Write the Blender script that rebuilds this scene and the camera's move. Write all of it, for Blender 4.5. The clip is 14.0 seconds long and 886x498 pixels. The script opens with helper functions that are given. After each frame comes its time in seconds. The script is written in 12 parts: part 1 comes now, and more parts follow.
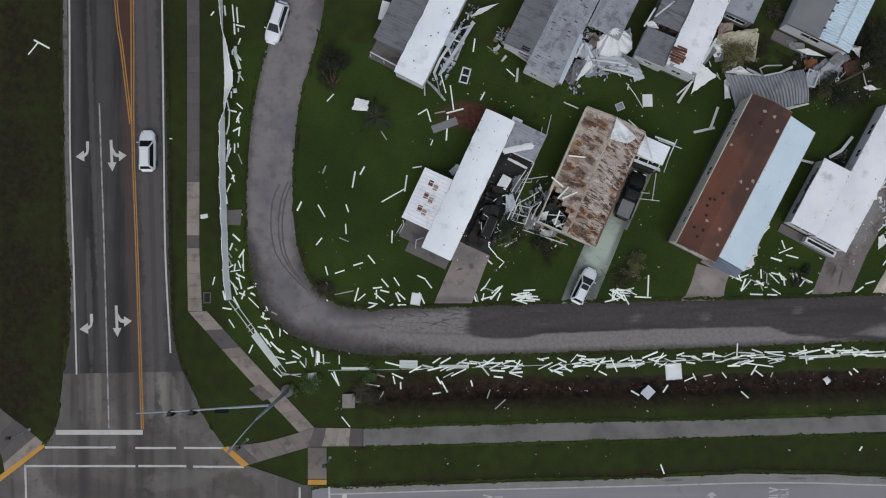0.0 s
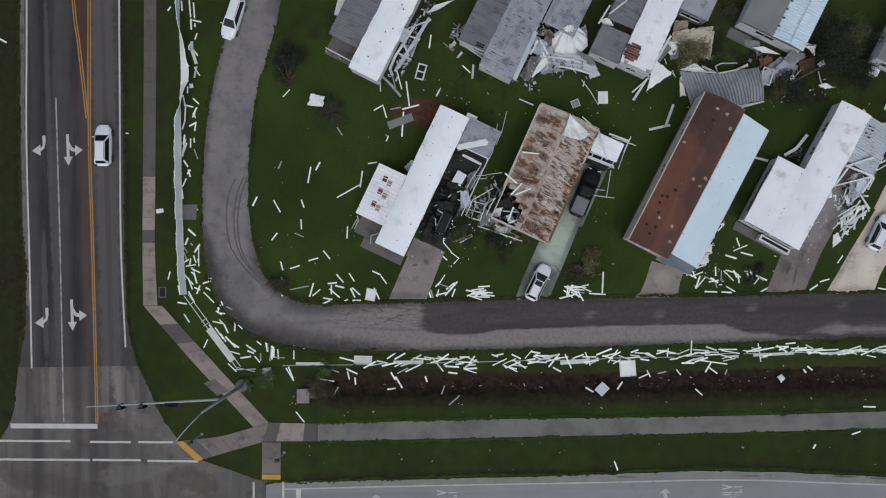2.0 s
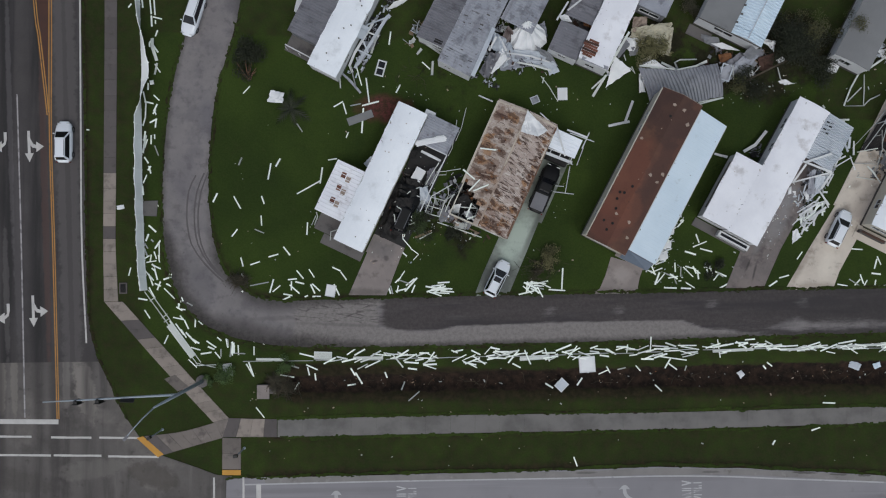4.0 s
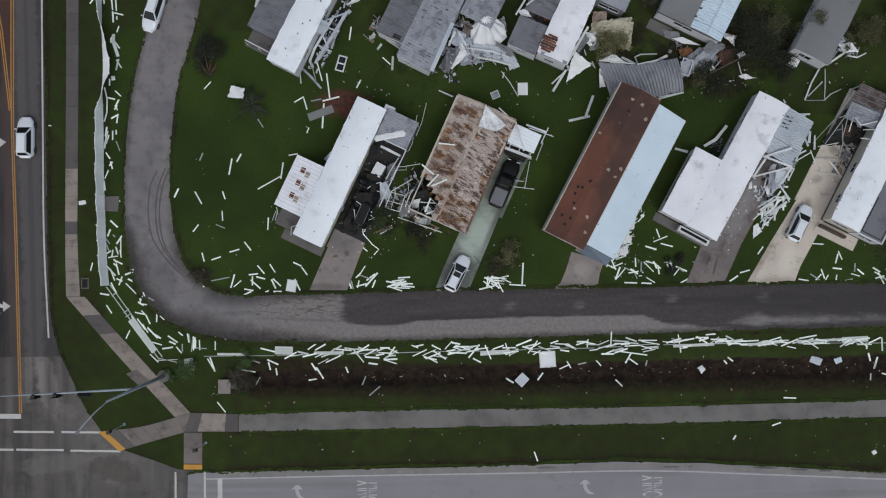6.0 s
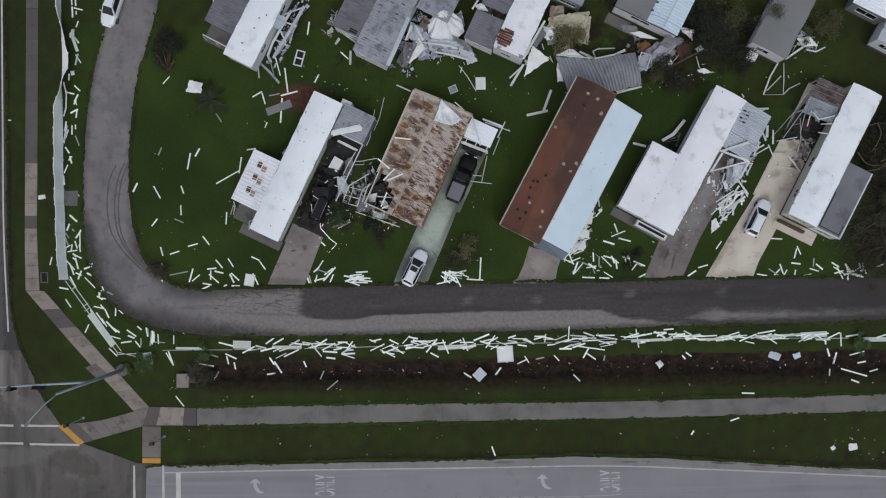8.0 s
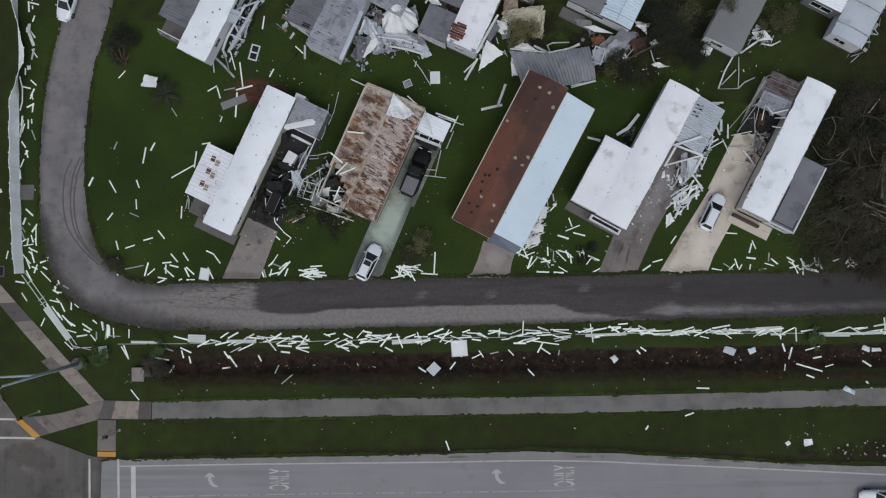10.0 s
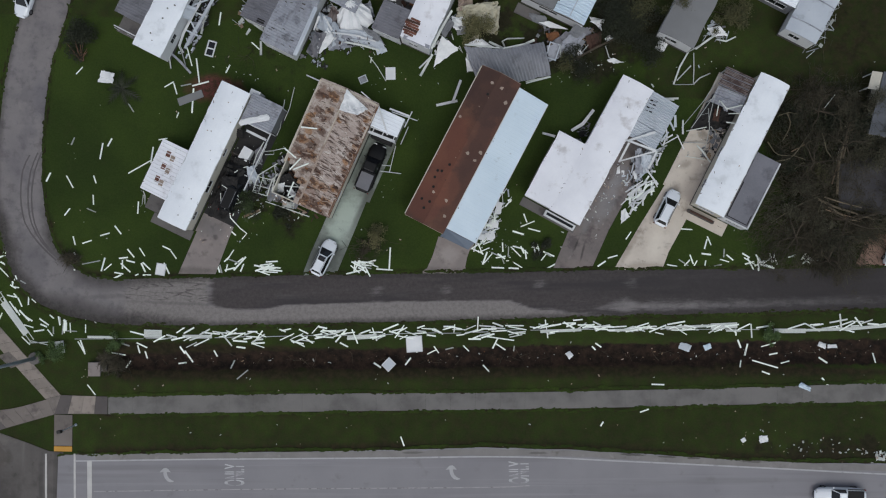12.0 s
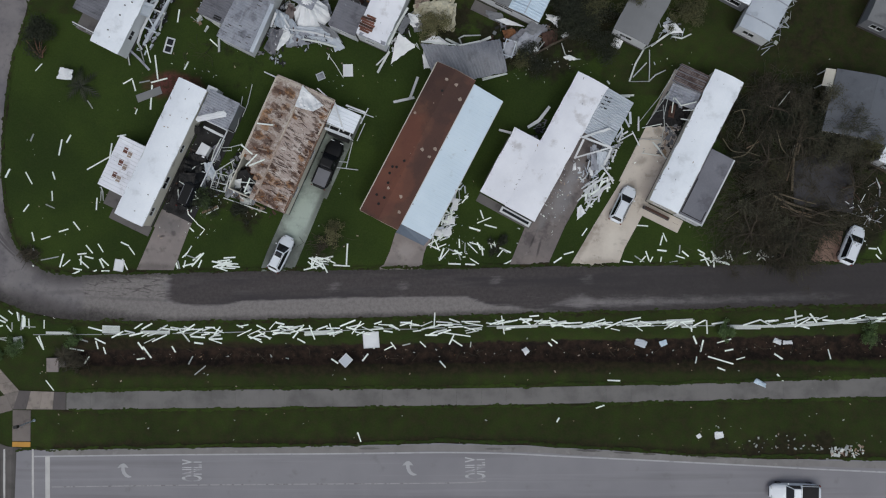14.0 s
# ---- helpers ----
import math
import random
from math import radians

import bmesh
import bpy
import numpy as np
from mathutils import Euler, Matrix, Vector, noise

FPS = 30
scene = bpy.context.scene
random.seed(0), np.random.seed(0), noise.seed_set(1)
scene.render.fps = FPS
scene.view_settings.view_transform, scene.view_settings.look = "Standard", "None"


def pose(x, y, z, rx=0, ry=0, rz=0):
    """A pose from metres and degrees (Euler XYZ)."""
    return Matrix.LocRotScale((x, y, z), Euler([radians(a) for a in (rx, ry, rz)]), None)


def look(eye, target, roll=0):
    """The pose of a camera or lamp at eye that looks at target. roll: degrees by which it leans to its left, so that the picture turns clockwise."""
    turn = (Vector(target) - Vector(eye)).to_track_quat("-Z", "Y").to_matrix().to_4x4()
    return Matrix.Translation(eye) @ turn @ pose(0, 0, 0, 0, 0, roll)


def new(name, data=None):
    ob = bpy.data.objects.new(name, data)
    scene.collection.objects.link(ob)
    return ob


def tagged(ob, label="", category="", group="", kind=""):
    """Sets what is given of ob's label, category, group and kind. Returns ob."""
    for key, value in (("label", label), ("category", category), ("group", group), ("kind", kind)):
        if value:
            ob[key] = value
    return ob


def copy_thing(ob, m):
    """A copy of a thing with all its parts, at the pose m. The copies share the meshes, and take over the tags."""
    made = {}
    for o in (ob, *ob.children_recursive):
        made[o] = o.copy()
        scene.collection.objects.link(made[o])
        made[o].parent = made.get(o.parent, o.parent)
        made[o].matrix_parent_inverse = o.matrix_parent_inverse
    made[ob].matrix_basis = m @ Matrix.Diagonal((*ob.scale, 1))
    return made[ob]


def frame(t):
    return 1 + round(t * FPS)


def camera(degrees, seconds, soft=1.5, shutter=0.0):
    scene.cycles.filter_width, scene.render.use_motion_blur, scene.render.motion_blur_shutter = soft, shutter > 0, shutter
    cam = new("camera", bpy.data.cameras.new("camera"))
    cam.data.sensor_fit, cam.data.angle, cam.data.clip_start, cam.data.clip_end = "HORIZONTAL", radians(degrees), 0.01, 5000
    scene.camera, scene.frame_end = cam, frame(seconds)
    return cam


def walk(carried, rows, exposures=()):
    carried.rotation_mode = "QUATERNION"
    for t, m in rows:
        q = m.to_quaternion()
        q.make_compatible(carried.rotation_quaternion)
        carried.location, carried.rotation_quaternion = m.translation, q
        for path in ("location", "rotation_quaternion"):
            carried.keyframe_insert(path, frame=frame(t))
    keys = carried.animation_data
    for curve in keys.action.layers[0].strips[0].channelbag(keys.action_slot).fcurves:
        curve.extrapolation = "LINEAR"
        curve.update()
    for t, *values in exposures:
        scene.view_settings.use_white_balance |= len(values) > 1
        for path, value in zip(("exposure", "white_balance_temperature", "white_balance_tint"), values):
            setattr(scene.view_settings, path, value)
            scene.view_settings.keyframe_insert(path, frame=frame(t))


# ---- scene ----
cam = camera(60.0, 14.0, soft=1.15)
ROWS = [
    (0, 1.515, -0.192, 92.733, -0.0145, 0.0112, 1.5080),
    (0.5, 2.983, -0.328, 92.757, 0.0097, -0.0046, 1.7978),
    (1, 4.388, -0.442, 92.791, 0.0510, 0.0103, 1.7843),
    (1.5, 5.745, -0.538, 92.831, 0.0653, 0.0343, 1.8014),
    (2, 7.068, -0.620, 92.875, 0.0451, 0.0707, 1.8028),
    (2.5, 8.369, -0.691, 92.920, 0.0432, 0.1083, 1.7998),
    (3, 9.659, -0.757, 92.964, 0.0442, 0.1522, 1.8004),
    (5.5, 16.238, -1.090, 93.100, -0.0509, 0.4786, 1.7921),
    (6, 17.620, -1.174, 93.103, -0.0690, 0.5935, 1.7641),
    (6.5, 19.032, -1.267, 93.097, -0.0777, 0.7001, 1.7984),
    (7, 20.475, -1.369, 93.082, -0.0734, 0.8044, 1.8210),
    (7.5, 21.947, -1.482, 93.059, -0.0983, 0.9133, 1.8209),
    (8, 23.447, -1.606, 93.028, -0.0961, 1.0143, 1.8186),
    (10.5, 31.199, -2.359, 92.812, -0.0161, 1.5010, 1.9180),
    (11, 32.749, -2.527, 92.772, 0.0157, 1.5947, 1.9512),
    (11.5, 34.276, -2.696, 92.739, 0.0988, 1.7076, 1.9656),
    (12, 35.768, -2.864, 92.717, 0.1821, 1.8237, 1.9729),
    (12.5, 37.211, -3.027, 92.710, 0.2553, 1.9214, 1.9722),
    (13, 38.589, -3.182, 92.722, 0.3115, 1.9628, 1.9868),
    (13.5, 39.887, -3.325, 92.757, 0.3459, 1.9593, 2.0200),
    (14, 41.086, -3.452, 92.820, 0.3781, 1.8636, 2.0256),
]
walk(cam, [(t, pose(x, y, z, rx, ry, rz)) for t, x, y, z, rx, ry, rz in ROWS], exposures=[(0.0, -0.29, 6300, 8), (14.0, -0.29, 6300, 8)])

# ---- world, sun and exposure ----
world = bpy.data.worlds.new("overcast_sky")
scene.world = world
world.use_nodes = True
wn, wl = world.node_tree.nodes, world.node_tree.links
sky = wn.new("ShaderNodeTexSky")
sky.sky_type = "NISHITA"
sky.sun_disc = False
sky.sun_elevation = radians(58)
sky.sun_rotation = radians(200)
sky.dust_density = 4.0
haze = wn.new("ShaderNodeHueSaturation")
haze.inputs["Saturation"].default_value = 0.6
wl.new(sky.outputs[0], haze.inputs["Color"])
wl.new(haze.outputs[0], wn["Background"].inputs["Color"])
wn["Background"].inputs["Strength"].default_value = 0.12
sun_data = bpy.data.lights.new("sun", "SUN")
sun_data.energy = 1.0
sun_data.angle = radians(25)
sun_data.color = (0.97, 1.0, 0.95)
sun = new("sun", sun_data)
sun.matrix_world = look((0, 0, 60), (0 - 9.0, 0 + 10.0, 60 - 22.0))


# ---- materials ----
def srgb(r, g, b):
    out = []
    for c in (r, g, b):
        c = c / 255.0
        out.append(c / 12.92 if c <= 0.04045 else ((c + 0.055) / 1.055) ** 2.4)
    return (*out, 1.0)


def mixer(nt, fac, a, b, blend="MIX"):
    n = nt.nodes.new("ShaderNodeMix")
    n.data_type, n.blend_type = "RGBA", blend
    for sock, val in ((n.inputs[0], fac), (n.inputs[6], a), (n.inputs[7], b)):
        if isinstance(val, (int, float)):
            sock.default_value = val
        elif isinstance(val, tuple):
            sock.default_value = val
        else:
            nt.links.new(val, sock)
    return n.outputs[2]


def noise_node(nt, coords, scale, detail=3.0, rough=0.55, stretch=None, turn=0.0):
    if stretch:
        mp = nt.nodes.new("ShaderNodeMapping")
        mp.vector_type = "POINT"
        mp.inputs["Scale"].default_value = stretch
        rt = nt.nodes.new("ShaderNodeVectorRotate")
        rt.inputs["Angle"].default_value = radians(turn)
        nt.links.new(coords, rt.inputs["Vector"])
        nt.links.new(rt.outputs[0], mp.inputs["Vector"])
        coords = mp.outputs[0]
    n = nt.nodes.new("ShaderNodeTexNoise")
    n.inputs["Scale"].default_value, n.inputs["Detail"].default_value, n.inputs["Roughness"].default_value = scale, detail, rough
    nt.links.new(coords, n.inputs["Vector"])
    return n.outputs[0]


def ramp(nt, value, lo, hi):
    n = nt.nodes.new("ShaderNodeMapRange")
    n.interpolation_type = "SMOOTHSTEP"
    n.inputs["From Min"].default_value, n.inputs["From Max"].default_value = lo, hi
    nt.links.new(value, n.inputs["Value"])
    return n.outputs[0]


def surface(name, c1, c2, big=0.4, fine=6.0, rough=0.8, metal=0.0, bump=0.3, grain=0.35, stain=None, streak=None, rand=0.0, local=False):
    """A weathered surface: two colours mixed by broad patches, a fine grain, and at will stains (colour, scale, low, high, strength)
    and drawn-out streaks (stretch, turn, colour, low, high, strength)."""
    m = bpy.data.materials.new(name)
    m.use_nodes = True
    nt = m.node_tree
    bsdf = nt.nodes["Principled BSDF"]
    if local:
        co = nt.nodes.new("ShaderNodeTexCoord").outputs["Object"]
    else:
        co = nt.nodes.new("ShaderNodeNewGeometry").outputs["Position"]
    col = mixer(nt, ramp(nt, noise_node(nt, co, big, 4.0), 0.32, 0.68), c1, c2)
    g = noise_node(nt, co, fine, 5.0, 0.65)
    dark = tuple(c * (1 - grain) for c in c1[:3]) + (1.0,)
    light = tuple(min(1.0, c * (1 + grain)) for c in c2[:3]) + (1.0,)
    col = mixer(nt, 0.5, col, mixer(nt, ramp(nt, g, 0.3, 0.7), dark, light))
    if streak:
        for stretch, turn, c, lo, hi, k in streak:
            f = ramp(nt, noise_node(nt, co, 1.0, 4.0, 0.6, stretch, turn), lo, hi)
            mm = nt.nodes.new("ShaderNodeMath")
            mm.operation = "MULTIPLY"
            nt.links.new(f, mm.inputs[0])
            mm.inputs[1].default_value = k
            col = mixer(nt, mm.outputs[0], col, c)
    if stain:
        for c, sc, lo, hi, k in stain:
            f = ramp(nt, noise_node(nt, co, sc, 5.0, 0.6), lo, hi)
            mm = nt.nodes.new("ShaderNodeMath")
            mm.operation = "MULTIPLY"
            nt.links.new(f, mm.inputs[0])
            mm.inputs[1].default_value = k
            col = mixer(nt, mm.outputs[0], col, c)
    if rand:
        info = nt.nodes.new("ShaderNodeObjectInfo")
        hv = nt.nodes.new("ShaderNodeHueSaturation")
        mr = nt.nodes.new("ShaderNodeMapRange")
        mr.inputs["To Min"].default_value, mr.inputs["To Max"].default_value = 1 - rand, 1 + rand * 0.5
        nt.links.new(info.outputs["Random"], mr.inputs["Value"])
        nt.links.new(mr.outputs[0], hv.inputs["Value"])
        nt.links.new(col, hv.inputs["Color"])
        col = hv.outputs[0]
    nt.links.new(col, bsdf.inputs["Base Color"])
    rr = nt.nodes.new("ShaderNodeMapRange")
    rr.inputs["To Min"].default_value, rr.inputs["To Max"].default_value = max(0.03, rough - 0.12), min(1.0, rough + 0.12)
    nt.links.new(g, rr.inputs["Value"])
    nt.links.new(rr.outputs[0], bsdf.inputs["Roughness"])
    bsdf.inputs["Metallic"].default_value = metal
    if bump:
        b = nt.nodes.new("ShaderNodeBump")
        b.inputs["Strength"].default_value, b.inputs["Distance"].default_value = bump, 0.02
        nt.links.new(g, b.inputs["Height"])
        nt.links.new(b.outputs[0], bsdf.inputs["Normal"])
    return m


def stain_spots(mat, spots, fray=0.7, scale=1.2, local=False, blur=0.0):
    """Stains that have a place of their own: (x, y, half width, half length, turn, colour, strength), with frayed rims."""
    nt = mat.node_tree
    bsdf = nt.nodes["Principled BSDF"]
    co = nt.nodes.new("ShaderNodeTexCoord").outputs["Object"] if local else nt.nodes.new("ShaderNodeNewGeometry").outputs["Position"]
    nz = noise_node(nt, co, scale, 6.0, 0.7)
    col = bsdf.inputs["Base Color"].links[0].from_socket
    for x, y, a, b, turn, colour, k in spots:
        off = nt.nodes.new("ShaderNodeVectorMath")
        off.operation = "SUBTRACT"
        nt.links.new(co, off.inputs[0])
        off.inputs[1].default_value = (x, y, 0)
        rt = nt.nodes.new("ShaderNodeVectorRotate")
        rt.inputs["Angle"].default_value = radians(-turn)
        nt.links.new(off.outputs[0], rt.inputs["Vector"])
        sc = nt.nodes.new("ShaderNodeVectorMath")
        sc.operation = "MULTIPLY"
        nt.links.new(rt.outputs[0], sc.inputs[0])
        sc.inputs[1].default_value = (1 / a, 1 / b, 0)
        ln = nt.nodes.new("ShaderNodeVectorMath")
        ln.operation = "LENGTH"
        nt.links.new(sc.outputs[0], ln.inputs[0])
        mad = nt.nodes.new("ShaderNodeMath")
        mad.operation = "MULTIPLY_ADD"
        nt.links.new(nz, mad.inputs[0])
        mad.inputs[1].default_value = fray * 2
        nt.links.new(ln.outputs["Value"], mad.inputs[2])
        f = nt.nodes.new("ShaderNodeMapRange")
        f.interpolation_type = "SMOOTHSTEP"
        f.inputs["From Min"].default_value, f.inputs["From Max"].default_value = 1.12 + fray + blur, 0.72 + fray - blur
        f.inputs["To Max"].default_value = k
        nt.links.new(mad.outputs[0], f.inputs["Value"])
        col = mixer(nt, f.outputs[0], col, colour)
    nt.links.new(col, bsdf.inputs["Base Color"])


M = {}
M["asphalt_west"] = surface("asphalt_west", srgb(72, 68, 68), srgb(58, 55, 56), 0.25, 5.0, 0.9, bump=0.4, grain=0.18,
    streak=[((0.75, 0.02, 1), -1.8, srgb(44, 42, 44), 0.5, 0.66, 0.8), ((1.1, 0.03, 1), -1.8, srgb(84, 80, 82), 0.58, 0.72, 0.5)],
    stain=[(srgb(78, 74, 76), 0.12, 0.55, 0.7, 0.5)])
M["asphalt_cross"] = surface("asphalt_cross", srgb(98, 94, 92), srgb(82, 78, 76), 0.2, 4.0, 0.9, bump=0.4, grain=0.15,
    streak=[((0.6, 0.04, 1), -1.8, srgb(64, 60, 60), 0.5, 0.68, 0.75), ((0.5, 0.06, 1), -1.8, srgb(112, 107, 105), 0.55, 0.72, 0.5)],
    stain=[(srgb(60, 56, 55), 0.16, 0.5, 0.66, 0.65), (srgb(122, 116, 112), 0.11, 0.54, 0.68, 0.55), (srgb(58, 54, 53), 0.7, 0.6, 0.7, 0.5)])
M["asphalt_park"] = surface("asphalt_park", srgb(126, 121, 122), srgb(112, 108, 109), 0.3, 5.0, 0.92, bump=0.5, grain=0.2,
    stain=[(srgb(84, 79, 80), 0.5, 0.56, 0.7, 0.5), (srgb(66, 61, 62), 1.6, 0.64, 0.74, 0.5), (srgb(126, 119, 117), 0.9, 0.6, 0.75, 0.35)])
M["asphalt_south"] = surface("asphalt_south", srgb(136, 134, 138), srgb(124, 122, 127), 0.15, 5.0, 0.9, bump=0.3, grain=0.1,
    streak=[((0.02, 0.5, 1), -2.6, srgb(110, 107, 111), 0.5, 0.7, 0.6), ((0.03, 1.4, 1), -2.6, srgb(142, 140, 144), 0.55, 0.7, 0.5)], stain=[(srgb(104, 100, 102), 0.4, 0.6, 0.75, 0.4)])
M["shoulder"] = surface("shoulder", srgb(134, 131, 130), srgb(116, 113, 112), 0.4, 5.0, 0.95, bump=0.5, grain=0.18, stain=[(srgb(88, 84, 78), 0.5, 0.6, 0.72, 0.5), (srgb(146, 143, 142), 0.9, 0.56, 0.7, 0.5)])
M["shoulder_dirty"] = surface("shoulder_dirty", srgb(112, 108, 104), srgb(92, 88, 84), 0.6, 5.0, 0.95, bump=0.5, grain=0.2, stain=[(srgb(64, 58, 50), 0.5, 0.5, 0.66, 0.8), (srgb(132, 128, 124), 0.9, 0.58, 0.7, 0.5)])
M["tyre_rubber"] = surface("tyre_rubber", srgb(94, 90, 91), srgb(80, 76, 77), 0.6, 6.0, 0.9, bump=0.3, grain=0.2)
M["slab_wet"] = surface("slab_wet", srgb(64, 62, 66), srgb(52, 50, 54), 0.4, 5.0, 0.7, bump=0.4, grain=0.15, stain=[(srgb(42, 39, 38), 0.5, 0.52, 0.68, 0.7), (srgb(50, 46, 36), 1.0, 0.58, 0.7, 0.6)])
M["road_white_thin"] = surface("road_white_thin", srgb(176, 175, 178), srgb(158, 157, 160), 0.8, 8.0, 0.8, bump=0.2, grain=0.15, stain=[(srgb(122, 120, 124), 1.2, 0.56, 0.68, 0.6)])
M["lane_paint"] = surface("lane_paint", srgb(188, 187, 190), srgb(166, 165, 168), 0.8, 8.0, 0.8, bump=0.2, grain=0.15, local=True, stain=[(srgb(128, 126, 130), 2.2, 0.5, 0.62, 0.8)])
stain_spots(M["lane_paint"], [(0.0, 0.02, 3.0, 0.05, 0, srgb(126, 124, 128), 0.8), (-1.3, 0.1, 0.3, 0.4, 0, srgb(126, 124, 128), 0.7)], 0.3, 4.0, True)
M["walk"] = surface("walk", srgb(96, 90, 89), srgb(82, 77, 77), 0.4, 5.0, 0.92, bump=0.4, grain=0.15, stain=[(srgb(66, 62, 60), 0.9, 0.56, 0.72, 0.55)], rand=0.12)
M["walk_light"] = surface("walk_light", srgb(146, 136, 129), srgb(128, 119, 112), 0.4, 5.0, 0.92, bump=0.4, grain=0.12, stain=[(srgb(88, 81, 78), 0.8, 0.5, 0.7, 0.6)], rand=0.22)
M["walk_mid"] = surface("walk_mid", srgb(122, 114, 109), srgb(102, 95, 92), 0.4, 5.0, 0.92, bump=0.4, grain=0.16, stain=[(srgb(74, 68, 66), 0.8, 0.52, 0.7, 0.6), (srgb(146, 136, 129), 0.5, 0.56, 0.7, 0.5)], rand=0.2)
stain_spots(M["shoulder"], [(56.3, -26.5, 1.6, 0.16, 0, srgb(62, 59, 58), 0.7), (60.4, -26.6, 1.2, 0.14, 0, srgb(62, 59, 58), 0.6), (63.6, -26.6, 0.9, 0.16, 0, srgb(66, 63, 61), 0.7), (30.0, -27.4, 1.4, 0.15, 3, srgb(66, 63, 61), 0.5), (45.0, -26.8, 1.2, 0.15, 2, srgb(66, 63, 61), 0.5), (70.5, -26.7, 1.5, 0.18, 0, srgb(70, 66, 62), 0.6)], 0.8, 2.0)
M["path"] = surface("path", srgb(118, 115, 113), srgb(98, 96, 95), 0.3, 4.0, 0.93, bump=0.4, grain=0.18, stain=[(srgb(80, 77, 75), 0.3, 0.45, 0.7, 0.5), (srgb(122, 116, 112), 0.7, 0.62, 0.74, 0.4)])
M["concrete"] = surface("concrete", srgb(142, 133, 130), srgb(122, 114, 112), 0.5, 5.0, 0.9, bump=0.4, grain=0.15, stain=[(srgb(82, 76, 74), 0.6, 0.55, 0.7, 0.6)])
M["concrete_green"] = surface("concrete_green", srgb(140, 147, 140), srgb(112, 119, 113), 0.5, 5.0, 0.9, bump=0.4, grain=0.15, stain=[(srgb(84, 87, 82), 0.22, 0.46, 0.6, 0.75), (srgb(158, 166, 156), 0.5, 0.58, 0.72, 0.5), (srgb(66, 66, 62), 0.9, 0.6, 0.7, 0.5)])
M["concrete_beige"] = surface("concrete_beige", srgb(202, 193, 182), srgb(180, 170, 160), 0.4, 5.0, 0.9, bump=0.4, grain=0.12, stain=[(srgb(98, 88, 76), 0.4, 0.55, 0.72, 0.6), (srgb(112, 102, 92), 1.1, 0.58, 0.7, 0.5), (srgb(196, 188, 176), 0.25, 0.55, 0.7, 0.5)])
M["patio_grey"] = surface("patio_grey", srgb(118, 118, 126), srgb(96, 96, 104), 0.25, 5.0, 0.6, bump=0.15, grain=0.12, stain=[(srgb(66, 65, 72), 0.3, 0.5, 0.66, 0.7), (srgb(140, 140, 148), 0.8, 0.6, 0.75, 0.5)])
M["concrete_grey"] = surface("concrete_grey", srgb(104, 100, 99), srgb(86, 83, 83), 0.4, 5.0, 0.85, bump=0.4, grain=0.15, stain=[(srgb(60, 57, 58), 0.5, 0.54, 0.68, 0.7)])
M["brick_drive"] = surface("brick_drive", srgb(138, 112, 98), srgb(112, 90, 80), 0.6, 6.0, 0.9, bump=0.5, grain=0.25)
M["road_white"] = surface("road_white", srgb(196, 194, 192), srgb(172, 169, 168), 0.8, 8.0, 0.8, bump=0.2, grain=0.15, stain=[(srgb(112, 109, 109), 1.4, 0.6, 0.72, 0.6)])
M["road_white_worn"] = surface("road_white_worn", srgb(164, 161, 162), srgb(140, 137, 139), 0.8, 8.0, 0.8, bump=0.2, grain=0.2, stain=[(srgb(108, 105, 108), 1.6, 0.5, 0.6, 0.85)])
M["road_yellow"] = surface("road_yellow", srgb(176, 128, 62), srgb(152, 110, 56), 0.8, 8.0, 0.8, bump=0.2, grain=0.15, stain=[(srgb(96, 80, 60), 1.4, 0.58, 0.7, 0.6)])
M["ramp_yellow"] = surface("ramp_yellow", srgb(196, 146, 62), srgb(176, 128, 54), 0.8, 8.0, 0.75, bump=0.3, grain=0.15)
M["median_red"] = surface("median_red", srgb(74, 48, 40), srgb(64, 44, 38), 0.8, 6.0, 0.9, bump=0.3, grain=0.2)
M["vinyl"] = surface("vinyl", srgb(240, 246, 240), srgb(228, 234, 228), 0.8, 9.0, 0.5, bump=0.1, grain=0.04, rand=0.08)
M["vinyl_fence"] = surface("vinyl_fence", srgb(248, 250, 250), srgb(240, 243, 244), 0.5, 9.0, 0.45, bump=0.05, grain=0.03, stain=[(srgb(214, 218, 218), 0.9, 0.6, 0.74, 0.4)])
M["vinyl_grey"] = surface("vinyl_grey", srgb(170, 174, 172), srgb(146, 150, 148), 0.8, 9.0, 0.55, bump=0.1, grain=0.12, rand=0.25)
M["vinyl_soft"] = surface("vinyl_soft", srgb(208, 212, 208), srgb(188, 193, 190), 0.7, 9.0, 0.55, bump=0.1, grain=0.1, rand=0.12)
M["roof_white"] = surface("roof_white", srgb(238, 242, 248), srgb(219, 224, 232), 0.25, 5.0, 0.55, bump=0.15, grain=0.06, stain=[(srgb(168, 172, 176), 0.5, 0.54, 0.76, 0.4), (srgb(120, 112, 104), 2.4, 0.74, 0.8, 0.5)])
M["roof_white_worn"] = surface("roof_white_worn", srgb(236, 237, 243), srgb(216, 217, 225), 0.3, 4.0, 0.6, bump=0.2, grain=0.08, stain=[(srgb(158, 152, 152), 0.55, 0.54, 0.74, 0.55), (srgb(112, 104, 100), 1.4, 0.7, 0.78, 0.5)])
M["roof_blue"] = surface("roof_blue", srgb(206, 220, 232), srgb(190, 206, 220), 0.3, 5.0, 0.45, bump=0.1, grain=0.06, stain=[(srgb(150, 160, 168), 0.7, 0.62, 0.76, 0.4)])
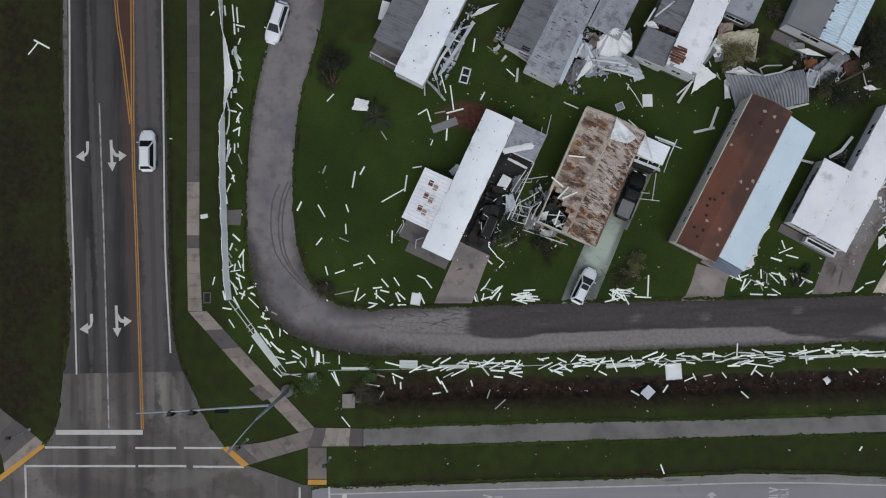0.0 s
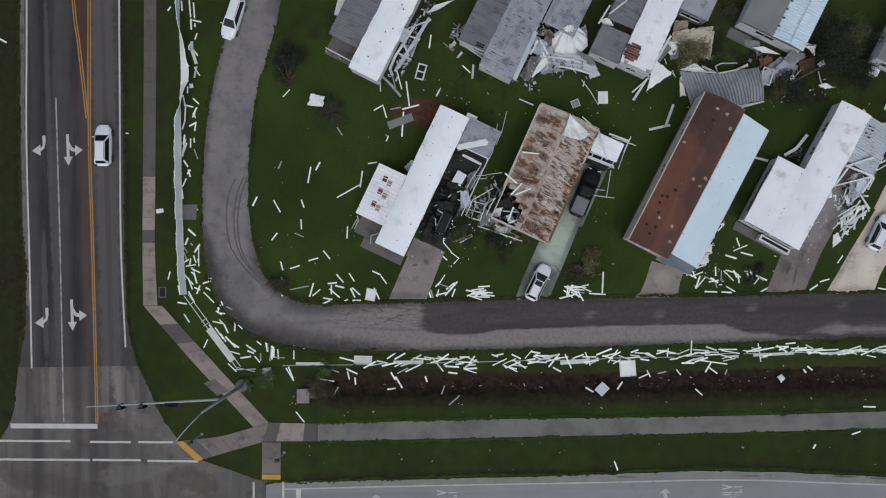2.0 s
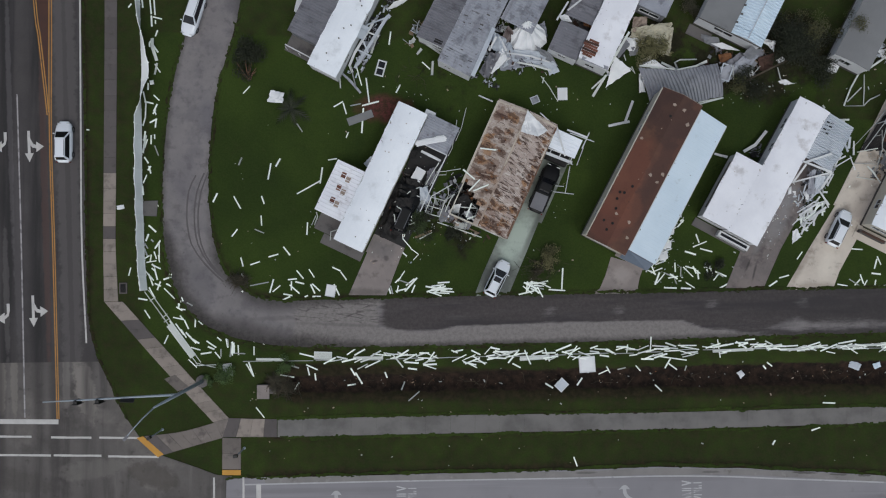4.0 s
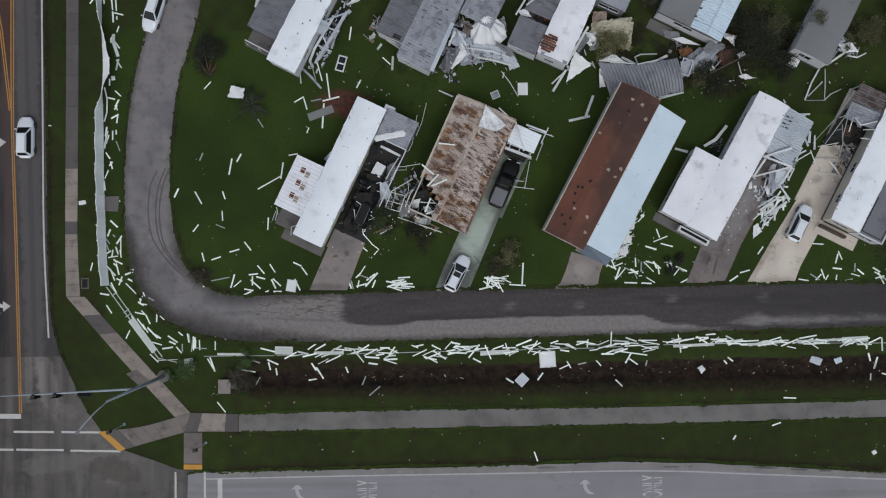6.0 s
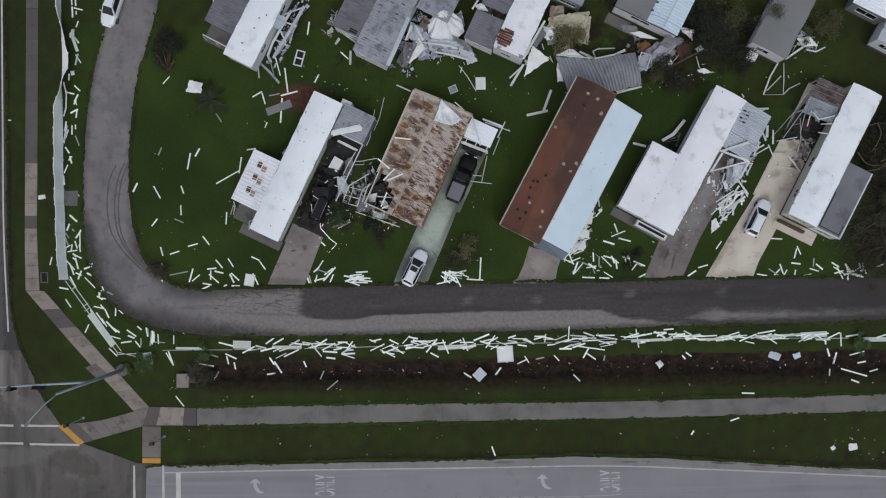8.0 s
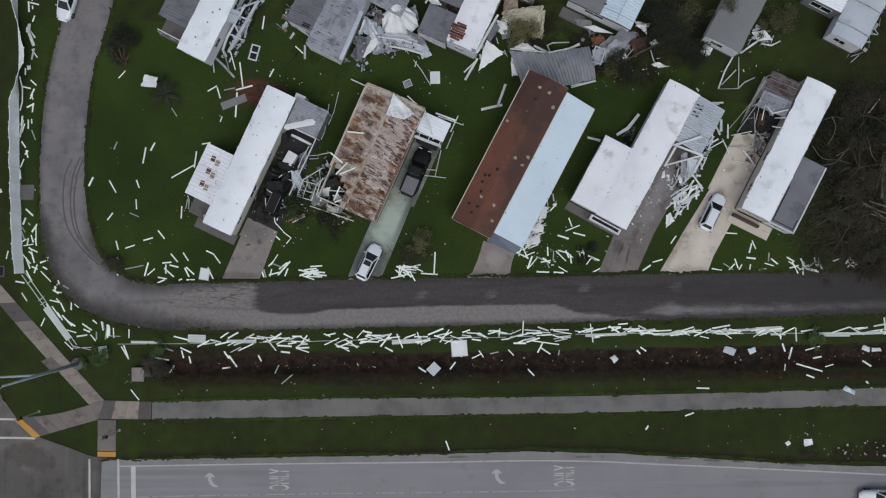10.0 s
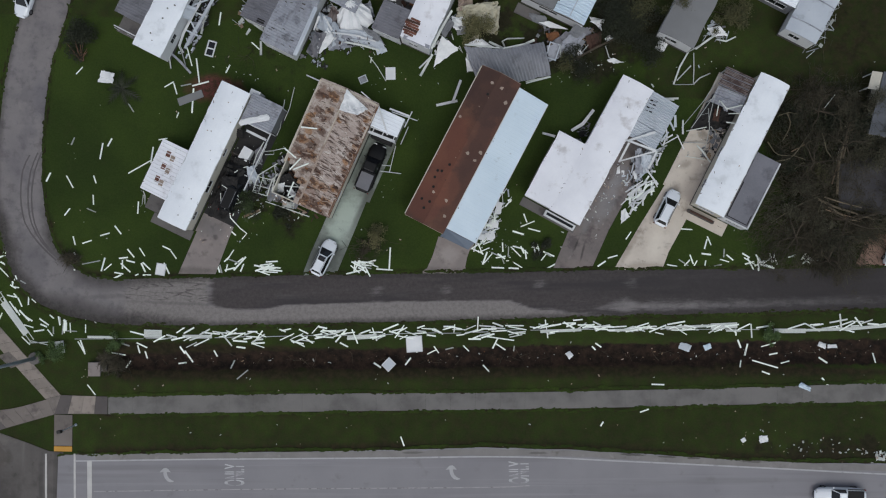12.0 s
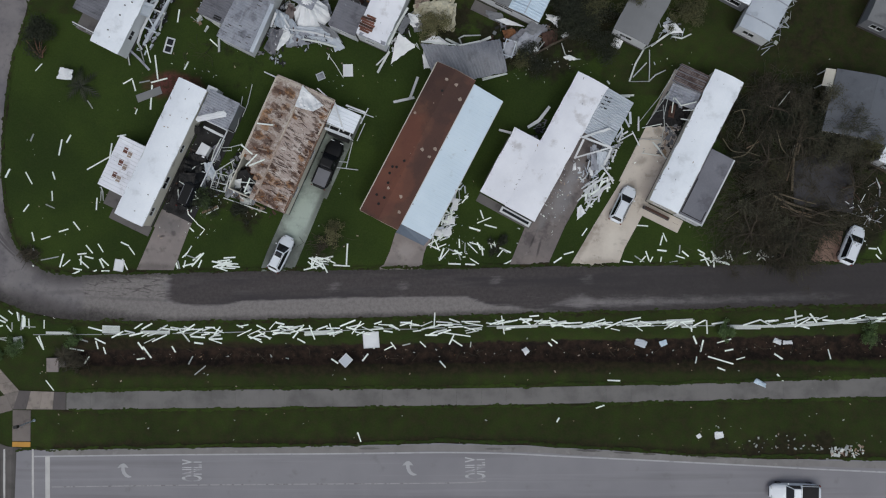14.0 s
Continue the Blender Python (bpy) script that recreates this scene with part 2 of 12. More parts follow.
M["roof_brown"] = surface("roof_brown", srgb(92, 62, 51), srgb(70, 48, 42), 0.22, 7.0, 0.9, bump=0.5, grain=0.18, stain=[(srgb(112, 78, 60), 0.2, 0.52, 0.7, 0.5), (srgb(58, 42, 38), 0.7, 0.6, 0.74, 0.6), (srgb(46, 34, 32), 1.7, 0.7, 0.76, 0.6)])
stain_spots(M["roof_brown"], [(-1.8, 7.2, 3.6, 3.6, 0, srgb(58, 43, 40), 0.6), (-3.0, -1.5, 1.7, 5.5, 0, srgb(118, 70, 54), 0.45), (-2.6, -7.0, 2.2, 2.6, 0, srgb(104, 62, 50), 0.45), (-0.4, 1.5, 0.9, 6.0, 0, srgb(66, 46, 42), 0.45), (-1.2, -4.5, 1.4, 2.4, 0, srgb(116, 72, 55), 0.35)], 0.9, 0.45, True)
M["sheet_grey"] = surface("sheet_grey", srgb(158, 161, 170), srgb(132, 135, 145), 0.5, 5.0, 0.55, metal=0.0, bump=0.15, grain=0.14, stain=[(srgb(96, 97, 105), 0.9, 0.5, 0.66, 0.7), (srgb(66, 66, 72), 2.2, 0.6, 0.7, 0.6), (srgb(182, 185, 191), 1.1, 0.6, 0.72, 0.6), (srgb(112, 104, 100), 0.6, 0.62, 0.74, 0.4)], streak=[((1.2, 0.22, 1), 24.5, srgb(104, 104, 112), 0.52, 0.68, 0.55)])
M["sheet_dark"] = surface("sheet_dark", srgb(122, 122, 129), srgb(100, 100, 107), 0.4, 5.0, 0.6, metal=0.0, bump=0.15, grain=0.14, stain=[(srgb(70, 68, 74), 0.8, 0.54, 0.7, 0.6), (srgb(144, 145, 152), 1.2, 0.6, 0.74, 0.5)], streak=[((0.25, 1.5, 1), 24.5, srgb(84, 82, 88), 0.52, 0.66, 0.55)])
M["shingle_grey"] = surface("shingle_grey", srgb(126, 127, 129), srgb(110, 111, 113), 0.3, 6.0, 0.9, bump=0.5, grain=0.15, stain=[(srgb(68, 65, 68), 0.5, 0.56, 0.72, 0.5)])
M["sheet_mid"] = surface("sheet_mid", srgb(140, 142, 150), srgb(116, 118, 126), 0.5, 5.0, 0.55, bump=0.15, grain=0.12, stain=[(srgb(88, 88, 95), 0.8, 0.52, 0.68, 0.6), (srgb(160, 162, 168), 1.2, 0.6, 0.72, 0.5)])
M["shingle_slate"] = surface("shingle_slate", srgb(98, 101, 108), srgb(82, 85, 92), 0.3, 6.0, 0.85, bump=0.4, grain=0.15, stain=[(srgb(62, 63, 68), 0.6, 0.52, 0.7, 0.6), (srgb(116, 120, 126), 0.4, 0.6, 0.75, 0.4)])
M["sheet_light"] = surface("sheet_light", srgb(190, 196, 204), srgb(168, 175, 186), 0.3, 5.0, 0.5, metal=0.0, bump=0.15, grain=0.1, stain=[(srgb(132, 136, 142), 0.6, 0.58, 0.72, 0.5)])
M["deck_tan"] = surface("deck_tan", srgb(172, 157, 146), srgb(146, 130, 119), 0.6, 6.0, 0.9, bump=0.4, grain=0.2, stain=[(srgb(112, 88, 72), 0.9, 0.54, 0.68, 0.6), (srgb(192, 178, 166), 1.2, 0.58, 0.72, 0.6), (srgb(78, 58, 48), 2.2, 0.62, 0.7, 0.6)], rand=0.18)
M["deck_west"] = surface("deck_west", srgb(186, 174, 165), srgb(152, 138, 129), 0.9, 7.0, 0.9, bump=0.5, grain=0.28, local=True,
    stain=[(srgb(198, 190, 184), 1.5, 0.55, 0.66, 0.7), (srgb(112, 90, 76), 2.6, 0.55, 0.66, 0.65), (srgb(82, 66, 60), 4.0, 0.58, 0.68, 0.55)], streak=[((0.5, 2.2, 1), 8, srgb(96, 78, 70), 0.54, 0.64, 0.6), ((2.4, 0.35, 1), 0, srgb(188, 178, 170), 0.58, 0.68, 0.5)])
M["deck_east"] = surface("deck_east", srgb(188, 175, 168), srgb(152, 137, 130), 0.9, 7.0, 0.9, bump=0.5, grain=0.28, local=True,
    stain=[(srgb(200, 192, 186), 1.5, 0.55, 0.66, 0.7), (srgb(112, 92, 80), 2.4, 0.57, 0.68, 0.55), (srgb(84, 66, 58), 4.0, 0.6, 0.7, 0.5)], streak=[((0.6, 2.9, 1), 12, srgb(64, 51, 46), 0.53, 0.6, 0.9), ((0.9, 4.2, 1), 18, srgb(92, 73, 64), 0.52, 0.62, 0.7), ((0.7, 3.4, 1), 14, srgb(204, 196, 190), 0.58, 0.66, 0.7), ((2.4, 0.35, 1), 0, srgb(190, 182, 174), 0.6, 0.7, 0.4)])
DECK_WEST = [(-2.70, 5.77, 0.9), (-1.17, 5.98, 0.7), (-2.44, 3.85, 0.7), (-1.11, 4.28, 0.6), (-1.36, 3.2, 0.6), (-2.84, 1.80, 1.0), (-1.33, 1.70, 0.7), (-2.81, -0.02, 0.8), (-1.29, 0.01, 0.9), (-3.1, 3.0, 0.5), (-2.13, -1.42, 1.1), (-0.73, -1.43, 0.7), (-0.7, -3.0, 0.7), (-0.8, -4.6, 0.6), (-0.5, -6.0, 0.6)]
DECK_EAST = [(0.45, -2.83, 0.7), (0.34, -3.9, 0.7), (3.10, 0.66, 0.5), (3.03, -0.45, 0.45), (3.24, -1.31, 0.5), (3.14, 5.12, 0.45), (3.07, 3.90, 0.45), (3.13, -3.77, 0.5), (0.3, -4.87, 0.8), (0.4, -6.29, 0.9), (1.79, -6.06, 0.8), (1.64, -4.33, 0.6), (1.30, -6.88, 0.5), (0.17, 3.74, 0.5), (2.96, 2.53, 0.4), (2.7, -5.6, 0.6), (2.4, -6.8, 0.8), (3.2, 1.6, 0.35), (3.2, -2.4, 0.4)]
for mat_name, spots in (("deck_west", DECK_WEST), ("deck_east", DECK_EAST)):
    side = random.Random(len(mat_name) + len(spots))
    rust = [(x, y, r * side.uniform(0.9, 1.6), r * side.uniform(0.5, 0.9), side.uniform(-35, 25), srgb(146, 104, 62) if k % 2 else srgb(118, 92, 78), side.uniform(0.45, 0.75)) for k, (x, y, r) in enumerate(spots)]
    stain_spots(M[mat_name], rust, 1.7, 1.3, True)
    core = [(x + side.uniform(-0.4, 0.4), y + side.uniform(-0.3, 0.3), r * side.uniform(0.6, 1.3), r * side.uniform(0.2, 0.45), side.uniform(-30, 10), srgb(72, 52, 42), side.uniform(0.5, 0.85)) for x, y, r in spots for _ in range(2)]
    stain_spots(M[mat_name], core, 2.0, 3.0, True)
M["slab_stained"] = surface("slab_stained", srgb(122, 113, 111), srgb(98, 92, 91), 0.5, 5.0, 0.85, bump=0.4, grain=0.15, stain=[(srgb(72, 66, 67), 0.45, 0.52, 0.66, 0.7), (srgb(82, 70, 69), 1.2, 0.6, 0.7, 0.5), (srgb(146, 138, 136), 0.7, 0.62, 0.72, 0.5)])
M["rust_dark"] = surface("rust_dark", srgb(138, 130, 128), srgb(92, 80, 78), 0.6, 6.0, 0.85, bump=0.4, grain=0.25, stain=[(srgb(56, 38, 37), 0.9, 0.5, 0.62, 0.8)])
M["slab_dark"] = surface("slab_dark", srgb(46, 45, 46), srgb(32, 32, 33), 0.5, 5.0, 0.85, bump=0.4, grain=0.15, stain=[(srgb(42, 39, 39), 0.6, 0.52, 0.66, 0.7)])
M["insulation"] = surface("insulation", srgb(132, 90, 56), srgb(92, 60, 40), 0.8, 7.0, 0.95, bump=0.6, grain=0.3, stain=[(srgb(66, 42, 28), 1.4, 0.56, 0.7, 0.7)])
M["deck_stain"] = surface("deck_stain", srgb(128, 100, 82), srgb(98, 72, 58), 1.0, 6.0, 0.95, bump=0.5, grain=0.25, stain=[(srgb(72, 50, 40), 1.6, 0.55, 0.66, 0.7)])
M["felt"] = surface("felt", srgb(78, 54, 44), srgb(56, 40, 34), 0.8, 8.0, 0.9, bump=0.3, grain=0.25)
M["timber"] = surface("timber", srgb(148, 128, 106), srgb(120, 102, 84), 0.8, 8.0, 0.85, bump=0.3, grain=0.2, rand=0.2)
M["orange_deck"] = surface("orange_deck", srgb(124, 78, 62), srgb(84, 54, 45), 0.8, 8.0, 0.85, bump=0.4, grain=0.25)
M["wall_cream"] = surface("wall_cream", srgb(206, 202, 190), srgb(186, 181, 168), 0.4, 5.0, 0.7, bump=0.15, grain=0.08, stain=[(srgb(112, 106, 98), 0.6, 0.6, 0.74, 0.5)])
M["wall_white"] = surface("wall_white", srgb(214, 216, 218), srgb(194, 196, 200), 0.4, 5.0, 0.65, bump=0.15, grain=0.08, stain=[(srgb(126, 126, 128), 0.6, 0.6, 0.74, 0.5)])
M["wall_grey"] = surface("wall_grey", srgb(120, 122, 126), srgb(104, 106, 112), 0.4, 5.0, 0.7, bump=0.15, grain=0.08)
M["awning_blue"] = surface("awning_blue", srgb(98, 108, 122), srgb(82, 92, 108), 0.4, 5.0, 0.6, bump=0.15, grain=0.1, stain=[(srgb(66, 72, 84), 0.9, 0.55, 0.7, 0.5)])
M["skirting"] = surface("skirting", srgb(84, 80, 78), srgb(66, 63, 62), 0.6, 5.0, 0.9, bump=0.3, grain=0.15)
M["trim_white"] = surface("trim_white", srgb(206, 208, 210), srgb(190, 192, 196), 0.8, 8.0, 0.5, bump=0.1, grain=0.08)
M["trim_worn"] = surface("trim_worn", srgb(196, 187, 174), srgb(166, 155, 142), 0.9, 7.0, 0.8, bump=0.2, grain=0.15, stain=[(srgb(112, 92, 76), 1.2, 0.55, 0.68, 0.6)])
M["glass"] = surface("glass", srgb(30, 32, 36), srgb(22, 24, 28), 0.6, 4.0, 0.12, bump=0.0, grain=0.1)
M["dark"] = surface("dark", srgb(36, 34, 34), srgb(24, 23, 24), 0.8, 6.0, 0.9, bump=0.4, grain=0.3)
M["tarp"] = surface("tarp", srgb(228, 229, 231), srgb(206, 208, 212), 0.8, 6.0, 0.5, bump=0.3, grain=0.1)
M["tarp_beige"] = surface("tarp_beige", srgb(188, 184, 166), srgb(158, 153, 134), 0.8, 6.0, 0.7, bump=0.3, grain=0.15, stain=[(srgb(96, 92, 70), 0.9, 0.56, 0.7, 0.6)])
M["car_white"] = surface("car_white", srgb(222, 226, 232), srgb(212, 216, 224), 0.5, 6.0, 0.22, bump=0.0, grain=0.03)
M["car_black"] = surface("car_black", srgb(13, 13, 15), srgb(9, 9, 11), 0.5, 6.0, 0.5, bump=0.0, grain=0.05)
M["car_black"].node_tree.nodes["Principled BSDF"].inputs["Specular IOR Level"].default_value = 0.3
M["cover_grey"] = surface("cover_grey", srgb(112, 112, 118), srgb(98, 98, 104), 0.5, 6.0, 0.6, bump=0.1, grain=0.08)
M["rubber"] = surface("rubber", srgb(30, 29, 29), srgb(22, 21, 22), 2.0, 9.0, 0.9, bump=0.3, grain=0.2)
M["rim"] = surface("rim", srgb(150, 152, 156), srgb(130, 132, 136), 2.0, 9.0, 0.3, metal=0.8, bump=0.0, grain=0.1)
M["lamp_red"] = surface("lamp_red", srgb(120, 22, 18), srgb(96, 16, 14), 2.0, 9.0, 0.2, bump=0.0, grain=0.1)
M["lamp_clear"] = surface("lamp_clear", srgb(200, 204, 206), srgb(176, 180, 184), 2.0, 9.0, 0.15, bump=0.0, grain=0.1)
M["galvanised"] = surface("galvanised", srgb(156, 166, 176), srgb(138, 148, 158), 1.0, 8.0, 0.55, metal=0.0, bump=0.1, grain=0.1)
M["signal_black"] = surface("signal_black", srgb(24, 24, 24), srgb(18, 18, 18), 1.0, 8.0, 0.5, bump=0.1, grain=0.1)
M["bark"] = surface("bark", srgb(78, 70, 58), srgb(54, 47, 38), 1.5, 9.0, 0.95, bump=0.5, grain=0.3)
M["twig"] = surface("twig", srgb(74, 67, 53), srgb(46, 42, 33), 1.5, 9.0, 0.95, bump=0.3, grain=0.3)
M["stem_red"] = surface("stem_red", srgb(112, 84, 66), srgb(84, 62, 50), 1.5, 9.0, 0.95, bump=0.4, grain=0.25)
M["bough_pale"] = surface("bough_pale", srgb(121, 111, 93), srgb(91, 82, 67), 1.2, 7.0, 0.95, bump=0.5, grain=0.3, stain=[(srgb(78, 68, 54), 1.4, 0.52, 0.66, 0.7)])
M["bough"] = surface("bough", srgb(112, 106, 88), srgb(84, 78, 62), 1.5, 9.0, 0.95, bump=0.4, grain=0.25)
M["leaf"] = surface("leaf", srgb(64, 80, 38), srgb(42, 56, 26), 1.2, 6.0, 0.6, bump=0.1, grain=0.3)
M["leaf_young"] = surface("leaf_young", srgb(82, 104, 54), srgb(56, 76, 36), 1.2, 6.0, 0.6, bump=0.1, grain=0.3)
M["leaf_khaki"] = surface("leaf_khaki", srgb(118, 114, 80), srgb(88, 86, 56), 1.2, 6.0, 0.7, bump=0.1, grain=0.3)
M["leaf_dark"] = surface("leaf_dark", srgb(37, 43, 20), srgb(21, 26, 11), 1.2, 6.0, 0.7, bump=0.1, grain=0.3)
M["leaf_olive"] = surface("leaf_olive", srgb(84, 82, 50), srgb(60, 62, 36), 1.2, 6.0, 0.7, bump=0.1, grain=0.3)
M["leaf_grey"] = surface("leaf_grey", srgb(80, 77, 60), srgb(56, 56, 42), 1.2, 6.0, 0.8, bump=0.1, grain=0.3)
M["leaf_brown"] = surface("leaf_brown", srgb(66, 59, 44), srgb(43, 41, 29), 1.2, 6.0, 0.9, bump=0.1, grain=0.3)


def mixer_fac(nt, value, k):
    n = nt.nodes.new("ShaderNodeMath")
    n.operation = "MULTIPLY"
    nt.links.new(value, n.inputs[0])
    n.inputs[1].default_value = k
    return n.outputs[0]


def ground_material():
    m = bpy.data.materials.new("grass_ground")
    m.use_nodes = True
    nt = m.node_tree
    bsdf = nt.nodes["Principled BSDF"]
    co = nt.nodes.new("ShaderNodeNewGeometry").outputs["Position"]
    att = nt.nodes.new("ShaderNodeAttribute")
    att.attribute_name = "soil"
    parts = nt.nodes.new("ShaderNodeSeparateColor")
    nt.links.new(att.outputs["Color"], parts.inputs[0])
    col = mixer(nt, ramp(nt, noise_node(nt, co, 0.07, 3.0), 0.3, 0.7), srgb(58, 74, 28), srgb(38, 52, 20))
    col = mixer(nt, mixer_fac(nt, ramp(nt, noise_node(nt, co, 0.24, 4.0, 0.6), 0.45, 0.8), 0.7), col, srgb(32, 43, 20))
    col = mixer(nt, 0.4, col, mixer(nt, ramp(nt, noise_node(nt, co, 5.0, 6.0, 0.75), 0.3, 0.7), srgb(27, 37, 14), srgb(55, 68, 31)))
    col = mixer(nt, mixer_fac(nt, ramp(nt, noise_node(nt, co, 1.3, 6.0, 0.75), 0.5, 0.85), 0.45), col, srgb(62, 64, 36))
    f = ramp(nt, noise_node(nt, co, 0.16, 5.0, 0.65), 0.62, 0.82)
    col = mixer(nt, mixer_fac(nt, f, 0.6), col, srgb(54, 47, 31))

    def masked(sock, scale, lo, hi, fray=1.9):
        """The soil's own mask, frayed by noise."""
        nz = noise_node(nt, co, scale, 5.0, 0.65)
        add = nt.nodes.new("ShaderNodeMath")
        add.operation = "ADD"
        sub = nt.nodes.new("ShaderNodeMath")
        sub.operation = "SUBTRACT"
        nt.links.new(nz, sub.inputs[0])
        sub.inputs[1].default_value = 0.5
        amp = nt.nodes.new("ShaderNodeMath")
        amp.operation = "MULTIPLY"
        amp.inputs[1].default_value = fray
        nt.links.new(sub.outputs[0], amp.inputs[0])
        nt.links.new(sock, add.inputs[0])
        nt.links.new(amp.outputs[0], add.inputs[1])
        return ramp(nt, add.outputs[0], lo, hi)

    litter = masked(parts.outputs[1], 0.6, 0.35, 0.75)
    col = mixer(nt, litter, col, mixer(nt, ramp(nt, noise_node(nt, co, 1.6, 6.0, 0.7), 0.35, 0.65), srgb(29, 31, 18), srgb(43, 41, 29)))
    edge = masked(att.outputs["Alpha"], 0.7, 0.2, 1.05, 1.1)
    col = mixer(nt, edge, col, mixer(nt, ramp(nt, noise_node(nt, co, 1.4, 6.0, 0.7), 0.35, 0.65), srgb(31, 29, 20), srgb(49, 43, 30)))
    red = masked(parts.outputs[2], 1.0, 0.3, 1.0, 1.2)
    col = mixer(nt, red, col, mixer(nt, ramp(nt, noise_node(nt, co, 2.0, 6.0, 0.7), 0.35, 0.65), srgb(96, 56, 54), srgb(56, 46, 34)))
    mud = masked(parts.outputs[0], 0.9, 0.3, 0.8)
    wet = mixer(nt, ramp(nt, noise_node(nt, co, 1.1, 6.0, 0.7), 0.35, 0.7), srgb(24, 20, 18), srgb(52, 40, 33))
    wet = mixer(nt, ramp(nt, noise_node(nt, co, 3.2, 6.0, 0.75), 0.56, 0.74), wet, srgb(74, 62, 50))
    col = mixer(nt, mud, col, wet)
    nt.links.new(col, bsdf.inputs["Base Color"])
    bsdf.inputs["Roughness"].default_value = 0.95
    bsdf.inputs["Specular IOR Level"].default_value = 0.15
    b = nt.nodes.new("ShaderNodeBump")
    b.inputs["Strength"].default_value, b.inputs["Distance"].default_value = 0.7, 0.06
    nt.links.new(noise_node(nt, co, 4.0, 6.0, 0.7), b.inputs["Height"])
    nt.links.new(b.outputs[0], bsdf.inputs["Normal"])
    return m


def park_road_material():
    """Old pale asphalt, a dark overlay, a worn wheel band and dirty edges, laid out by the road's own masks."""
    m = M["asphalt_park"].copy()
    m.name = "asphalt_park_road"
    nt = m.node_tree
    bsdf = nt.nodes["Principled BSDF"]
    col = bsdf.inputs["Base Color"].links[0].from_socket
    co = nt.nodes.new("ShaderNodeNewGeometry").outputs["Position"]
    att = nt.nodes.new("ShaderNodeAttribute")
    att.attribute_name = "wear"
    parts = nt.nodes.new("ShaderNodeSeparateColor")
    nt.links.new(att.outputs["Color"], parts.inputs[0])

    def frayed(sock, scale, stretch, amount, lo, hi):
        mad = nt.nodes.new("ShaderNodeMath")
        mad.operation = "MULTIPLY_ADD"
        nt.links.new(noise_node(nt, co, scale, 6.0, 0.7, stretch, -3.2), mad.inputs[0])
        mad.inputs[1].default_value = amount
        nt.links.new(sock, mad.inputs[2])
        sub = nt.nodes.new("ShaderNodeMath")
        sub.operation = "SUBTRACT"
        nt.links.new(mad.outputs[0], sub.inputs[0])
        sub.inputs[1].default_value = amount / 2
        return ramp(nt, sub.outputs[0], lo, hi)

    tone = noise_node(nt, co, 2.6, 6.0, 0.75)
    broad = noise_node(nt, co, 0.45, 4.0, 0.6)
    col = mixer(nt, mixer_fac(nt, ramp(nt, broad, 0.44, 0.64), 0.4), col, srgb(90, 87, 93))
    col = mixer(nt, mixer_fac(nt, ramp(nt, noise_node(nt, co, 0.9, 5.0, 0.65), 0.52, 0.7), 0.42), col, srgb(82, 78, 81))
    col = mixer(nt, mixer_fac(nt, ramp(nt, noise_node(nt, co, 0.33, 5.0, 0.7), 0.5, 0.68), 0.4), col, srgb(132, 127, 126))
    pale = mixer(nt, ramp(nt, tone, 0.35, 0.65), srgb(111, 106, 105), srgb(129, 124, 122))
    col = mixer(nt, frayed(parts.outputs[1], 1.6, (0.7, 1.5, 1), 1.1, 0.2, 0.85), col, pale)
    dark = mixer(nt, ramp(nt, tone, 0.3, 0.7), srgb(58, 53, 54), srgb(72, 67, 67))
    dark = mixer(nt, mixer_fac(nt, ramp(nt, noise_node(nt, co, 1.0, 4.0, 0.6, (0.06, 0.7, 1), -3.2), 0.46, 0.66), 0.75), dark, srgb(50, 47, 50))
    dark = mixer(nt, mixer_fac(nt, ramp(nt, noise_node(nt, co, 1.0, 5.0, 0.65, (0.12, 0.9, 1), -3.2), 0.52, 0.72), 0.5), dark, srgb(82, 78, 79))
    col = mixer(nt, frayed(parts.outputs[0], 1.3, (0.35, 1.7, 1), 1.0, 0.24, 0.78), col, dark)
    # open cracks, block by block, where the old surface breaks up
    vor = nt.nodes.new("ShaderNodeTexVoronoi")
    vor.feature = "DISTANCE_TO_EDGE"
    vor.inputs["Scale"].default_value = 1.0
    vor.inputs["Randomness"].default_value = 0.8
    warp = nt.nodes.new("ShaderNodeMapping")
    warp.inputs["Scale"].default_value = (0.38, 1.9, 1)
    warp.inputs["Rotation"].default_value = (0, 0, radians(-3.2))
    nt.links.new(co, warp.inputs["Vector"])
    nt.links.new(warp.outputs[0], vor.inputs["Vector"])
    line = nt.nodes.new("ShaderNodeMapRange")
    line.inputs["From Min"].default_value, line.inputs["From Max"].default_value = 0.09, 0.01
    nt.links.new(vor.outputs["Distance"], line.inputs["Value"])
    crack = nt.nodes.new("ShaderNodeMath")
    crack.operation = "MULTIPLY"
    nt.links.new(line.outputs[0], crack.inputs[0])
    nt.links.new(frayed(att.outputs["Alpha"], 0.9, (0.6, 1.6, 1), 3.2, 0.5, 1.1), crack.inputs[1])
    col = mixer(nt, mixer_fac(nt, crack.outputs[0], 0.8), col, srgb(62, 57, 57))
    col = mixer(nt, frayed(parts.outputs[2], 0.6, None, 0.7, 0.1, 1.1), col, mixer(nt, ramp(nt, tone, 0.35, 0.65), srgb(46, 43, 42), srgb(64, 60, 58)))
    nt.links.new(col, bsdf.inputs["Base Color"])
    return m


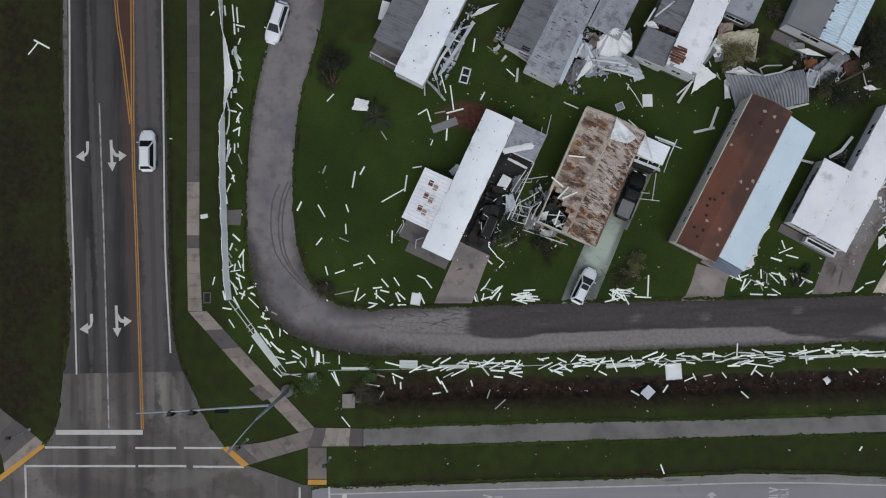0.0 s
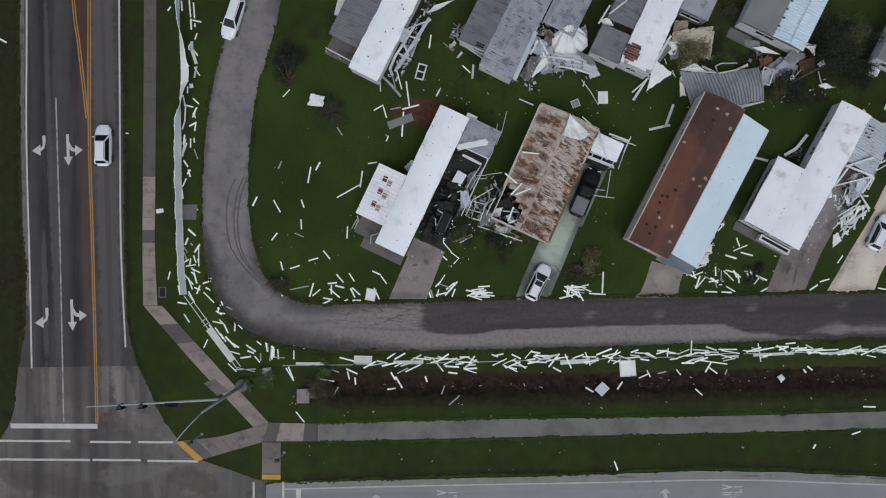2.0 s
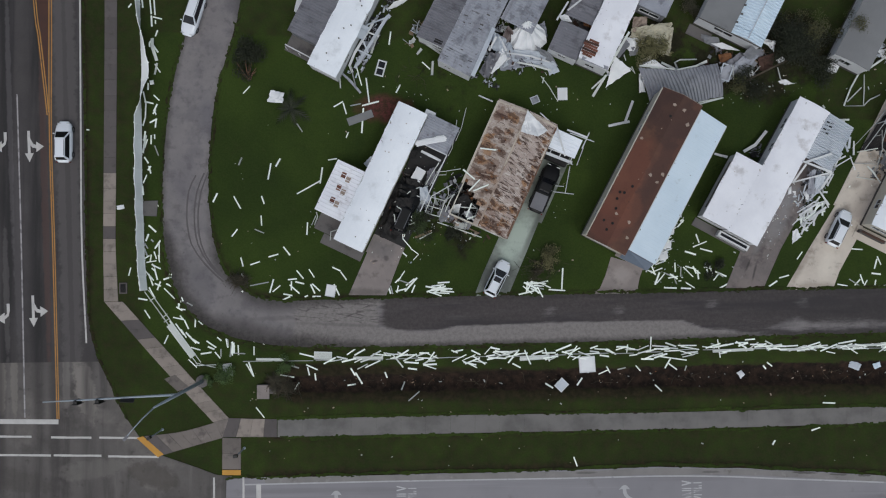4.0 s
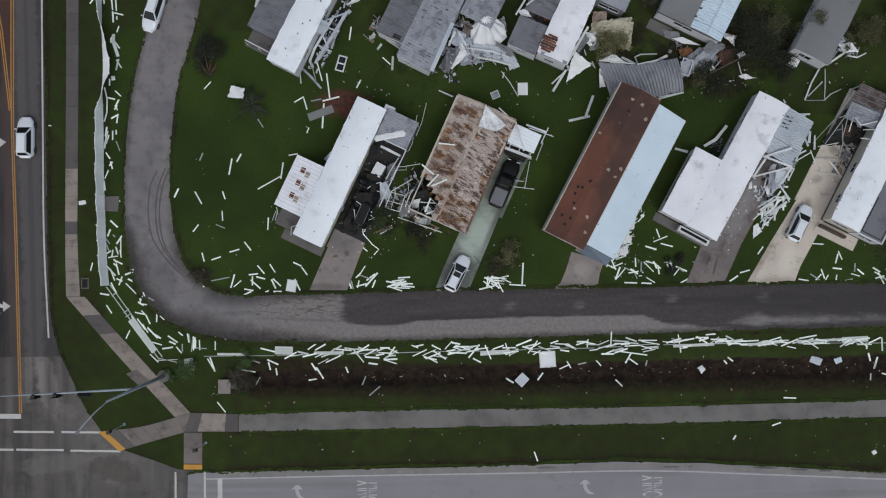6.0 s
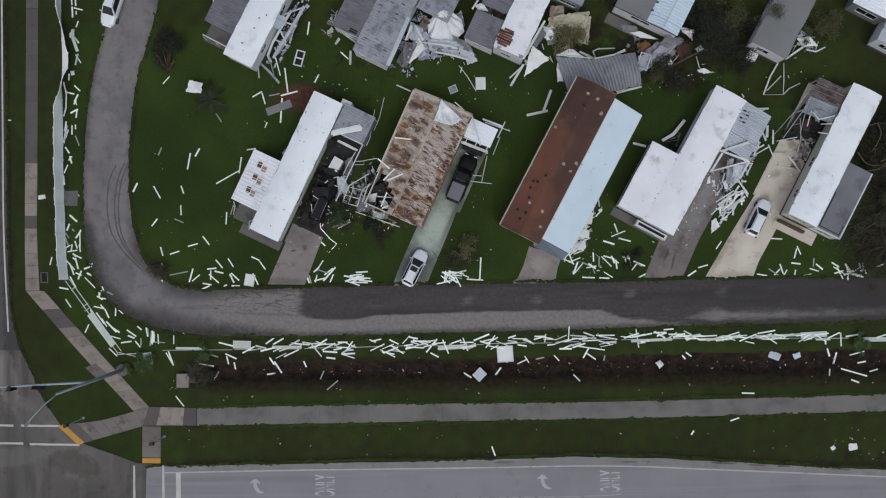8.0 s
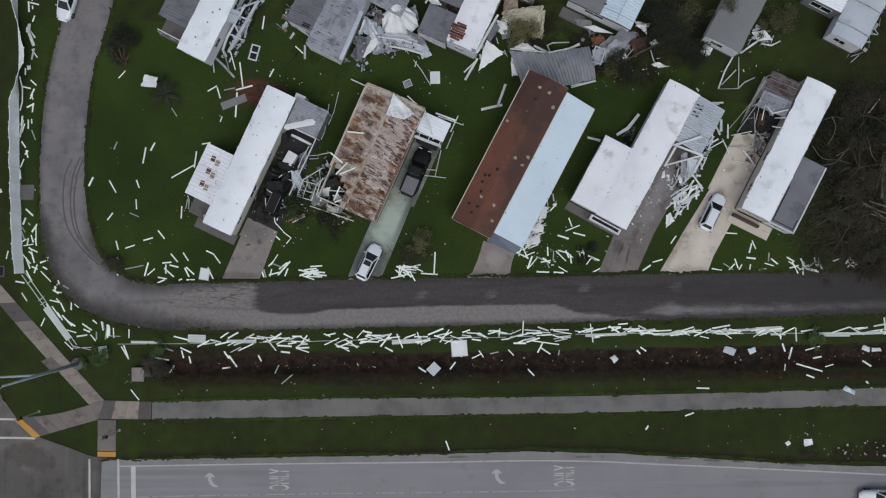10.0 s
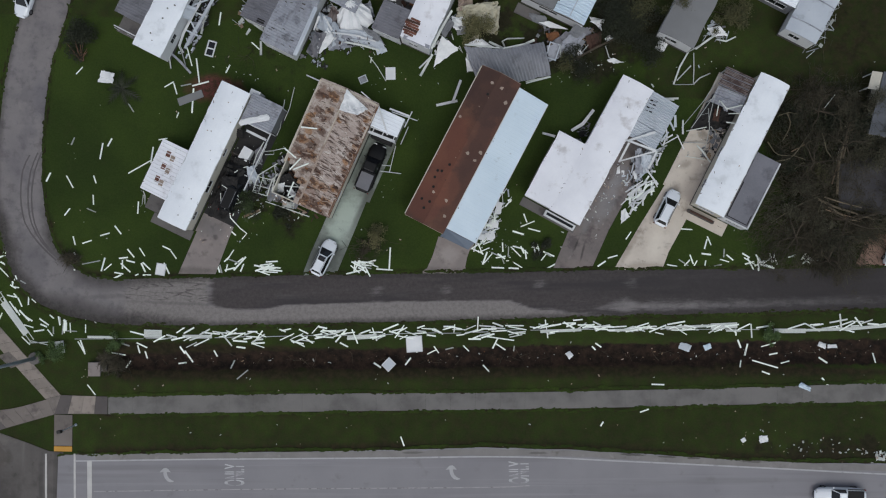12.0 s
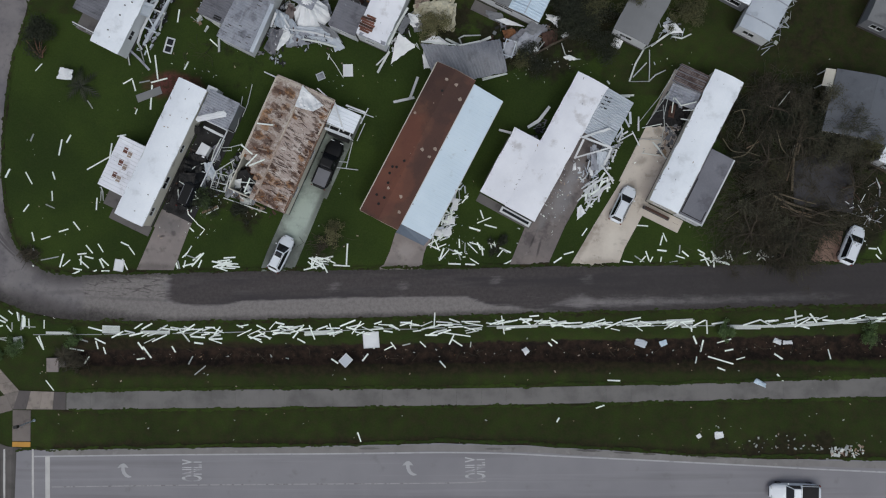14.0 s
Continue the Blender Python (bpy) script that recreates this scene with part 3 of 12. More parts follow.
M["ground"] = ground_material()
M["park_road"] = park_road_material()
# the two broadest ellipses simply darken the road's east length
stain_spots(M["park_road"], [(-13.9, 29.5, 1.3, 4.5, 12, srgb(58, 56, 60), 0.6), (82.0, -5.6, 20.0, 3.4, 3.3, srgb(44, 41, 42), 0.75), (60.0, -6.2, 14.0, 1.6, 3.3, srgb(50, 47, 48), 0.45), (-17.0, 14.0, 1.2, 2.4, 10, srgb(88, 86, 94), 0.5), (-20.0, 6.0, 1.6, 3.0, 0, srgb(96, 92, 98), 0.4), (-11.5, -11.0, 3.2, 1.0, -14, srgb(70, 66, 66), 0.5), (-9.0, -8.2, 3.6, 1.0, -3, srgb(64, 60, 62), 0.45), (-8.2, -9.9, 2.6, 0.3, 4, srgb(72, 68, 70), 0.35), (-17.5, -5.5, 1.6, 2.6, 25, srgb(86, 83, 88), 0.45), (0.0, -10.4, 6.0, 0.2, 0, srgb(78, 74, 75), 0.35), (-2.0, -7.2, 4.0, 0.5, 2, srgb(72, 68, 68), 0.5)], 0.8, 0.6, blur=0.4)


def lane_wear(mat, skew, centres, colour, width, strength):
    """Dark oil and rubber down the middle of each lane."""
    nt = mat.node_tree
    bsdf = nt.nodes["Principled BSDF"]
    geo = nt.nodes.new("ShaderNodeNewGeometry")
    dot = nt.nodes.new("ShaderNodeVectorMath")
    dot.operation = "DOT_PRODUCT"
    dot.inputs[1].default_value = (1.0, skew, 0.0)
    nt.links.new(geo.outputs["Position"], dot.inputs[0])
    nz = noise_node(nt, geo.outputs["Position"], 1.0, 4.0, 0.6, (0.5, 0.05, 1), 0)
    total = None
    for c in centres:
        off = nt.nodes.new("ShaderNodeMath")
        off.operation = "SUBTRACT"
        nt.links.new(dot.outputs["Value"], off.inputs[0])
        off.inputs[1].default_value = c
        ab = nt.nodes.new("ShaderNodeMath")
        ab.operation = "ABSOLUTE"
        nt.links.new(off.outputs[0], ab.inputs[0])
        f = nt.nodes.new("ShaderNodeMapRange")
        f.interpolation_type = "SMOOTHSTEP"
        f.inputs["From Min"].default_value, f.inputs["From Max"].default_value = width, 0.1
        nt.links.new(ab.outputs[0], f.inputs["Value"])
        if total is None:
            total = f.outputs[0]
        else:
            add = nt.nodes.new("ShaderNodeMath")
            add.operation = "MAXIMUM"
            nt.links.new(total, add.inputs[0])
            nt.links.new(f.outputs[0], add.inputs[1])
            total = add.outputs[0]
    mul = nt.nodes.new("ShaderNodeMath")
    mul.operation = "MULTIPLY"
    nt.links.new(total, mul.inputs[0])
    nt.links.new(ramp(nt, nz, 0.25, 0.6), mul.inputs[1])
    mul2 = nt.nodes.new("ShaderNodeMath")
    mul2.operation = "MULTIPLY"
    nt.links.new(mul.outputs[0], mul2.inputs[0])
    mul2.inputs[1].default_value = strength
    was = bsdf.inputs["Base Color"].links[0].from_socket
    nt.links.new(mixer(nt, mul2.outputs[0], was, colour), bsdf.inputs["Base Color"])


lane_wear(M["asphalt_west"], 0.0445, (-41.3, -37.4), srgb(36, 34, 35), 1.7, 0.95)
lane_wear(M["asphalt_west"], 0.0445, (-32.9,), srgb(52, 49, 50), 1.3, 0.7)
LANE = 3.35
stain_spots(M["asphalt_west"], [(-34.3, 12.0, 1.5, 48, LANE, srgb(86, 82, 82), 0.7), (-33.6, 0.0, 0.35, 40, LANE, srgb(66, 62, 63), 0.6), (-36.75, 5.0, 0.45, 26, LANE, srgb(82, 60, 55), 0.5), (-41.3, 14.0, 0.35, 18, LANE, srgb(92, 88, 90), 0.45), (-39.9, -2.0, 0.5, 14, LANE, srgb(86, 82, 84), 0.4), (-41.0, -8.0, 0.4, 9, LANE, srgb(96, 92, 92), 0.4)], 0.7, 0.8)
stain_spots(M["asphalt_cross"], [(-41.4, -18.6, 0.7, 4.4, LANE, srgb(134, 128, 122), 0.6), (-39.7, -18.8, 0.5, 4.2, LANE, srgb(124, 118, 113), 0.5), (-31.0, -19.6, 1.3, 4.2, 14, srgb(136, 130, 125), 0.6), (-33.4, -18.0, 0.5, 4.6, LANE, srgb(120, 115, 112), 0.45), (-30.0, -29.0, 5.0, 1.2, 10, srgb(112, 108, 104), 0.45), (-40.0, -30.5, 6.0, 1.4, -6, srgb(70, 66, 63), 0.5), (-22.5, -29.5, 3.4, 1.6, -18, srgb(66, 61, 57), 0.6)], 0.8, 0.7)
lane_wear(M["asphalt_cross"], 0.0445, (-42.4, -37.6, -35.6, -31.5), srgb(60, 56, 56), 1.2, 0.8)



# ---- building helpers ----
def finish(name, bm, mats, bevel=0.0, smooth=False):
    if bevel:
        bmesh.ops.bevel(bm, geom=bm.edges[:], offset=bevel, segments=1, affect="EDGES", clamp_overlap=True)
    bmesh.ops.recalc_face_normals(bm, faces=bm.faces[:])
    me = bpy.data.meshes.new(name)
    bm.to_mesh(me)
    bm.free()
    for m in mats if isinstance(mats, (list, tuple)) else [mats]:
        me.materials.append(m)
    if smooth:
        for p in me.polygons:
            p.use_smooth = True
    return new(name, me)


def part(name, bm, mat, parent, label="", bevel=0.0, smooth=False, at=None):
    ob = finish(name, bm, mat, bevel, smooth)
    ob.parent = parent
    if at is not None:
        ob.matrix_basis = at
    if label:
        ob["label"] = label
    return ob


def thing(name, x, y, z, rz, label, category, group="", kind=""):
    ob = new(name)
    ob.empty_display_size = 0.3
    ob.matrix_world = pose(x, y, z, 0, 0, rz)
    return tagged(ob, label, category, group, kind)


def hexa(bm, pts, mi=0):
    """A solid of eight corners: four below, four above, in the same turn."""
    v = [bm.verts.new(p) for p in pts]
    for f in ((3, 2, 1, 0), (4, 5, 6, 7), (0, 1, 5, 4), (1, 2, 6, 5), (2, 3, 7, 6), (3, 0, 4, 7)):
        bm.faces.new([v[i] for i in f]).material_index = mi
    return v


def box(bm, sx, sy, sz, x=0.0, y=0.0, z=0.0, rx=0.0, ry=0.0, rz=0.0, mi=0):
    """A box of that size; x, y are its middle and z its foot, before it is turned about that foot."""
    m = pose(x, y, z, rx, ry, rz)
    a, b = sx / 2, sy / 2
    return hexa(bm, [m @ Vector(p) for p in ((-a, -b, 0), (a, -b, 0), (a, b, 0), (-a, b, 0), (-a, -b, sz), (a, -b, sz), (a, b, sz), (-a, b, sz))], mi)


def tube(bm, path, radii, sides=8, mi=0):
    """A round, tapered bar along a path."""
    path = [Vector(p) for p in path]
    rings = []
    for i, p in enumerate(path):
        d = (path[min(i + 1, len(path) - 1)] - path[max(i - 1, 0)]).normalized()
        u = d.cross(Vector((0, 0, 1)) if abs(d.z) < 0.9 else Vector((1, 0, 0))).normalized()
        w = d.cross(u)
        r = radii[i] if isinstance(radii, (list, tuple)) else radii
        rings.append([bm.verts.new(p + r * (u * math.cos(6.2832 * k / sides) + w * math.sin(6.2832 * k / sides))) for k in range(sides)])
    for a, b in zip(rings, rings[1:]):
        for k in range(sides):
            bm.faces.new((a[k], a[(k + 1) % sides], b[(k + 1) % sides], b[k])).material_index = mi
    bm.faces.new(rings[0][::-1]).material_index = mi
    bm.faces.new(rings[-1]).material_index = mi


def loft(bm, rings, mi=0):
    vr = [[bm.verts.new(p) for p in r] for r in rings]
    n = len(vr[0])
    for a, b in zip(vr, vr[1:]):
        for k in range(n):
            bm.faces.new((a[k], a[(k + 1) % n], b[(k + 1) % n], b[k])).material_index = mi
    bm.faces.new(vr[0][::-1]).material_index = mi
    bm.faces.new(vr[-1]).material_index = mi


def curve_through(points, step):
    """Even points on a smooth curve through a few points."""
    p = [Vector((*q, 0)) if len(q) == 2 else Vector(q) for q in points]
    p = [p[0] * 2 - p[1]] + p + [p[-1] * 2 - p[-2]]
    out = []
    for i in range(1, len(p) - 2):
        n = max(1, int((p[i + 1] - p[i]).length / step))
        for k in range(n):
            t = k / n
            out.append(0.5 * (2 * p[i] + (p[i + 1] - p[i - 1]) * t + (2 * p[i - 1] - 5 * p[i] + 4 * p[i + 1] - p[i + 2]) * t * t
                + (3 * p[i] - p[i - 1] - 3 * p[i + 1] + p[i + 2]) * t ** 3))
    out.append(p[-2])
    return out


def slab(bm, poly, z0, z1, mi=0):
    """A flat slab over a polygon."""
    lo = [bm.verts.new((p[0], p[1], z0)) for p in poly]
    hi = [bm.verts.new((p[0], p[1], z1)) for p in poly]
    n = len(poly)
    for k in range(n):
        bm.faces.new((lo[k], lo[(k + 1) % n], hi[(k + 1) % n], hi[k])).material_index = mi
    top = bm.faces.new(hi)
    top.material_index = mi
    return top


def band(bm, left, right, z0, z1, ragged=0.0, seed=0, rows=1):
    """A slab between two lines of as many points."""
    rnd = random.Random(seed)
    L = [Vector((p[0] + rnd.uniform(-1, 1) * ragged, p[1] + rnd.uniform(-1, 1) * ragged, 0)) for p in left]
    R = [Vector((p[0] + rnd.uniform(-1, 1) * ragged, p[1] + rnd.uniform(-1, 1) * ragged, 0)) for p in right]
    up = Vector((0, 0, z1))
    dn = Vector((0, 0, z0))
    tops = [[bm.verts.new(a.lerp(b, k / rows) + up) for k in range(rows + 1)] for a, b in zip(L, R)]
    lo = [(bm.verts.new(a + dn), bm.verts.new(b + dn)) for a, b in zip(L, R)]
    for i in range(len(L) - 1):
        for k in range(rows):
            bm.faces.new((tops[i][k], tops[i][k + 1], tops[i + 1][k + 1], tops[i + 1][k]))
        bm.faces.new((lo[i][0], tops[i][0], tops[i + 1][0], lo[i + 1][0]))
        bm.faces.new((tops[i][-1], lo[i][1], lo[i + 1][1], tops[i + 1][-1]))
    bm.faces.new((lo[0][0], lo[0][1], *tops[0][::-1]))
    bm.faces.new((lo[-1][1], lo[-1][0], *tops[-1]))


def resampled(points, n):
    """n even points along a line of points."""
    p = [Vector((q[0], q[1], 0)) for q in points]
    d = [0.0]
    for a, b in zip(p, p[1:]):
        d.append(d[-1] + (b - a).length)
    out = []
    for k in range(n):
        s = d[-1] * k / (n - 1)
        i = max(j for j in range(len(d)) if d[j] <= s + 1e-9)
        i = min(i, len(p) - 2)
        out.append(p[i].lerp(p[i + 1], (s - d[i]) / max(1e-9, d[i + 1] - d[i])))
    return out


def ribbon(points, width, z0, z1, name, mat, parent=None, label="", ragged=0.0):
    """A painted line or strip of even width."""
    p = curve_through(points, 1.0)
    left, right = [], []
    for i in range(len(p)):
        d = (p[min(i + 1, len(p) - 1)] - p[max(i - 1, 0)]).normalized()
        nrm = Vector((-d.y, d.x, 0)) * width / 2
        left.append(p[i] + nrm)
        right.append(p[i] - nrm)
    bm = bmesh.new()
    band(bm, left, right, z0, z1, ragged, len(name))
    return part(name, bm, mat, parent, label)


def along(f, x):
    """The height of a broken line f = [(x, y), ...] at x."""
    for (xa, ya), (xb, yb) in zip(f, f[1:]):
        if x <= xb:
            return ya + (yb - ya) * (x - xa) / (xb - xa)
    return f[-1][1]



# ---- the ground ----
# the two edges of the park's narrow road
OUTER = [(-14.5, 60), (-18.68, 29.38), (-20.08, 25.24), (-20.99, 21.12), (-21.94, 15.63), (-22.29, 10.84), (-22.42, 5.37), (-22.23, 0.59), (-21.58, -3.49), (-20.46, -6.87), (-18.33, -9.89), (-15.56, -11.53), (-12.11, -12.60), (-8.00, -13.17), (-3.90, -13.27), (9.75, -12.71), (23.39, -11.9), (37.03, -11.1), (55.3, -9.9), (66.5, -9.19), (79.8, -8.35), (90.9, -7.6), (180, -2)]
INNER = [(-9.5, 60), (-13.56, 29.51), (-14.27, 25.40), (-15.07, 21.96), (-16.01, 18.52), (-16.58, 14.41), (-16.86, 9.62), (-16.83, 5.52), (-16.53, 2.11), (-15.83, -1.29), (-14.73, -3.99), (-12.97, -5.99), (-10.54, -7.30), (-7.46, -7.76), (-4.05, -7.54), (9.6, -6.77), (23.24, -6.06), (36.9, -5.4), (52.8, -4.5), (66.3, -3.92), (79.6, -3.24), (90.7, -2.71), (180, 3)]
def ditch_top(x):
    return -16.5 + 0.0596 * x


def ditch_foot(x):
    return -18.75 + 0.0475 * x


def step_up(a, b, v):
    t = min(1.0, max(0.0, (v - a) / (b - a)))
    return t * t * (3 - 2 * t)


# x, y, radius, strength: leaf litter, mud and ground merely darkened
LITTER_AND_DARK = [(81, 8, 9, 1.0), (76, 13, 7, 0.9), (77, 3, 4.5, 0.7), (88, 4, 6, 0.9), (44, 22, 4, 0.8), (38, 25, 4, 0.7), (10, 3, 3, 0.6), (12, 19, 4, 0.35), (54, 25, 5, 0.9), (50, 21, 4, 0.8), (25, -2, 2.2, 0.4), (14, 0.5, 3, 0.6), (75, 7, 3.5, 0.8), (80, 24, 5, 0.5), (84, -1, 5, 0.6), (8, 21, 3, 0.3)]


LITTER_AND_DARK += [(76, -25.2, 2.2, 0.7), (80, -25.0, 2.6, 0.75), (84, -24.8, 2.4, 0.7), (72, -25.4, 1.8, 0.6)]
# broad circles that only darken the far west verge further
LITTER_AND_DARK += [(-52, -18, 7, 0.75), (-52, -6, 9, 0.7), (-53, 8, 9, 0.7), (-53, 22, 9, 0.65), (-52, 36, 9, 0.65)]
ROAD_EDGE = []


SOUTH_EDGE = [(-13.49, -29.66), (5.48, -28.49), (27.65, -27.18), (38.88, -26.42), (50.17, -26.27), (60.31, -26.44), (67.04, -26.62), (75.72, -26.64), (91.47, -26.21), (140, -25.6), (200, -24)]


def soil_and_dark(x, y):
    """How much bare wet soil lies beside the roads, the path and the ditch's south bank; also darkens the far west
    verge.
    """
    if x > -9 and y < -15:
        foot = ditch_foot(x)
        bank = 1.0 * step_up(-2.8, -0.4, y - foot) * step_up(-9, -6, x)
        path = 0.75 * (1 - step_up(0.2, 1.4, abs(y - (-24.0 + 0.0575 * x))))
        kerb = 0.95 * (1 - step_up(0.0, 1.8, abs(y - along(SOUTH_EDGE, x) - 0.3)))
        return max(bank, path, kerb, 0.58)
    if -60 < x < -24 and -24 < y < 45:
        west, east = -44.7 - 0.036 * (y - 11.6), -32.2 - 0.05 * (y - 12)
        # the 0.72 floor puts the lens's edge darkening into the far verge
        return max(0.95 * (1 - step_up(0.2, 2.2 if x < -38 else 1.3, min(abs(x - west), abs(x - east)))), 0.72 if x < -38 else 0.58)
    if x < -9 and y < -15:
        return 0.5
    if x > 56 and y > 16 or y > 24:
        return 0.52 + 0.2 * step_up(66, 84, x)
    if not (-26 < x < 95 and -16 < y < 32):
        return 0.0
    if x > 0:
        d = abs(y - (-13.2 + 0.06 * x)) if y < -8.5 + 0.055 * x else abs(y - (-7.1 + 0.0485 * x)) * 1.5
    else:
        d = min(math.hypot(x - px, y - py) for px, py in ROAD_EDGE)
    lush = step_up(-2, 4, y) * (1 - step_up(-10, -4, x))
    return max(0.5 * (1 - step_up(-9.5, -8.0, y - 0.055 * x)) if x > -4 and y < -8.0 + 0.055 * x else 0.06, (0.95 - 0.4 * lush if x < 2 else 0.75) * (1 - step_up(0.1, 1.5 - 0.7 * lush, d)))


def build_ground():
    near_x = [-70 + 0.6 * i for i in range(300)]
    near_y = [-50 + 0.5 * i for i in range(191)]
    far = [60, 150, 400, 1200, 2500]
    xs = np.array([near_x[0] - f for f in far[::-1]] + near_x + [near_x[-1] + f for f in far])
    ys = np.array([near_y[0] - f for f in far[::-1]] + near_y + [near_y[-1] + f for f in far])
    verts, colours = [], []
    for y in ys:
        for x in xs:
            top, foot = ditch_top(x), ditch_foot(x)
            mid, half = (top + foot) / 2, (top - foot) / 2
            d = abs(y - mid) / half
            inside = step_up(-10.5, -8.5, x)
            z = -0.75 * (1 - step_up(0.25, 1.35, d)) * inside
            z -= 0.02 + 0.02 * noise.noise((x * 0.3, y * 0.3, 0.0))
            mud = (1 - step_up(0.75, 1.15, d)) * inside
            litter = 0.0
            for lx, ly, r, k in LITTER_AND_DARK:
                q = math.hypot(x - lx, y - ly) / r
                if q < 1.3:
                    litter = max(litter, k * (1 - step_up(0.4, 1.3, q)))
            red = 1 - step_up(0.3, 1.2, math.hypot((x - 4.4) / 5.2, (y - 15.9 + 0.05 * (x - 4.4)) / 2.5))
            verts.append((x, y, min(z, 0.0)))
            colours.append((mud, litter, red, soil_and_dark(x, y)))
    w = len(xs)
    faces = [(j * w + i, j * w + i + 1, (j + 1) * w + i + 1, (j + 1) * w + i) for j in range(len(ys) - 1) for i in range(w - 1)]
    me = bpy.data.meshes.new("ground")
    me.from_pydata(verts, [], faces)
    lay = me.color_attributes.new("soil", "FLOAT_COLOR", "POINT")
    lay.data.foreach_set("color", np.array(colours, dtype=np.float32).ravel())
    me.materials.append(M["ground"])
    for p in me.polygons:
        p.use_smooth = True
    return tagged(new("ground", me), "dark green mown grass with a muddy ditch", "ground", kind="structure")



ROAD_EDGE = [(q.x, q.y) for q in curve_through(OUTER, 1.0) + curve_through(INNER, 1.0) if q.x < 6 and q.y < 36]
ground = build_ground()


# ---- roads ----
def road(name, left, right, mat, label, z=0.05, step=1.5, ragged=0.0, rows=4):
    a, b = curve_through(left, step), curve_through(right, step)
    n = max(len(a), len(b))
    bm = bmesh.new()
    band(bm, resampled(a, n), resampled(b, n), -0.3, z, ragged, 3, rows)
    return tagged(finish(name, bm, mat), label, "road", kind="structure")


def outline_slab(name, poly, z, mat, label, category="pavement", kind="structure", z0=-0.3):
    bm = bmesh.new()
    top = slab(bm, poly, z0, z)
    bmesh.ops.triangulate(bm, faces=[top])
    return tagged(finish(name, bm, mat), label, category, kind=kind)


# the two-lane road with turn arrows, running north
road_west = road("road", [(-47.5, 90), (-45.31, 28.68), (-44.72, 11.62), (-43.99, -0.66), (-43.36, -4.06), (-43.41, -12.26), (-43.99, -16.51)],
    [(-35.2, 90), (-33.02, 29.00), (-32.16, 11.95), (-31.53, -1.70), (-30.71, -11.93), (-29.96, -14.64), (-29.52, -15.86)], M["asphalt_west"], "dark asphalt road with turn lanes and tyre-worn streaks", ragged=0.06)
# its crossing and the wide road to the south
cross = outline_slab("road.001", [(-43.99, -16.51), (-43.34, -14.99), (-30.37, -14.65), (-29.52, -15.86), (-28.01, -18.69), (-25.85, -22.73), (-24.08, -25.08), (-21.30, -27.05), (-17.17, -28.31), (-14.75, -29.13), (-10.99, -29.31),
    (-10.5, -31), (-11, -60), (-75, -60), (-75, -36), (-51.29, -29.69), (-45.94, -25.45), (-44.65, -22.54), (-44.19, -19.11)], 0.046, M["asphalt_cross"], "worn grey asphalt of a road crossing", "road")
road_south = road("road.002", [(-13.49, -29.66), (-9.61, -29.29), (5.48, -28.49), (27.65, -27.18), (38.88, -26.42), (50.17, -26.27), (60.31, -26.44), (67.04, -26.62), (75.72, -26.64), (91.47, -26.21), (140, -25.6), (200, -24)],
    [(-13.5, -60), (-9.6, -60), (5.5, -59), (27, -58), (38, -57.5), (50, -57), (60, -56.5), (67, -56.3), (75, -56), (91, -56), (140, -55), (200, -54)], M["asphalt_south"], "light grey asphalt of a wide road", 0.054, ragged=0.05)
ribbon([(-8.89, -29.67), (5.49, -28.87), (27.67, -27.66), (38.90, -26.96), (50.19, -26.71), (60.33, -26.84), (75.73, -27.01), (91.48, -26.75), (140, -26.2)], 0.75, 0.05, 0.0585, "shoulder", M["shoulder"], road_south, ragged=0.05)
ribbon([(-46.6, 90), (-44.90, 28.69), (-44.31, 11.63), (-43.62, -0.65), (-43.3, -3.72), (-43.0, -9.0)], 0.5, 0.04, 0.0545, "shoulder", M["shoulder_dirty"], road_west, ragged=0.09)

# the narrow road of the park, round its bend
road_park = road("road.003", OUTER, INNER, M["park_road"], "narrow grey asphalt road of the park, worn and patched", 0.05, 0.5, ragged=0.05, rows=16)


FRESH_EDGE = [(4.4, -10.6), (8.0, -10.9), (11.5, -10.7), (14.0, -10.1), (17.5, -9.9), (25.6, -9.35), (34.0, -8.85), (41.0, -8.6), (44.0, -9.5), (46.0, -9.6), (50.0, -9.9), (53.0, -10.2), (58.0, -10.4), (66.4, -10.0), (91, -8.6), (180, -2.5)]
WHEEL_LINE = [(45, -9.6), (54, -8.9), (66, -8.2), (80, -7.2), (95, -6.4)]


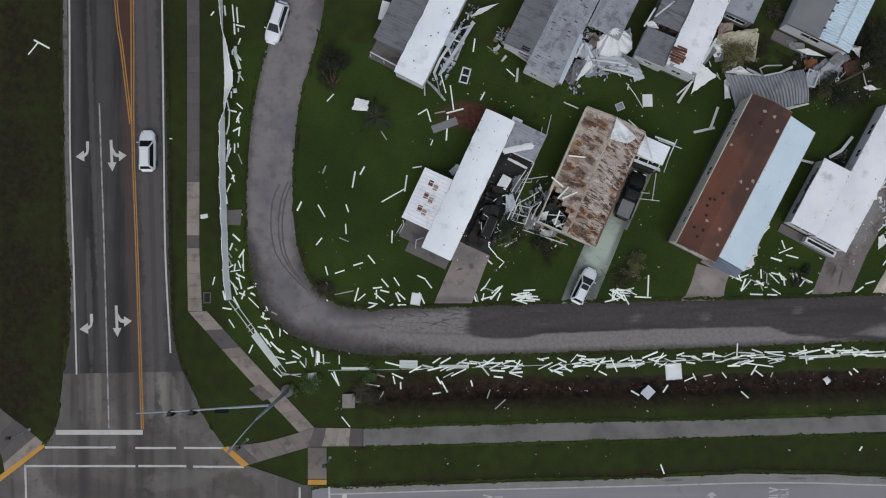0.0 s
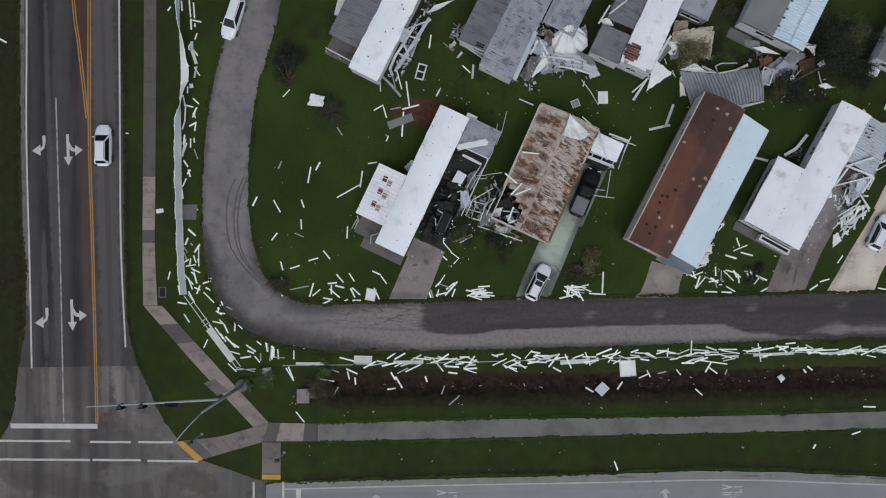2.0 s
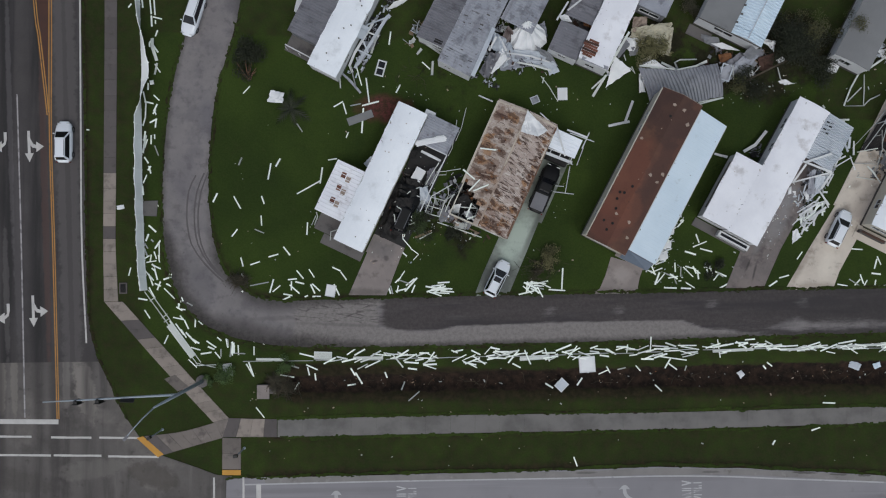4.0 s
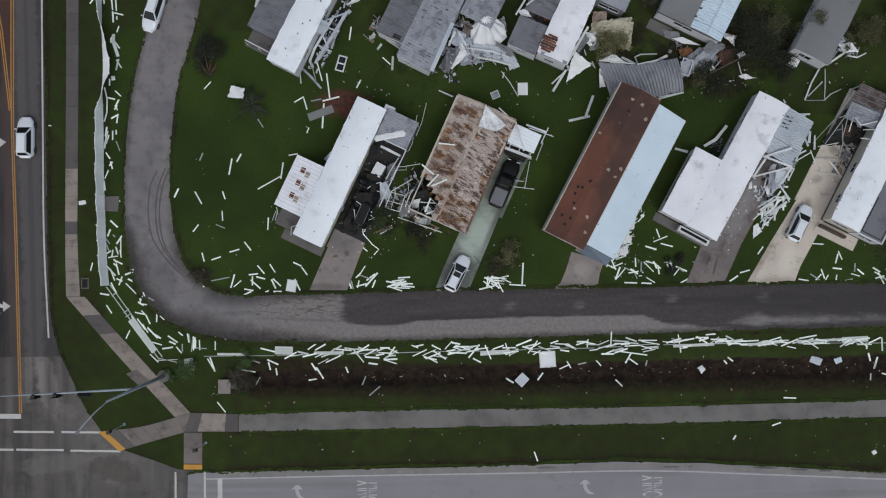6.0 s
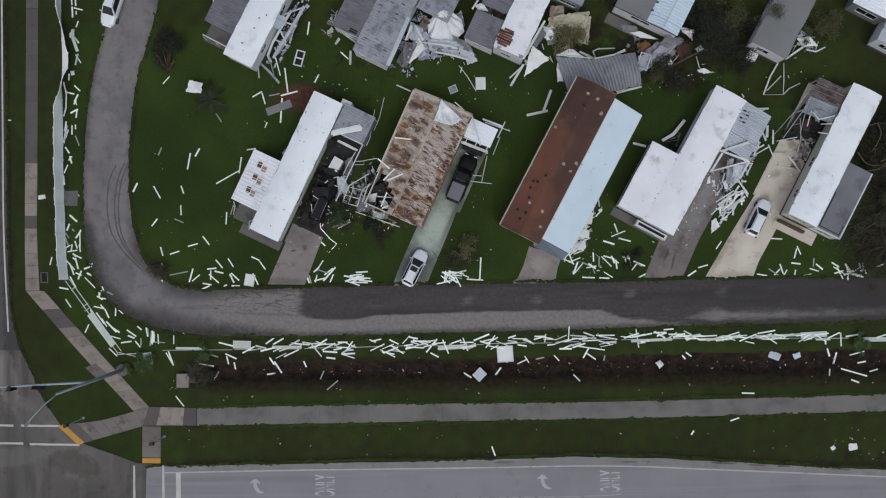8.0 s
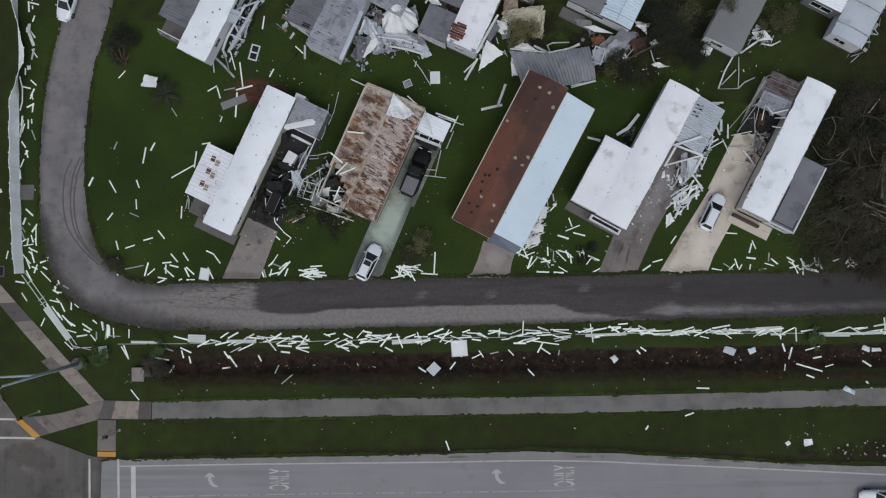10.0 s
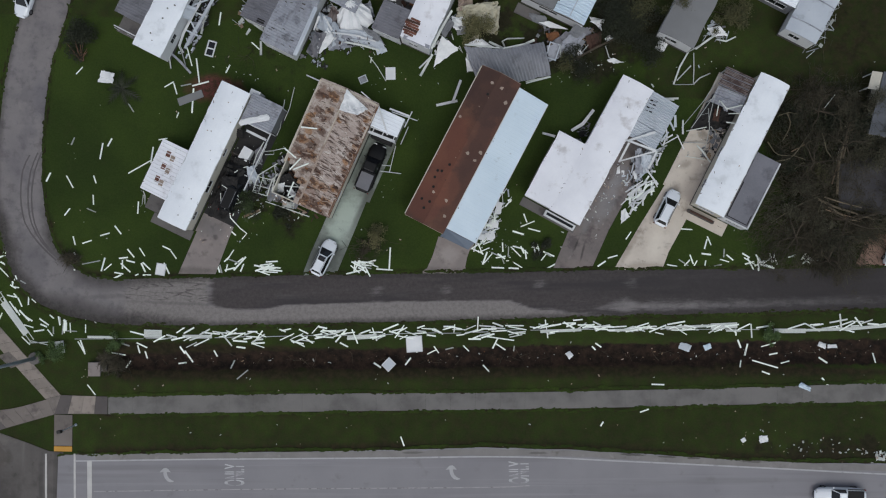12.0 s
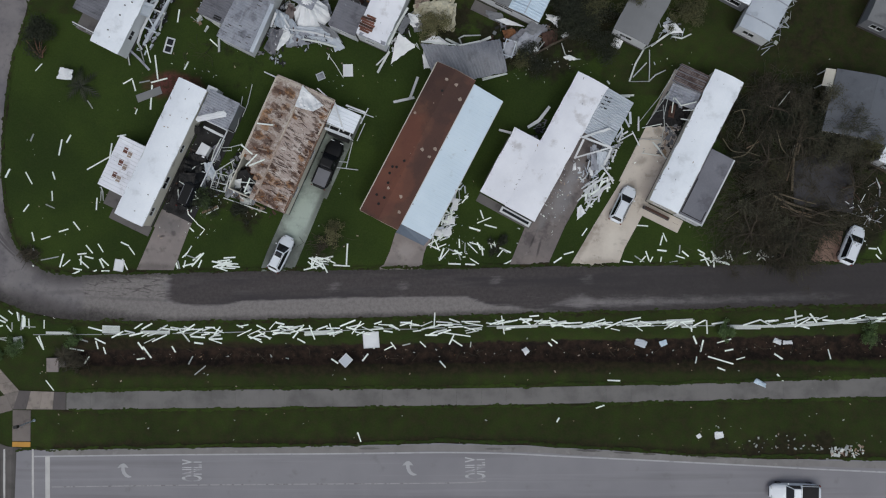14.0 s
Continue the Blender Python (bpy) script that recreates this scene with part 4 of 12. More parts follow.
def road_wear(ob):
    """Masks of the road's surface: dark overlay, pale wear, dirty edge."""
    me = ob.data
    outer, inner = [(q.x, q.y) for q in curve_through(OUTER, 0.15)], [(q.x, q.y) for q in curve_through(INNER, 0.15)]
    o2, i2 = np.array(outer), np.array(inner)
    vals = []
    for v in me.vertices:
        x, y = v.co.x, v.co.y
        edge = along(FRESH_EDGE, x)
        fresh = step_up(2.8, 6.4, x) * step_up(edge - 0.35, edge + 0.35, y)
        fresh *= 1 - 0.2 * step_up(42, 48, x) * (1 - step_up(-0.5, 0.1, y - (-9.95 + 0.048 * x)))
        broken = 0.0
        if x > 4.4:
            worn = (1 - step_up(edge - 0.35, edge + 0.35, y)) * (1 - step_up(52, 58, x)) * 0.9
            broken = 0.12 * (1 - step_up(edge - 0.3, edge + 0.3, y)) * (1 - step_up(46, 56, x))
            band_line = math.exp(-((y - along(WHEEL_LINE, x)) / 0.55) ** 2) * step_up(50, 55, x) * (1 - step_up(80, 90, x))
            worn = max(worn, 0.5 * band_line)
            fresh *= 1 - 0.6 * band_line
            for cx, cy in ((33.2, -7.6), (44.5, -6.4), (55.5, -5.9), (25.0, -8.0), (54.9, -8.5)):
                g = math.exp(-(((x - cx) / 1.2) ** 2 + ((y - cy) / 0.9) ** 2))
                worn = max(worn, 0.5 * g)
                fresh = fresh * (1 - 0.5 * g)
        else:
            worn = 0.2 + 0.6 * step_up(-6.6, -5.4, x) if y < -6 else 0.2
            broken = 0.84 * step_up(-6.4, -5.8, x) * step_up(-10.6, -9.8, y) if y < -6 else 0.0
        do = np.sqrt(((o2 - (x, y)) ** 2).sum(1).min())
        di = np.sqrt(((i2 - (x, y)) ** 2).sum(1).min())
        bend = (1 - step_up(-6, 6, x)) * (1 - step_up(-3, 3, y))
        lane = step_up(-3, 3, y) * (1 - step_up(-6, 0, x))
        dirt = max((0.85 + 0.2 * bend - 0.2 * lane) * (1 - step_up(0.0, 1.1 + 2.2 * bend, do)), (0.8 - 0.4 * lane) * (1 - step_up(0.0, 1.0 + 1.0 * bend, di)))
        vals.append((fresh, worn, dirt, broken))
    lay = me.color_attributes.new("wear", "FLOAT_COLOR", "POINT")
    lay.data.foreach_set("color", np.array(vals, dtype=np.float32).ravel())


road_wear(road_park)


# tyre marks round the bend
for off in (0.0, 0.5, 1.5):
    ribbon([(-16.9 - off, 7.6 - off * 0.3), (-17.7 - off, 5.2), (-18.0 - off * 0.9, 2.0), (-17.5 - off * 0.8, -1.2), (-16.2 - off * 0.5, -3.6), (-14.2 - off * 0.3, -5.4 - off * 0.2)], 0.19, 0.04, 0.054 + off * 0.0004, "tyre_mark", M["tyre_rubber"], road_park, ragged=0.02)

def grass_fringe(name, line, reach, dense, seed, label, z=0.056, soil=0.6, inward=0.0):
    """Tufts and washed soil that creep over a paved edge in an uneven rim."""
    rnd = random.Random(seed)
    pts = curve_through(line, 0.5)
    bm = bmesh.new()
    tint = []
    for i in range(len(pts) - 1):
        a, b = pts[i], pts[i + 1]
        if not (-56 < a.x < 100 and -32 < a.y < 48):
            continue
        ln = (b - a).length
        d = (b - a).normalized()
        nrm = Vector((-d.y, d.x, 0))
        push = noise.noise((a.x * 0.35, a.y * 0.35, seed * 3.1))
        for _ in range(max(1, round(ln * dense))):
            c = a.lerp(b, rnd.random()) + nrm * (inward + rnd.gauss(0, reach * 0.2) + push * reach * 0.7)
            ra, rb, turn = rnd.uniform(0.25, 0.7), rnd.uniform(0.12, 0.26), math.atan2(d.y, d.x) + rnd.gauss(0, 0.15)
            rim = []
            for k in range(7):
                t = k * math.tau / 7 + rnd.uniform(-0.25, 0.25)
                px, py = math.cos(t) * ra * rnd.uniform(0.6, 1.15), math.sin(t) * rb * rnd.uniform(0.6, 1.15)
                rim.append(bm.verts.new((c.x + px * math.cos(turn) - py * math.sin(turn), c.y + px * math.sin(turn) + py * math.cos(turn), z - 0.02)))
            top = bm.verts.new((c.x, c.y, z + rnd.uniform(0.006, 0.03)))
            shade = soil + rnd.gauss(0, 0.25)
            tint += [shade] * 8
            for k in range(7):
                bm.faces.new((rim[k], rim[(k + 1) % 7], top))
    ob = finish(name, bm, M["ground"], smooth=True)
    lay = ob.data.color_attributes.new("soil", "FLOAT_COLOR", "POINT")
    lay.data.foreach_set("color", np.array([(0.0, 0.0, 0.0, v) for v in tint], dtype=np.float32).ravel())
    return tagged(ob, label, "grass", kind="stuff")


grass_fringe("grass_fringe", OUTER, 0.5, 7, 1, "dark grass and soil creeping over the park road's outer edge", soil=0.5, inward=-0.14)
grass_fringe("grass_fringe", INNER, 0.45, 7, 2, "dark grass and soil creeping over the park road's inner edge", soil=0.5, inward=0.14)
grass_fringe("grass_fringe", SOUTH_EDGE[:-1], 0.4, 5, 3, "washed soil and grass along the wide road's edge", 0.06, 0.35, 0.2)
PATH_NORTH = [(-7.56, -22.18), (12.18, -21.03), (38.64, -19.81), (53.31, -18.97), (66.75, -18.11), (80.07, -17.17), (91.15, -16.31), (130, -14.0)]
PATH_SOUTH = [(-7.50, -24.30), (12.26, -23.23), (38.71, -21.85), (53.38, -21.00), (66.82, -20.14), (80.14, -19.32), (91.23, -18.59), (130, -16.4)]
grass_fringe("grass_fringe", PATH_NORTH, 0.35, 6, 4, "grass and soil creeping over the shared path's edge", 0.06, 0.35, 0.16)
grass_fringe("grass_fringe", PATH_SOUTH, 0.35, 6, 5, "grass and soil creeping over the shared path's edge", 0.06, 0.35, -0.16)
grass_fringe("grass_fringe", [(-46.0, 45), (-45.31, 28.68), (-44.72, 11.62), (-43.99, -0.66), (-43.36, -4.06), (-43.41, -12.26), (-43.99, -16.51), (-44.65, -22.54), (-45.94, -25.2)], 0.4, 5, 8, "wet soil and grass along the road's edge", 0.06, 0.7, -0.1)
grass_fringe("grass_fringe", [(-33.6, 45), (-33.02, 29.00), (-32.16, 11.95), (-31.53, -1.70), (-30.71, -11.93), (-28.01, -18.69), (-25.85, -22.73)], 0.3, 5, 9, "wet soil and grass along the road's edge", 0.06, 0.7, 0.1)

# ---- painted lines ----
ribbon([(-46.0, 70), (-44.42, 28.70), (-43.90, 11.64), (-43.01, -4.05), (-42.35, -16.54)], 0.2, 0.045, 0.058, "edge_line", M["road_white"], road_west)
ribbon([(-34.8, 70), (-33.22, 29.00), (-32.57, 11.94), (-32.01, -1.71), (-31.08, -13.64)], 0.2, 0.045, 0.057, "edge_line", M["road_white"], road_west)
ribbon([(-40.47, 16.30), (-39.99, 8.32), (-39.38, -1.91), (-38.28, -22.92)], 0.17, 0.045, 0.057, "lane_line", M["road_white_worn"], road_west)
ribbon([(-38.2, 70), (-36.98, 28.90), (-36.39, 11.84), (-35.56, -1.81), (-34.35, -22.95)], 0.13, 0.045, 0.057, "centre_line", M["road_yellow"], road_west)
ribbon([(-38.5, 70), (-36.70, 28.90), (-36.15, 11.84), (-35.32, -1.80), (-34.12, -22.95)], 0.13, 0.045, 0.0572, "centre_line", M["road_yellow"], road_west)
ribbon([(-42.5, 60), (-38.96, 28.85), (-38.13, 23.40), (-37.22, 17.28), (-36.72, 13.88)], 0.13, 0.045, 0.0574, "median_line", M["road_yellow"], road_west)
ribbon([(-42.2, 60), (-38.68, 28.85), (-37.86, 23.41), (-36.95, 17.29), (-36.56, 14.22)], 0.13, 0.045, 0.0576, "median_line", M["road_yellow"], road_west)
bm = bmesh.new()
slab(bm, [(-41.8, 60), (-38.55, 28.86), (-37.72, 23.41), (-36.87, 16.95), (-36.94, 24.80), (-37.11, 28.89), (-38.6, 60)], 0.04, 0.0555)
part("painted_median", bm, M["median_red"], road_west, "brown-red painted median")
bm = bmesh.new()
slab(bm, [(-44.70, -23.30), (-44.68, -23.88), (-34.17, -23.60), (-34.18, -23.02)], 0.04, 0.056)
part("stop_line", bm, M["road_white"], cross, "white stop line")
for ln in ([(-45.94, -25.45), (-37.40, -25.22)], [(-35.01, -25.23), (-30.10, -25.10)], [(-29.14, -25.07), (-24.36, -24.95)], [(-48.27, -27.76), (-34.95, -27.41)], [(-34.61, -27.40), (-28.81, -27.25)], [(-27.99, -27.30), (-21.84, -27.17)],
        [(-48.27, -27.63), (-48.00, -32.88)], [(-15.06, -29.46), (-14.69, -38.82)], [(-11.49, -29.30), (-11.09, -38.65)]):
    ribbon([ln[0], ((ln[0][0] + ln[1][0]) / 2, (ln[0][1] + ln[1][1]) / 2), ln[1]], 0.24, 0.04, 0.0565, "crosswalk_line", M["road_white"], cross, ragged=0.02)
ribbon([(-11.28, -30.19), (5.51, -29.25), (26.31, -28.20), (38.91, -27.51), (46.81, -27.30), (53.60, -27.34), (63.71, -27.37), (75.75, -27.45), (91.51, -27.55), (150, -27.5)], 0.17, 0.05, 0.063, "edge_line", M["road_white_thin"], road_south)
ribbon([(-8.94, -33.83), (12.61, -32.58), (39.04, -31.19), (44.21, -30.75)], 0.12, 0.05, 0.062, "lane_line", M["road_white_worn"], road_south)
bm = bmesh.new()
slab(bm, [(-9.90, -30.13), (-9.54, -38.58), (-8.97, -38.55), (-9.33, -30.11)], 0.05, 0.0635)
part("stop_line", bm, M["road_white"], road_south, "white stop line")


def arrow_mark(x, y, rz, kind, parent, mat, z, size=1.0):
    """A painted arrow. Its shaft points along its own y."""
    bm = bmesh.new()
    if kind == "turn":
        slab(bm, [(-0.16, -1.3), (0.16, -1.3), (0.16, -0.55), (0.0, 0.05), (-0.35, 0.35), (-0.62, 0.2), (-0.16, -0.2)], 0, 0.006)
        slab(bm, [(-0.42, 0.85), (-1.35, 0.3), (-0.42, -0.35)], 0, 0.0062)
    else:
        slab(bm, [(-0.16, -1.8), (0.16, -1.8), (0.16, 0.9), (-0.16, 0.9)], 0, 0.006)
        slab(bm, [(-0.52, 0.85), (0.52, 0.85), (0.0, 1.9)], 0, 0.0062)
        slab(bm, [(0.16, -0.9), (0.5, -0.25), (0.9, -0.05), (0.9, 0.3), (0.4, 0.2), (0.16, -0.1)], 0, 0.0061)
        slab(bm, [(0.85, 0.75), (1.75, 0.1), (0.85, -0.5)], 0, 0.0063)
    for v in bm.verts:
        v.co.x *= size
        v.co.y *= size
    return part("turn_arrow", bm, mat, parent, "white painted arrow", at=pose(x, y, z, 0, 0, rz))


for t_x, t_y, b_x, b_y in ((-41.68, 10.19, -40.66, -10.62),):
    arrow_mark(t_x, t_y, 184, "turn", road_west, M["road_white"], 0.0505, 1.12).scale = (-1, 1, 1)
    arrow_mark(b_x, b_y, 184, "turn", road_west, M["road_white"], 0.0505, 1.12).scale = (-1, 1, 1)
for t_x, t_y, b_x, b_y in ((-38.81, 10.06, -37.67, -9.92),):
    arrow_mark(t_x, t_y, 184, "both", road_west, M["road_white"], 0.0505, 1.03).scale = (-1, 1, 1)
    arrow_mark(b_x, b_y, 184, "both", road_west, M["road_white"], 0.0505, 1.03).scale = (-1, 1, 1)


def lane_word(x, y, rz, parent):
    """The lane's word, painted long for drivers."""
    cu = bpy.data.curves.new("lane_word", "FONT")
    cu.body, cu.size, cu.align_x, cu.align_y, cu.extrude = "ONLY", 1.0, "CENTER", "CENTER", 0.003
    cu.offset = 0.012
    tmp = new("lane_word_outline", cu)
    me = bpy.data.meshes.new_from_object(tmp)
    bpy.data.objects.remove(tmp)
    me.materials.append(M["lane_paint"])
    ob = new("lane_word", me)
    ob.parent = parent
    ob["label"] = "worn white painted word ONLY"
    ob.matrix_basis = pose(x, y, 0.0615, 0, 0, rz) @ Matrix.Diagonal((1.0, 3.4, 1, 1))
    return ob


lane_word(8.51, -31.05, 92, road_south)
lane_word(43.00, -29.24, 93, road_south)


def bent_arrow(x, y, rz, parent):
    """A turn arrow: a broad head on a shaft that curls away to one side."""
    bm = bmesh.new()
    path = [(-0.12, 0.42), (-0.08, 0.0), (0.08, -0.4), (0.4, -0.75), (0.85, -0.95), (1.35, -1.0)]
    wide = [0.3, 0.3, 0.29, 0.26, 0.18, 0.04]
    left, right = [], []
    for i, (px, py) in enumerate(path):
        (ax, ay), (bx, by) = path[max(0, i - 1)], path[min(len(path) - 1, i + 1)]
        ln = math.hypot(bx - ax, by - ay)
        nx, ny = -(by - ay) / ln * wide[i], (bx - ax) / ln * wide[i]
        left.append((px + nx, py + ny))
        right.append((px - nx, py - ny))
    band(bm, left, right, 0, 0.006)
    slab(bm, [(-1.05, 0.32), (-0.12, 0.42), (0.85, 0.32), (0.42, 0.78), (0.1, 0.95), (-0.3, 0.92), (-0.62, 0.72)], 0, 0.0063)
    return part("turn_arrow", bm, M["road_white_thin"], parent, "white painted bent arrow", at=pose(x, y, 0.0575, 0, 0, rz) @ Matrix.Diagonal((0.72, 0.85, 1, 1)))


bent_arrow(-0.09, -31.36, 3, road_south)
bent_arrow(34.81, -29.53, 3, road_south)


# ---- footways ----
def walk_slabs(pave, left, right, length, mat, z, z0=-0.1, light=None, joint=0.012):
    """Concrete slabs laid between two edges, joint by joint."""
    a, b = curve_through(left, 0.5), curve_through(right, 0.5)
    total = sum((q - p).length for p, q in zip(a, a[1:]))
    n = max(2, round(total / length))
    k = 4
    A, B = resampled(a, n * k + 1), resampled(b, n * k + 1)
    rnd = random.Random(n)
    for i in range(n):
        bm = bmesh.new()
        la, lb = [p.copy() for p in A[i * k:(i + 1) * k + 1]], [p.copy() for p in B[i * k:(i + 1) * k + 1]]
        for line in (la, lb):
            d0, d1 = (line[1] - line[0]).normalized(), (line[-1] - line[-2]).normalized()
            line[0] += d0 * joint
            line[-1] -= d1 * joint
        band(bm, la, lb, z0, z + rnd.uniform(-0.006, 0.008))
        part("slab", bm, light if light and light_at(i, n) else mat, pave)


light_at = lambda i, n: False


def pavement(name, label):
    return tagged(new(name), label, "pavement", kind="structure")


pave = pavement("pavement", "grey concrete footway in square slabs")
light_at = lambda i, n: i in (n - 14, n - 1)
walk_slabs(pave, [(-31.5, 60), (-30.22, 29.07), (-29.59, 5.18)], [(-30.0, 60), (-28.72, 29.11), (-28.09, 5.22)], 1.9, M["walk"], 0.05, light=M["walk_light"])
light_at = lambda i, n: i != 3
walk_slabs(pave, [(-29.59, 5.18), (-29.41, -1.64), (-29.10, -8.54)], [(-28.09, 5.22), (-27.91, -1.61), (-27.39, -8.49)], 1.5, M["walk"], 0.05, light=M["walk_light"])
light_at = lambda i, n: i not in (2, 3)
walk_slabs(pave, [(-29.03, -8.60), (-22.28, -15.80), (-15.40, -22.73)], [(-26.84, -8.48), (-20.59, -14.94), (-13.50, -22.20)], 1.5, M["walk"], 0.05, light=M["walk_light"])
light_at = lambda i, n: i != 0
walk_slabs(pave, [(-23.75, -24.72), (-19.33, -24.06), (-15.12, -22.79)], [(-21.30, -26.92), (-17.92, -25.80), (-14.19, -24.61)], 1.6, M["walk"], 0.05, light=M["walk_mid"])
light_at = lambda i, n: i < 2
walk_slabs(pave, [(-14.19, -24.61), (-14.09, -28.43)], [(-11.94, -24.55), (-11.84, -28.37)], 1.6, M["walk"], 0.05, light=M["walk_mid"])
light_at = lambda i, n: i in (1, 2)
walk_slabs(pave, [(-13.50, -22.20), (-10.49, -22.19), (-7.63, -22.15)], [(-14.19, -24.54), (-10.44, -24.37), (-7.57, -24.30)], 1.6, M["walk"], 0.05, light=M["walk_light"])
bm = bmesh.new()
slab(bm, [(-15.40, -22.73), (-13.50, -22.20), (-13.20, -23.08), (-14.19, -24.54), (-15.12, -22.86)], -0.1, 0.046)
part("slab", bm, M["walk_mid"], pave)
path_east = pavement("pavement.001", "grey shared path of rough concrete along the verge")
light_at = lambda i, n: False
walk_slabs(path_east, PATH_NORTH, PATH_SOUTH, 3.0, M["path"], 0.05, joint=0.006)
walk_west = pavement("pavement.002", "grey concrete footway corner")
light_at = lambda i, n: i == 0
walk_slabs(walk_west, [(-45.95, -25.11), (-48.39, -23.12), (-51.53, -20.81), (-58, -15)], [(-50.63, -28.99), (-51.39, -26.14), (-53.49, -24.14), (-60, -18)], 1.6, M["walk"], 0.05, light=M["walk_light"])


def ramp_pad(poly):
    """A yellow ramp mat with rows of small domes."""
    bm = bmesh.new()
    slab(bm, poly, 0.03, 0.062)
    ob = tagged(finish("ramp_mat", bm, M["ramp_yellow"], 0.006), "yellow dome mat on a kerb ramp", "ramp mat", "kerb ramp mats")
    return ob


ramp_pad([(-24.63, -24.95), (-23.82, -24.73), (-21.24, -26.85), (-21.98, -27.21)])
ramp_pad([(-14.09, -28.50), (-11.83, -28.44), (-11.82, -29.06), (-14.07, -29.12)])
ramp_pad([(-45.87, -25.31), (-46.36, -25.12), (-51.31, -28.94), (-51.29, -29.76)])

# small concrete pads and covers
tagged(outline_slab("utility_pad", [(-21.48, -17.70), (-20.19, -17.12), (-18.45, -18.57), (-19.80, -19.15)], 0.07, M["walk_mid"], "square concrete pad beside the footway"), category="utility pad")
tagged(outline_slab("utility_pad", [(-24.71, 3.81), (-22.93, 3.92), (-23.02, 2.01), (-24.66, 2.03)], 0.12, M["concrete_grey"], "grey concrete pad beside the fallen fence"), category="utility pad")


def drain_grate(x, y, rz):
    th = thing("drain_inlet", x, y, 0, rz, "concrete storm drain inlet with a dark grate", "drain")
    bm = bmesh.new()
    for sx, sy, px, py in ((0.95, 0.14, 0, 0.6), (0.95, 0.14, 0, -0.6), (0.14, 1.06, 0.405, 0), (0.14, 1.06, -0.405, 0)):
        box(bm, sx, sy, 0.2, px, py, -0.1)
    part("frame", bm, M["walk"], th, bevel=0.01)
    bm = bmesh.new()
    for k in range(7):
        box(bm, 0.04, 1.06, 0.05, -0.27 + 0.09 * k, 0, 0.0)
    part("grate", bm, M["signal_black"], th)
    # shallow dark plate below the bars stands for the unlit shaft
    bm = bmesh.new()
    box(bm, 0.67, 1.06, 0.04, 0, 0, -0.06)
    part("shaft", bm, M["dark"], th)


drain_grate(-26.82, -6.84, 2)


def headwall(x, y, rz):
    th = thing("culvert_headwall", x, y, 0, rz, "concrete culvert headwall at the ditch's end", "culvert")
    bm = bmesh.new()
    box(bm, 1.5, 1.7, 0.75, 0, 0, -0.65)
    part("slab", bm, M["concrete"], th, bevel=0.02)
    bm = bmesh.new()
    path = [(0.6, 0.1, -0.35), (1.5, 0.1, -0.4)]
    tube(bm, path, 0.42, 14)
    part("pipe", bm, M["concrete_grey"], th)
    # solid dark block gives the pipe's opening its darkness
    bm = bmesh.new()
    box(bm, 0.6, 0.9, 0.25, 1.9, 0.0, -0.62, 6, 4, 20)
    part("mouth", bm, M["dark"], th, "dark block in place of the unlit pipe mouth")


headwall(-9.42, -18.88, 2)
# driveways
stain_spots(M["concrete_green"], [(18.2, -4.4, 3.4, 2.6, -24, srgb(70, 72, 71), 0.75), (20.9, 1.0, 1.5, 3.2, -24, srgb(178, 190, 180), 0.65), (19.6, -1.4, 1.0, 1.0, -24, srgb(168, 180, 170), 0.5), (22.9, 2.2, 0.35, 3.6, -22, srgb(72, 74, 70), 0.6), (17.4, -0.8, 0.3, 4.0, -24, srgb(74, 76, 72), 0.5)], 0.8, 0.9, blur=0.45)
stain_spots(M["concrete"], [(4.2, -1.0, 1.8, 1.2, -20, srgb(98, 95, 97), 0.6), (3.6, -2.6, 0.35, 0.14, 10, srgb(52, 48, 48), 0.7), (5.0, -2.2, 0.3, 0.3, 0, srgb(60, 56, 55), 0.6), (2.6, -6.4, 3.0, 0.5, 2, srgb(84, 78, 76), 0.6), (32.5, -5.4, 3.4, 0.5, 2, srgb(88, 82, 80), 0.6), (33.6, -3.2, 1.2, 1.0, 0, srgb(168, 160, 156), 0.4)], 0.8, 1.3, blur=0.4)
stain_spots(M["slab_stained"], [(49.6, -2.4, 0.14, 1.2, -12, srgb(48, 45, 45), 0.7), (48.8, -1.6, 0.12, 0.8, -20, srgb(50, 46, 46), 0.7), (52.2, 3.6, 1.0, 2.6, -24, srgb(136, 134, 136), 0.6), (50.0, 1.0, 0.5, 1.4, -24, srgb(122, 120, 122), 0.5), (48.6, -3.9, 2.4, 0.6, 0, srgb(126, 116, 112), 0.5), (53.6, 6.6, 0.8, 1.6, -24, srgb(140, 139, 142), 0.5)], 0.9, 1.2, blur=0.35)
stain_spots(M["concrete_beige"], [(57.0, -3.9, 2.6, 0.5, 2, srgb(128, 116, 104), 0.5), (58.4, -1.2, 1.0, 2.0, -24, srgb(214, 206, 194), 0.5), (55.2, -1.6, 0.4, 2.6, -28, srgb(132, 120, 108), 0.5), (60.4, 5.6, 0.5, 0.7, 0, srgb(88, 78, 72), 0.5), (61.4, 8.4, 0.7, 0.5, 20, srgb(104, 94, 86), 0.5)], 0.9, 1.3, blur=0.45)
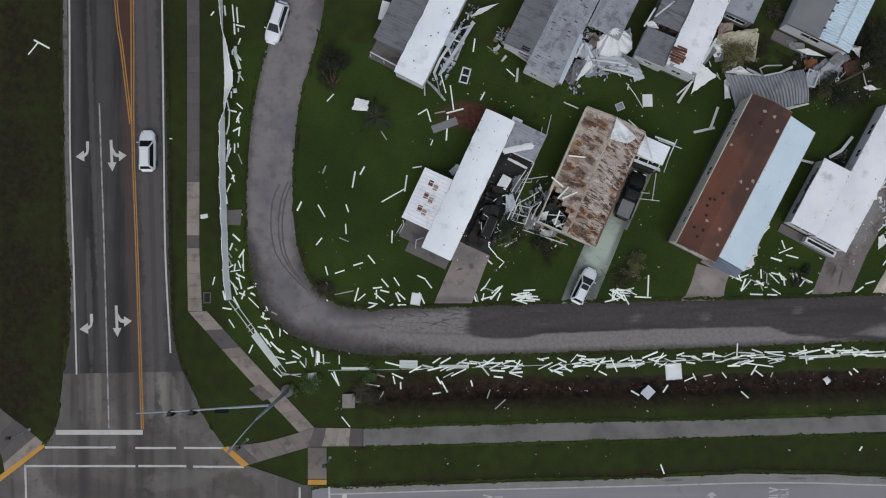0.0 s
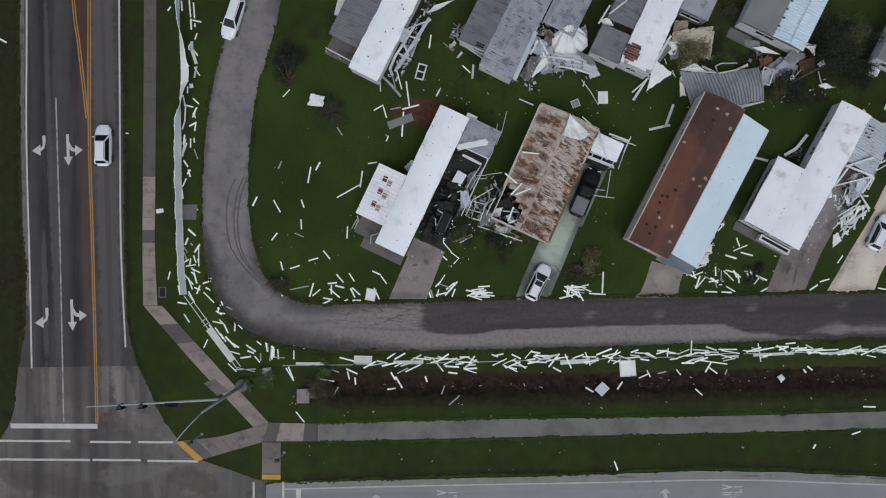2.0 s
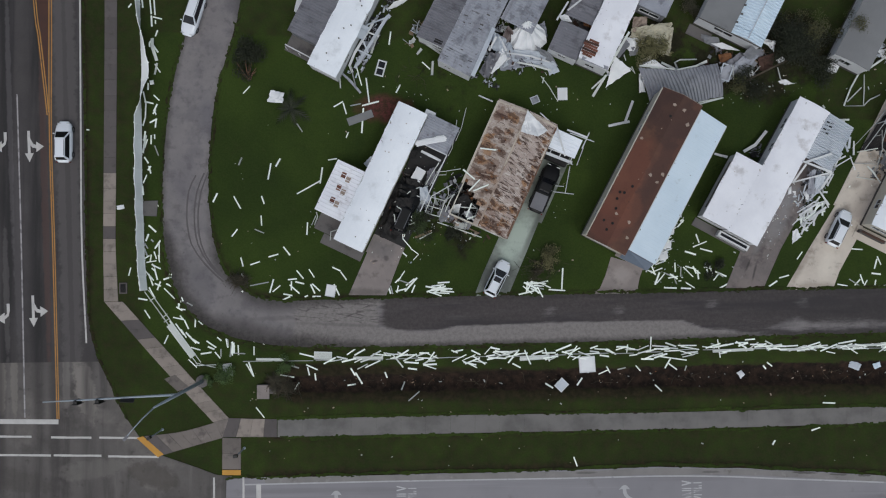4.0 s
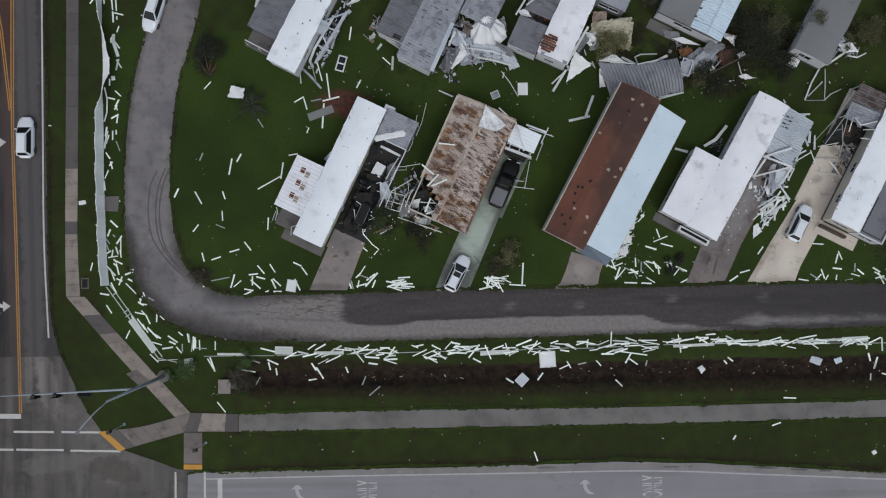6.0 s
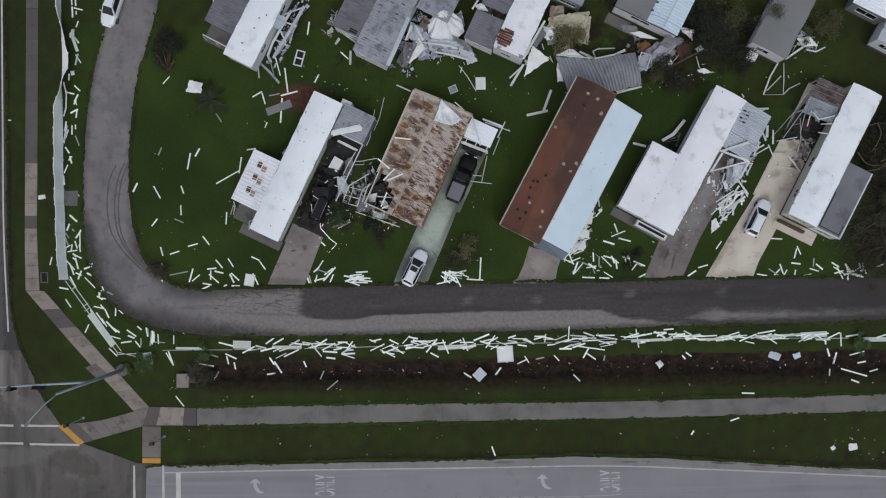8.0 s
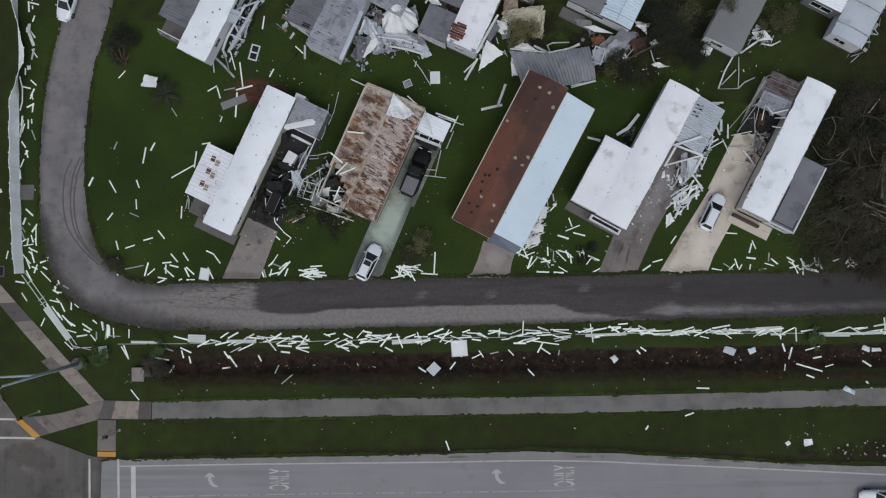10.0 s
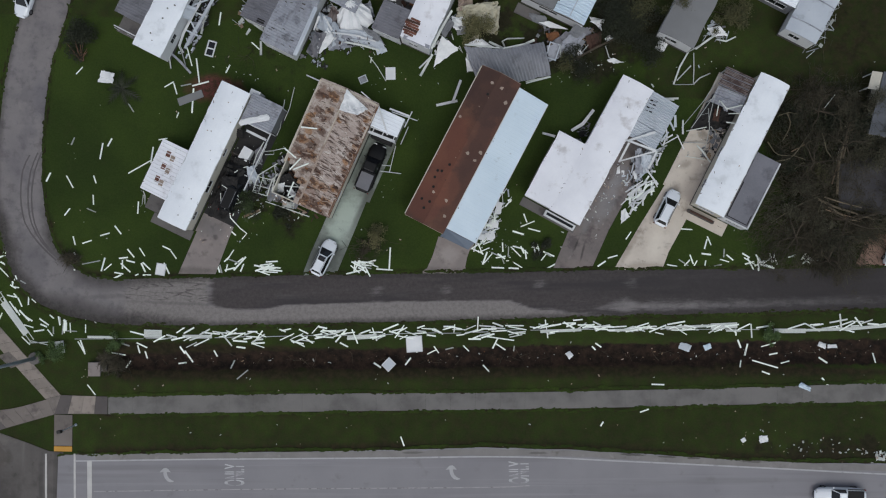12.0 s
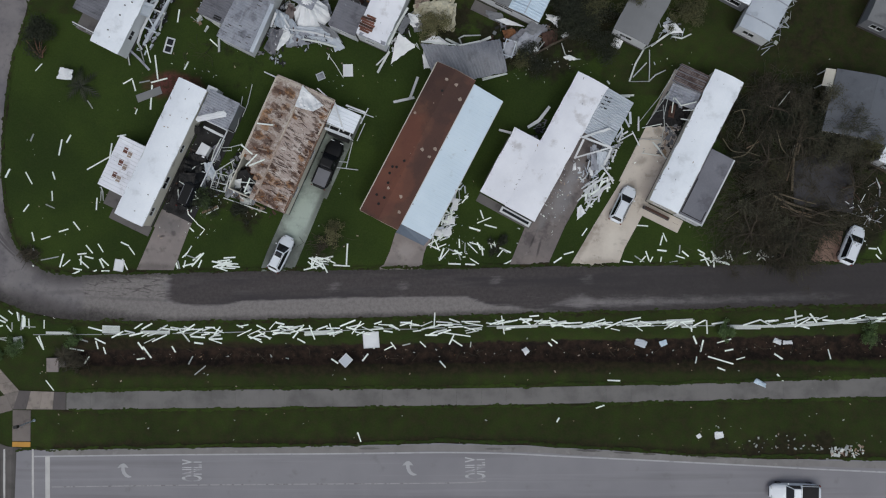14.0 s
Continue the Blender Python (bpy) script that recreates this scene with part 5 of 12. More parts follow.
DRIVES = (("driveway", [(3.59, 0.73), (7.50, 0.01), (6.61, -2.40), (5.15, -6.68), (0.58, -6.80)], "concrete", "pinkish grey concrete driveway"),
    ("driveway", [(20.22, 4.79), (24.17, 5.09), (22.07, -0.63), (19.83, -6.50), (15.74, -6.67), (16.69, -3.85)], "concrete_green", "pale green-grey stained concrete driveway"),
    ("driveway", [(32.22, -1.16), (36.17, -2.26), (35.74, -3.64), (35.57, -4.68), (35.67, -5.56), (29.91, -5.84), (30.98, -5.05), (31.61, -3.45)], "concrete", "pale concrete driveway"),
    ("driveway", [(53.02, 9.23), (57.19, 9.90), (52.65, 0.36), (50.77, -4.34), (46.16, -4.50), (47.90, 0.20)], "slab_stained", "stained pinkish grey concrete driveway"),
    ("driveway", [(62.90, 12.59), (66.11, 11.33), (61.72, 1.69), (59.83, -2.11), (59.16, -4.17), (53.35, -4.52), (56.03, 0.47)], "concrete_beige", "long beige concrete driveway"),
    ("driveway", [(83.13, 1.06), (85.59, 0.81), (85.06, -3.25), (81.61, -3.37), (82.61, -1.31)], "brick_drive", "reddish brick driveway half under branches"),
    ("driveway", [(79.49, 8.90), (82.51, 10.01), (85.97, 9.71), (86.72, 6.91), (86.58, 3.00), (79.72, 3.85)], "slab_wet", "dark wet concrete slab under branches"))
for nm, poly, mt, lb in DRIVES:
    tagged(outline_slab(nm, poly, 0.045, M[mt], lb), category="driveway")



# ---- the mobile homes ----
def wall_run(th, ax, ay, bx, by, z0, z1, mat, holes=(), thick=0.12):
    """A wall from a to b with openings (from, to, sill, head) along it; each gets a window with frame and pane."""
    d = Vector((bx - ax, by - ay, 0))
    ln, ang = d.length, math.degrees(math.atan2(d.y, d.x))
    m = pose(ax, ay, 0, 0, 0, ang)
    cuts = sorted({0.0, ln, *[h[0] for h in holes], *[h[1] for h in holes]})
    bm = bmesh.new()

    def piece(u0, u1, za, zb):
        if u1 - u0 > 1e-3 and zb - za > 1e-3:
            p = [(u0, -thick / 2), (u1, -thick / 2), (u1, thick / 2), (u0, thick / 2)]
            hexa(bm, [m @ Vector((*q, za)) for q in p] + [m @ Vector((*q, zb)) for q in p])

    for u0, u1 in zip(cuts, cuts[1:]):
        hit = [h for h in holes if h[0] <= u0 + 1e-6 and h[1] >= u1 - 1e-6]
        if hit:
            piece(u0, u1, z0, hit[0][2])
            piece(u0, u1, hit[0][3], z1)
        else:
            piece(u0, u1, z0, z1)
    bmesh.ops.remove_doubles(bm, verts=bm.verts[:], dist=0.0005)
    part("wall", bm, mat, th)
    for u0, u1, za, zb in holes:
        bm = bmesh.new()
        t, w = 0.05, thick + 0.06
        for sx, sz, cu, cz in ((u1 - u0, t, (u0 + u1) / 2, za), (u1 - u0, t, (u0 + u1) / 2, zb - t), (t, zb - za, u0 + t / 2, za), (t, zb - za, u1 - t / 2, za), (t, zb - za, (u0 + u1) / 2, za)):
            a, b = sx / 2, w / 2
            p = [(cu - a, -b), (cu + a, -b), (cu + a, b), (cu - a, b)]
            hexa(bm, [m @ Vector((*q, cz)) for q in p] + [m @ Vector((*q, cz + sz)) for q in p])
        win = part("window", bm, M["trim_white"], th)
        bm = bmesh.new()
        p = [(u0 + t, -0.01), (u1 - t, -0.01), (u1 - t, 0.01), (u0 + t, 0.01)]
        hexa(bm, [m @ Vector((*q, za + t)) for q in p] + [m @ Vector((*q, zb - t)) for q in p])
        part("pane", bm, M["glass"], win, "dark glass pane")


def sheet_roof(th, name, prof, y0, y1, mat, thick=0.05, rib=0.0, rib_h=0.06, label="", sag=0.0, seed=0, gaps=()):
    """Roofing over a profile of (x, z) points, run out along y, with ribs across at that spacing. gaps: stretches of y left open."""
    rnd = random.Random(seed)
    ny = max(2, int((y1 - y0) / 0.9))
    bm = bmesh.new()

    def top(x, z, y):
        return Vector((x, y, z + sag * noise.noise((x * 0.5, y * 0.35, seed * 3.1))))

    stretches, last = [], y0
    for ga, gb in gaps:
        stretches.append((last, ga))
        last = gb
    stretches.append((last, y1))
    for ya, yb in stretches:
        n = max(1, int((yb - ya) / 0.9))
        ys = [(ya + (yb - ya) * j / n, 0.0) for j in range(n + 1)]
        if rib:
            y = ya + rib / 2
            while y < yb - 0.05:
                ys += [(y - 0.045, 0.0), (y - 0.02, rib_h), (y + 0.02, rib_h), (y + 0.045, 0.0)]
                y += rib
            ys.sort()
        n = len(ys) - 1
        up = [[bm.verts.new(top(x, z, y) + Vector((0, 0, dz))) for x, z in prof] for y, dz in ys]
        for row in up:
            if name in ("roof", "wing_roof"):
                row[0].co.x += rnd.gauss(0, 0.035)
                row[-1].co.x += rnd.gauss(0, 0.035)
        lo = [[bm.verts.new(v.co - Vector((0, 0, thick))) for v in row] for row in up]
        for j in range(n):
            for i in range(len(prof) - 1):
                bm.faces.new((up[j][i], up[j][i + 1], up[j + 1][i + 1], up[j + 1][i]))
                bm.faces.new((lo[j + 1][i], lo[j + 1][i + 1], lo[j][i + 1], lo[j][i]))
            bm.faces.new((up[j][0], up[j + 1][0], lo[j + 1][0], lo[j][0]))
            bm.faces.new((up[j + 1][-1], up[j][-1], lo[j][-1], lo[j + 1][-1]))
        for j, turn in ((0, 1), (n, -1)):
            bm.faces.new([*up[j][::turn], *lo[j][::-turn]][::-1])
    return part(name, bm, mat, th, label)


def roof_litter(th, prof, y0, y1, n, seed, mats=None):
    """Leaves, scraps and scuffs blown onto a roof, thickest along its edges."""
    rnd = random.Random(seed)
    mats = mats or [M["felt"], M["skirting"], M["deck_tan"], M["sheet_grey"]]
    bm = bmesh.new()
    for _ in range(n):
        u = rnd.random()
        if rnd.random() < 0.75:
            u = abs(rnd.gauss(0, 0.03)) if rnd.random() < 0.5 else 1 - abs(rnd.gauss(0, 0.03))
        x = prof[0][0] + (prof[-1][0] - prof[0][0]) * max(0.01, min(0.99, u))
        z = along(prof, x)
        s = rnd.choice((0.025, 0.03, 0.04, 0.07))
        box(bm, s * rnd.uniform(0.6, 1.3), s * rnd.uniform(1, 4), 0.015, x, rnd.uniform(y0, y1), z + 0.0, rnd.gauss(0, 4), rnd.gauss(0, 4), rnd.gauss(0, 30), rnd.randrange(len(mats)))
    ob = part("roof_litter", bm, mats, th, "scraps and leaves along the roof's edges")
    ob["kind"] = "stuff"


def fascia(th, x, z, y0, y1, mat):
    bm = bmesh.new()
    box(bm, 0.07, y1 - y0, 0.16, x, (y0 + y1) / 2, z - 0.14)
    part("gutter", bm, mat, th, bevel=0.012)


def roof_vent(th, x, y, z, r=0.12, mat=None):
    bm = bmesh.new()
    tube(bm, [(x, y, z - 0.05), (x, y, z + 0.16)], r * 0.7, 10)
    tube(bm, [(x, y, z + 0.15), (x, y, z + 0.22)], [r, r * 0.8], 10)
    part("roof_vent", bm, mat or M["skirting"], th)


def posts(th, spots, h, mat, r=0.05, name="post"):
    for x, y in spots:
        bm = bmesh.new()
        box(bm, 2 * r, 2 * r, h, x, y, 0)
        part(name, bm, mat, th)


def floor_slab(th, x0, x1, y0, y1, mat, z=0.07, name="floor_slab"):
    bm = bmesh.new()
    box(bm, x1 - x0, y1 - y0, z + 0.1, (x0 + x1) / 2, (y0 + y1) / 2, -0.1)
    part(name, bm, mat, th, bevel=0.01)


def skirt(th, x0, x1, y0, y1, h=0.5):
    bm = bmesh.new()
    for sx, sy, px, py in ((x1 - x0, 0.06, (x0 + x1) / 2, y0 + 0.03), (x1 - x0, 0.06, (x0 + x1) / 2, y1 - 0.03), (0.06, y1 - y0 - 0.12, x0 + 0.03, (y0 + y1) / 2), (0.06, y1 - y0 - 0.12, x1 - 0.03, (y0 + y1) / 2)):
        box(bm, sx, sy, h + 0.1, px, py, -0.1)
    part("skirting", bm, M["skirting"], th)


def shell(th, x0, x1, y0, y1, z0, z1, mat, south=(), north=(), west=(), east=(), base=True):
    """Four walls round a rectangle, with a floor; openings count from the west or south end."""
    if base:
        skirt(th, x0, x1, y0, y1, z0)
    t = 0.06
    wall_run(th, x0, y0 + t, x1, y0 + t, z0, z1, mat, south)
    wall_run(th, x0, y1 - t, x1, y1 - t, z0, z1, mat, north)
    wall_run(th, x0 + t, y0 + 0.12, x0 + t, y1 - 0.12, z0, z1 - 0.01, mat, west)
    wall_run(th, x1 - t, y0 + 0.12, x1 - t, y1 - 0.12, z0, z1 - 0.01, mat, east)
    floor_slab(th, x0 + 0.12, x1 - 0.12, y0 + 0.12, y1 - 0.12, M["dark"], z0 + 0.02, "floor")


def arch(x0, x1, eave, crown, n=6):
    return [(x0 + (x1 - x0) * k / n, eave + (crown - eave) * (1 - (2 * k / n - 1) ** 2)) for k in range(n + 1)]


def crumpled(name, w, l, mat, seed, fold=0.5, parent=None, at=None, label="", rib=0.0, n=7):
    """A torn, folded sheet with thickness and sharp creases; its low points touch the ground it lies on."""
    rnd = random.Random(seed)
    bm = bmesh.new()
    grid = []
    for j in range(n + 1):
        row = []
        for i in range(n + 1):
            x = (i / n - 0.5) * w + rnd.uniform(-0.3, 0.3) * w / n
            y = (j / n - 0.5) * l + rnd.uniform(-0.3, 0.3) * l / n
            z = fold * (0.7 - 1.4 * abs(noise.noise((x * 0.55 + seed, y * 0.55, seed * 1.7))) + rnd.uniform(-0.16, 0.16))
            if i in (0, n) or j in (0, n):
                x, y, z = x * (1 + 0.25 * noise.noise((y * 0.8, seed * 1.3, 2.0))), y * (1 + 0.25 * noise.noise((x * 0.8, seed * 0.9, 6.0))), z * 0.5
            row.append(Vector((x, y, z)))
        grid.append(row)
    low = min(v.z for r in grid for v in r)
    up = [[bm.verts.new(v - Vector((0, 0, low - 0.02))) for v in r] for r in grid]
    lo = [[bm.verts.new(v.co - Vector((0, 0, 0.015))) for v in r] for r in up]
    for j in range(n):
        for i in range(n):
            p, q, r, t = up[j][i], up[j][i + 1], up[j + 1][i + 1], up[j + 1][i]
            for f in ((p, q, r), (p, r, t)) if rnd.random() < 0.5 else ((p, q, t), (q, r, t)):
                bm.faces.new(f)
            bm.faces.new((lo[j + 1][i], lo[j + 1][i + 1], lo[j][i + 1], lo[j][i]))
        for i, s in ((0, 1), (n, -1)):
            bm.faces.new([up[j][i], up[j + 1][i], lo[j + 1][i], lo[j][i]][::s])
            bm.faces.new([up[i][j], lo[i][j], lo[i][j + 1], up[i][j + 1]][::s])
    return part(name, bm, mat, parent, label, at=at)


def loose_sheet(name, x, y, z, rz, w, l, mat, seed, fold, label, category, rib=0.0, rx=0, ry=0, n=7):
    ob = crumpled(name, w, l, mat, seed, fold, None, pose(x, y, z, rx, ry, rz), "", rib, n)
    return tagged(ob, label, category)


def rubble(x, y, rz, sx, sy, n, mats, seed, label, height=0.5, long=1.6, sheet=0.3, flow=None, wide=(0.03, 0.1)):
    """A heap of broken boards, strips and torn sheet, too mixed to count."""
    rnd = random.Random(seed)
    bm = bmesh.new()
    for _ in range(n):
        u, v = rnd.gauss(0, 0.36), rnd.gauss(0, 0.36)
        px, py = max(-0.5, min(0.5, u)) * sx, max(-0.5, min(0.5, v)) * sy
        top = height * max(0.05, 1 - 1.6 * math.hypot(u, v))
        z = rnd.uniform(0, top)
        mi = rnd.randrange(len(mats))
        if rnd.random() < sheet * 0.5:
            box(bm, rnd.uniform(0.15, 0.45), rnd.uniform(0.2, 0.8), 0.02, px, py, z + 0.03, rnd.gauss(0, 14), rnd.gauss(0, 14), rnd.uniform(0, 360), mi)
        else:
            ln = rnd.uniform(0.4, 1.2) * long
            box(bm, ln, rnd.uniform(*wide), rnd.uniform(0.02, 0.06), px, py, z + 0.02, rnd.gauss(0, 10), rnd.gauss(0, 8), rnd.uniform(0, 360) if flow is None else flow + rnd.gauss(0, 28), mi)
    ob = finish("rubble", bm, mats)
    ob.matrix_world = pose(x, y, 0, 0, 0, rz)
    return tagged(ob, label, "debris", kind="stuff")


def sheet_patch(name, corners, mat, seed, fold, label, category="metal sheet", n=6, parent=None, ragged=0.35):
    """A torn sheet hung between four corners, creased by long sharp folds."""
    rnd = random.Random(seed)
    n += 4
    turn = rnd.uniform(0, math.pi)
    ct, st = math.cos(turn), math.sin(turn)
    a, b, c, d = [Vector(q) for q in corners]
    size = max((b - a).length, (d - a).length, 0.5)
    grid = []
    for j in range(n + 1):
        row = []
        for i in range(n + 1):
            u, v = i / n, j / n
            rim = i in (0, n) or j in (0, n)
            u += rnd.uniform(-ragged, ragged) / n
            v += rnd.uniform(-ragged, ragged) / n
            q = a.lerp(b, u).lerp(d.lerp(c, u), v)
            fx, fy = q.x * ct + q.y * st, q.y * ct - q.x * st
            crease = 0.4 - abs(noise.noise((fx * 1.9 + seed, fy * 0.45, seed * 0.7))) * 1.7 + 0.35 * noise.noise((fx * 0.8, fy * 2.2, seed * 1.3)) + rnd.uniform(-0.1, 0.1)
            q.z = max(0.03, q.z + fold * crease * (0.45 if rim else 1.0))
            row.append(q)
        grid.append(row)
    bm = bmesh.new()
    up = [[bm.verts.new(v) for v in r] for r in grid]
    lo = [[bm.verts.new(v - Vector((0, 0, 0.02))) for v in r] for r in grid]
    for j in range(n):
        for i in range(n):
            p, q, r, t = up[j][i], up[j][i + 1], up[j + 1][i + 1], up[j + 1][i]
            for f in ((p, q, r), (p, r, t)) if rnd.random() < 0.5 else ((p, q, t), (q, r, t)):
                bm.faces.new(f)
            bm.faces.new((lo[j + 1][i], lo[j + 1][i + 1], lo[j][i + 1], lo[j][i]))
        for i in (0, n):
            bm.faces.new([up[j][i], up[j + 1][i], lo[j + 1][i], lo[j][i]])
            bm.faces.new([up[i][j], lo[i][j], lo[i][j + 1], up[i][j + 1]])
    ob = finish(name, bm, mat)
    return tagged(ob, label, category)


def bent_strip(points, width, mat, label, name="bent_strip", category="metal strip", thick=0.05):
    """A flat strip of torn trim, bent at each of its points."""
    pts = [Vector(p) for p in points]
    bm = bmesh.new()
    rings = []
    for i, p in enumerate(pts):
        d = pts[min(i + 1, len(pts) - 1)] - pts[max(i - 1, 0)]
        nrm = Vector((-d.y, d.x, 0)).normalized() * width / 2 * (1.0 if i % 2 else 0.85)
        tip = Vector((0, 0, width * (0.35 if i % 2 else -0.1)))
        up = Vector((0, 0, thick))
        rings.append([p - nrm, p + nrm + tip, p + nrm + tip + up, p - nrm + up])
    loft(bm, rings)
    return tagged(finish(name, bm, mat), label, category)


def spot(th, x, y):
    """A place of a house in the world."""
    p = th.matrix_world @ Vector((x, y, 0))
    return p.x, p.y


def beam(x, y, z, ln, rz, mat, w=0.1, h=0.06, tilt=0.0, label="broken white metal carport beam", name="broken_beam", cat="beam"):
    bm = bmesh.new()
    box(bm, ln, w, h, 0, 0, 0)
    box(bm, ln * 0.96, w * 0.35, h * 0.5, 0, 0, h - 0.003)
    ob = finish(name, bm, mat)
    ob.matrix_world = pose(x, y, z, 0, tilt, rz)
    return tagged(ob, label, cat, "broken beams")


def open_frame(x, y, z, rz, w, l, mat, bars=1, rx=0, ry=0, label="white window frame blown onto the grass", name="window_frame", t=0.09):
    th = new(name)
    th.matrix_world = pose(x, y, z, rx, ry, rz)
    tagged(th, label, "window frame")
    for sx, sy, px, py in ((w, t, 0, l / 2 - t / 2), (w, t, 0, -l / 2 + t / 2), (t, l - 2 * t, w / 2 - t / 2, 0), (t, l - 2 * t, -w / 2 + t / 2, 0)):
        bm = bmesh.new()
        box(bm, sx, sy, 0.05, px, py, 0)
        part("rail", bm, mat, th)
    for k in range(bars):
        bm = bmesh.new()
        box(bm, w - 2 * t, t, 0.045, 0, -l / 2 + l * (k + 1) / (bars + 1), 0)
        part("bar", bm, mat, th)
    return th


# the white single-wide with a sunroom and a torn carport
def home_one():
    th = thing("mobile_home", 4.27, 7.37, 0, -23.6, "long white single-wide mobile home, its carport torn away", "mobile home", "mobile homes")
    shell(th, -1.75, 1.75, -8.85, 8.85, 0.5, 3.08, M["wall_cream"], east=((1.2, 2.3, 1.5, 2.5), (4.8, 6.4, 1.3, 2.5), (9.6, 10.6, 1.5, 2.4)), west=((3, 4.2, 1.5, 2.4), (11, 12.4, 1.4, 2.4)), south=((0.9, 2.4, 1.4, 2.4),))
    sheet_roof(th, "roof", arch(-1.87, 1.87, 3.1, 3.42), -8.95, 8.95, M["roof_white"], label="white coated metal roof")
    fascia(th, -1.86, 3.08, -8.9, 8.9, M["trim_white"])
    fascia(th, 1.86, 3.08, -8.9, 8.9, M["trim_white"])
    for x, y in ((0.1, 6.9), (-0.7, 4.4), (1.3, 4.9), (-0.75, 2.9), (-0.3, 3.0), (0.6, 0.9), (1.0, -5.2), (0.4, -7.6)):
        roof_vent(th, x, y, 3.34, 0.065, M["deck_tan"] if y > 2 else M["skirting"])
    # sunroom on the west side
    wall_run(th, -5.3, -6.6, -5.3, -0.4, 0.1, 2.45, M["wall_white"], ((0.5, 2.6, 0.9, 2.1), (3.2, 5.5, 0.9, 2.1)))
    wall_run(th, -5.24, -6.6, -1.9, -6.6, 0.1, 2.45, M["wall_white"], ((0.6, 2.6, 0.9, 2.1),))
    wall_run(th, -5.24, -0.4, -1.9, -0.4, 0.1, 2.45, M["wall_white"])
    sheet_roof(th, "sunroom_roof", [(-5.5, 2.5), (-1.9, 2.95)], -6.75, -0.25, M["roof_white_worn"], 0.06, 0.45, label="ribbed white sunroom roof with torn squares")
    for x, y in ((-4.05, -1.7), (-3.35, -1.9), (-3.95, -3.2), (-3.25, -3.55), (-4.0, -4.9), (-3.35, -5.1)):
        bm = bmesh.new()
        z = 2.5 + (x + 5.5) * 0.125
        box(bm, 0.56, 0.74, 0.02, x, y, z + 0.005, 0, -7.1, 4)
        part("torn_square", bm, M["orange_deck"] if x < -3.7 else M["deck_tan"], th, "bare brown decking where the sheet is torn")
    floor_slab(th, -5.2, -1.9, -6.5, -0.5, M["concrete_grey"], 0.06)
    floor_slab(th, -5.0, -1.2, -8.9, -6.7, M["concrete_grey"], 0.05, "porch_slab")
    floor_slab(th, -3.6, 1.8, -10.2, -8.95, M["concrete_grey"], 0.05, "front_slab")
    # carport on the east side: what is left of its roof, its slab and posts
    # slab coloured far darker here than the bare concrete to the south
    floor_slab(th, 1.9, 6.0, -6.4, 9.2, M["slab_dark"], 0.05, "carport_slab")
    floor_slab(th, 1.9, 6.0, -8.8, -6.41, M["concrete"], 0.05, "carport_slab")
    sheet_roof(th, "carport_roof", [(1.95, 2.62), (5.9, 2.5)], 5.75, 9.25, M["sheet_grey"], 0.05, 0.3, label="grey ribbed carport sheet left at the back", sag=0.15, seed=2)
    bm = bmesh.new()
    box(bm, 4.0, 0.12, 0.2, 3.9, 5.7, 2.35)
    part("edge_beam", bm, M["trim_white"], th)
    posts(th, ((5.8, 9.1), (5.8, 5.8), (5.8, 2.0)), 2.4, M["trim_white"])
    bm = bmesh.new()
    box(bm, 0.12, 7.4, 0.14, 5.9, 2.0, 2.35)
    part("side_beam", bm, M["trim_white"], th)
    shed = [(2.0, 6.0), (5.7, 6.0)]
    wall_run(th, 2.0, 9.1, 5.7, 9.1, 0.05, 2.4, M["wall_grey"])
    wall_run(th, 5.75, 6.0, 5.75, 9.0, 0.05, 2.4, M["wall_grey"])
    return th


home1 = home_one()
roof_litter(home1, arch(-1.87, 1.87, 3.1, 3.42), -8.8, 8.8, 49, 701)
roof_litter(home1, [(-5.5, 2.5), (-1.9, 2.95)], -6.6, -0.4, 13, 702)


def box_shed(x, y, z, rz, sx, sy, h, mat, label, name, cat):
    th = thing(name, x, y, z, rz, label, cat)
    bm = bmesh.new()
    box(bm, sx, sy, h, 0, 0, 0)
    part("body", bm, mat, th, bevel=0.02)
    bm = bmesh.new()
    box(bm, sx + 0.06, sy + 0.06, 0.05, 0, 0, h)
    part("lid", bm, M["tarp"], th, bevel=0.015)
    return th


hx, hy = spot(home1, 3.75, 2.3)
box_shed(hx, hy, 0.05, -28, 1.15, 1.5, 1.0, M["wall_white"], "white chest freezer standing on the carport slab", "chest_freezer", "freezer")
hx, hy = spot(home1, 2.0, 9.0)
box_shed(hx, hy, 0, -22, 1.2, 1.3, 2.1, M["wall_white"], "white utility shed at the back of the home", "utility_shed", "shed")
hx, hy = spot(home1, 3.5, 6.4)
loose_sheet("torn_sheet", hx, hy, 2.66, 13, 3.6, 0.75, M["tarp"], 4, 0.12, "torn white metal strip lying on the carport roof", "metal sheet")
hx, hy = spot(home1, 3.2, -2.0)
rubble(hx, hy, -24, 2.6, 7.5, 80, [M["dark"], M["dark"], M["felt"], M["skirting"], M["trim_white"]], 8, "dark broken boards on the carport slab", 0.6, 1.1, 0.8, None, (0.08, 0.3))
hx, hy = spot(home1, 6.3, -1.2)
rubble(hx, hy, -24, 2.6, 5.0, 60, [M["sheet_dark"], M["dark"], M["dark"], M["wall_grey"], M["sheet_grey"], M["vinyl_grey"]], 3, "bent carport sheet and broken siding in a heap", 0.7, 1.0, 1.2, None, (0.06, 0.25))
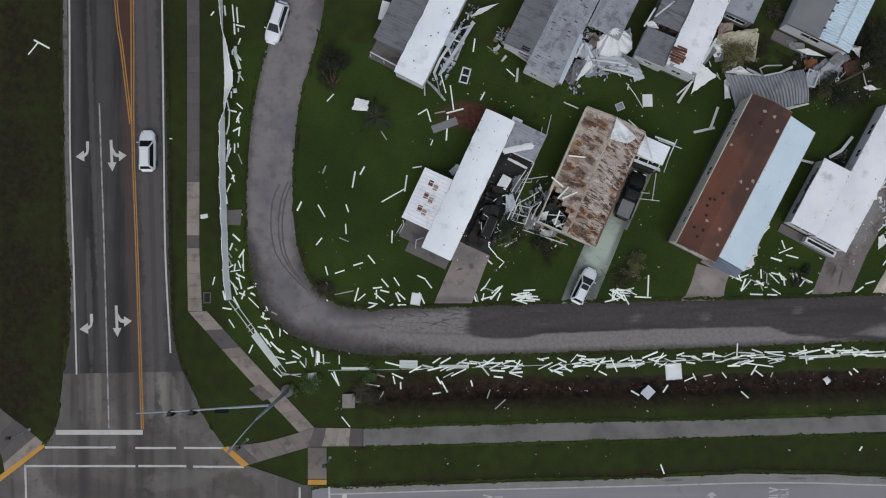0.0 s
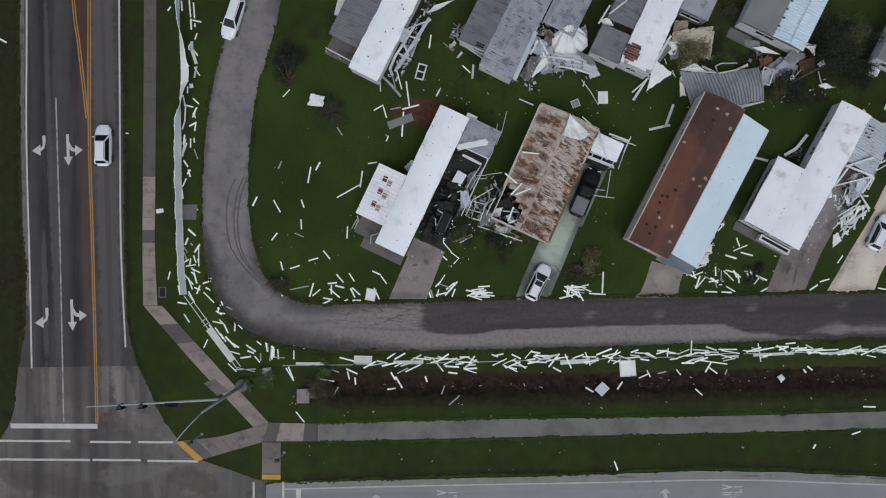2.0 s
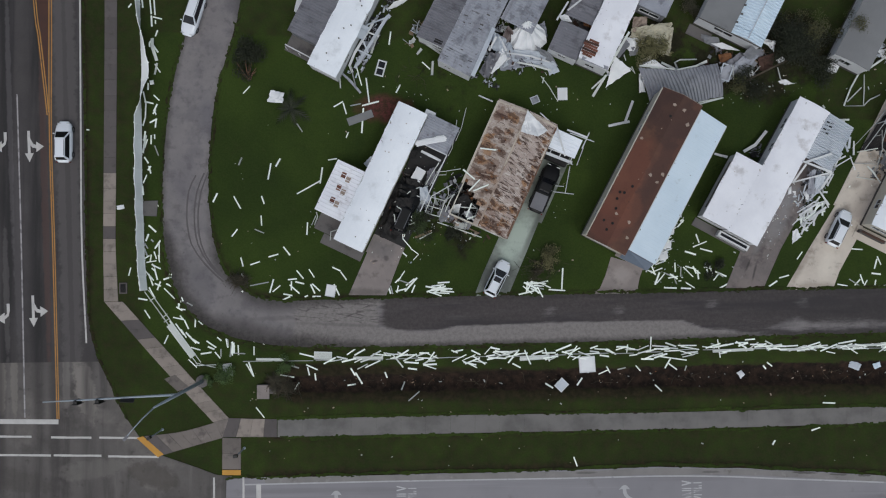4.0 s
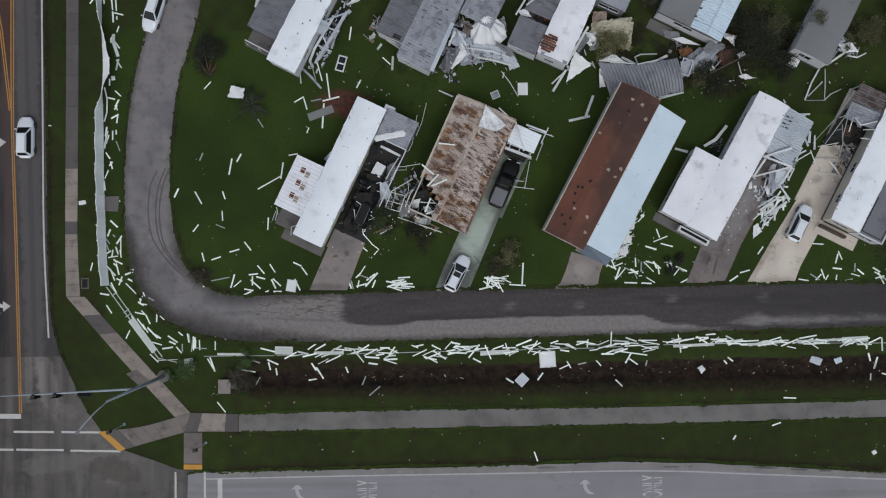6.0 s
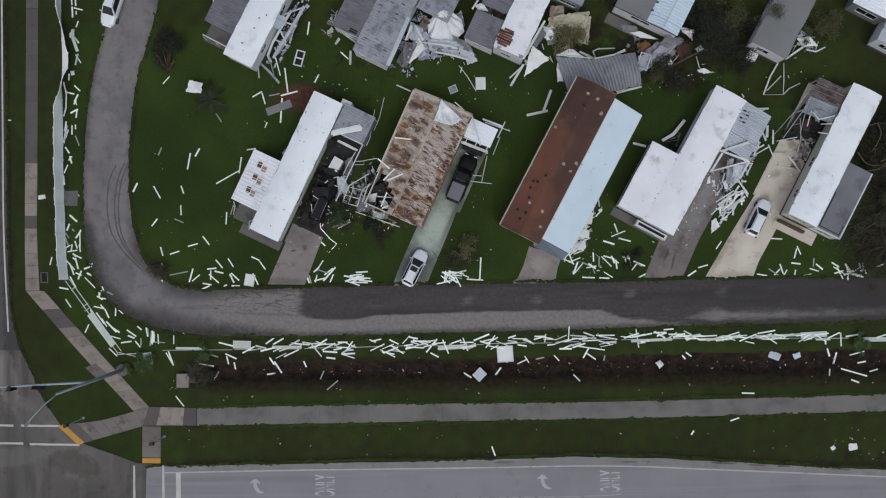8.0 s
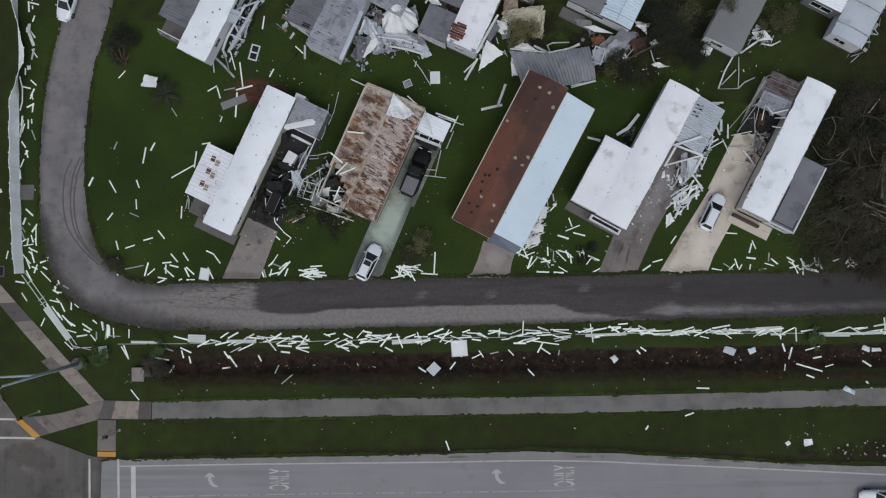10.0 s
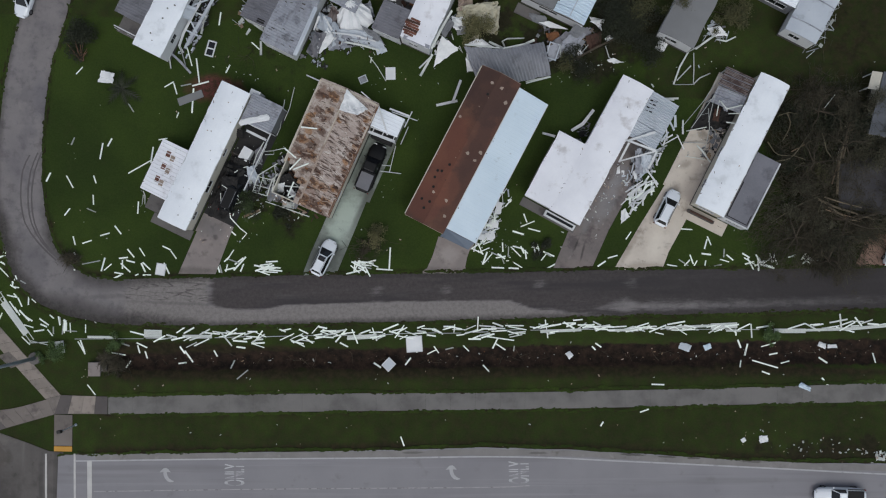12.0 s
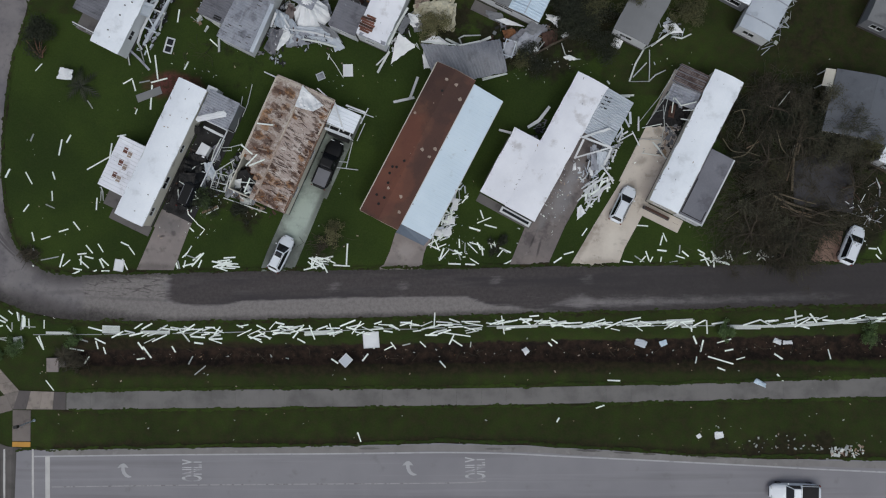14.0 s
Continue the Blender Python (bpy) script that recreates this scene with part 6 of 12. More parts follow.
# black sheet added to make the unlit void along the wall
sheet_patch("dark_sheet", [(5.96, 7.02, 0.3), (7.69, 6.62, 0.3), (5.64, 1.99, 0.2), (3.84, 1.48, 0.3)], M["dark"], 501, 0.35, "black sheet added for the dark void along the wall", "roofing felt", 7)
sheet_patch("dark_sheet", [(6.82, 7.60, 0.5), (8.85, 6.82, 0.5), (8.37, 5.97, 0.15), (6.48, 6.59, 0.2)], M["dark"], 502, 0.2, "black sheet hanging over the carport clutter", "roofing felt", 4)
sheet_patch("bent_siding", [(8.82, 6.36, 1.1), (9.71, 6.62, 1), (10.37, 4.65, 0.2), (8.93, 4.38, 0.2)], M["sheet_light"], 503, 0.5, "pale blue-grey siding bent over the heap", n=5)
sheet_patch("bent_siding", [(7.78, 4.55, 0.5), (8.93, 4.58, 0.6), (8.80, 3.01, 0.1), (7.54, 3.20, 0.1)], M["wall_grey"], 504, 0.4, "grey siding sheet beside the black car", n=4)
sheet_patch("bent_siding", [(9.62, 8.46, 0.7), (10.68, 9.00, 1.2), (10.53, 7.16, 0.3), (9.60, 6.70, 0.1)], M["sheet_dark"], 505, 0.4, "dark grey sheet beside the carport posts", n=4)
for cs, sd, fo in (([(7.26, 7.56, 1.1), (9.16, 7.22, 1.1), (8.57, 6.08, 0.4), (7.00, 5.95, 0.5)], 521, 0.4), ([(6.14, 5.11, 1.85), (8.20, 5.06, 1.85), (7.86, 3.42, 1.7), (5.99, 3.36, 1.7)], 522, 0.35), ([(5.51, 3.49, 1.2), (7.08, 2.71, 1.3), (6.10, -0.01, 0.4), (4.15, 0.41, 0.5)], 523, 0.5), ([(7.45, 10.91, 1.6), (8.39, 10.71, 1.6), (8.19, 9.89, 0.6), (7.12, 9.97, 0.6)], 524, 0.3)):
    sheet_patch("dark_sheet", cs, M["dark"], sd, fo, "black torn roofing felt over the carport wreckage", "roofing felt", 7)
bent_strip([(8.90, 10.68, 1.9), (9.95, 10.21, 1.8), (11.24, 9.62, 1.6)], 0.32, M["trim_white"], "white beam fallen from the carport roof", "carport_beam", "beam")
bent_strip([(8.42, 0.43, 0.05), (10.36, 1.25, 0.1)], 0.3, M["timber"], "pale timber plank on the grass", "timber_plank", "plank")
bent_strip([(5.78, 3.16, 0.9), (5.83, 1.53, 0.5), (7.60, 2.05, 0.6)], 0.1, M["vinyl_soft"], "bent white aluminium framing thrown from the carport", "carport_framing", "metal framing")
bent_strip([(6.18, 4.06, 1.9), (8.02, 2.86, 1.3)], 0.1, M["vinyl_soft"], "bent white aluminium framing thrown from the carport", "carport_framing", "metal framing")
for pts, w in (([(12.70, 6.88, 1.6), (11.51, 6.14, 1.4), (10.32, 5.45, 1.1)], 0.16), ([(10.32, 5.45, 1.1), (9.54, 3.46, 0.6), (11.29, 3.02, 0.5)], 0.17), ([(11.29, 3.02, 0.5), (11.95, 5.00, 0.9), (13.05, 5.78, 1.4)], 0.16), ([(10.32, 5.28, 1), (11.91, 4.93, 0.9)], 0.14), ([(10.80, 5.19, 0.8), (10.21, 3.26, 0.5)], 0.1), ([(9.62, 4.38, 0.6), (11.56, 3.87, 0.5)], 0.1), ([(5.67, 1.08, 0.2), (6.13, 1.66, 0.3), (7.65, 2.28, 0.4)], 0.15), ([(5.94, 3.07, 1.6), (6.05, 1.95, 1.5)], 0.13),):
    bent_strip(pts, w * 0.75, M["vinyl_soft"], "bent white aluminium framing thrown from the carport", "carport_framing", "metal framing")
for pts, w in (([(6.15, 4.09, 1.7), (8.04, 2.75, 1.2)], 0.12), ([(11.07, 9.38, 1.9), (10.16, 7.95, 1.4), (9.50, 6.76, 0.6)], 0.14), ([(11.39, 9.20, 1.6), (9.99, 6.67, 0.5)], 0.08), ([(10.74, 8.40, 0.5), (11.94, 8.51, 0.5), (11.95, 8.10, 0.5), (10.85, 8.03, 0.4)], 0.1), ([(11.95, 8.54, 0.6), (13.67, 8.73, 1.8)], 0.12), ([(7.36, 5.64, 1), (7.90, 6.12, 0.9), (8.91, 6.49, 0.9)], 0.16), ([(6.74, 5.87, 0.7), (7.77, 5.23, 0.6)], 0.2),):
    bent_strip(pts, w * 0.75, M["vinyl_soft"], "bent white aluminium framing thrown from the carport", "carport_framing", "metal framing")
for pts, w in (([(14.12, 16.28, 0.3), (13.62, 13.88, 0.2), (12.98, 12.28, 0.1)], 0.1), ([(13.04, 14.73, 0.5), (12.56, 11.33, 0.3), (12.12, 10.43, 0.1)], 0.12), ([(11.92, 4.43, 0.9), (12.37, 3.56, 0.5)], 0.12), ([(12.22, 6.68, 1.2), (12.31, 5.60, 0.6), (11.64, 4.46, 0.3)], 0.12), ([(9.56, 0.98, 0.1), (10.39, 1.35, 0.1)], 0.2),):
    bent_strip(pts, w * 0.75, M["vinyl_soft"], "bent white aluminium framing thrown from the carport", "carport_framing", "metal framing")
for pts, w in (([(-3.83, 1.53, 0.1), (-3.21, 2.53, 1.6), (-3.32, 3.07, 1.9)], 0.14), ([(-4.17, 1.52, 0.1), (-3.44, 2.63, 1.5)], 0.1), ([(-1.85, -0.24, 0.1), (-1.74, 0.79, 0.5), (-0.84, 1.10, 0.7)], 0.13)):
    bent_strip(pts, w, M["vinyl_grey"], "bent white porch rail beside the sunroom", "porch_rail", "rail")
sheet_patch("appliance", [(1.95, 9.14, 0.6), (2.87, 10.00, 1.2), (3.33, 9.68, 1.2), (2.47, 8.60, 0.5)], M["sheet_light"], 506, 0.15, "pale kitchen appliance leaning on the wall", "appliance", n=3)


# the tan home stripped of its roofing
def home_two():
    th = thing("mobile_home", 18.55, 8.6, 0, -22.2, "double-wide mobile home with its roof stripped to tan decking", "mobile home", "mobile homes")
    shell(th, -3.65, 3.65, -7.2, 7.2, 0.5, 3.0, M["wall_cream"], east=((2, 3.4, 1.4, 2.4), (7, 8.2, 1.4, 2.4), (11, 12.4, 1.4, 2.4)), west=((8, 9.4, 1.4, 2.4), (11.5, 13, 1.4, 2.4)), south=((4.6, 6.2, 1.3, 2.4),))
    rnd = random.Random(21)
    # bare decking in long strips across each slope, worn through to brown insulation
    sheet_roof(th, "ceiling_insulation", [(-0.6, 3.62), (0.0, 3.82), (3.6, 2.94)], -7.15, 7.15, M["insulation"], 0.1, label="brown bare insulation")
    sheet_roof(th, "ceiling_insulation", [(-3.6, 2.94), (-0.6, 3.62)], -3.0, 7.15, M["insulation"], 0.1, label="brown bare insulation")

    def slope_z(x):
        return 3.95 - 0.245 * abs(x)

    def flap(nm, cx, cy, sx, sy, mat, lift, label="", a=0.0, k=9):
        """A ragged patch lying on the slope."""
        bm = bmesh.new()
        pts = []
        for j in range(k):
            r = rnd.uniform(0.6, 1.1)
            u, v = sx * r * math.cos(6.2832 * j / k), sy * r * math.sin(6.2832 * j / k)
            px = cx + u * math.cos(a) - v * math.sin(a)
            py = cy + u * math.sin(a) + v * math.cos(a)
            px = max(0.05, min(3.7, abs(px))) * (1 if cx > 0 else -1)
            pts.append((px, py))
        lo = [bm.verts.new((p[0], p[1], slope_z(p[0]) - 0.02)) for p in pts]
        hi = [bm.verts.new((p[0], p[1], slope_z(p[0]) + lift)) for p in pts]
        for j in range(k):
            bm.faces.new((lo[j], lo[(j + 1) % k], hi[(j + 1) % k], hi[j]))
        bm.faces.new(hi)
        part(nm, bm, mat, th, label)

    for side in (-1, 1):
        y = -7.2
        while y < 7.1:
            w = rnd.uniform(0.5, 0.64)
            x0, x1 = 0.06, 3.75
            if side < 0 and y < -3.0:
                x1 = max(0.7, 3.4 - (-y - 3.0) * 1.1)
            za, zb = slope_z(x0), slope_z(x1) + rnd.uniform(-0.02, 0.03)
            g = rnd.uniform(0.0, 0.012)
            bm = bmesh.new()
            p = [(side * x0, y + g), (side * x1, y + g), (side * x1, y + w - g), (side * x0, y + w - g)]
            hexa(bm, [Vector((*q, z - 0.03)) for q, z in zip(p, (za, zb, zb, za))] + [Vector((*q, z)) for q, z in zip(p, (za, zb, zb + 0.01, za + 0.01))])
            part("deck_strip", bm, M["deck_west"] if side < 0 else M["deck_east"], th)
            y += w
    for x, y, r in DECK_WEST + DECK_EAST:
        for k in range(2):
            flap("worn_patch", x + rnd.uniform(-0.4, 0.4) * r, y + rnd.uniform(-0.3, 0.3) * r, r * rnd.uniform(0.2, 0.4), r * rnd.uniform(0.1, 0.22), M["insulation"] if k else M["felt"], 0.014 + 0.006 * k, "brown insulation showing through", rnd.uniform(-0.6, 0.6), 13)
    for k in range(64):
        cx, cy = rnd.uniform(0.4, 3.3), -6.9 + 13.8 * k / 64
        bm = bmesh.new()
        L = rnd.choice((0.25, 0.4, 0.6, 0.9)) * rnd.uniform(0.7, 1.2)
        bend = rnd.uniform(-0.06, 0.16)
        path = [(cx - L, cy - bend, slope_z(cx - L if cx > L else 0) + 0.0), (cx, cy + bend * 0.8, slope_z(cx) + 0.03), (min(3.7, cx + L), cy - bend, slope_z(cx + L) + 0.0)]
        path = [(max(0.1, q[0]), q[1], q[2]) for q in path]
        tube(bm, path, [0.015, rnd.uniform(0.03, 0.075), 0.015], 5)
        part("torn_edge", bm, M["felt"] if k % 3 else M["deck_tan"], th, "dark curled felt edge")
    for k in range(20):
        cx, cy = -rnd.uniform(0.6, 2.9), -2.4 + 9.2 * k / 20
        bm = bmesh.new()
        L = rnd.uniform(0.2, 0.5)
        bend = rnd.uniform(0.02, 0.12)
        tube(bm, [(cx - L, cy - bend, slope_z(cx - L)), (cx, cy + bend * 0.8, slope_z(cx) + 0.03), (cx + L, cy - bend, slope_z(cx + L))], [0.015, rnd.uniform(0.03, 0.06), 0.015], 5)
        part("torn_edge", bm, M["felt"], th, "dark curled felt edge")
    for k in range(7):
        side = rnd.choice((-1, 1))
        cx, cy = side * rnd.uniform(0.4, 3.0), rnd.uniform(-6.5, 6.8)
        if side < 0 and cy < -2.8 and cx < -1.5:
            continue
        flap("felt_scrap", cx, cy, rnd.uniform(0.3, 0.8), rnd.uniform(0.05, 0.14), M["deck_tan"], 0.035, "pale felt scrap", rnd.uniform(-0.6, 0.6), 7)
    bm = bmesh.new()
    box(bm, 0.2, 13.6, 0.07, 0.02, 0.3, 3.93)
    part("ridge_board", bm, M["deck_tan"], th, "pale ridge board")
    bm = bmesh.new()
    box(bm, 0.12, 6.4, 0.05, -0.04, 3.6, 3.99)
    part("ridge_strip", bm, M["trim_worn"], th, "cream strip left on the ridge")
    fascia(th, -3.8, 3.06, -3.3, 7.2, M["wall_cream"])
    bm = bmesh.new()
    box(bm, 0.2, 10.4, 0.04, -3.68, 1.95, 3.06, 0, 13)
    part("eave_strip", bm, M["trim_worn"], th, "cream strip left along the eave")
    y = -6.9
    while y < 6.6:
        ln = rnd.uniform(0.5, 2.4)
        bm = bmesh.new()
        box(bm, rnd.uniform(0.1, 0.3), ln, 0.04, 3.66 + rnd.uniform(-0.05, 0.08), y + ln / 2, 3.1 + rnd.uniform(-0.03, 0.03), 0, 13.8 + rnd.gauss(0, 4), rnd.gauss(0, 1.6))
        part("eave_strip", bm, M["trim_worn"] if rnd.random() < 0.3 else M["deck_stain"], th, "strip left along the torn eave")
        y += ln + rnd.choice((0.05, 0.2, 0.5))
    for k in range(22):
        flap("eave_tear", 3.35 + rnd.uniform(-0.25, 0.3), rnd.uniform(-6.8, 6.4), rnd.uniform(0.15, 0.4), rnd.uniform(0.06, 0.18), M["felt"] if k % 3 else M["insulation"], 0.05, "dark torn eave", rnd.uniform(-0.5, 0.5), 9)
    fascia(th, 3.78, 3.06, -7.2, 7.2, M["deck_stain"])
    for gx in (-1, 1):
        bm = bmesh.new()
        hexa(bm, [Vector((gx * a, yy, 3.97 - 0.245 * a - 0.1)) for a, yy in ((0.1, 7.1), (3.8, 7.1), (3.8, 7.3), (0.1, 7.3))] + [Vector((gx * a, yy, 4.0 - 0.245 * a)) for a, yy in ((0.1, 7.1), (3.8, 7.1), (3.8, 7.3), (0.1, 7.3))])
        part("barge_board", bm, M["trim_worn"], th)
    # carport at the north-east
    sheet_roof(th, "carport_roof", [(3.75, 2.7), (7.2, 2.55)], 4.75, 7.1, M["roof_white"], 0.06, 0.4, label="white carport roof, its front edge torn", sag=0.1, seed=5)
    posts(th, ((7.0, 7.0), (7.0, 4.2), (4.2, 4.2)), 2.5, M["trim_white"])
    bm = bmesh.new()
    box(bm, 3.5, 0.1, 0.25, 5.5, 4.05, 2.3)
    part("edge_beam", bm, M["trim_white"], th)
    wall_run(th, 3.8, 7.05, 7.1, 7.05, 0.05, 2.4, M["wall_white"])
    floor_slab(th, 3.7, 7.0, -3.6, 7.1, M["concrete_green"], 0.06, "carport_slab")
    # dark block added for the shade under the torn roof edge
    bm = bmesh.new()
    box(bm, 2.6, 1.3, 1.5, 5.4, 4.3, 0.05)
    part("stored_goods", bm, M["dark"], th, "dark block filling the shaded gap under the carport roof")
    for y, w in ((4.1, 0.32), (4.72, 0.12)):
        bm = bmesh.new()
        box(bm, 3.3, w, 0.12, 5.5, y, 2.42, 0, 2, 3)
        part("torn_rail", bm, M["trim_white"], th)
    for x in (4.3, 5.5, 6.9):
        bm = bmesh.new()
        box(bm, 0.1, 0.8, 0.1, x, 4.4, 2.45)
        part("torn_rail", bm, M["trim_white"], th)
    return th


home2 = home_two()
roof_litter(home2, [(-3.75, 3.05), (0.0, 3.96), (3.75, 3.05)], -3.0, 7.1, 42, 709, [M["deck_tan"], M["felt"], M["vinyl_soft"], M["insulation"]])
sheet_patch("tarp", [(21.15, 15.46, 4.2), (20.38, 12.95, 4.4), (22.5, 12.5, 4.15), (23.6, 13.3, 3.8)], M["tarp"], 511, 0.28, "white tarpaulin bunched on the bare roof", "tarpaulin", 7, None, 0.2)
for pts, w in (([(22.71, 15.40, 3.3), (23.85, 14.48, 3.1)], 0.14), ([(24.76, 13.86, 3), (25.89, 10.53, 2.5)], 0.2), ([(26.05, 13.63, 2.6), (28.37, 12.83, 2.5)], 0.22), ([(28.69, 13.41, 2.4), (27.86, 11.48, 2.5)], 0.14), ([(15.56, 17.82, 0.4), (17.30, 17.06, 0.6)], 0.16)):
    bent_strip(pts, w, M["trim_white"], "torn white roof trim hanging over the edge", "roof_trim", "trim")
hx, hy = spot(home2, -2.4, -5.6)
ob = rubble(hx, hy, -22, 3.6, 4.2, 300, [M["trim_white"], M["dark"], M["sheet_dark"], M["dark"], M["felt"], M["deck_tan"], M["vinyl_grey"], M["tarp"]], 31, "broken furniture and boards in the open corner", 3.0, 0.75, 0.7, None, (0.05, 0.2))
for lx, ly, lz, ln, a in ((-1.4, -2.9, 3.75, 2.2, 24), (-2.3, -3.0, 3.5, 1.9, 48), (-3.0, -2.2, 3.3, 2.6, -38), (-1.7, -5.9, 3.0, 1.8, 70), (-0.9, -6.4, 3.2, 1.6, 20), (-2.2, 1.6, 3.55, 2.6, -4)):
    hx, hy = spot(home2, lx, ly)
    beam(hx, hy, lz, ln, a, M["vinyl"], 0.17, 0.05, 4, "loose white trim board on the stripped roof", "trim_board", "board")
for lx, ly, ln, a, z in ((7.6, 2.3, 3.4, 80, 1.3), (7.9, 0.8, 2.6, -4, 0.4), (6.7, 1.2, 2.0, -2, 0.5), (7.8, 5.4, 2.4, 70, 1.6), (7.0, 7.4, 3.2, -16, 2.5)):
    hx, hy = spot(home2, lx, ly)
    beam(hx, hy, z, ln, a - 22 + 22, M["trim_white"], 0.09, 0.06, 12)
hx, hy = spot(home2, -2.0, -7.7)
beam(hx, hy, 0.2, 5.2, -24, M["timber"], 0.14, 0.1, 1, "fallen timber wall plate", "timber_beam", "beam")
hx, hy = spot(home2, -4.6, -4.4)
rubble(hx, hy, -22, 1.8, 4.4, 44, [M["trim_white"], M["sheet_dark"], M["dark"], M["dark"], M["wall_grey"]], 12, "pale broken siding and frames beside the home", 0.6, 0.8, 1.2, None, (0.06, 0.2))
sheet_patch("bent_siding", [(10.98, 3.53, 0.3), (12.37, 4.45, 0.8), (12.84, 3.34, 0.6), (11.46, 2.18, 0.1)], M["wall_grey"], 512, 0.4, "grey siding bent beside the open corner", n=5)
# black sheet added to make the inside of the open corner dark
sheet_patch("dark_sheet", [(12.36, 5.34, 1), (13.77, 5.98, 2), (14.69, 4.47, 1.6), (13.07, 2.67, 0.4)], M["dark"], 513, 0.5, "black sheet standing in for the open corner's dark inside", "roofing felt", 6)
sheet_patch("torn_sheet", [(12.94, 4.37, 2.2), (13.84, 4.61, 2.4), (13.61, 3.52, 1.8), (12.80, 3.51, 1.6)], M["tarp"], 514, 0.4, "white torn lining in the open corner", n=4)
sheet_patch("torn_sheet", [(14.20, 3.52, 2.2), (14.76, 3.86, 2.4), (15.44, 3.00, 2.2), (14.88, 2.66, 2)], M["tarp"], 515, 0.2, "white torn lining in the open corner", n=3)
hx, hy = spot(home2, -2.3, -4.6)
rubble(hx, hy, -22, 2.6, 3.2, 120, [M["insulation"], M["dark"], M["deck_stain"], M["felt"], M["trim_white"], M["wall_grey"]], 657, "dark red-brown household clutter in the open corner", 3.2, 0.5, 0.6, None, (0.05, 0.18))
sheet_patch("bent_siding", [(13.31, 2.45, 0.4), (14.70, 2.26, 0.6), (14.46, 1.59, 0.2), (13.08, 1.77, 0.1)], M["vinyl_grey"], 516, 0.3, "pale siding fallen under the open corner", n=4)
for pts, w, mt in (([(14.23, 3.61, 2.7), (15.48, 2.57, 2.4)], 0.2, "trim_white"), ([(13.88, 4.14, 2.5), (15.78, 4.06, 2.5)], 0.13, "vinyl_soft"), ([(11.05, 2.36, 0.2), (13.88, 1.50, 0.2), (16.48, 0.68, 0.3)], 0.12, "vinyl_soft"), ([(11.97, 3.58, 1), (12.46, 4.84, 1.8), (12.94, 5.63, 2.4)], 0.14, "vinyl_soft"), ([(15.09, 4.50, 2.9), (15.79, 3.96, 2.6), (15.46, 3.15, 2.4)], 0.1, "vinyl_grey"), ([(13.16, 2.70, 0.6), (14.36, 1.98, 0.5)], 0.12, "vinyl_grey")):
    bent_strip(pts, w, M[mt], "broken white framing over the open corner", "broken_frame", "metal framing")
# the first of these, in black, again fills in the corner's unlit inside
for cs, mt, sd in (([(12.60, 5.17, 2.2), (14.47, 5.64, 2.8), (15.78, 3.98, 2.2), (12.93, 3.14, 1)], "dark", 517), ([(11.96, 3.60, 0.8), (13.39, 3.63, 1), (13.15, 2.24, 0.2), (11.94, 2.44, 0.1)], "sheet_dark", 518), ([(12.71, 4.04, 1.6), (13.46, 4.18, 1.7), (13.42, 3.37, 1.4), (12.76, 3.31, 1.3)], "vinyl_grey", 519), ([(14.34, 2.73, 0.6), (15.42, 2.52, 0.8), (14.83, 1.58, 0.2), (13.87, 1.79, 0.2)], "wall_grey", 520)):
    sheet_patch("dark_sheet" if mt == "dark" else "torn_sheet", cs, M[mt], sd, 0.5, "black sheet standing in for the open corner's dark inside" if mt == "dark" else "grey torn sheet in the open corner", "roofing felt" if mt == "dark" else "metal sheet", 6)
hx, hy = spot(home2, -0.4, -8.0)
rubble(hx, hy, -22, 5.0, 0.8, 18, [M["felt"], M["deck_tan"], M["dark"]], 14, "splintered tan boards along the front", 0.25, 0.9, 0.6)


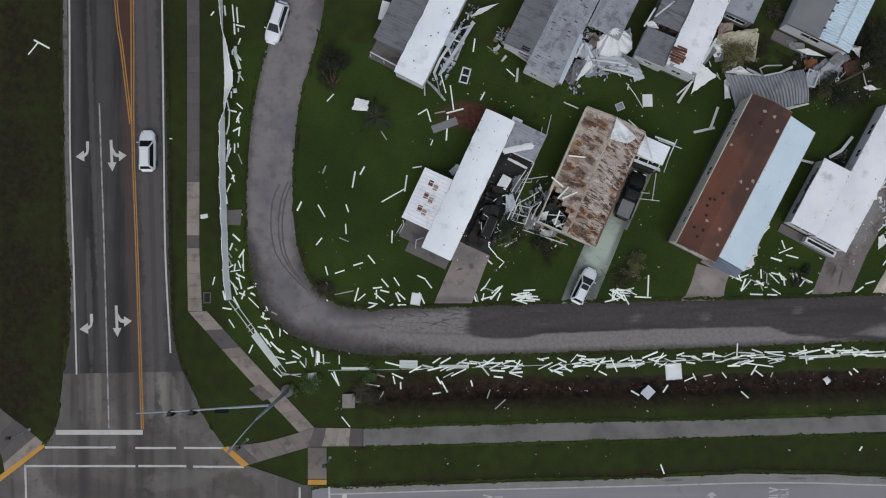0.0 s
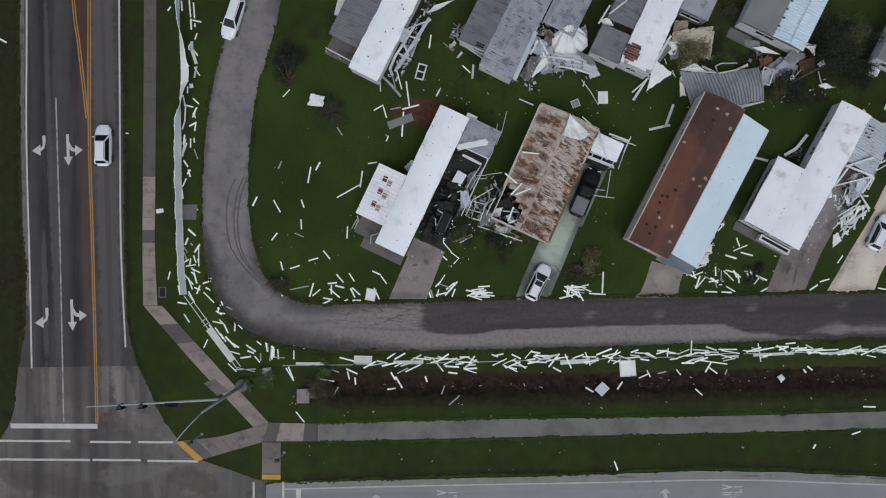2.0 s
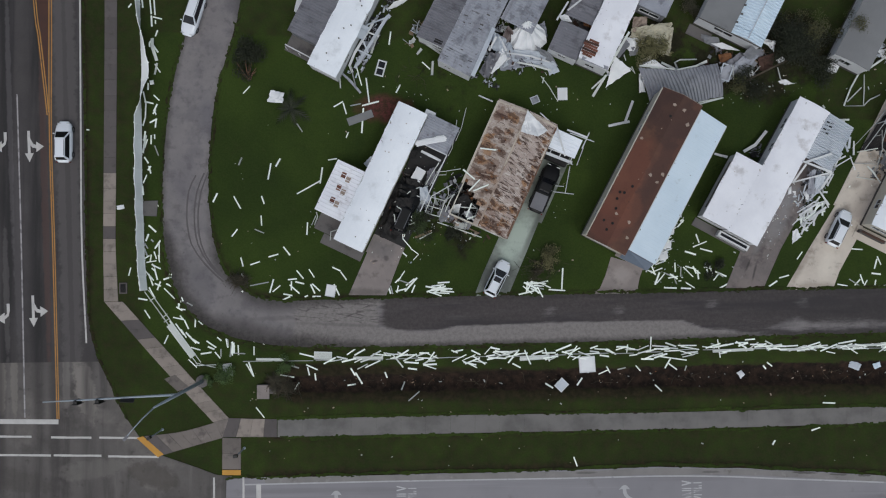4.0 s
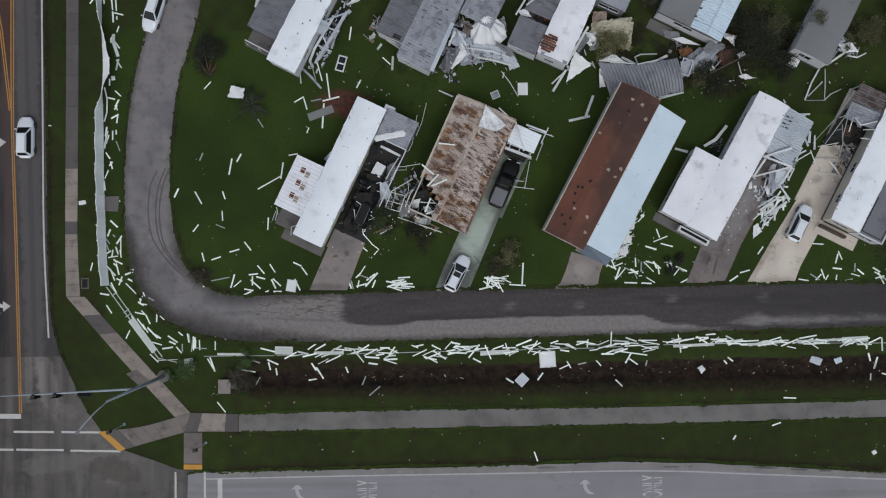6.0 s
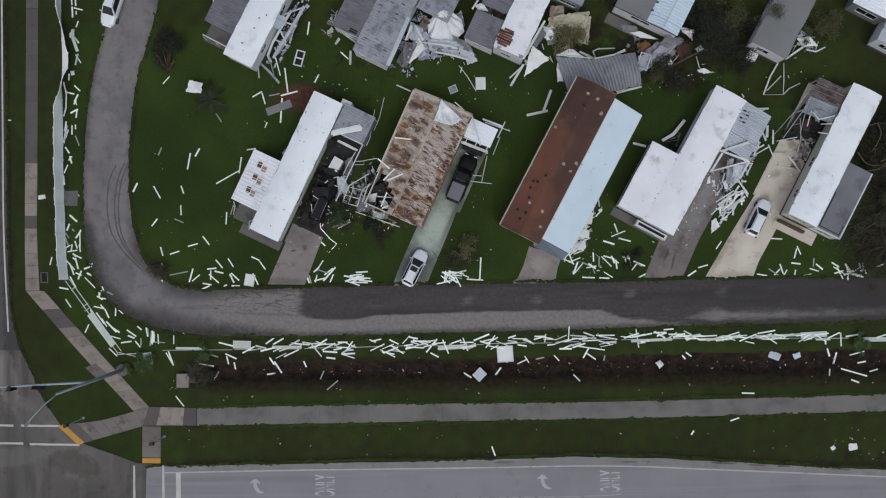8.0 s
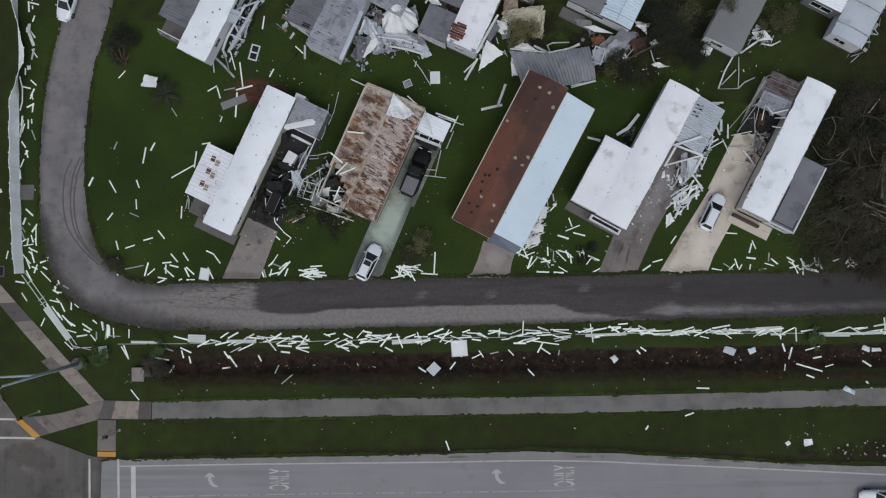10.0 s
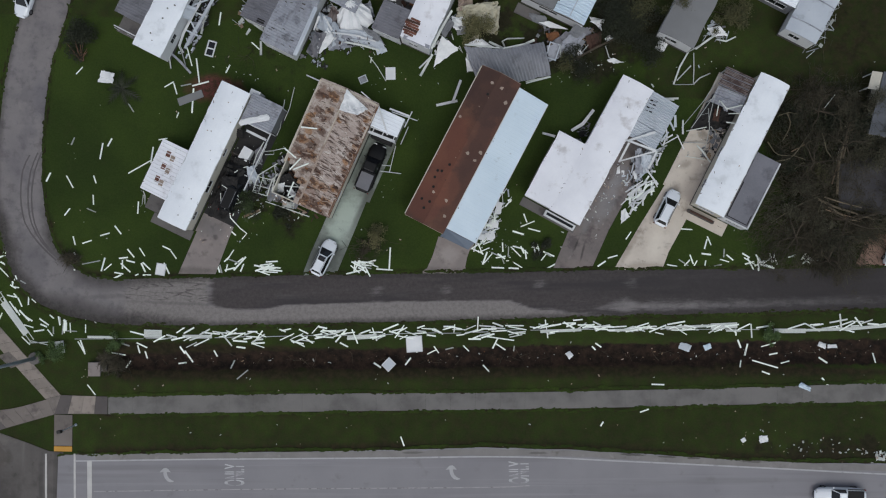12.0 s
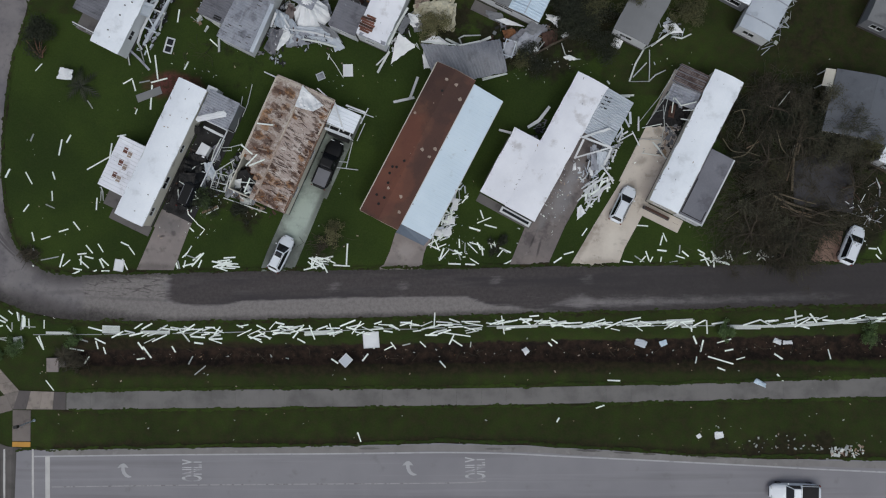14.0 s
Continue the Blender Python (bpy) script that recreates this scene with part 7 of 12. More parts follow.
# the brown-roofed home with its white carport roof
def home_three():
    th = thing("mobile_home", 36.28, 7.93, 0, -25.6, "mobile home with brown shingle roof and long white carport", "mobile home", "mobile homes")
    shell(th, -4.25, 0.6, -9.3, 9.6, 0.9, 4.05, M["wall_cream"], west=((2.4, 3.2, 2.4, 3.4), (3.8, 4.6, 2.4, 3.4), (8.6, 9.8, 2.2, 3.4), (13.6, 14.4, 2.3, 3.4), (15.2, 16.1, 2.3, 3.4)), south=((1.4, 3.4, 2.0, 3.2),))
    sheet_roof(th, "roof_slope", [(-4.2, 4.16), (-3.0, 4.56), (-1.75, 4.97), (-0.5, 4.72), (0.78, 4.46)], -9.5, 9.93, M["roof_brown"], 0.09, label="brown weathered shingle roof", sag=0.05, seed=3)
    sheet_roof(th, "carport_roof", [(0.8, 4.47), (4.62, 3.25)], -8.68, 9.5, M["roof_blue"], 0.06, 0.42, 0.012, label="pale blue-white metal slope with faint seams")
    fascia(th, -4.27, 4.1, -9.4, 9.8, M["wall_cream"])
    fascia(th, 4.62, 3.25, -8.6, 9.45, M["trim_white"])
    bm = bmesh.new()
    box(bm, 0.1, 18.1, 0.05, 0.84, 0.4, 4.45)
    part("ridge_cap", bm, M["trim_white"], th, bevel=0.02)
    bm = bmesh.new()
    box(bm, 0.05, 19.3, 0.05, -4.22, 0.2, 4.12)
    part("drip_edge", bm, M["wall_cream"], th, "pale metal drip edge")
    for y in (-9.5, 9.93):
        bm = bmesh.new()
        ring = [(-4.22, 4.08), (-1.75, 4.88), (0.78, 4.38), (0.78, 4.475), (-1.75, 4.985), (-4.22, 4.175)]
        loft(bm, [[(x, y - 0.02, z) for x, z in ring], [(x, y + 0.02, z) for x, z in ring]])
        part("drip_edge", bm, M["deck_tan"], th, "weathered metal drip edge")
    # gable boards at both ends
    for y in (-9.38, 9.7):
        bm = bmesh.new()
        ring = [(-4.15, 3.95), (0.7, 3.95), (0.7, 4.36), (-1.75, 4.87), (-4.15, 4.06)]
        loft(bm, [[(x, y - 0.05, z) for x, z in ring], [(x, y + 0.05, z) for x, z in ring]])
        part("gable", bm, M["wall_cream"], th)
    # blue-grey awning that slopes down before the carport
    bm = bmesh.new()
    hexa(bm, [Vector(p) for p in ((0.55, -9.85, 2.9), (4.2, -9.75, 2.9), (4.45, -8.7, 3.1), (0.8, -8.7, 4.2), (0.55, -9.85, 2.96), (4.2, -9.75, 2.96), (4.45, -8.7, 3.2), (0.8, -8.7, 4.3))])
    part("awning", bm, M["awning_blue"], th, "blue-grey sloping carport awning")
    posts(th, ((4.3, -8.5), (4.3, -4.5), (4.3, 0.0), (4.3, 4.5), (4.3, 9.2)), 3.15, M["trim_white"])
    floor_slab(th, 0.6, 4.5, -9.6, 9.2, M["concrete"], 0.06, "carport_slab")

    def roof_z(x):
        return 4.97 - 0.33 * (-1.75 - x) if x < -1.75 else 4.97 - 0.2 * (x + 1.75)

    for x, y in ((-2.05, 7.07), (-2.21, -2.08), (-2.68, -3.11), (-3.14, -3.27), (-3.08, -4.09), (-2.70, -5.17), (-3.27, -6.98), (-2.29, -6.89), (-2.55, -7.82)):
        roof_vent(th, x, y, roof_z(x) - 0.12, 0.17, M["dark"])
    rnd = random.Random(4)
    for x, y in ((-2.16, 8.45), (-0.95, 8.41), (0.22, 7.19), (-3.77, 3.47), (-0.98, 0.02), (0.33, 0.78), (0.11, -0.34), (-2.43, -5.70), (-0.63, -5.91), (-0.04, -7.55)):
        bm = bmesh.new()
        k = 7
        ring = [(x + rnd.uniform(0.12, 0.3) * math.cos(6.2832 * j / k), y + rnd.uniform(0.12, 0.3) * math.sin(6.2832 * j / k)) for j in range(k)]
        loft(bm, [[(px, py, roof_z(px) - 0.03) for px, py in ring], [(px, py, roof_z(px) + 0.05) for px, py in ring]])
        part("shingle_scrap", bm, M["deck_tan"], th, "pale scrap where shingles are lifted")
    return th


home3 = home_three()
roof_litter(home3, [(0.8, 4.47), (4.62, 3.25)], -8.5, 9.4, 29, 703)
roof_litter(home3, [(-4.2, 4.16), (-1.76, 4.97)], -9.3, 9.7, 19, 704, [M["felt"], M["deck_tan"], M["dark"]])
hx, hy = spot(home3, 5.0, -5.2)
rubble(hx, hy, -25, 1.8, 7.5, 75, [M["trim_white"], M["vinyl"], M["sheet_light"]], 17, "white torn siding strips beside the carport", 0.5, 1.4, 0.6, 75, (0.06, 0.18))
for lx, ly, w, l in ((5.5, -5.6, 1.0, 1.1), (5.1, -3.6, 0.8, 1.4), (5.8, -7.0, 1.1, 0.9), (4.9, -7.6, 0.9, 0.8)):
    hx, hy = spot(home3, lx, ly)
    loose_sheet("siding_sheet", hx, hy, 0.25, 20 + lx * 30, w, l, M["tarp"], int(lx * 10), 0.15, "bent white siding sheet on the grass", "metal sheet", n=4)
for lx, ly, ln, a in ((-5.9, 6.6, 2.9, 72), (-6.3, 4.8, 2.6, 14)):
    hx, hy = spot(home3, lx, ly)
    beam(hx, hy, 0.02, ln, a, M["trim_white"], 0.3, 0.06, 0, "bent white gutter length on the lawn", "gutter_length", "gutter")


# the white home with a flat western wing
def home_four():
    th = thing("mobile_home", 50.98, 9.48, 0, -26.7, "white mobile home with flat-roofed wing and wrecked carport", "mobile home", "mobile homes")
    shell(th, -1.9, 1.9, -8.8, 8.8, 0.5, 2.72, M["wall_white"], west=((10.5, 11.6, 1.4, 2.3), (13.5, 15, 1.4, 2.3)), south=((0.5, 3.2, 1.2, 2.2),), east=((3, 4.4, 1.4, 2.3), (9, 10.4, 1.4, 2.3)))
    sheet_roof(th, "roof", arch(-1.98, 1.98, 2.76, 3.0), -8.95, 8.95, M["roof_white_worn"], label="white coated roof, scuffed and stained", sag=0.05, seed=7)
    shell(th, -5.2, -1.95, -8.7, -0.4, 0.2, 2.6, M["wall_white"], west=((1, 2.6, 1.0, 2.1), (4, 6.4, 1.0, 2.1)), south=((0.5, 2.8, 1.1, 2.1),))
    sheet_roof(th, "wing_roof", [(-5.35, 2.62), (-1.9, 2.78)], -8.85, -0.28, M["roof_white_worn"], 0.08, label="flat white wing roof", sag=0.04, seed=8)
    floor_slab(th, -5.3, 2.0, -9.9, -8.85, M["concrete_grey"], 0.12, "front_step")
    bm = bmesh.new()
    box(bm, 4.0, 0.7, 0.95, -0.2, -9.35, 0.1)
    part("porch_box", bm, M["trim_white"], th, "white porch window box")
    bm = bmesh.new()
    box(bm, 3.5, 0.32, 0.04, -0.2, -9.35, 1.05)
    part("dark_glazing", bm, M["glass"], th, "dark glass strip")
    bm = bmesh.new()
    box(bm, 0.06, 6.0, 0.4, -5.42, -4.6, 2.2)
    part("side_awning", bm, M["skirting"], th)
    # carport sheet left at the back
    sheet_roof(th, "carport_roof", [(1.98, 2.7), (5.5, 2.35)], 3.0, 8.9, M["sheet_light"], 0.04, 0.3, 0.17, label="pale ribbed carport sheet, half fallen", sag=0.2, seed=6)
    posts(th, ((5.4, 8.7), (5.4, 4.4)), 2.35, M["trim_white"])
    for k in range(8):
        bm = bmesh.new()
        box(bm, 0.36, 0.15, 0.05, 2.35 + (k % 2) * 0.5, 6.5 + 0.45 * (k // 2) + 0.12 * (k % 2), 2.74 - 0.05 * (k % 2), 0, 5, 8)
        part("torn_strip", bm, M["dark"], th, "dark gap in the torn sheet")
    floor_slab(th, 1.95, 5.6, -8.6, 8.8, M["slab_stained"], 0.05, "carport_slab")
    return th


home4 = home_four()
roof_litter(home4, arch(-1.98, 1.98, 2.76, 3.0), -8.8, 8.8, 49, 705)
roof_litter(home4, [(-5.35, 2.62), (-1.9, 2.78)], -8.7, -0.4, 19, 706)
for pts, w in (([(53.92, 10.61, 2.9), (57.14, 11.76, 2.8)], 0.3), ([(53.69, 10.76, 2.9), (57.37, 9.62, 2.3)], 0.26), ([(53.36, 8.34, 1.2), (54.12, 10.41, 2.8)], 0.26), ([(53.36, 8.42, 1.3), (57.41, 9.63, 2.2)], 0.2), ([(57.52, 9.63, 2.2), (56.93, 7.74, 0.8)], 0.26), ([(56.55, 7.72, 0.9), (58.24, 5.90, 0.2)], 0.2), ([(57.83, 5.65, 0.4), (55.82, 3.97, 0.2)], 0.3), ([(54.64, 4.54, 0.3), (56.83, 6.17, 0.6)], 0.24), ([(56.34, 6.26, 0.7), (54.40, 4.87, 0.3)], 0.16), ([(57.50, 6.31, 0.6), (55.58, 5.58, 0.4)], 0.2),):
    bent_strip(pts, w, M["trim_white"], "broken white carport beam", "carport_beam", "beam")
for pts, w in (([(54.90, 3.53, 0.3), (55.79, 2.70, 0.1)], 0.2), ([(56.32, 3.69, 0.1), (55.20, 3.59, 0.1)], 0.2), ([(58.75, 11.26, 1), (59.54, 11.75, 1.2)], 0.2), ([(58.75, 11.26, 1), (58.64, 10.53, 0.5)], 0.2), ([(57.16, 7.41, 0.8), (57.80, 7.40, 0.6)], 0.22), ([(58.70, 16.16, 0.2), (59.83, 16.15, 0.2)], 0.3), ([(47.74, 12.04, 0.3), (49.01, 12.84, 0.5), (50.24, 14.54, 0.7)], 0.4), ([(44.30, 11.68, 0.1), (45.82, 11.30, 0.2)], 0.3),):
    bent_strip(pts, w, M["trim_white"], "broken white carport beam", "carport_beam", "beam")
for cs, mt, sd, fo in (([(55.03, 9.71, 1.8), (55.72, 9.93, 2), (56.35, 7.17, 0.6), (55.54, 6.94, 0.4)], "sheet_grey", 521, 0.5), ([(55.89, 9.31, 1.6), (57.38, 9.15, 1.5), (56.98, 7.44, 0.4), (56.04, 6.51, 0.3)], "sheet_light", 522, 0.5), ([(53.98, 2.60, 0.1), (54.43, 2.94, 0.4), (55.05, 1.95, 0.2), (54.05, 1.13, 0.05)], "tarp", 523, 0.2), ([(55.22, 7.39, 0.3), (55.80, 8.04, 0.8), (55.70, 6.50, 0.3), (54.99, 6.49, 0.1)], "tarp", 524, 0.3), ([(53.36, 7.80, 0.1), (53.62, 8.02, 0.3), (53.73, 7.13, 0.1), (53.28, 7.01, 0.1)], "tarp", 525, 0.15), ([(53.87, 7.48, 0.1), (54.21, 7.47, 0.3), (54.25, 6.92, 0.1), (53.95, 7.03, 0.1)], "tarp", 526, 0.15)):
    sheet_patch("torn_sheet", cs, M[mt], sd, fo, "torn pale carport sheet in the wreckage", n=5)
hx, hy = spot(home4, 5.0, 0.6)
rubble(hx, hy, -26, 1.9, 4.6, 60, [M["trim_white"], M["sheet_light"], M["sheet_dark"], M["dark"], M["wall_grey"]], 23, "splintered carport boards in a heap", 0.8, 1.1, 0.8, None, (0.08, 0.22))
rubble(56.21, 4.72, 48, 3.6, 1.4, 38, [M["trim_white"], M["vinyl"]], 24, "fan of white broken boards beside the drive", 0.35, 1.5, 0.2, 4, (0.12, 0.26))
hx, hy = spot(home4, -2.6, 1.0)
rubble(hx, hy, -26, 1.4, 3.4, 26, [M["sheet_dark"], M["wall_grey"], M["dark"], M["dark"]], 26, "broken grey siding behind the wing", 0.8, 0.9, 0.9)
bm = bmesh.new()
tube(bm, [(0, 0, 0.0), (0, 0, 0.3)], 0.42, 14)
tube(bm, [(0, 0, 0.29), (0, 0, 0.34)], [0.26, 0.2], 14)
ob = tagged(finish("tub", bm, M["rubber"]), "round black tub behind the flat wing", "tub")
ob.matrix_world = pose(49.05, 11.75, 0)


# the long white home with a grey patio roof
for pts, w in (([(58.9, 13.2, 2.1), (59.6, 12.2, 1.6)], 0.22), ([(59.5, 13.9, 2.2), (59.75, 12.6, 1.4)], 0.3), ([(58.9, 12.0, 1.7), (58.2, 10.9, 1.2)], 0.25), ([(58.6, 12.3, 1.9), (58.9, 11.3, 1.1)], 0.18), ([(58.2, 10.4, 1.6), (60.2, 11.6, 1.3)], 0.14), ([(60.0, 11.8, 1.3), (61.1, 10.2, 0.5)], 0.12), ([(60.9, 13.7, 0.4), (60.95, 12.0, 0.3)], 0.2), ([(57.2, 9.4, 1.0), (58.4, 9.6, 0.8)], 0.13), ([(58.4, 9.6, 0.8), (57.9, 8.2, 0.3)], 0.16), ([(56.9, 7.6, 0.6), (58.2, 5.6, 0.2)], 0.12)):
    bent_strip(pts, w, M["sheet_light"] if w > 0.21 else M["trim_white"], "torn white carport edge hanging in strips", "torn_strip", "metal strip")
rubble(57.6, 9.6, -24, 1.6, 4.4, 60, [M["sheet_light"], M["trim_white"], M["vinyl_grey"], M["sheet_grey"]], 644, "torn pale sheeting below the carport's edge", 1.0, 0.8, 0.8, None, (0.06, 0.24))


def home_five():
    th = thing("mobile_home", 67.14, 10.56, 0, -24.6, "long white mobile home with grey patio roof", "mobile home", "mobile homes")
    shell(th, -1.72, 1.72, -8.4, 8.4, 0.5, 2.9, M["wall_cream"], west=((2, 3.2, 1.4, 2.3), (6, 7.4, 1.4, 2.3), (12, 13, 1.4, 2.3)), south=((0.6, 2.6, 1.3, 2.3),), east=((9.5, 10.5, 1.4, 2.3), (13, 14.2, 1.4, 2.3)))
    sheet_roof(th, "roof", arch(-1.84, 1.84, 2.93, 3.2), -8.5, 8.5, M["roof_white"], label="white coated metal roof")
    fascia(th, 1.83, 2.92, -8.4, 8.4, M["trim_white"])
    sheet_roof(th, "patio_roof", [(2.02, 2.62), (4.9, 2.44)], -8.3, 0.1, M["patio_grey"], 0.06, 0.0, label="smooth grey patio roof with dark damp stains")
    for sx, sy, x, y, z in ((2.7, 0.1, 3.4, -8.05, 2.535), (0.12, 4.4, 2.12, -5.9, 2.61), (0.1, 1.2, 4.72, -7.4, 2.45)):
        bm = bmesh.new()
        box(bm, sx, sy, 0.03, x, y, z, 0, 3.6)
        part("roof_seam", bm, M["dark"], th, "black open seam along the patio roof")
    for sx, sy, x, y in ((3.2, 0.16, 3.45, -8.42), (0.16, 8.6, 5.0, -4.2)):
        bm = bmesh.new()
        box(bm, sx, sy, 0.12, x, y, 2.36)
        part("gutter", bm, M["trim_white"], th)
    wall_run(th, 4.95, -8.4, 4.95, 0.0, 0.1, 2.38, M["wall_white"], ((1, 3.2, 1.0, 2.0), (4.4, 7.2, 1.0, 2.0)))
    wall_run(th, 1.9, -8.35, 4.88, -8.35, 0.1, 2.38, M["wall_white"], ((0.5, 2.4, 1.0, 2.0),))
    wall_run(th, 1.9, -0.05, 4.88, -0.05, 0.1, 2.38, M["wall_white"])
    floor_slab(th, 1.9, 5.0, -8.3, 0, M["concrete_grey"], 0.08, "patio_slab")
    floor_slab(th, -1.9, 3.4, -10.1, -8.5, M["concrete_beige"], 0.12, "front_slab")
    bm = bmesh.new()
    box(bm, 3.3, 0.34, 0.75, 0.0, -9.15, 0.1)
    part("planter", bm, M["skirting"], th, "grey planter wall")
    bm = bmesh.new()
    box(bm, 3.0, 0.26, 0.06, 0.0, -9.15, 0.84)
    part("planter_soil", bm, M["felt"], th, "dark red-brown soil strip")
    # carport on the west: sheet at the back, collapsed front
    rnd = random.Random(9)
    for k in range(14):
        bm = bmesh.new()
        box(bm, 3.7 + rnd.uniform(-0.2, 0.2), 0.1, 0.05, -3.75 + rnd.uniform(-0.1, 0.1), 5.35 + 0.165 * k, 2.48 + rnd.uniform(-0.03, 0.03), 0, -3.4, rnd.gauss(0, 0.9))
        part("roof_slat", bm, M["rust_dark"] if k % 4 else M["sheet_dark"], th, "rusty weathered carport roof slat")
    sheet_roof(th, "carport_ceiling", [(-5.5, 2.3), (-1.9, 2.5)], 5.3, 7.5, M["felt"], 0.04, label="dark brown board under the slats")
    sheet_roof(th, "carport_roof", [(-5.3, 1.9), (-1.9, 2.5)], 3.2, 5.3, M["sheet_grey"], 0.05, 0.3, label="sagging grey carport sheet", sag=0.4, seed=10)
    posts(th, ((-5.4, 7.3), (-5.4, 3.4)), 2.0, M["trim_white"])
    floor_slab(th, -5.6, -1.9, -7.6, 7.4, M["concrete_beige"], 0.055, "carport_slab")
    return th


home5 = home_five()
roof_litter(home5, arch(-1.84, 1.84, 2.93, 3.2), -8.4, 8.4, 49, 707)
roof_litter(home5, [(2.02, 2.62), (4.9, 2.44)], -8.2, 0.0, 13, 708)
for pts, w in (([(64.40, 18.57, 2.4), (63.05, 15.92, 1.4), (60.82, 12.80, 0.1)], 0.14), ([(64.03, 16.48, 2.3), (62.69, 14.38, 2), (61.58, 12.53, 1.6)], 0.16), ([(63.97, 16.36, 2.3), (63.46, 13.25, 1.9)], 0.14), ([(61.37, 12.38, 0.3), (63.58, 12.84, 0.8)], 0.2), ([(63.40, 14.89, 1.9), (63.72, 12.61, 1.5), (63.56, 9.91, 0.4)], 0.16), ([(60.97, 11.06, 0.2), (63.61, 10.98, 0.5)], 0.16), ([(61.41, 9.40, 0.1), (63.65, 9.10, 0.2)], 0.18), ([(62.66, 10.74, 0.3), (63.32, 10.02, 0.4), (64.34, 8.75, 0.3)], 0.34),):
    bent_strip(pts, w * 0.55, M["vinyl_grey"] if w < 0.17 else M["vinyl_soft"], "bent pale carport framing of the collapsed roof", "carport_framing", "metal framing")
for pts, w in (([(63.98, 12.94, 1), (65.09, 11.84, 0.6)], 0.14), ([(64.64, 15.67, 2.3), (65.37, 14.76, 2.3), (66.99, 15.16, 2.9)], 0.3), ([(65.55, 14.19, 2.5), (67.56, 14.22, 3)], 0.2), ([(65.34, 13.22, 2.4), (67.95, 12.77, 3)], 0.26), ([(64.55, 15.81, 2.2), (64.65, 14.15, 1)], 0.2), ([(62.59, 14.10, 1.6), (63.51, 14.36, 1.6)], 0.1),):
    bent_strip(pts, w * 0.55, M["vinyl_grey"] if w < 0.17 else M["vinyl_soft"], "bent pale carport framing of the collapsed roof", "carport_framing", "metal framing")
# two black sheets added to give the collapsed carport its shade
sheet_patch("dark_sheet", [(64.38, 17.03, 0.8), (67.49, 15.57, 0.8), (65.88, 12.76, 0.25), (61.75, 12.57, 0.2)], M["dark"], 531, 0.35, "black sheet added for the shade in the collapsed carport", "roofing felt", 8)
sheet_patch("dark_sheet", [(65.56, 15.85, 0.9), (67.20, 15.17, 1), (66.08, 12.75, 0.35), (64.55, 12.95, 0.3)], M["dark"], 532, 0.5, "second dark sheet deepening the shade in the collapsed carport", "ceiling board", 6)
sheet_patch("fallen_board", [(64.41, 14.99, 0.9), (65.13, 15.19, 1.2), (65.00, 13.61, 0.7), (64.35, 13.75, 0.5)], M["felt"], 533, 0.4, "red-brown cushion board in the collapsed carport", "board", 4)
sheet_patch("bent_sheet", [(64.72, 15.89, 2.4), (65.50, 15.54, 2.5), (65.63, 14.49, 1.9), (65.32, 14.65, 1.6)], M["sheet_grey"], 534, 0.4, "grey torn roof sheet hanging from the eave", n=4)
hx, hy = spot(home5, -2.6, 0.0)
rubble(hx, hy, -24, 1.6, 5.0, 70, [M["dark"], M["wall_grey"], M["wall_grey"], M["timber"], M["concrete_grey"]], 41, "grey heap of broken carport and belongings", 0.6, 0.7, 1.2)



# ---- the second row of homes ----
def home_six():
    th = thing("mobile_home", -0.86, 24.39, 0, -24.9, "white single-wide mobile home with grey side roof", "mobile home", "mobile homes")
    shell(th, -1.78, 1.78, -5.2, 12, 0.5, 3.0, M["wall_white"], south=((0.6, 2.2, 1.7, 2.6),), east=((2, 3.2, 1.4, 2.4), (7, 8.4, 1.4, 2.4)))
    sheet_roof(th, "roof", arch(-1.9, 1.9, 3.05, 3.3), -5.3, 12.1, M["roof_white"], label="white coated metal roof")
    for x, y in ((0.5, 4.0), (0.9, 3.6), (0.2, 0.3), (0.2, -1.0), (0.8, 1.0), (-0.3, -3.2)):
        roof_vent(th, x, y, 3.25, 0.09)
    sheet_roof(th, "side_roof", [(-5.9, 2.45), (-1.92, 2.65)], -2.7, 11, M["sheet_dark"], 0.05, 0.34, label="grey ribbed side roof")
    wall_run(th, -5.7, -2.5, -2.0, -2.5, 0.1, 2.35, M["wall_grey"])
    wall_run(th, -5.75, -2.4, -5.75, 10.8, 0.1, 2.35, M["wall_grey"])
    floor_slab(th, -5.9, -1.9, -4.6, 10.8, M["concrete_grey"], 0.06)
    bm = bmesh.new()
    box(bm, 3.6, 0.12, 0.16, -3.9, -4.2, 1.2, 0, 8, 0)
    part("porch_rail", bm, M["trim_white"], th)
    posts(th, ((-5.6, -4.4), (-3.8, -4.4), (-2.2, -4.4)), 1.3, M["trim_white"], 0.04)
    return th


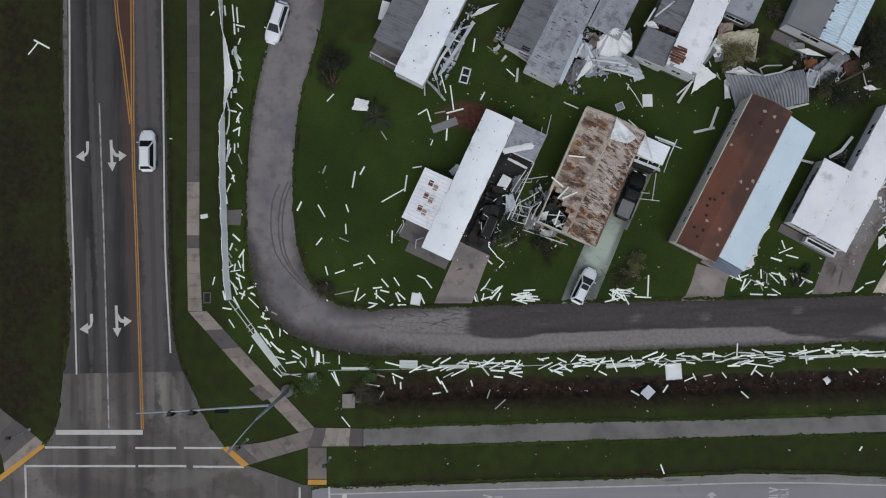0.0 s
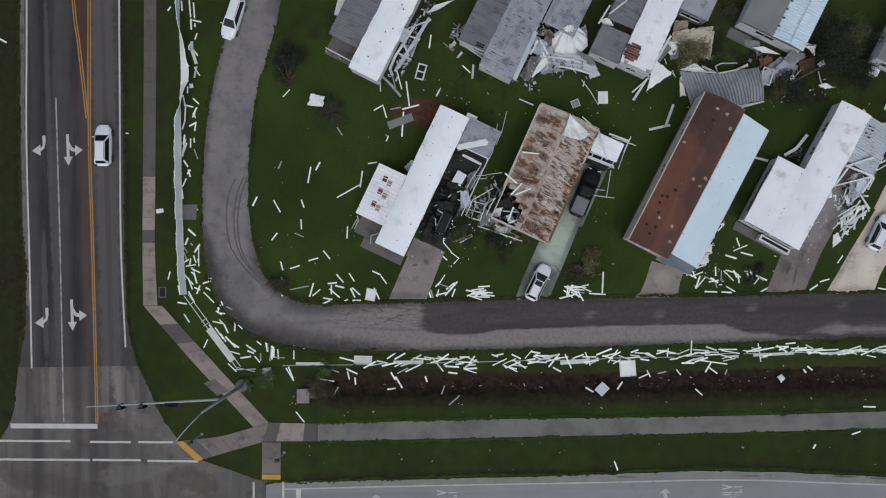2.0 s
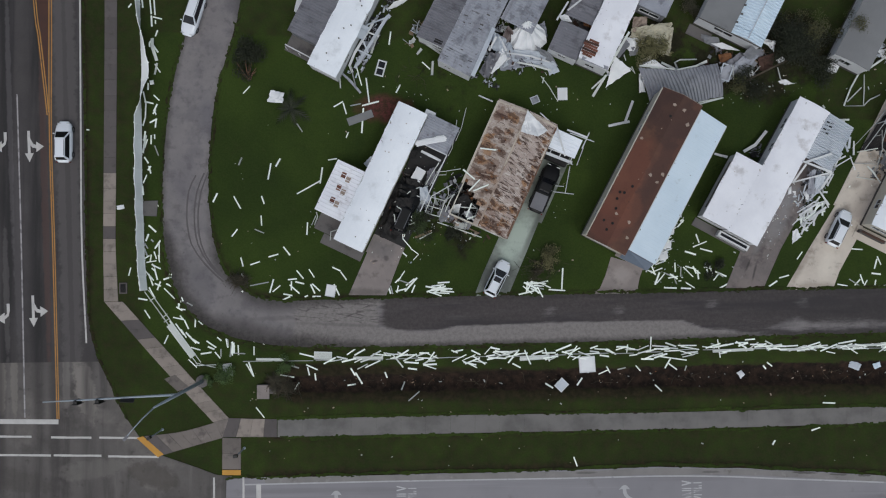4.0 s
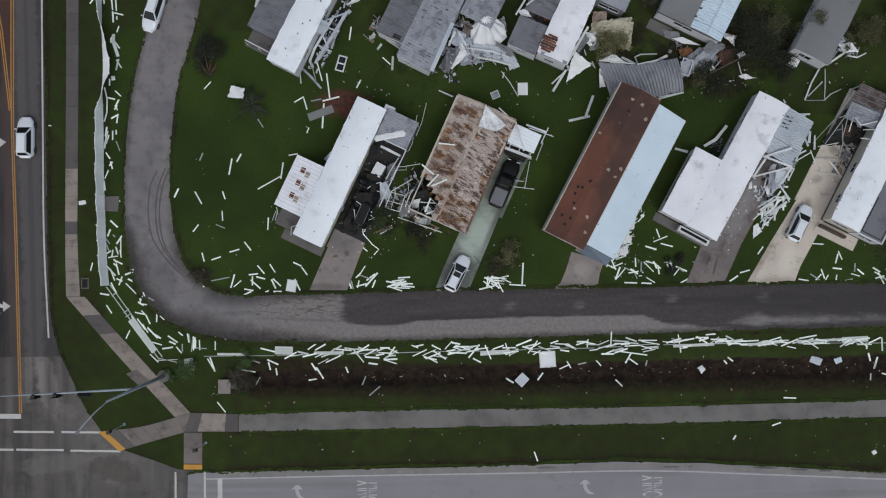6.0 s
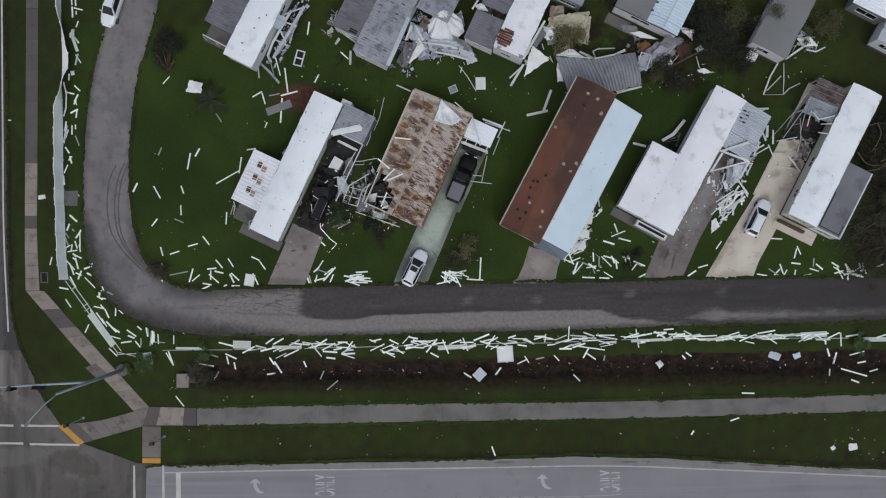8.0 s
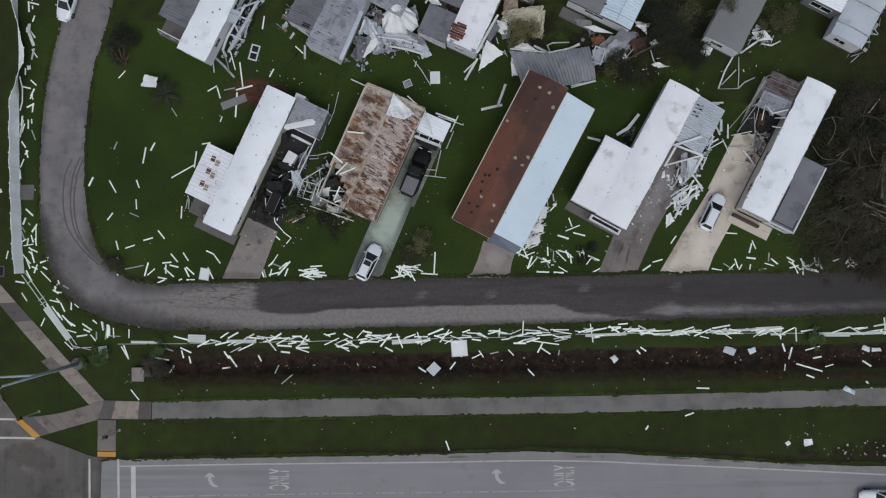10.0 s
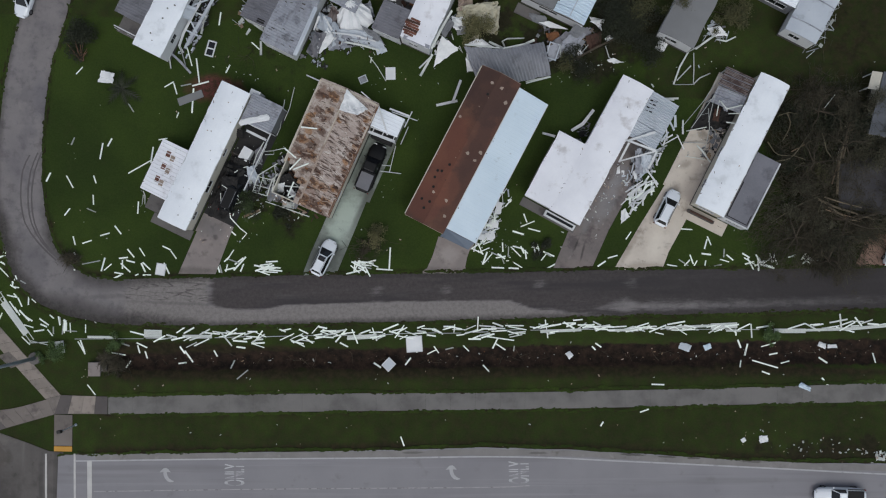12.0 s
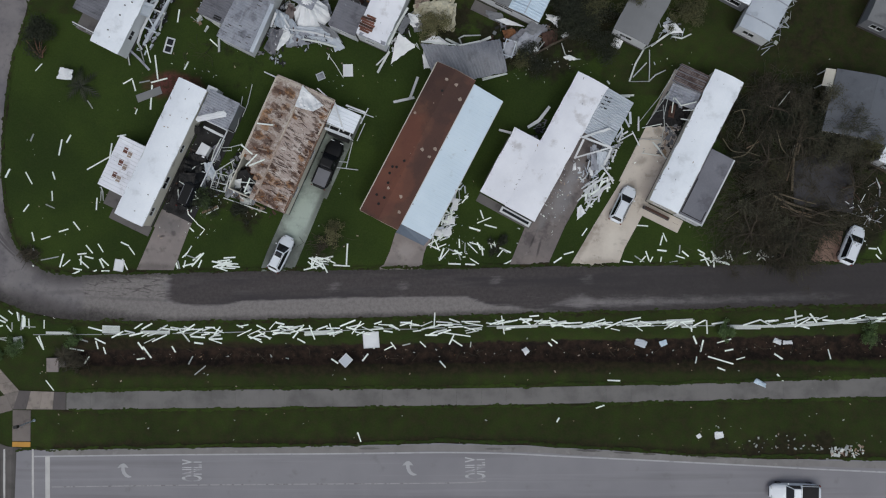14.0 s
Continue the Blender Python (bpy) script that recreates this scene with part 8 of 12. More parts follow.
home6 = home_six()
roof_litter(home6, arch(-1.9, 1.9, 3.05, 3.3), -5.2, 8.0, 36, 711)
hx, hy = spot(home6, 2.9, 1.5)
rubble(hx, hy, -24, 1.5, 10.0, 120, [M["sheet_light"], M["sheet_grey"], M["dark"], M["dark"], M["sheet_dark"]], 51, "torn carport strips along the home's wall", 0.9, 0.7, 0.9, 90, (0.08, 0.25))
# black underlay between the wall and the torn strips
sheet_patch("dark_sheet", [(3.36, 26.74, 0.3), (2.25, 22.95, 0.2), (0.22, 20.24, 0.1), (1.05, 23.41, 0.3)], M["dark"], 541, 0.25, "black sheet under the torn strips", "roofing felt", 6)
for pts, w, mt in (([(4.37, 26.67, 1.6), (3.27, 24.91, 1.2), (2.13, 23.16, 0.9), (1.18, 21.74, 0.5), (0.52, 20.70, 0.2)], 0.42, "sheet_light"), ([(2.88, 26.03, 1.9), (1.78, 24.27, 1.5), (0.50, 22.36, 0.9), (-0.12, 20.94, 0.4), (0.22, 20.17, 0.1)], 0.34, "trim_white"), ([(3.39, 24.66, 0.9), (2.25, 22.81, 0.7), (0.95, 21.17, 0.3)], 0.3, "sheet_grey"), ([(3.72, 25.83, 1), (2.84, 23.65, 0.8), (2.40, 22.57, 0.1)], 0.3, "vinyl_grey"), ([(1.83, 24.87, 1.2), (3.36, 24.36, 1.1)], 0.2, "trim_white"), ([(0.80, 22.75, 1), (2.27, 22.12, 0.7)], 0.2, "sheet_light"),):
    bent_strip(pts, w, M[mt], "bent pale carport strip against the wall")
for pts, w, mt in (([(1.41, 23.95, 1.4), (2.12, 22.43, 0.8)], 0.2, "sheet_light"), ([(-0.98, 19.94, 0.6), (0.20, 18.89, 0.4), (1.28, 17.71, 0.1)], 0.3, "sheet_grey"), ([(-1.30, 20.44, 0.9), (-1.18, 18.23, 0.1)], 0.16, "vinyl_grey"), ([(-0.01, 20.92, 0.5), (0.62, 18.63, 0.1)], 0.14, "vinyl_grey"), ([(4.27, 26.37, 2), (2.08, 25.47, 2), (0.84, 24.03, 2.2)], 0.2, "sheet_light"),):
    bent_strip(pts, w, M[mt], "bent pale carport strip against the wall")
sheet_patch("torn_sheet", [(4.15, 27.86, 0.4), (5.06, 28.61, 1), (7.52, 29.34, 1.2), (5.27, 28.19, 0.2)], M["tarp"], 543, 0.2, "long torn white sheet beside the home", n=4)
for pts, w in (([(7.89, 24.66, 0.9), (9.28, 23.54, 1), (11.01, 22.37, 1.2)], 0.26), ([(9.91, 21.74, 0.6), (9.85, 20.15, 0.1)], 0.3), ([(7.95, 22.60, 0.1), (8.50, 23.22, 0.4)], 0.3), ([(7.12, 23.86, 0.4), (7.67, 24.39, 0.6)], 0.4)):
    bent_strip(pts, w, M["vinyl_grey"], "broken pale trim at the home's corner", "broken_trim", "trim")
sheet_patch("dented_panel", [(1.52, 25.37, 2.8), (2.36, 25.21, 1.8), (1.49, 23.72, 1.6), (0.69, 23.87, 2.7)], M["sheet_light"], 542, 0.2, "dented pale panel hanging from the eave", n=4)
hx, hy = spot(home6, -6.6, 1.2)
box_shed(hx, hy, 0, -12, 0.9, 2.2, 0.5, M["wall_white"], "white storage box on the grass", "storage_box", "box")


def home_seven():
    th = thing("mobile_home", 12.84, 25.49, 0, -24.5, "grey-roofed double-wide mobile home, its east side ripped open", "mobile home", "mobile homes")
    shell(th, -3.7, 3.8, -3.2, 12, 0.5, 2.95, M["wall_white"], south=((1.8, 3.2, 1.3, 2.3),))
    sheet_roof(th, "roof_slope", [(-3.85, 2.95), (-0.35, 3.4)], -3.3, 12.1, M["sheet_dark"], 0.06, 0.3, label="dull grey ribbed metal slope")
    sheet_roof(th, "roof_slope", [(-0.33, 3.4), (3.95, 3.1)], -4.85, 12.1, M["sheet_grey"], 0.06, 0.34, 0.04, label="grey metal slope with dents and patches", sag=0.08, seed=12)
    wall_run(th, -0.3, -4.75, 3.8, -4.75, 0.3, 2.95, M["wall_white"], ((0.8, 1.6, 1.2, 2.2),))
    wall_run(th, -0.3, -4.7, -0.3, -3.2, 0.3, 2.95, M["wall_white"])
    wall_run(th, 3.74, -4.7, 3.74, -3.2, 0.3, 2.95, M["wall_white"])
    rnd = random.Random(6)
    for _ in range(34):
        x, y = rnd.uniform(0.2, 3.3), rnd.uniform(-4.4, 9)
        bm = bmesh.new()
        box(bm, rnd.uniform(0.15, 0.6), rnd.uniform(0.05, 0.2), 0.02, x, y, 3.38 - 0.07 * x + 0.035, 0, 4, rnd.gauss(0, 9))
        part("roof_patch", bm, M["sheet_dark"] if rnd.random() < 0.6 else M["skirting"], th, "dark tar stain along a seam")
    for y in (-0.4, 3.6):
        bm = bmesh.new()
        box(bm, 4.2, 0.06, 0.03, 1.8, y, 3.265, 0, 4, 1)
        part("roof_seam", bm, M["sheet_grey"], th, "raised grey seam")
    bm = bmesh.new()
    box(bm, 1.0, 0.5, 0.04, -1.2, -2.9, 3.29, 0, -7, 0)
    part("roof_hatch", bm, M["dark"], th)
    return th


def pleated_sheet(apex, rim, pleat, seed, mat, label):
    """A sheet caught on one high point, hanging from it in uneven pleats."""
    rnd = random.Random(seed)
    peak = Vector(apex)
    edge = resampled(rim, len(rim) * 2 - 1)
    bm = bmesh.new()
    rows = 6
    grid = []
    for i, p in enumerate(edge):
        k = i / (len(edge) - 1) * (len(rim) - 1)
        j = min(int(k), len(rim) - 2)
        foot = Vector((p.x, p.y, rim[j][2] + (rim[j + 1][2] - rim[j][2]) * (k - j)))
        lift = pleat * rnd.uniform(0.5, 1.6) * (1 if i % 2 else -1)
        column = []
        for r in range(rows + 1):
            t = (r + 0.25) / (rows + 0.25)
            q = peak.lerp(foot, t)
            q.z += lift * t * (1.3 - t) * 2.6 - 0.12 * math.sin(math.pi * t)
            q += Vector((rnd.uniform(-0.05, 0.05), rnd.uniform(-0.05, 0.05), 0)) * (1 + t)
            column.append(q)
        grid.append(column)
    up = [[bm.verts.new(q) for q in c] for c in grid]
    lo = [[bm.verts.new(q - Vector((0, 0, 0.02))) for q in c] for c in grid]
    for i in range(len(grid) - 1):
        for r in range(rows):
            bm.faces.new((up[i][r], up[i][r + 1], up[i + 1][r + 1], up[i + 1][r]))
            bm.faces.new((lo[i + 1][r], lo[i + 1][r + 1], lo[i][r + 1], lo[i][r]))
        bm.faces.new((up[i][rows], lo[i][rows], lo[i + 1][rows], up[i + 1][rows]))
        bm.faces.new((up[i][0], up[i + 1][0], lo[i + 1][0], lo[i][0]))
    for i in (0, -1):
        for r in range(rows):
            bm.faces.new((up[i][r], up[i][r + 1], lo[i][r + 1], lo[i][r]))
    bmesh.ops.recalc_face_normals(bm, faces=bm.faces[:])
    return tagged(finish("pleated_sheet", bm, mat), label, "roofing sheet")


home7 = home_seven()
pleated_sheet((20.8, 26.2, 3.1), [(19.3, 25.4, 1.6), (19.2, 23.6, 0.9), (20.2, 22.8, 0.7), (21.2, 23.1, 0.6), (22.3, 23.0, 0.6), (23.6, 24.4, 0.8), (23.1, 25.8, 1.5), (22.0, 26.4, 2.0)], 0.16, 652, M["tarp"], "white roofing sheet pitched like a tent over the wreckage")
for rx, ry, sx, sy, n, sd in ((17.6, 24.6, 1.8, 5.4, 150, 654), (19.4, 22.6, 3.6, 2.6, 120, 655), (22.6, 22.4, 3.4, 2.2, 70, 656)):
    rubble(rx, ry, -24, sx, sy, n, [M["sheet_light"], M["trim_white"], M["dark"], M["dark"], M["sheet_grey"], M["felt"]], sd, "splintered siding and dark lining in the ripped-open side", 1.5, 0.55, 0.5, None, (0.05, 0.16))
pleated_sheet((19.0, 24.0, 1.9), [(17.6, 23.6, 0.9), (17.2, 22.0, 0.4), (18.2, 21.0, 0.2), (19.4, 21.8, 0.4), (19.9, 23.0, 0.8)], 0.2, 653, M["sheet_light"], "pale torn sheet hanging in folds from the wreckage")
roof_litter(home7, [(-0.33, 3.4), (3.95, 3.1)], -4.7, 8.0, 39, 712, [M["skirting"], M["sheet_dark"], M["sheet_light"]])
sheet_roof(home7, "east_roof", [(4.1, 2.75), (8.2, 2.35)], 3.0, 12, M["sheet_grey"], 0.05, 0.34, label="grey ribbed side roof", sag=0.25, seed=71)
posts(home7, ((8.0, 3.2), (8.0, 8.0)), 2.3, M["trim_white"])
hx, hy = spot(home7, 5.6, 0.6)
rubble(hx, hy, -24, 3.0, 9.0, 110, [M["sheet_light"], M["trim_white"], M["sheet_dark"], M["dark"], M["dark"], M["sheet_grey"]], 61, "ripped siding and roof edge in a tangled heap", 0.9, 1.1, 0.9, None, (0.06, 0.3))
# the black underlay is added as the shade in the heap's gaps
for cs, mt, sd, fo, n in (([(16.2, 24.2, 0.3), (22.4, 25.6, 0.4), (22.6, 22.6, 0.15), (17.0, 21.6, 0.15)], "dark", 551, 0.3, 9), ([(17.6, 22.4, 0.7), (21.4, 22.9, 0.8), (22.4, 21.7, 0.2), (18.2, 20.9, 0.2)], "sheet_grey", 5511, 0.5, 7), ([(18.47, 23.28, 1.1), (23.65, 23.24, 0.9), (25.16, 21.15, 0.2), (19.93, 21.94, 0.3)], "sheet_light", 554, 0.5, 7),):
    sheet_patch("roof_sheet", cs, M[mt], sd, fo, "folded pale roof sheet torn off the home's side" if mt != "dark" else "black underlay added for the dark gaps between the roof sheets", n=n)
for cs, mt, sd, fo, n in (([(22.06, 23.79, 1.4), (24.00, 23.04, 0.9), (25.01, 21.63, 0.3), (23.20, 22.21, 0.5)], "wall_grey", 555, 0.4, 5), ([(18.21, 23.30, 1.6), (18.92, 22.16, 0.9), (17.06, 20.39, 0.3), (16.45, 21.25, 0.9)], "tarp", 556, 0.5, 5), ([(16.69, 22.67, 1.9), (18.04, 22.65, 1.5), (16.65, 19.89, 0.2), (15.45, 20.49, 0.7)], "sheet_dark", 557, 0.6, 6), ([(17.07, 25.11, 2.2), (18.68, 24.32, 1.6), (18.33, 22.74, 1.2), (16.89, 23.21, 1.8)], "sheet_light", 558, 0.7, 6),):
    sheet_patch("roof_sheet", cs, M[mt], sd, fo, "folded pale roof sheet torn off the home's side" if mt != "dark" else "black underlay added for the dark gaps between the roof sheets", n=n)
for cs, mt, sd, fo, n in (([(18.69, 25.88, 2), (19.50, 25.19, 1.6), (18.94, 23.83, 1), (17.97, 24.37, 1.4)], "rust_dark", 559, 0.5, 4), ([(23.54, 22.39, 0.5), (24.05, 22.86, 0.7), (25.30, 20.96, 0.15), (24.00, 20.53, 0.1)], "sheet_light", 560, 0.3, 4), ([(21.95, 26.22, 1.2), (23.14, 26.69, 1.4), (23.62, 25.09, 0.6), (23.11, 24.77, 0.5)], "sheet_grey", 561, 0.5, 5),):
    sheet_patch("roof_sheet", cs, M[mt], sd, fo, "folded pale roof sheet torn off the home's side" if mt != "dark" else "black underlay added for the dark gaps between the roof sheets", n=n)
for pts, w, mt in (([(17.01, 25.19, 3.2), (15.92, 22.47, 3.1), (14.68, 19.52, 3.1)], 0.55, "sheet_light"), ([(19.79, 21.95, 0.5), (22.02, 21.60, 0.5), (24.25, 21.07, 0.4)], 0.22, "vinyl_soft"), ([(18.69, 22.79, 1.3), (21.73, 22.52, 1.1), (23.92, 21.98, 0.8)], 0.2, "trim_white"), ([(17.73, 24.52, 2), (18.69, 23.03, 1.4)], 0.25, "trim_white"), ([(16.60, 22.81, 2), (17.33, 24.32, 2.6)], 0.25, "trim_white"), ([(23.04, 20.43, 0.1), (24.12, 19.09, 0.1), (25.20, 17.42, 0.05)], 0.1, "vinyl_soft"), ([(16.11, 21.72, 1), (17.16, 22.03, 1.2)], 0.2, "trim_white"), ([(18.99, 22.31, 1), (18.07, 21.42, 0.4)], 0.15, "vinyl_grey"), ([(23.39, 20.27, 0.1), (23.25, 19.58, 0.1)], 0.14, "vinyl_soft")):
    bent_strip(pts, w, M[mt], "bent pale roof edging torn loose", "roof_edging", "metal strip")
hx, hy = spot(home7, -4.5, -2.4)
rubble(hx, hy, -24, 1.2, 3.0, 36, [M["sheet_light"], M["vinyl_grey"], M["timber"]], 68, "pale scraps beside the home's corner", 0.8, 1.0, 0.5)


def home_eight():
    th = thing("mobile_home", 30.79, 26.31, 0, -22.7, "white mobile home with a torn roof end", "mobile home", "mobile homes")
    shell(th, -1.8, 1.8, -5.4, 11, 0.5, 3.0, M["wall_white"], south=((1.0, 2.2, 1.3, 2.3),))
    sheet_roof(th, "roof", arch(-1.9, 1.9, 3.05, 3.3), -5.3, 11.1, M["roof_white_worn"], label="white coated roof, scuffed", sag=0.05, seed=14)
    rnd = random.Random(16)
    for k in range(7):
        bm = bmesh.new()
        w = 1.75 if 0 < k < 6 else 1.2
        box(bm, w, 0.27, 0.05, -1.0 + rnd.uniform(-0.15, 0.15), -4.75 + 0.3 * k, 3.2, 0, -6, rnd.gauss(0, 2))
        part("deck_board", bm, M["orange_deck"] if k not in (2, 5) else M["felt"], th, "orange-brown bare deck board")
    bm = bmesh.new()
    box(bm, 3.3, 0.4, 0.05, 0.2, -5.2, 3.15, 6, 0, 2)
    part("bent_edge", bm, M["sheet_grey"], th, "bent grey roof edge")
    sheet_roof(th, "side_roof", [(-5.5, 2.5), (-1.92, 2.75)], -5.7, -2.0, M["sheet_dark"], 0.06, 0.32, 0.03, label="grey side roof")
    sheet_roof(th, "side_roof", [(-5.3, 2.5), (-1.92, 2.75)], -1.2, 11, M["sheet_dark"], 0.06, 0.34, label="dark grey carport roof")
    wall_run(th, -5.4, -5.6, -1.9, -5.6, 0.2, 2.45, M["wall_white"], ((1.2, 2.2, 1.2, 2.0),))
    wall_run(th, -5.4, -5.5, -5.4, -2.1, 0.2, 2.45, M["wall_white"])
    wall_run(th, -5.3, -2.1, -1.9, -2.1, 0.2, 2.45, M["wall_white"])
    posts(th, ((-5.2, -1.1), (-5.2, 4), (-5.2, 9)), 2.5, M["trim_white"])
    floor_slab(th, -5.4, -1.9, -5.5, 11, M["concrete_grey"], 0.06)
    sheet_roof(th, "east_roof", [(1.95, 2.8), (5.6, 2.6)], 3.3, 11, M["sheet_grey"], 0.06, 0.0, label="grey east patio roof")
    wall_run(th, 2.0, 3.4, 5.5, 3.4, 0.2, 2.55, M["wall_grey"], ((0.4, 3.0, 1.0, 2.0),))
    wall_run(th, 5.45, 3.5, 5.45, 10.9, 0.2, 2.55, M["wall_grey"])
    floor_slab(th, 1.9, 5.5, 3.4, 11, M["concrete_grey"], 0.06)
    return th


home8 = home_eight()
roof_litter(home8, arch(-1.9, 1.9, 3.05, 3.3), -5.2, 8.0, 39, 713)
for cs, mt, sd, fo, n in (([(33.62, 26.21, 1.6), (38.30, 27.13, 1.2), (38.64, 23.89, 0.2), (33.34, 24.55, 0.4)], "tarp_beige", 571, 0.8, 8), ([(36.83, 25.92, 1.2), (38.68, 26.76, 0.8), (38.49, 23.39, 0.15), (37.29, 23.49, 0.3)], "tarp_beige", 572, 0.6, 6), ([(31.81, 22.90, 0.9), (33.89, 21.42, 0.3), (30.96, 19.35, 0.1), (31.31, 21.55, 0.6)], "tarp", 573, 0.12, 4), ([(32.89, 25.08, 1.4), (34.78, 24.98, 1), (33.96, 23.54, 0.4), (33.13, 23.94, 0.7)], "tarp", 574, 0.4, 4),):
    sheet_patch("roofing_membrane", cs, M[mt], sd, fo, "beige roofing membrane draped on the ground" if mt == "tarp_beige" else "white roofing sheet torn off the home", "roofing sheet", n)
for cs, mt, sd, fo, n in (([(34.95, 22.28, 0.5), (36.62, 22.68, 0.7), (38.09, 21.75, 0.5), (35.31, 21.90, 0.3)], "tarp", 575, 0.2, 4), ([(31.71, 23.03, 1.4), (32.68, 24.50, 2.2), (33.36, 24.13, 1.8), (32.22, 22.68, 0.9)], "wall_grey", 576, 0.4, 4), ([(34.82, 21.04, 0.3), (35.26, 21.20, 0.4), (35.68, 19.00, 0.1), (35.00, 19.05, 0.1)], "tarp", 577, 0.12, 3),):
    sheet_patch("roofing_membrane", cs, M[mt], sd, fo, "beige roofing membrane draped on the ground" if mt == "tarp_beige" else "white roofing sheet torn off the home", "roofing sheet", n)
hx, hy = spot(home8, 2.6, -2.4)
rubble(hx, hy, -24, 1.4, 5.0, 40, [M["trim_white"], M["sheet_light"], M["dark"], M["dark"]], 76, "white trim and roof scraps beside the home", 0.8, 1.1, 0.8)
for pts, w in (([(30.77, 20.63, 0.8), (29.36, 18.14, 0.1)], 0.3), ([(30.53, 20.34, 0.6), (29.19, 19.06, 0.1)], 0.2), ([(32.98, 25.38, 2.6), (31.73, 23.08, 2.4), (30.67, 21.10, 1.6)], 0.3), ([(33.78, 21.72, 0.2), (34.38, 21.05, 0.2), (33.95, 21.89, 0.2)], 0.12)):
    bent_strip(pts, w, M["vinyl_soft"], "long white gutter torn from the roof", "gutter_length", "gutter")
for cs, mt, sd, fo, n in (([(33.43, 25.47, 0.8), (34.40, 25.10, 1), (34.26, 24.13, 0.4), (33.32, 24.41, 0.5)], "tarp", 611, 0.2, 3), ([(33.65, 27.56, 1.4), (35.28, 27.55, 1.6), (35.37, 26.60, 1), (33.62, 25.67, 0.9)], "deck_tan", 612, 0.4, 5), ([(35.01, 22.70, 0.3), (36.27, 23.34, 0.6), (36.19, 22.30, 0.2), (35.31, 22.19, 0.1)], "tarp_beige", 613, 0.2, 4), ([(35.88, 22.11, 0.5), (37.18, 22.21, 0.7), (37.86, 21.58, 0.4), (36.41, 21.72, 0.3)], "tarp", 614, 0.2, 4), ([(33.44, 23.96, 0.5), (34.59, 24.48, 0.8), (34.65, 23.37, 0.3), (33.66, 23.14, 0.2)], "wall_grey", 615, 0.3, 4)):
    sheet_patch("roofing_membrane", cs, M[mt], sd, fo, "crumpled piece of pale roofing membrane on the ground", "roofing sheet", n)
sheet_patch("wreckage_sheet", [(27.78, 27.43, 1.6), (29.27, 27.02, 2), (29.14, 26.01, 1.2), (27.82, 26.37, 1)], M["insulation"], 616, 0.4, "brown insulation under the broken side roof", "insulation", 5)
sheet_patch("wreckage_sheet", [(24.64, 27.12, 2.3), (25.59, 27.31, 2.5), (26.38, 26.48, 2), (25.06, 26.70, 1.9)], M["tarp"], 617, 0.3, "torn white sheet on the broken side roof", n=4)
hx, hy = spot(home8, -3.9, -0.2)
rubble(hx, hy, -24, 2.6, 2.4, 30, [M["felt"], M["dark"], M["trim_white"]], 77, "brown belongings under the broken roof", 0.9, 0.8, 0.6)
for lx, ly, ln, a in ((-5.8, -1.0, 2.6, 60), (-4.6, 0.6, 3.0, 40)):
    hx, hy = spot(home8, lx, ly)
    beam(hx, hy, 2.6, ln, a, M["trim_white"], 0.2, 0.06, 2)


def home_nine():
    th = thing("mobile_home", 45.73, 27.91, 0, -24.4, "mobile home with grey roof and pale blue ribbed roof", "mobile home", "mobile homes")
    shell(th, -3.9, 4.0, -2.4, 12, 0.4, 2.8, M["wall_white"], south=((2.2, 4.6, 1.3, 2.2),))
    sheet_roof(th, "roof_slope", [(-3.95, 2.85), (0.1, 3.15)], -2.5, 12.1, M["shingle_grey"], 0.07, 0.0, label="warm grey shingle roof")
    sheet_roof(th, "roof_slope", [(0.12, 3.0), (2.15, 3.28), (4.1, 2.85)], -2.5, 12.1, M["roof_blue"], 0.06, 0.36, 0.14, label="pale blue ribbed metal roof")
    bm = bmesh.new()
    box(bm, 0.12, 14.4, 0.06, 2.15, 4.8, 3.36)
    part("ridge_cap", bm, M["sheet_light"], th)
    floor_slab(th, -4.2, -1.2, -3.8, -2.5, M["concrete_grey"], 0.06)
    bm = bmesh.new()
    box(bm, 8.1, 0.08, 0.12, 0.05, -2.53, 2.74)
    part("gutter", bm, M["skirting"], th, "dark gutter edge")
    for k in range(5):
        bm = bmesh.new()
        box(bm, 0.3, 0.22, 0.04, 0.15 + 0.1 * (k % 2), -1.2 + 1.1 * k, 3.17, 0, 0, 15)
        part("torn_shingle", bm, M["skirting"], th, "dark torn shingle at the joint")
    return th


home9 = home_nine()
for cs, mt, sd, fo, n in (([(45.42, 21.72, 0.5), (47.01, 23.37, 0.9), (49.40, 24.15, 0.8), (47.16, 20.59, 0.2)], "sheet_grey", 601, 0.25, 5), ([(46.80, 23.46, 1.4), (47.64, 24.34, 2), (49.12, 24.04, 1.2), (48.01, 23.00, 0.7)], "wall_grey", 602, 0.3, 4), ([(48.95, 23.28, 0.6), (50.88, 23.97, 0.8), (50.93, 22.28, 0.3), (49.36, 21.77, 0.3)], "felt", 603, 0.4, 6), ([(49.25, 24.84, 1.6), (50.66, 25.21, 1.2), (50.90, 24.04, 0.5), (50.25, 24.60, 0.9)], "tarp", 604, 0.3, 4),):
    sheet_patch("wreckage_sheet", cs, M[mt], sd, fo, "torn sheet in the wreckage behind the fallen roof", n=n)
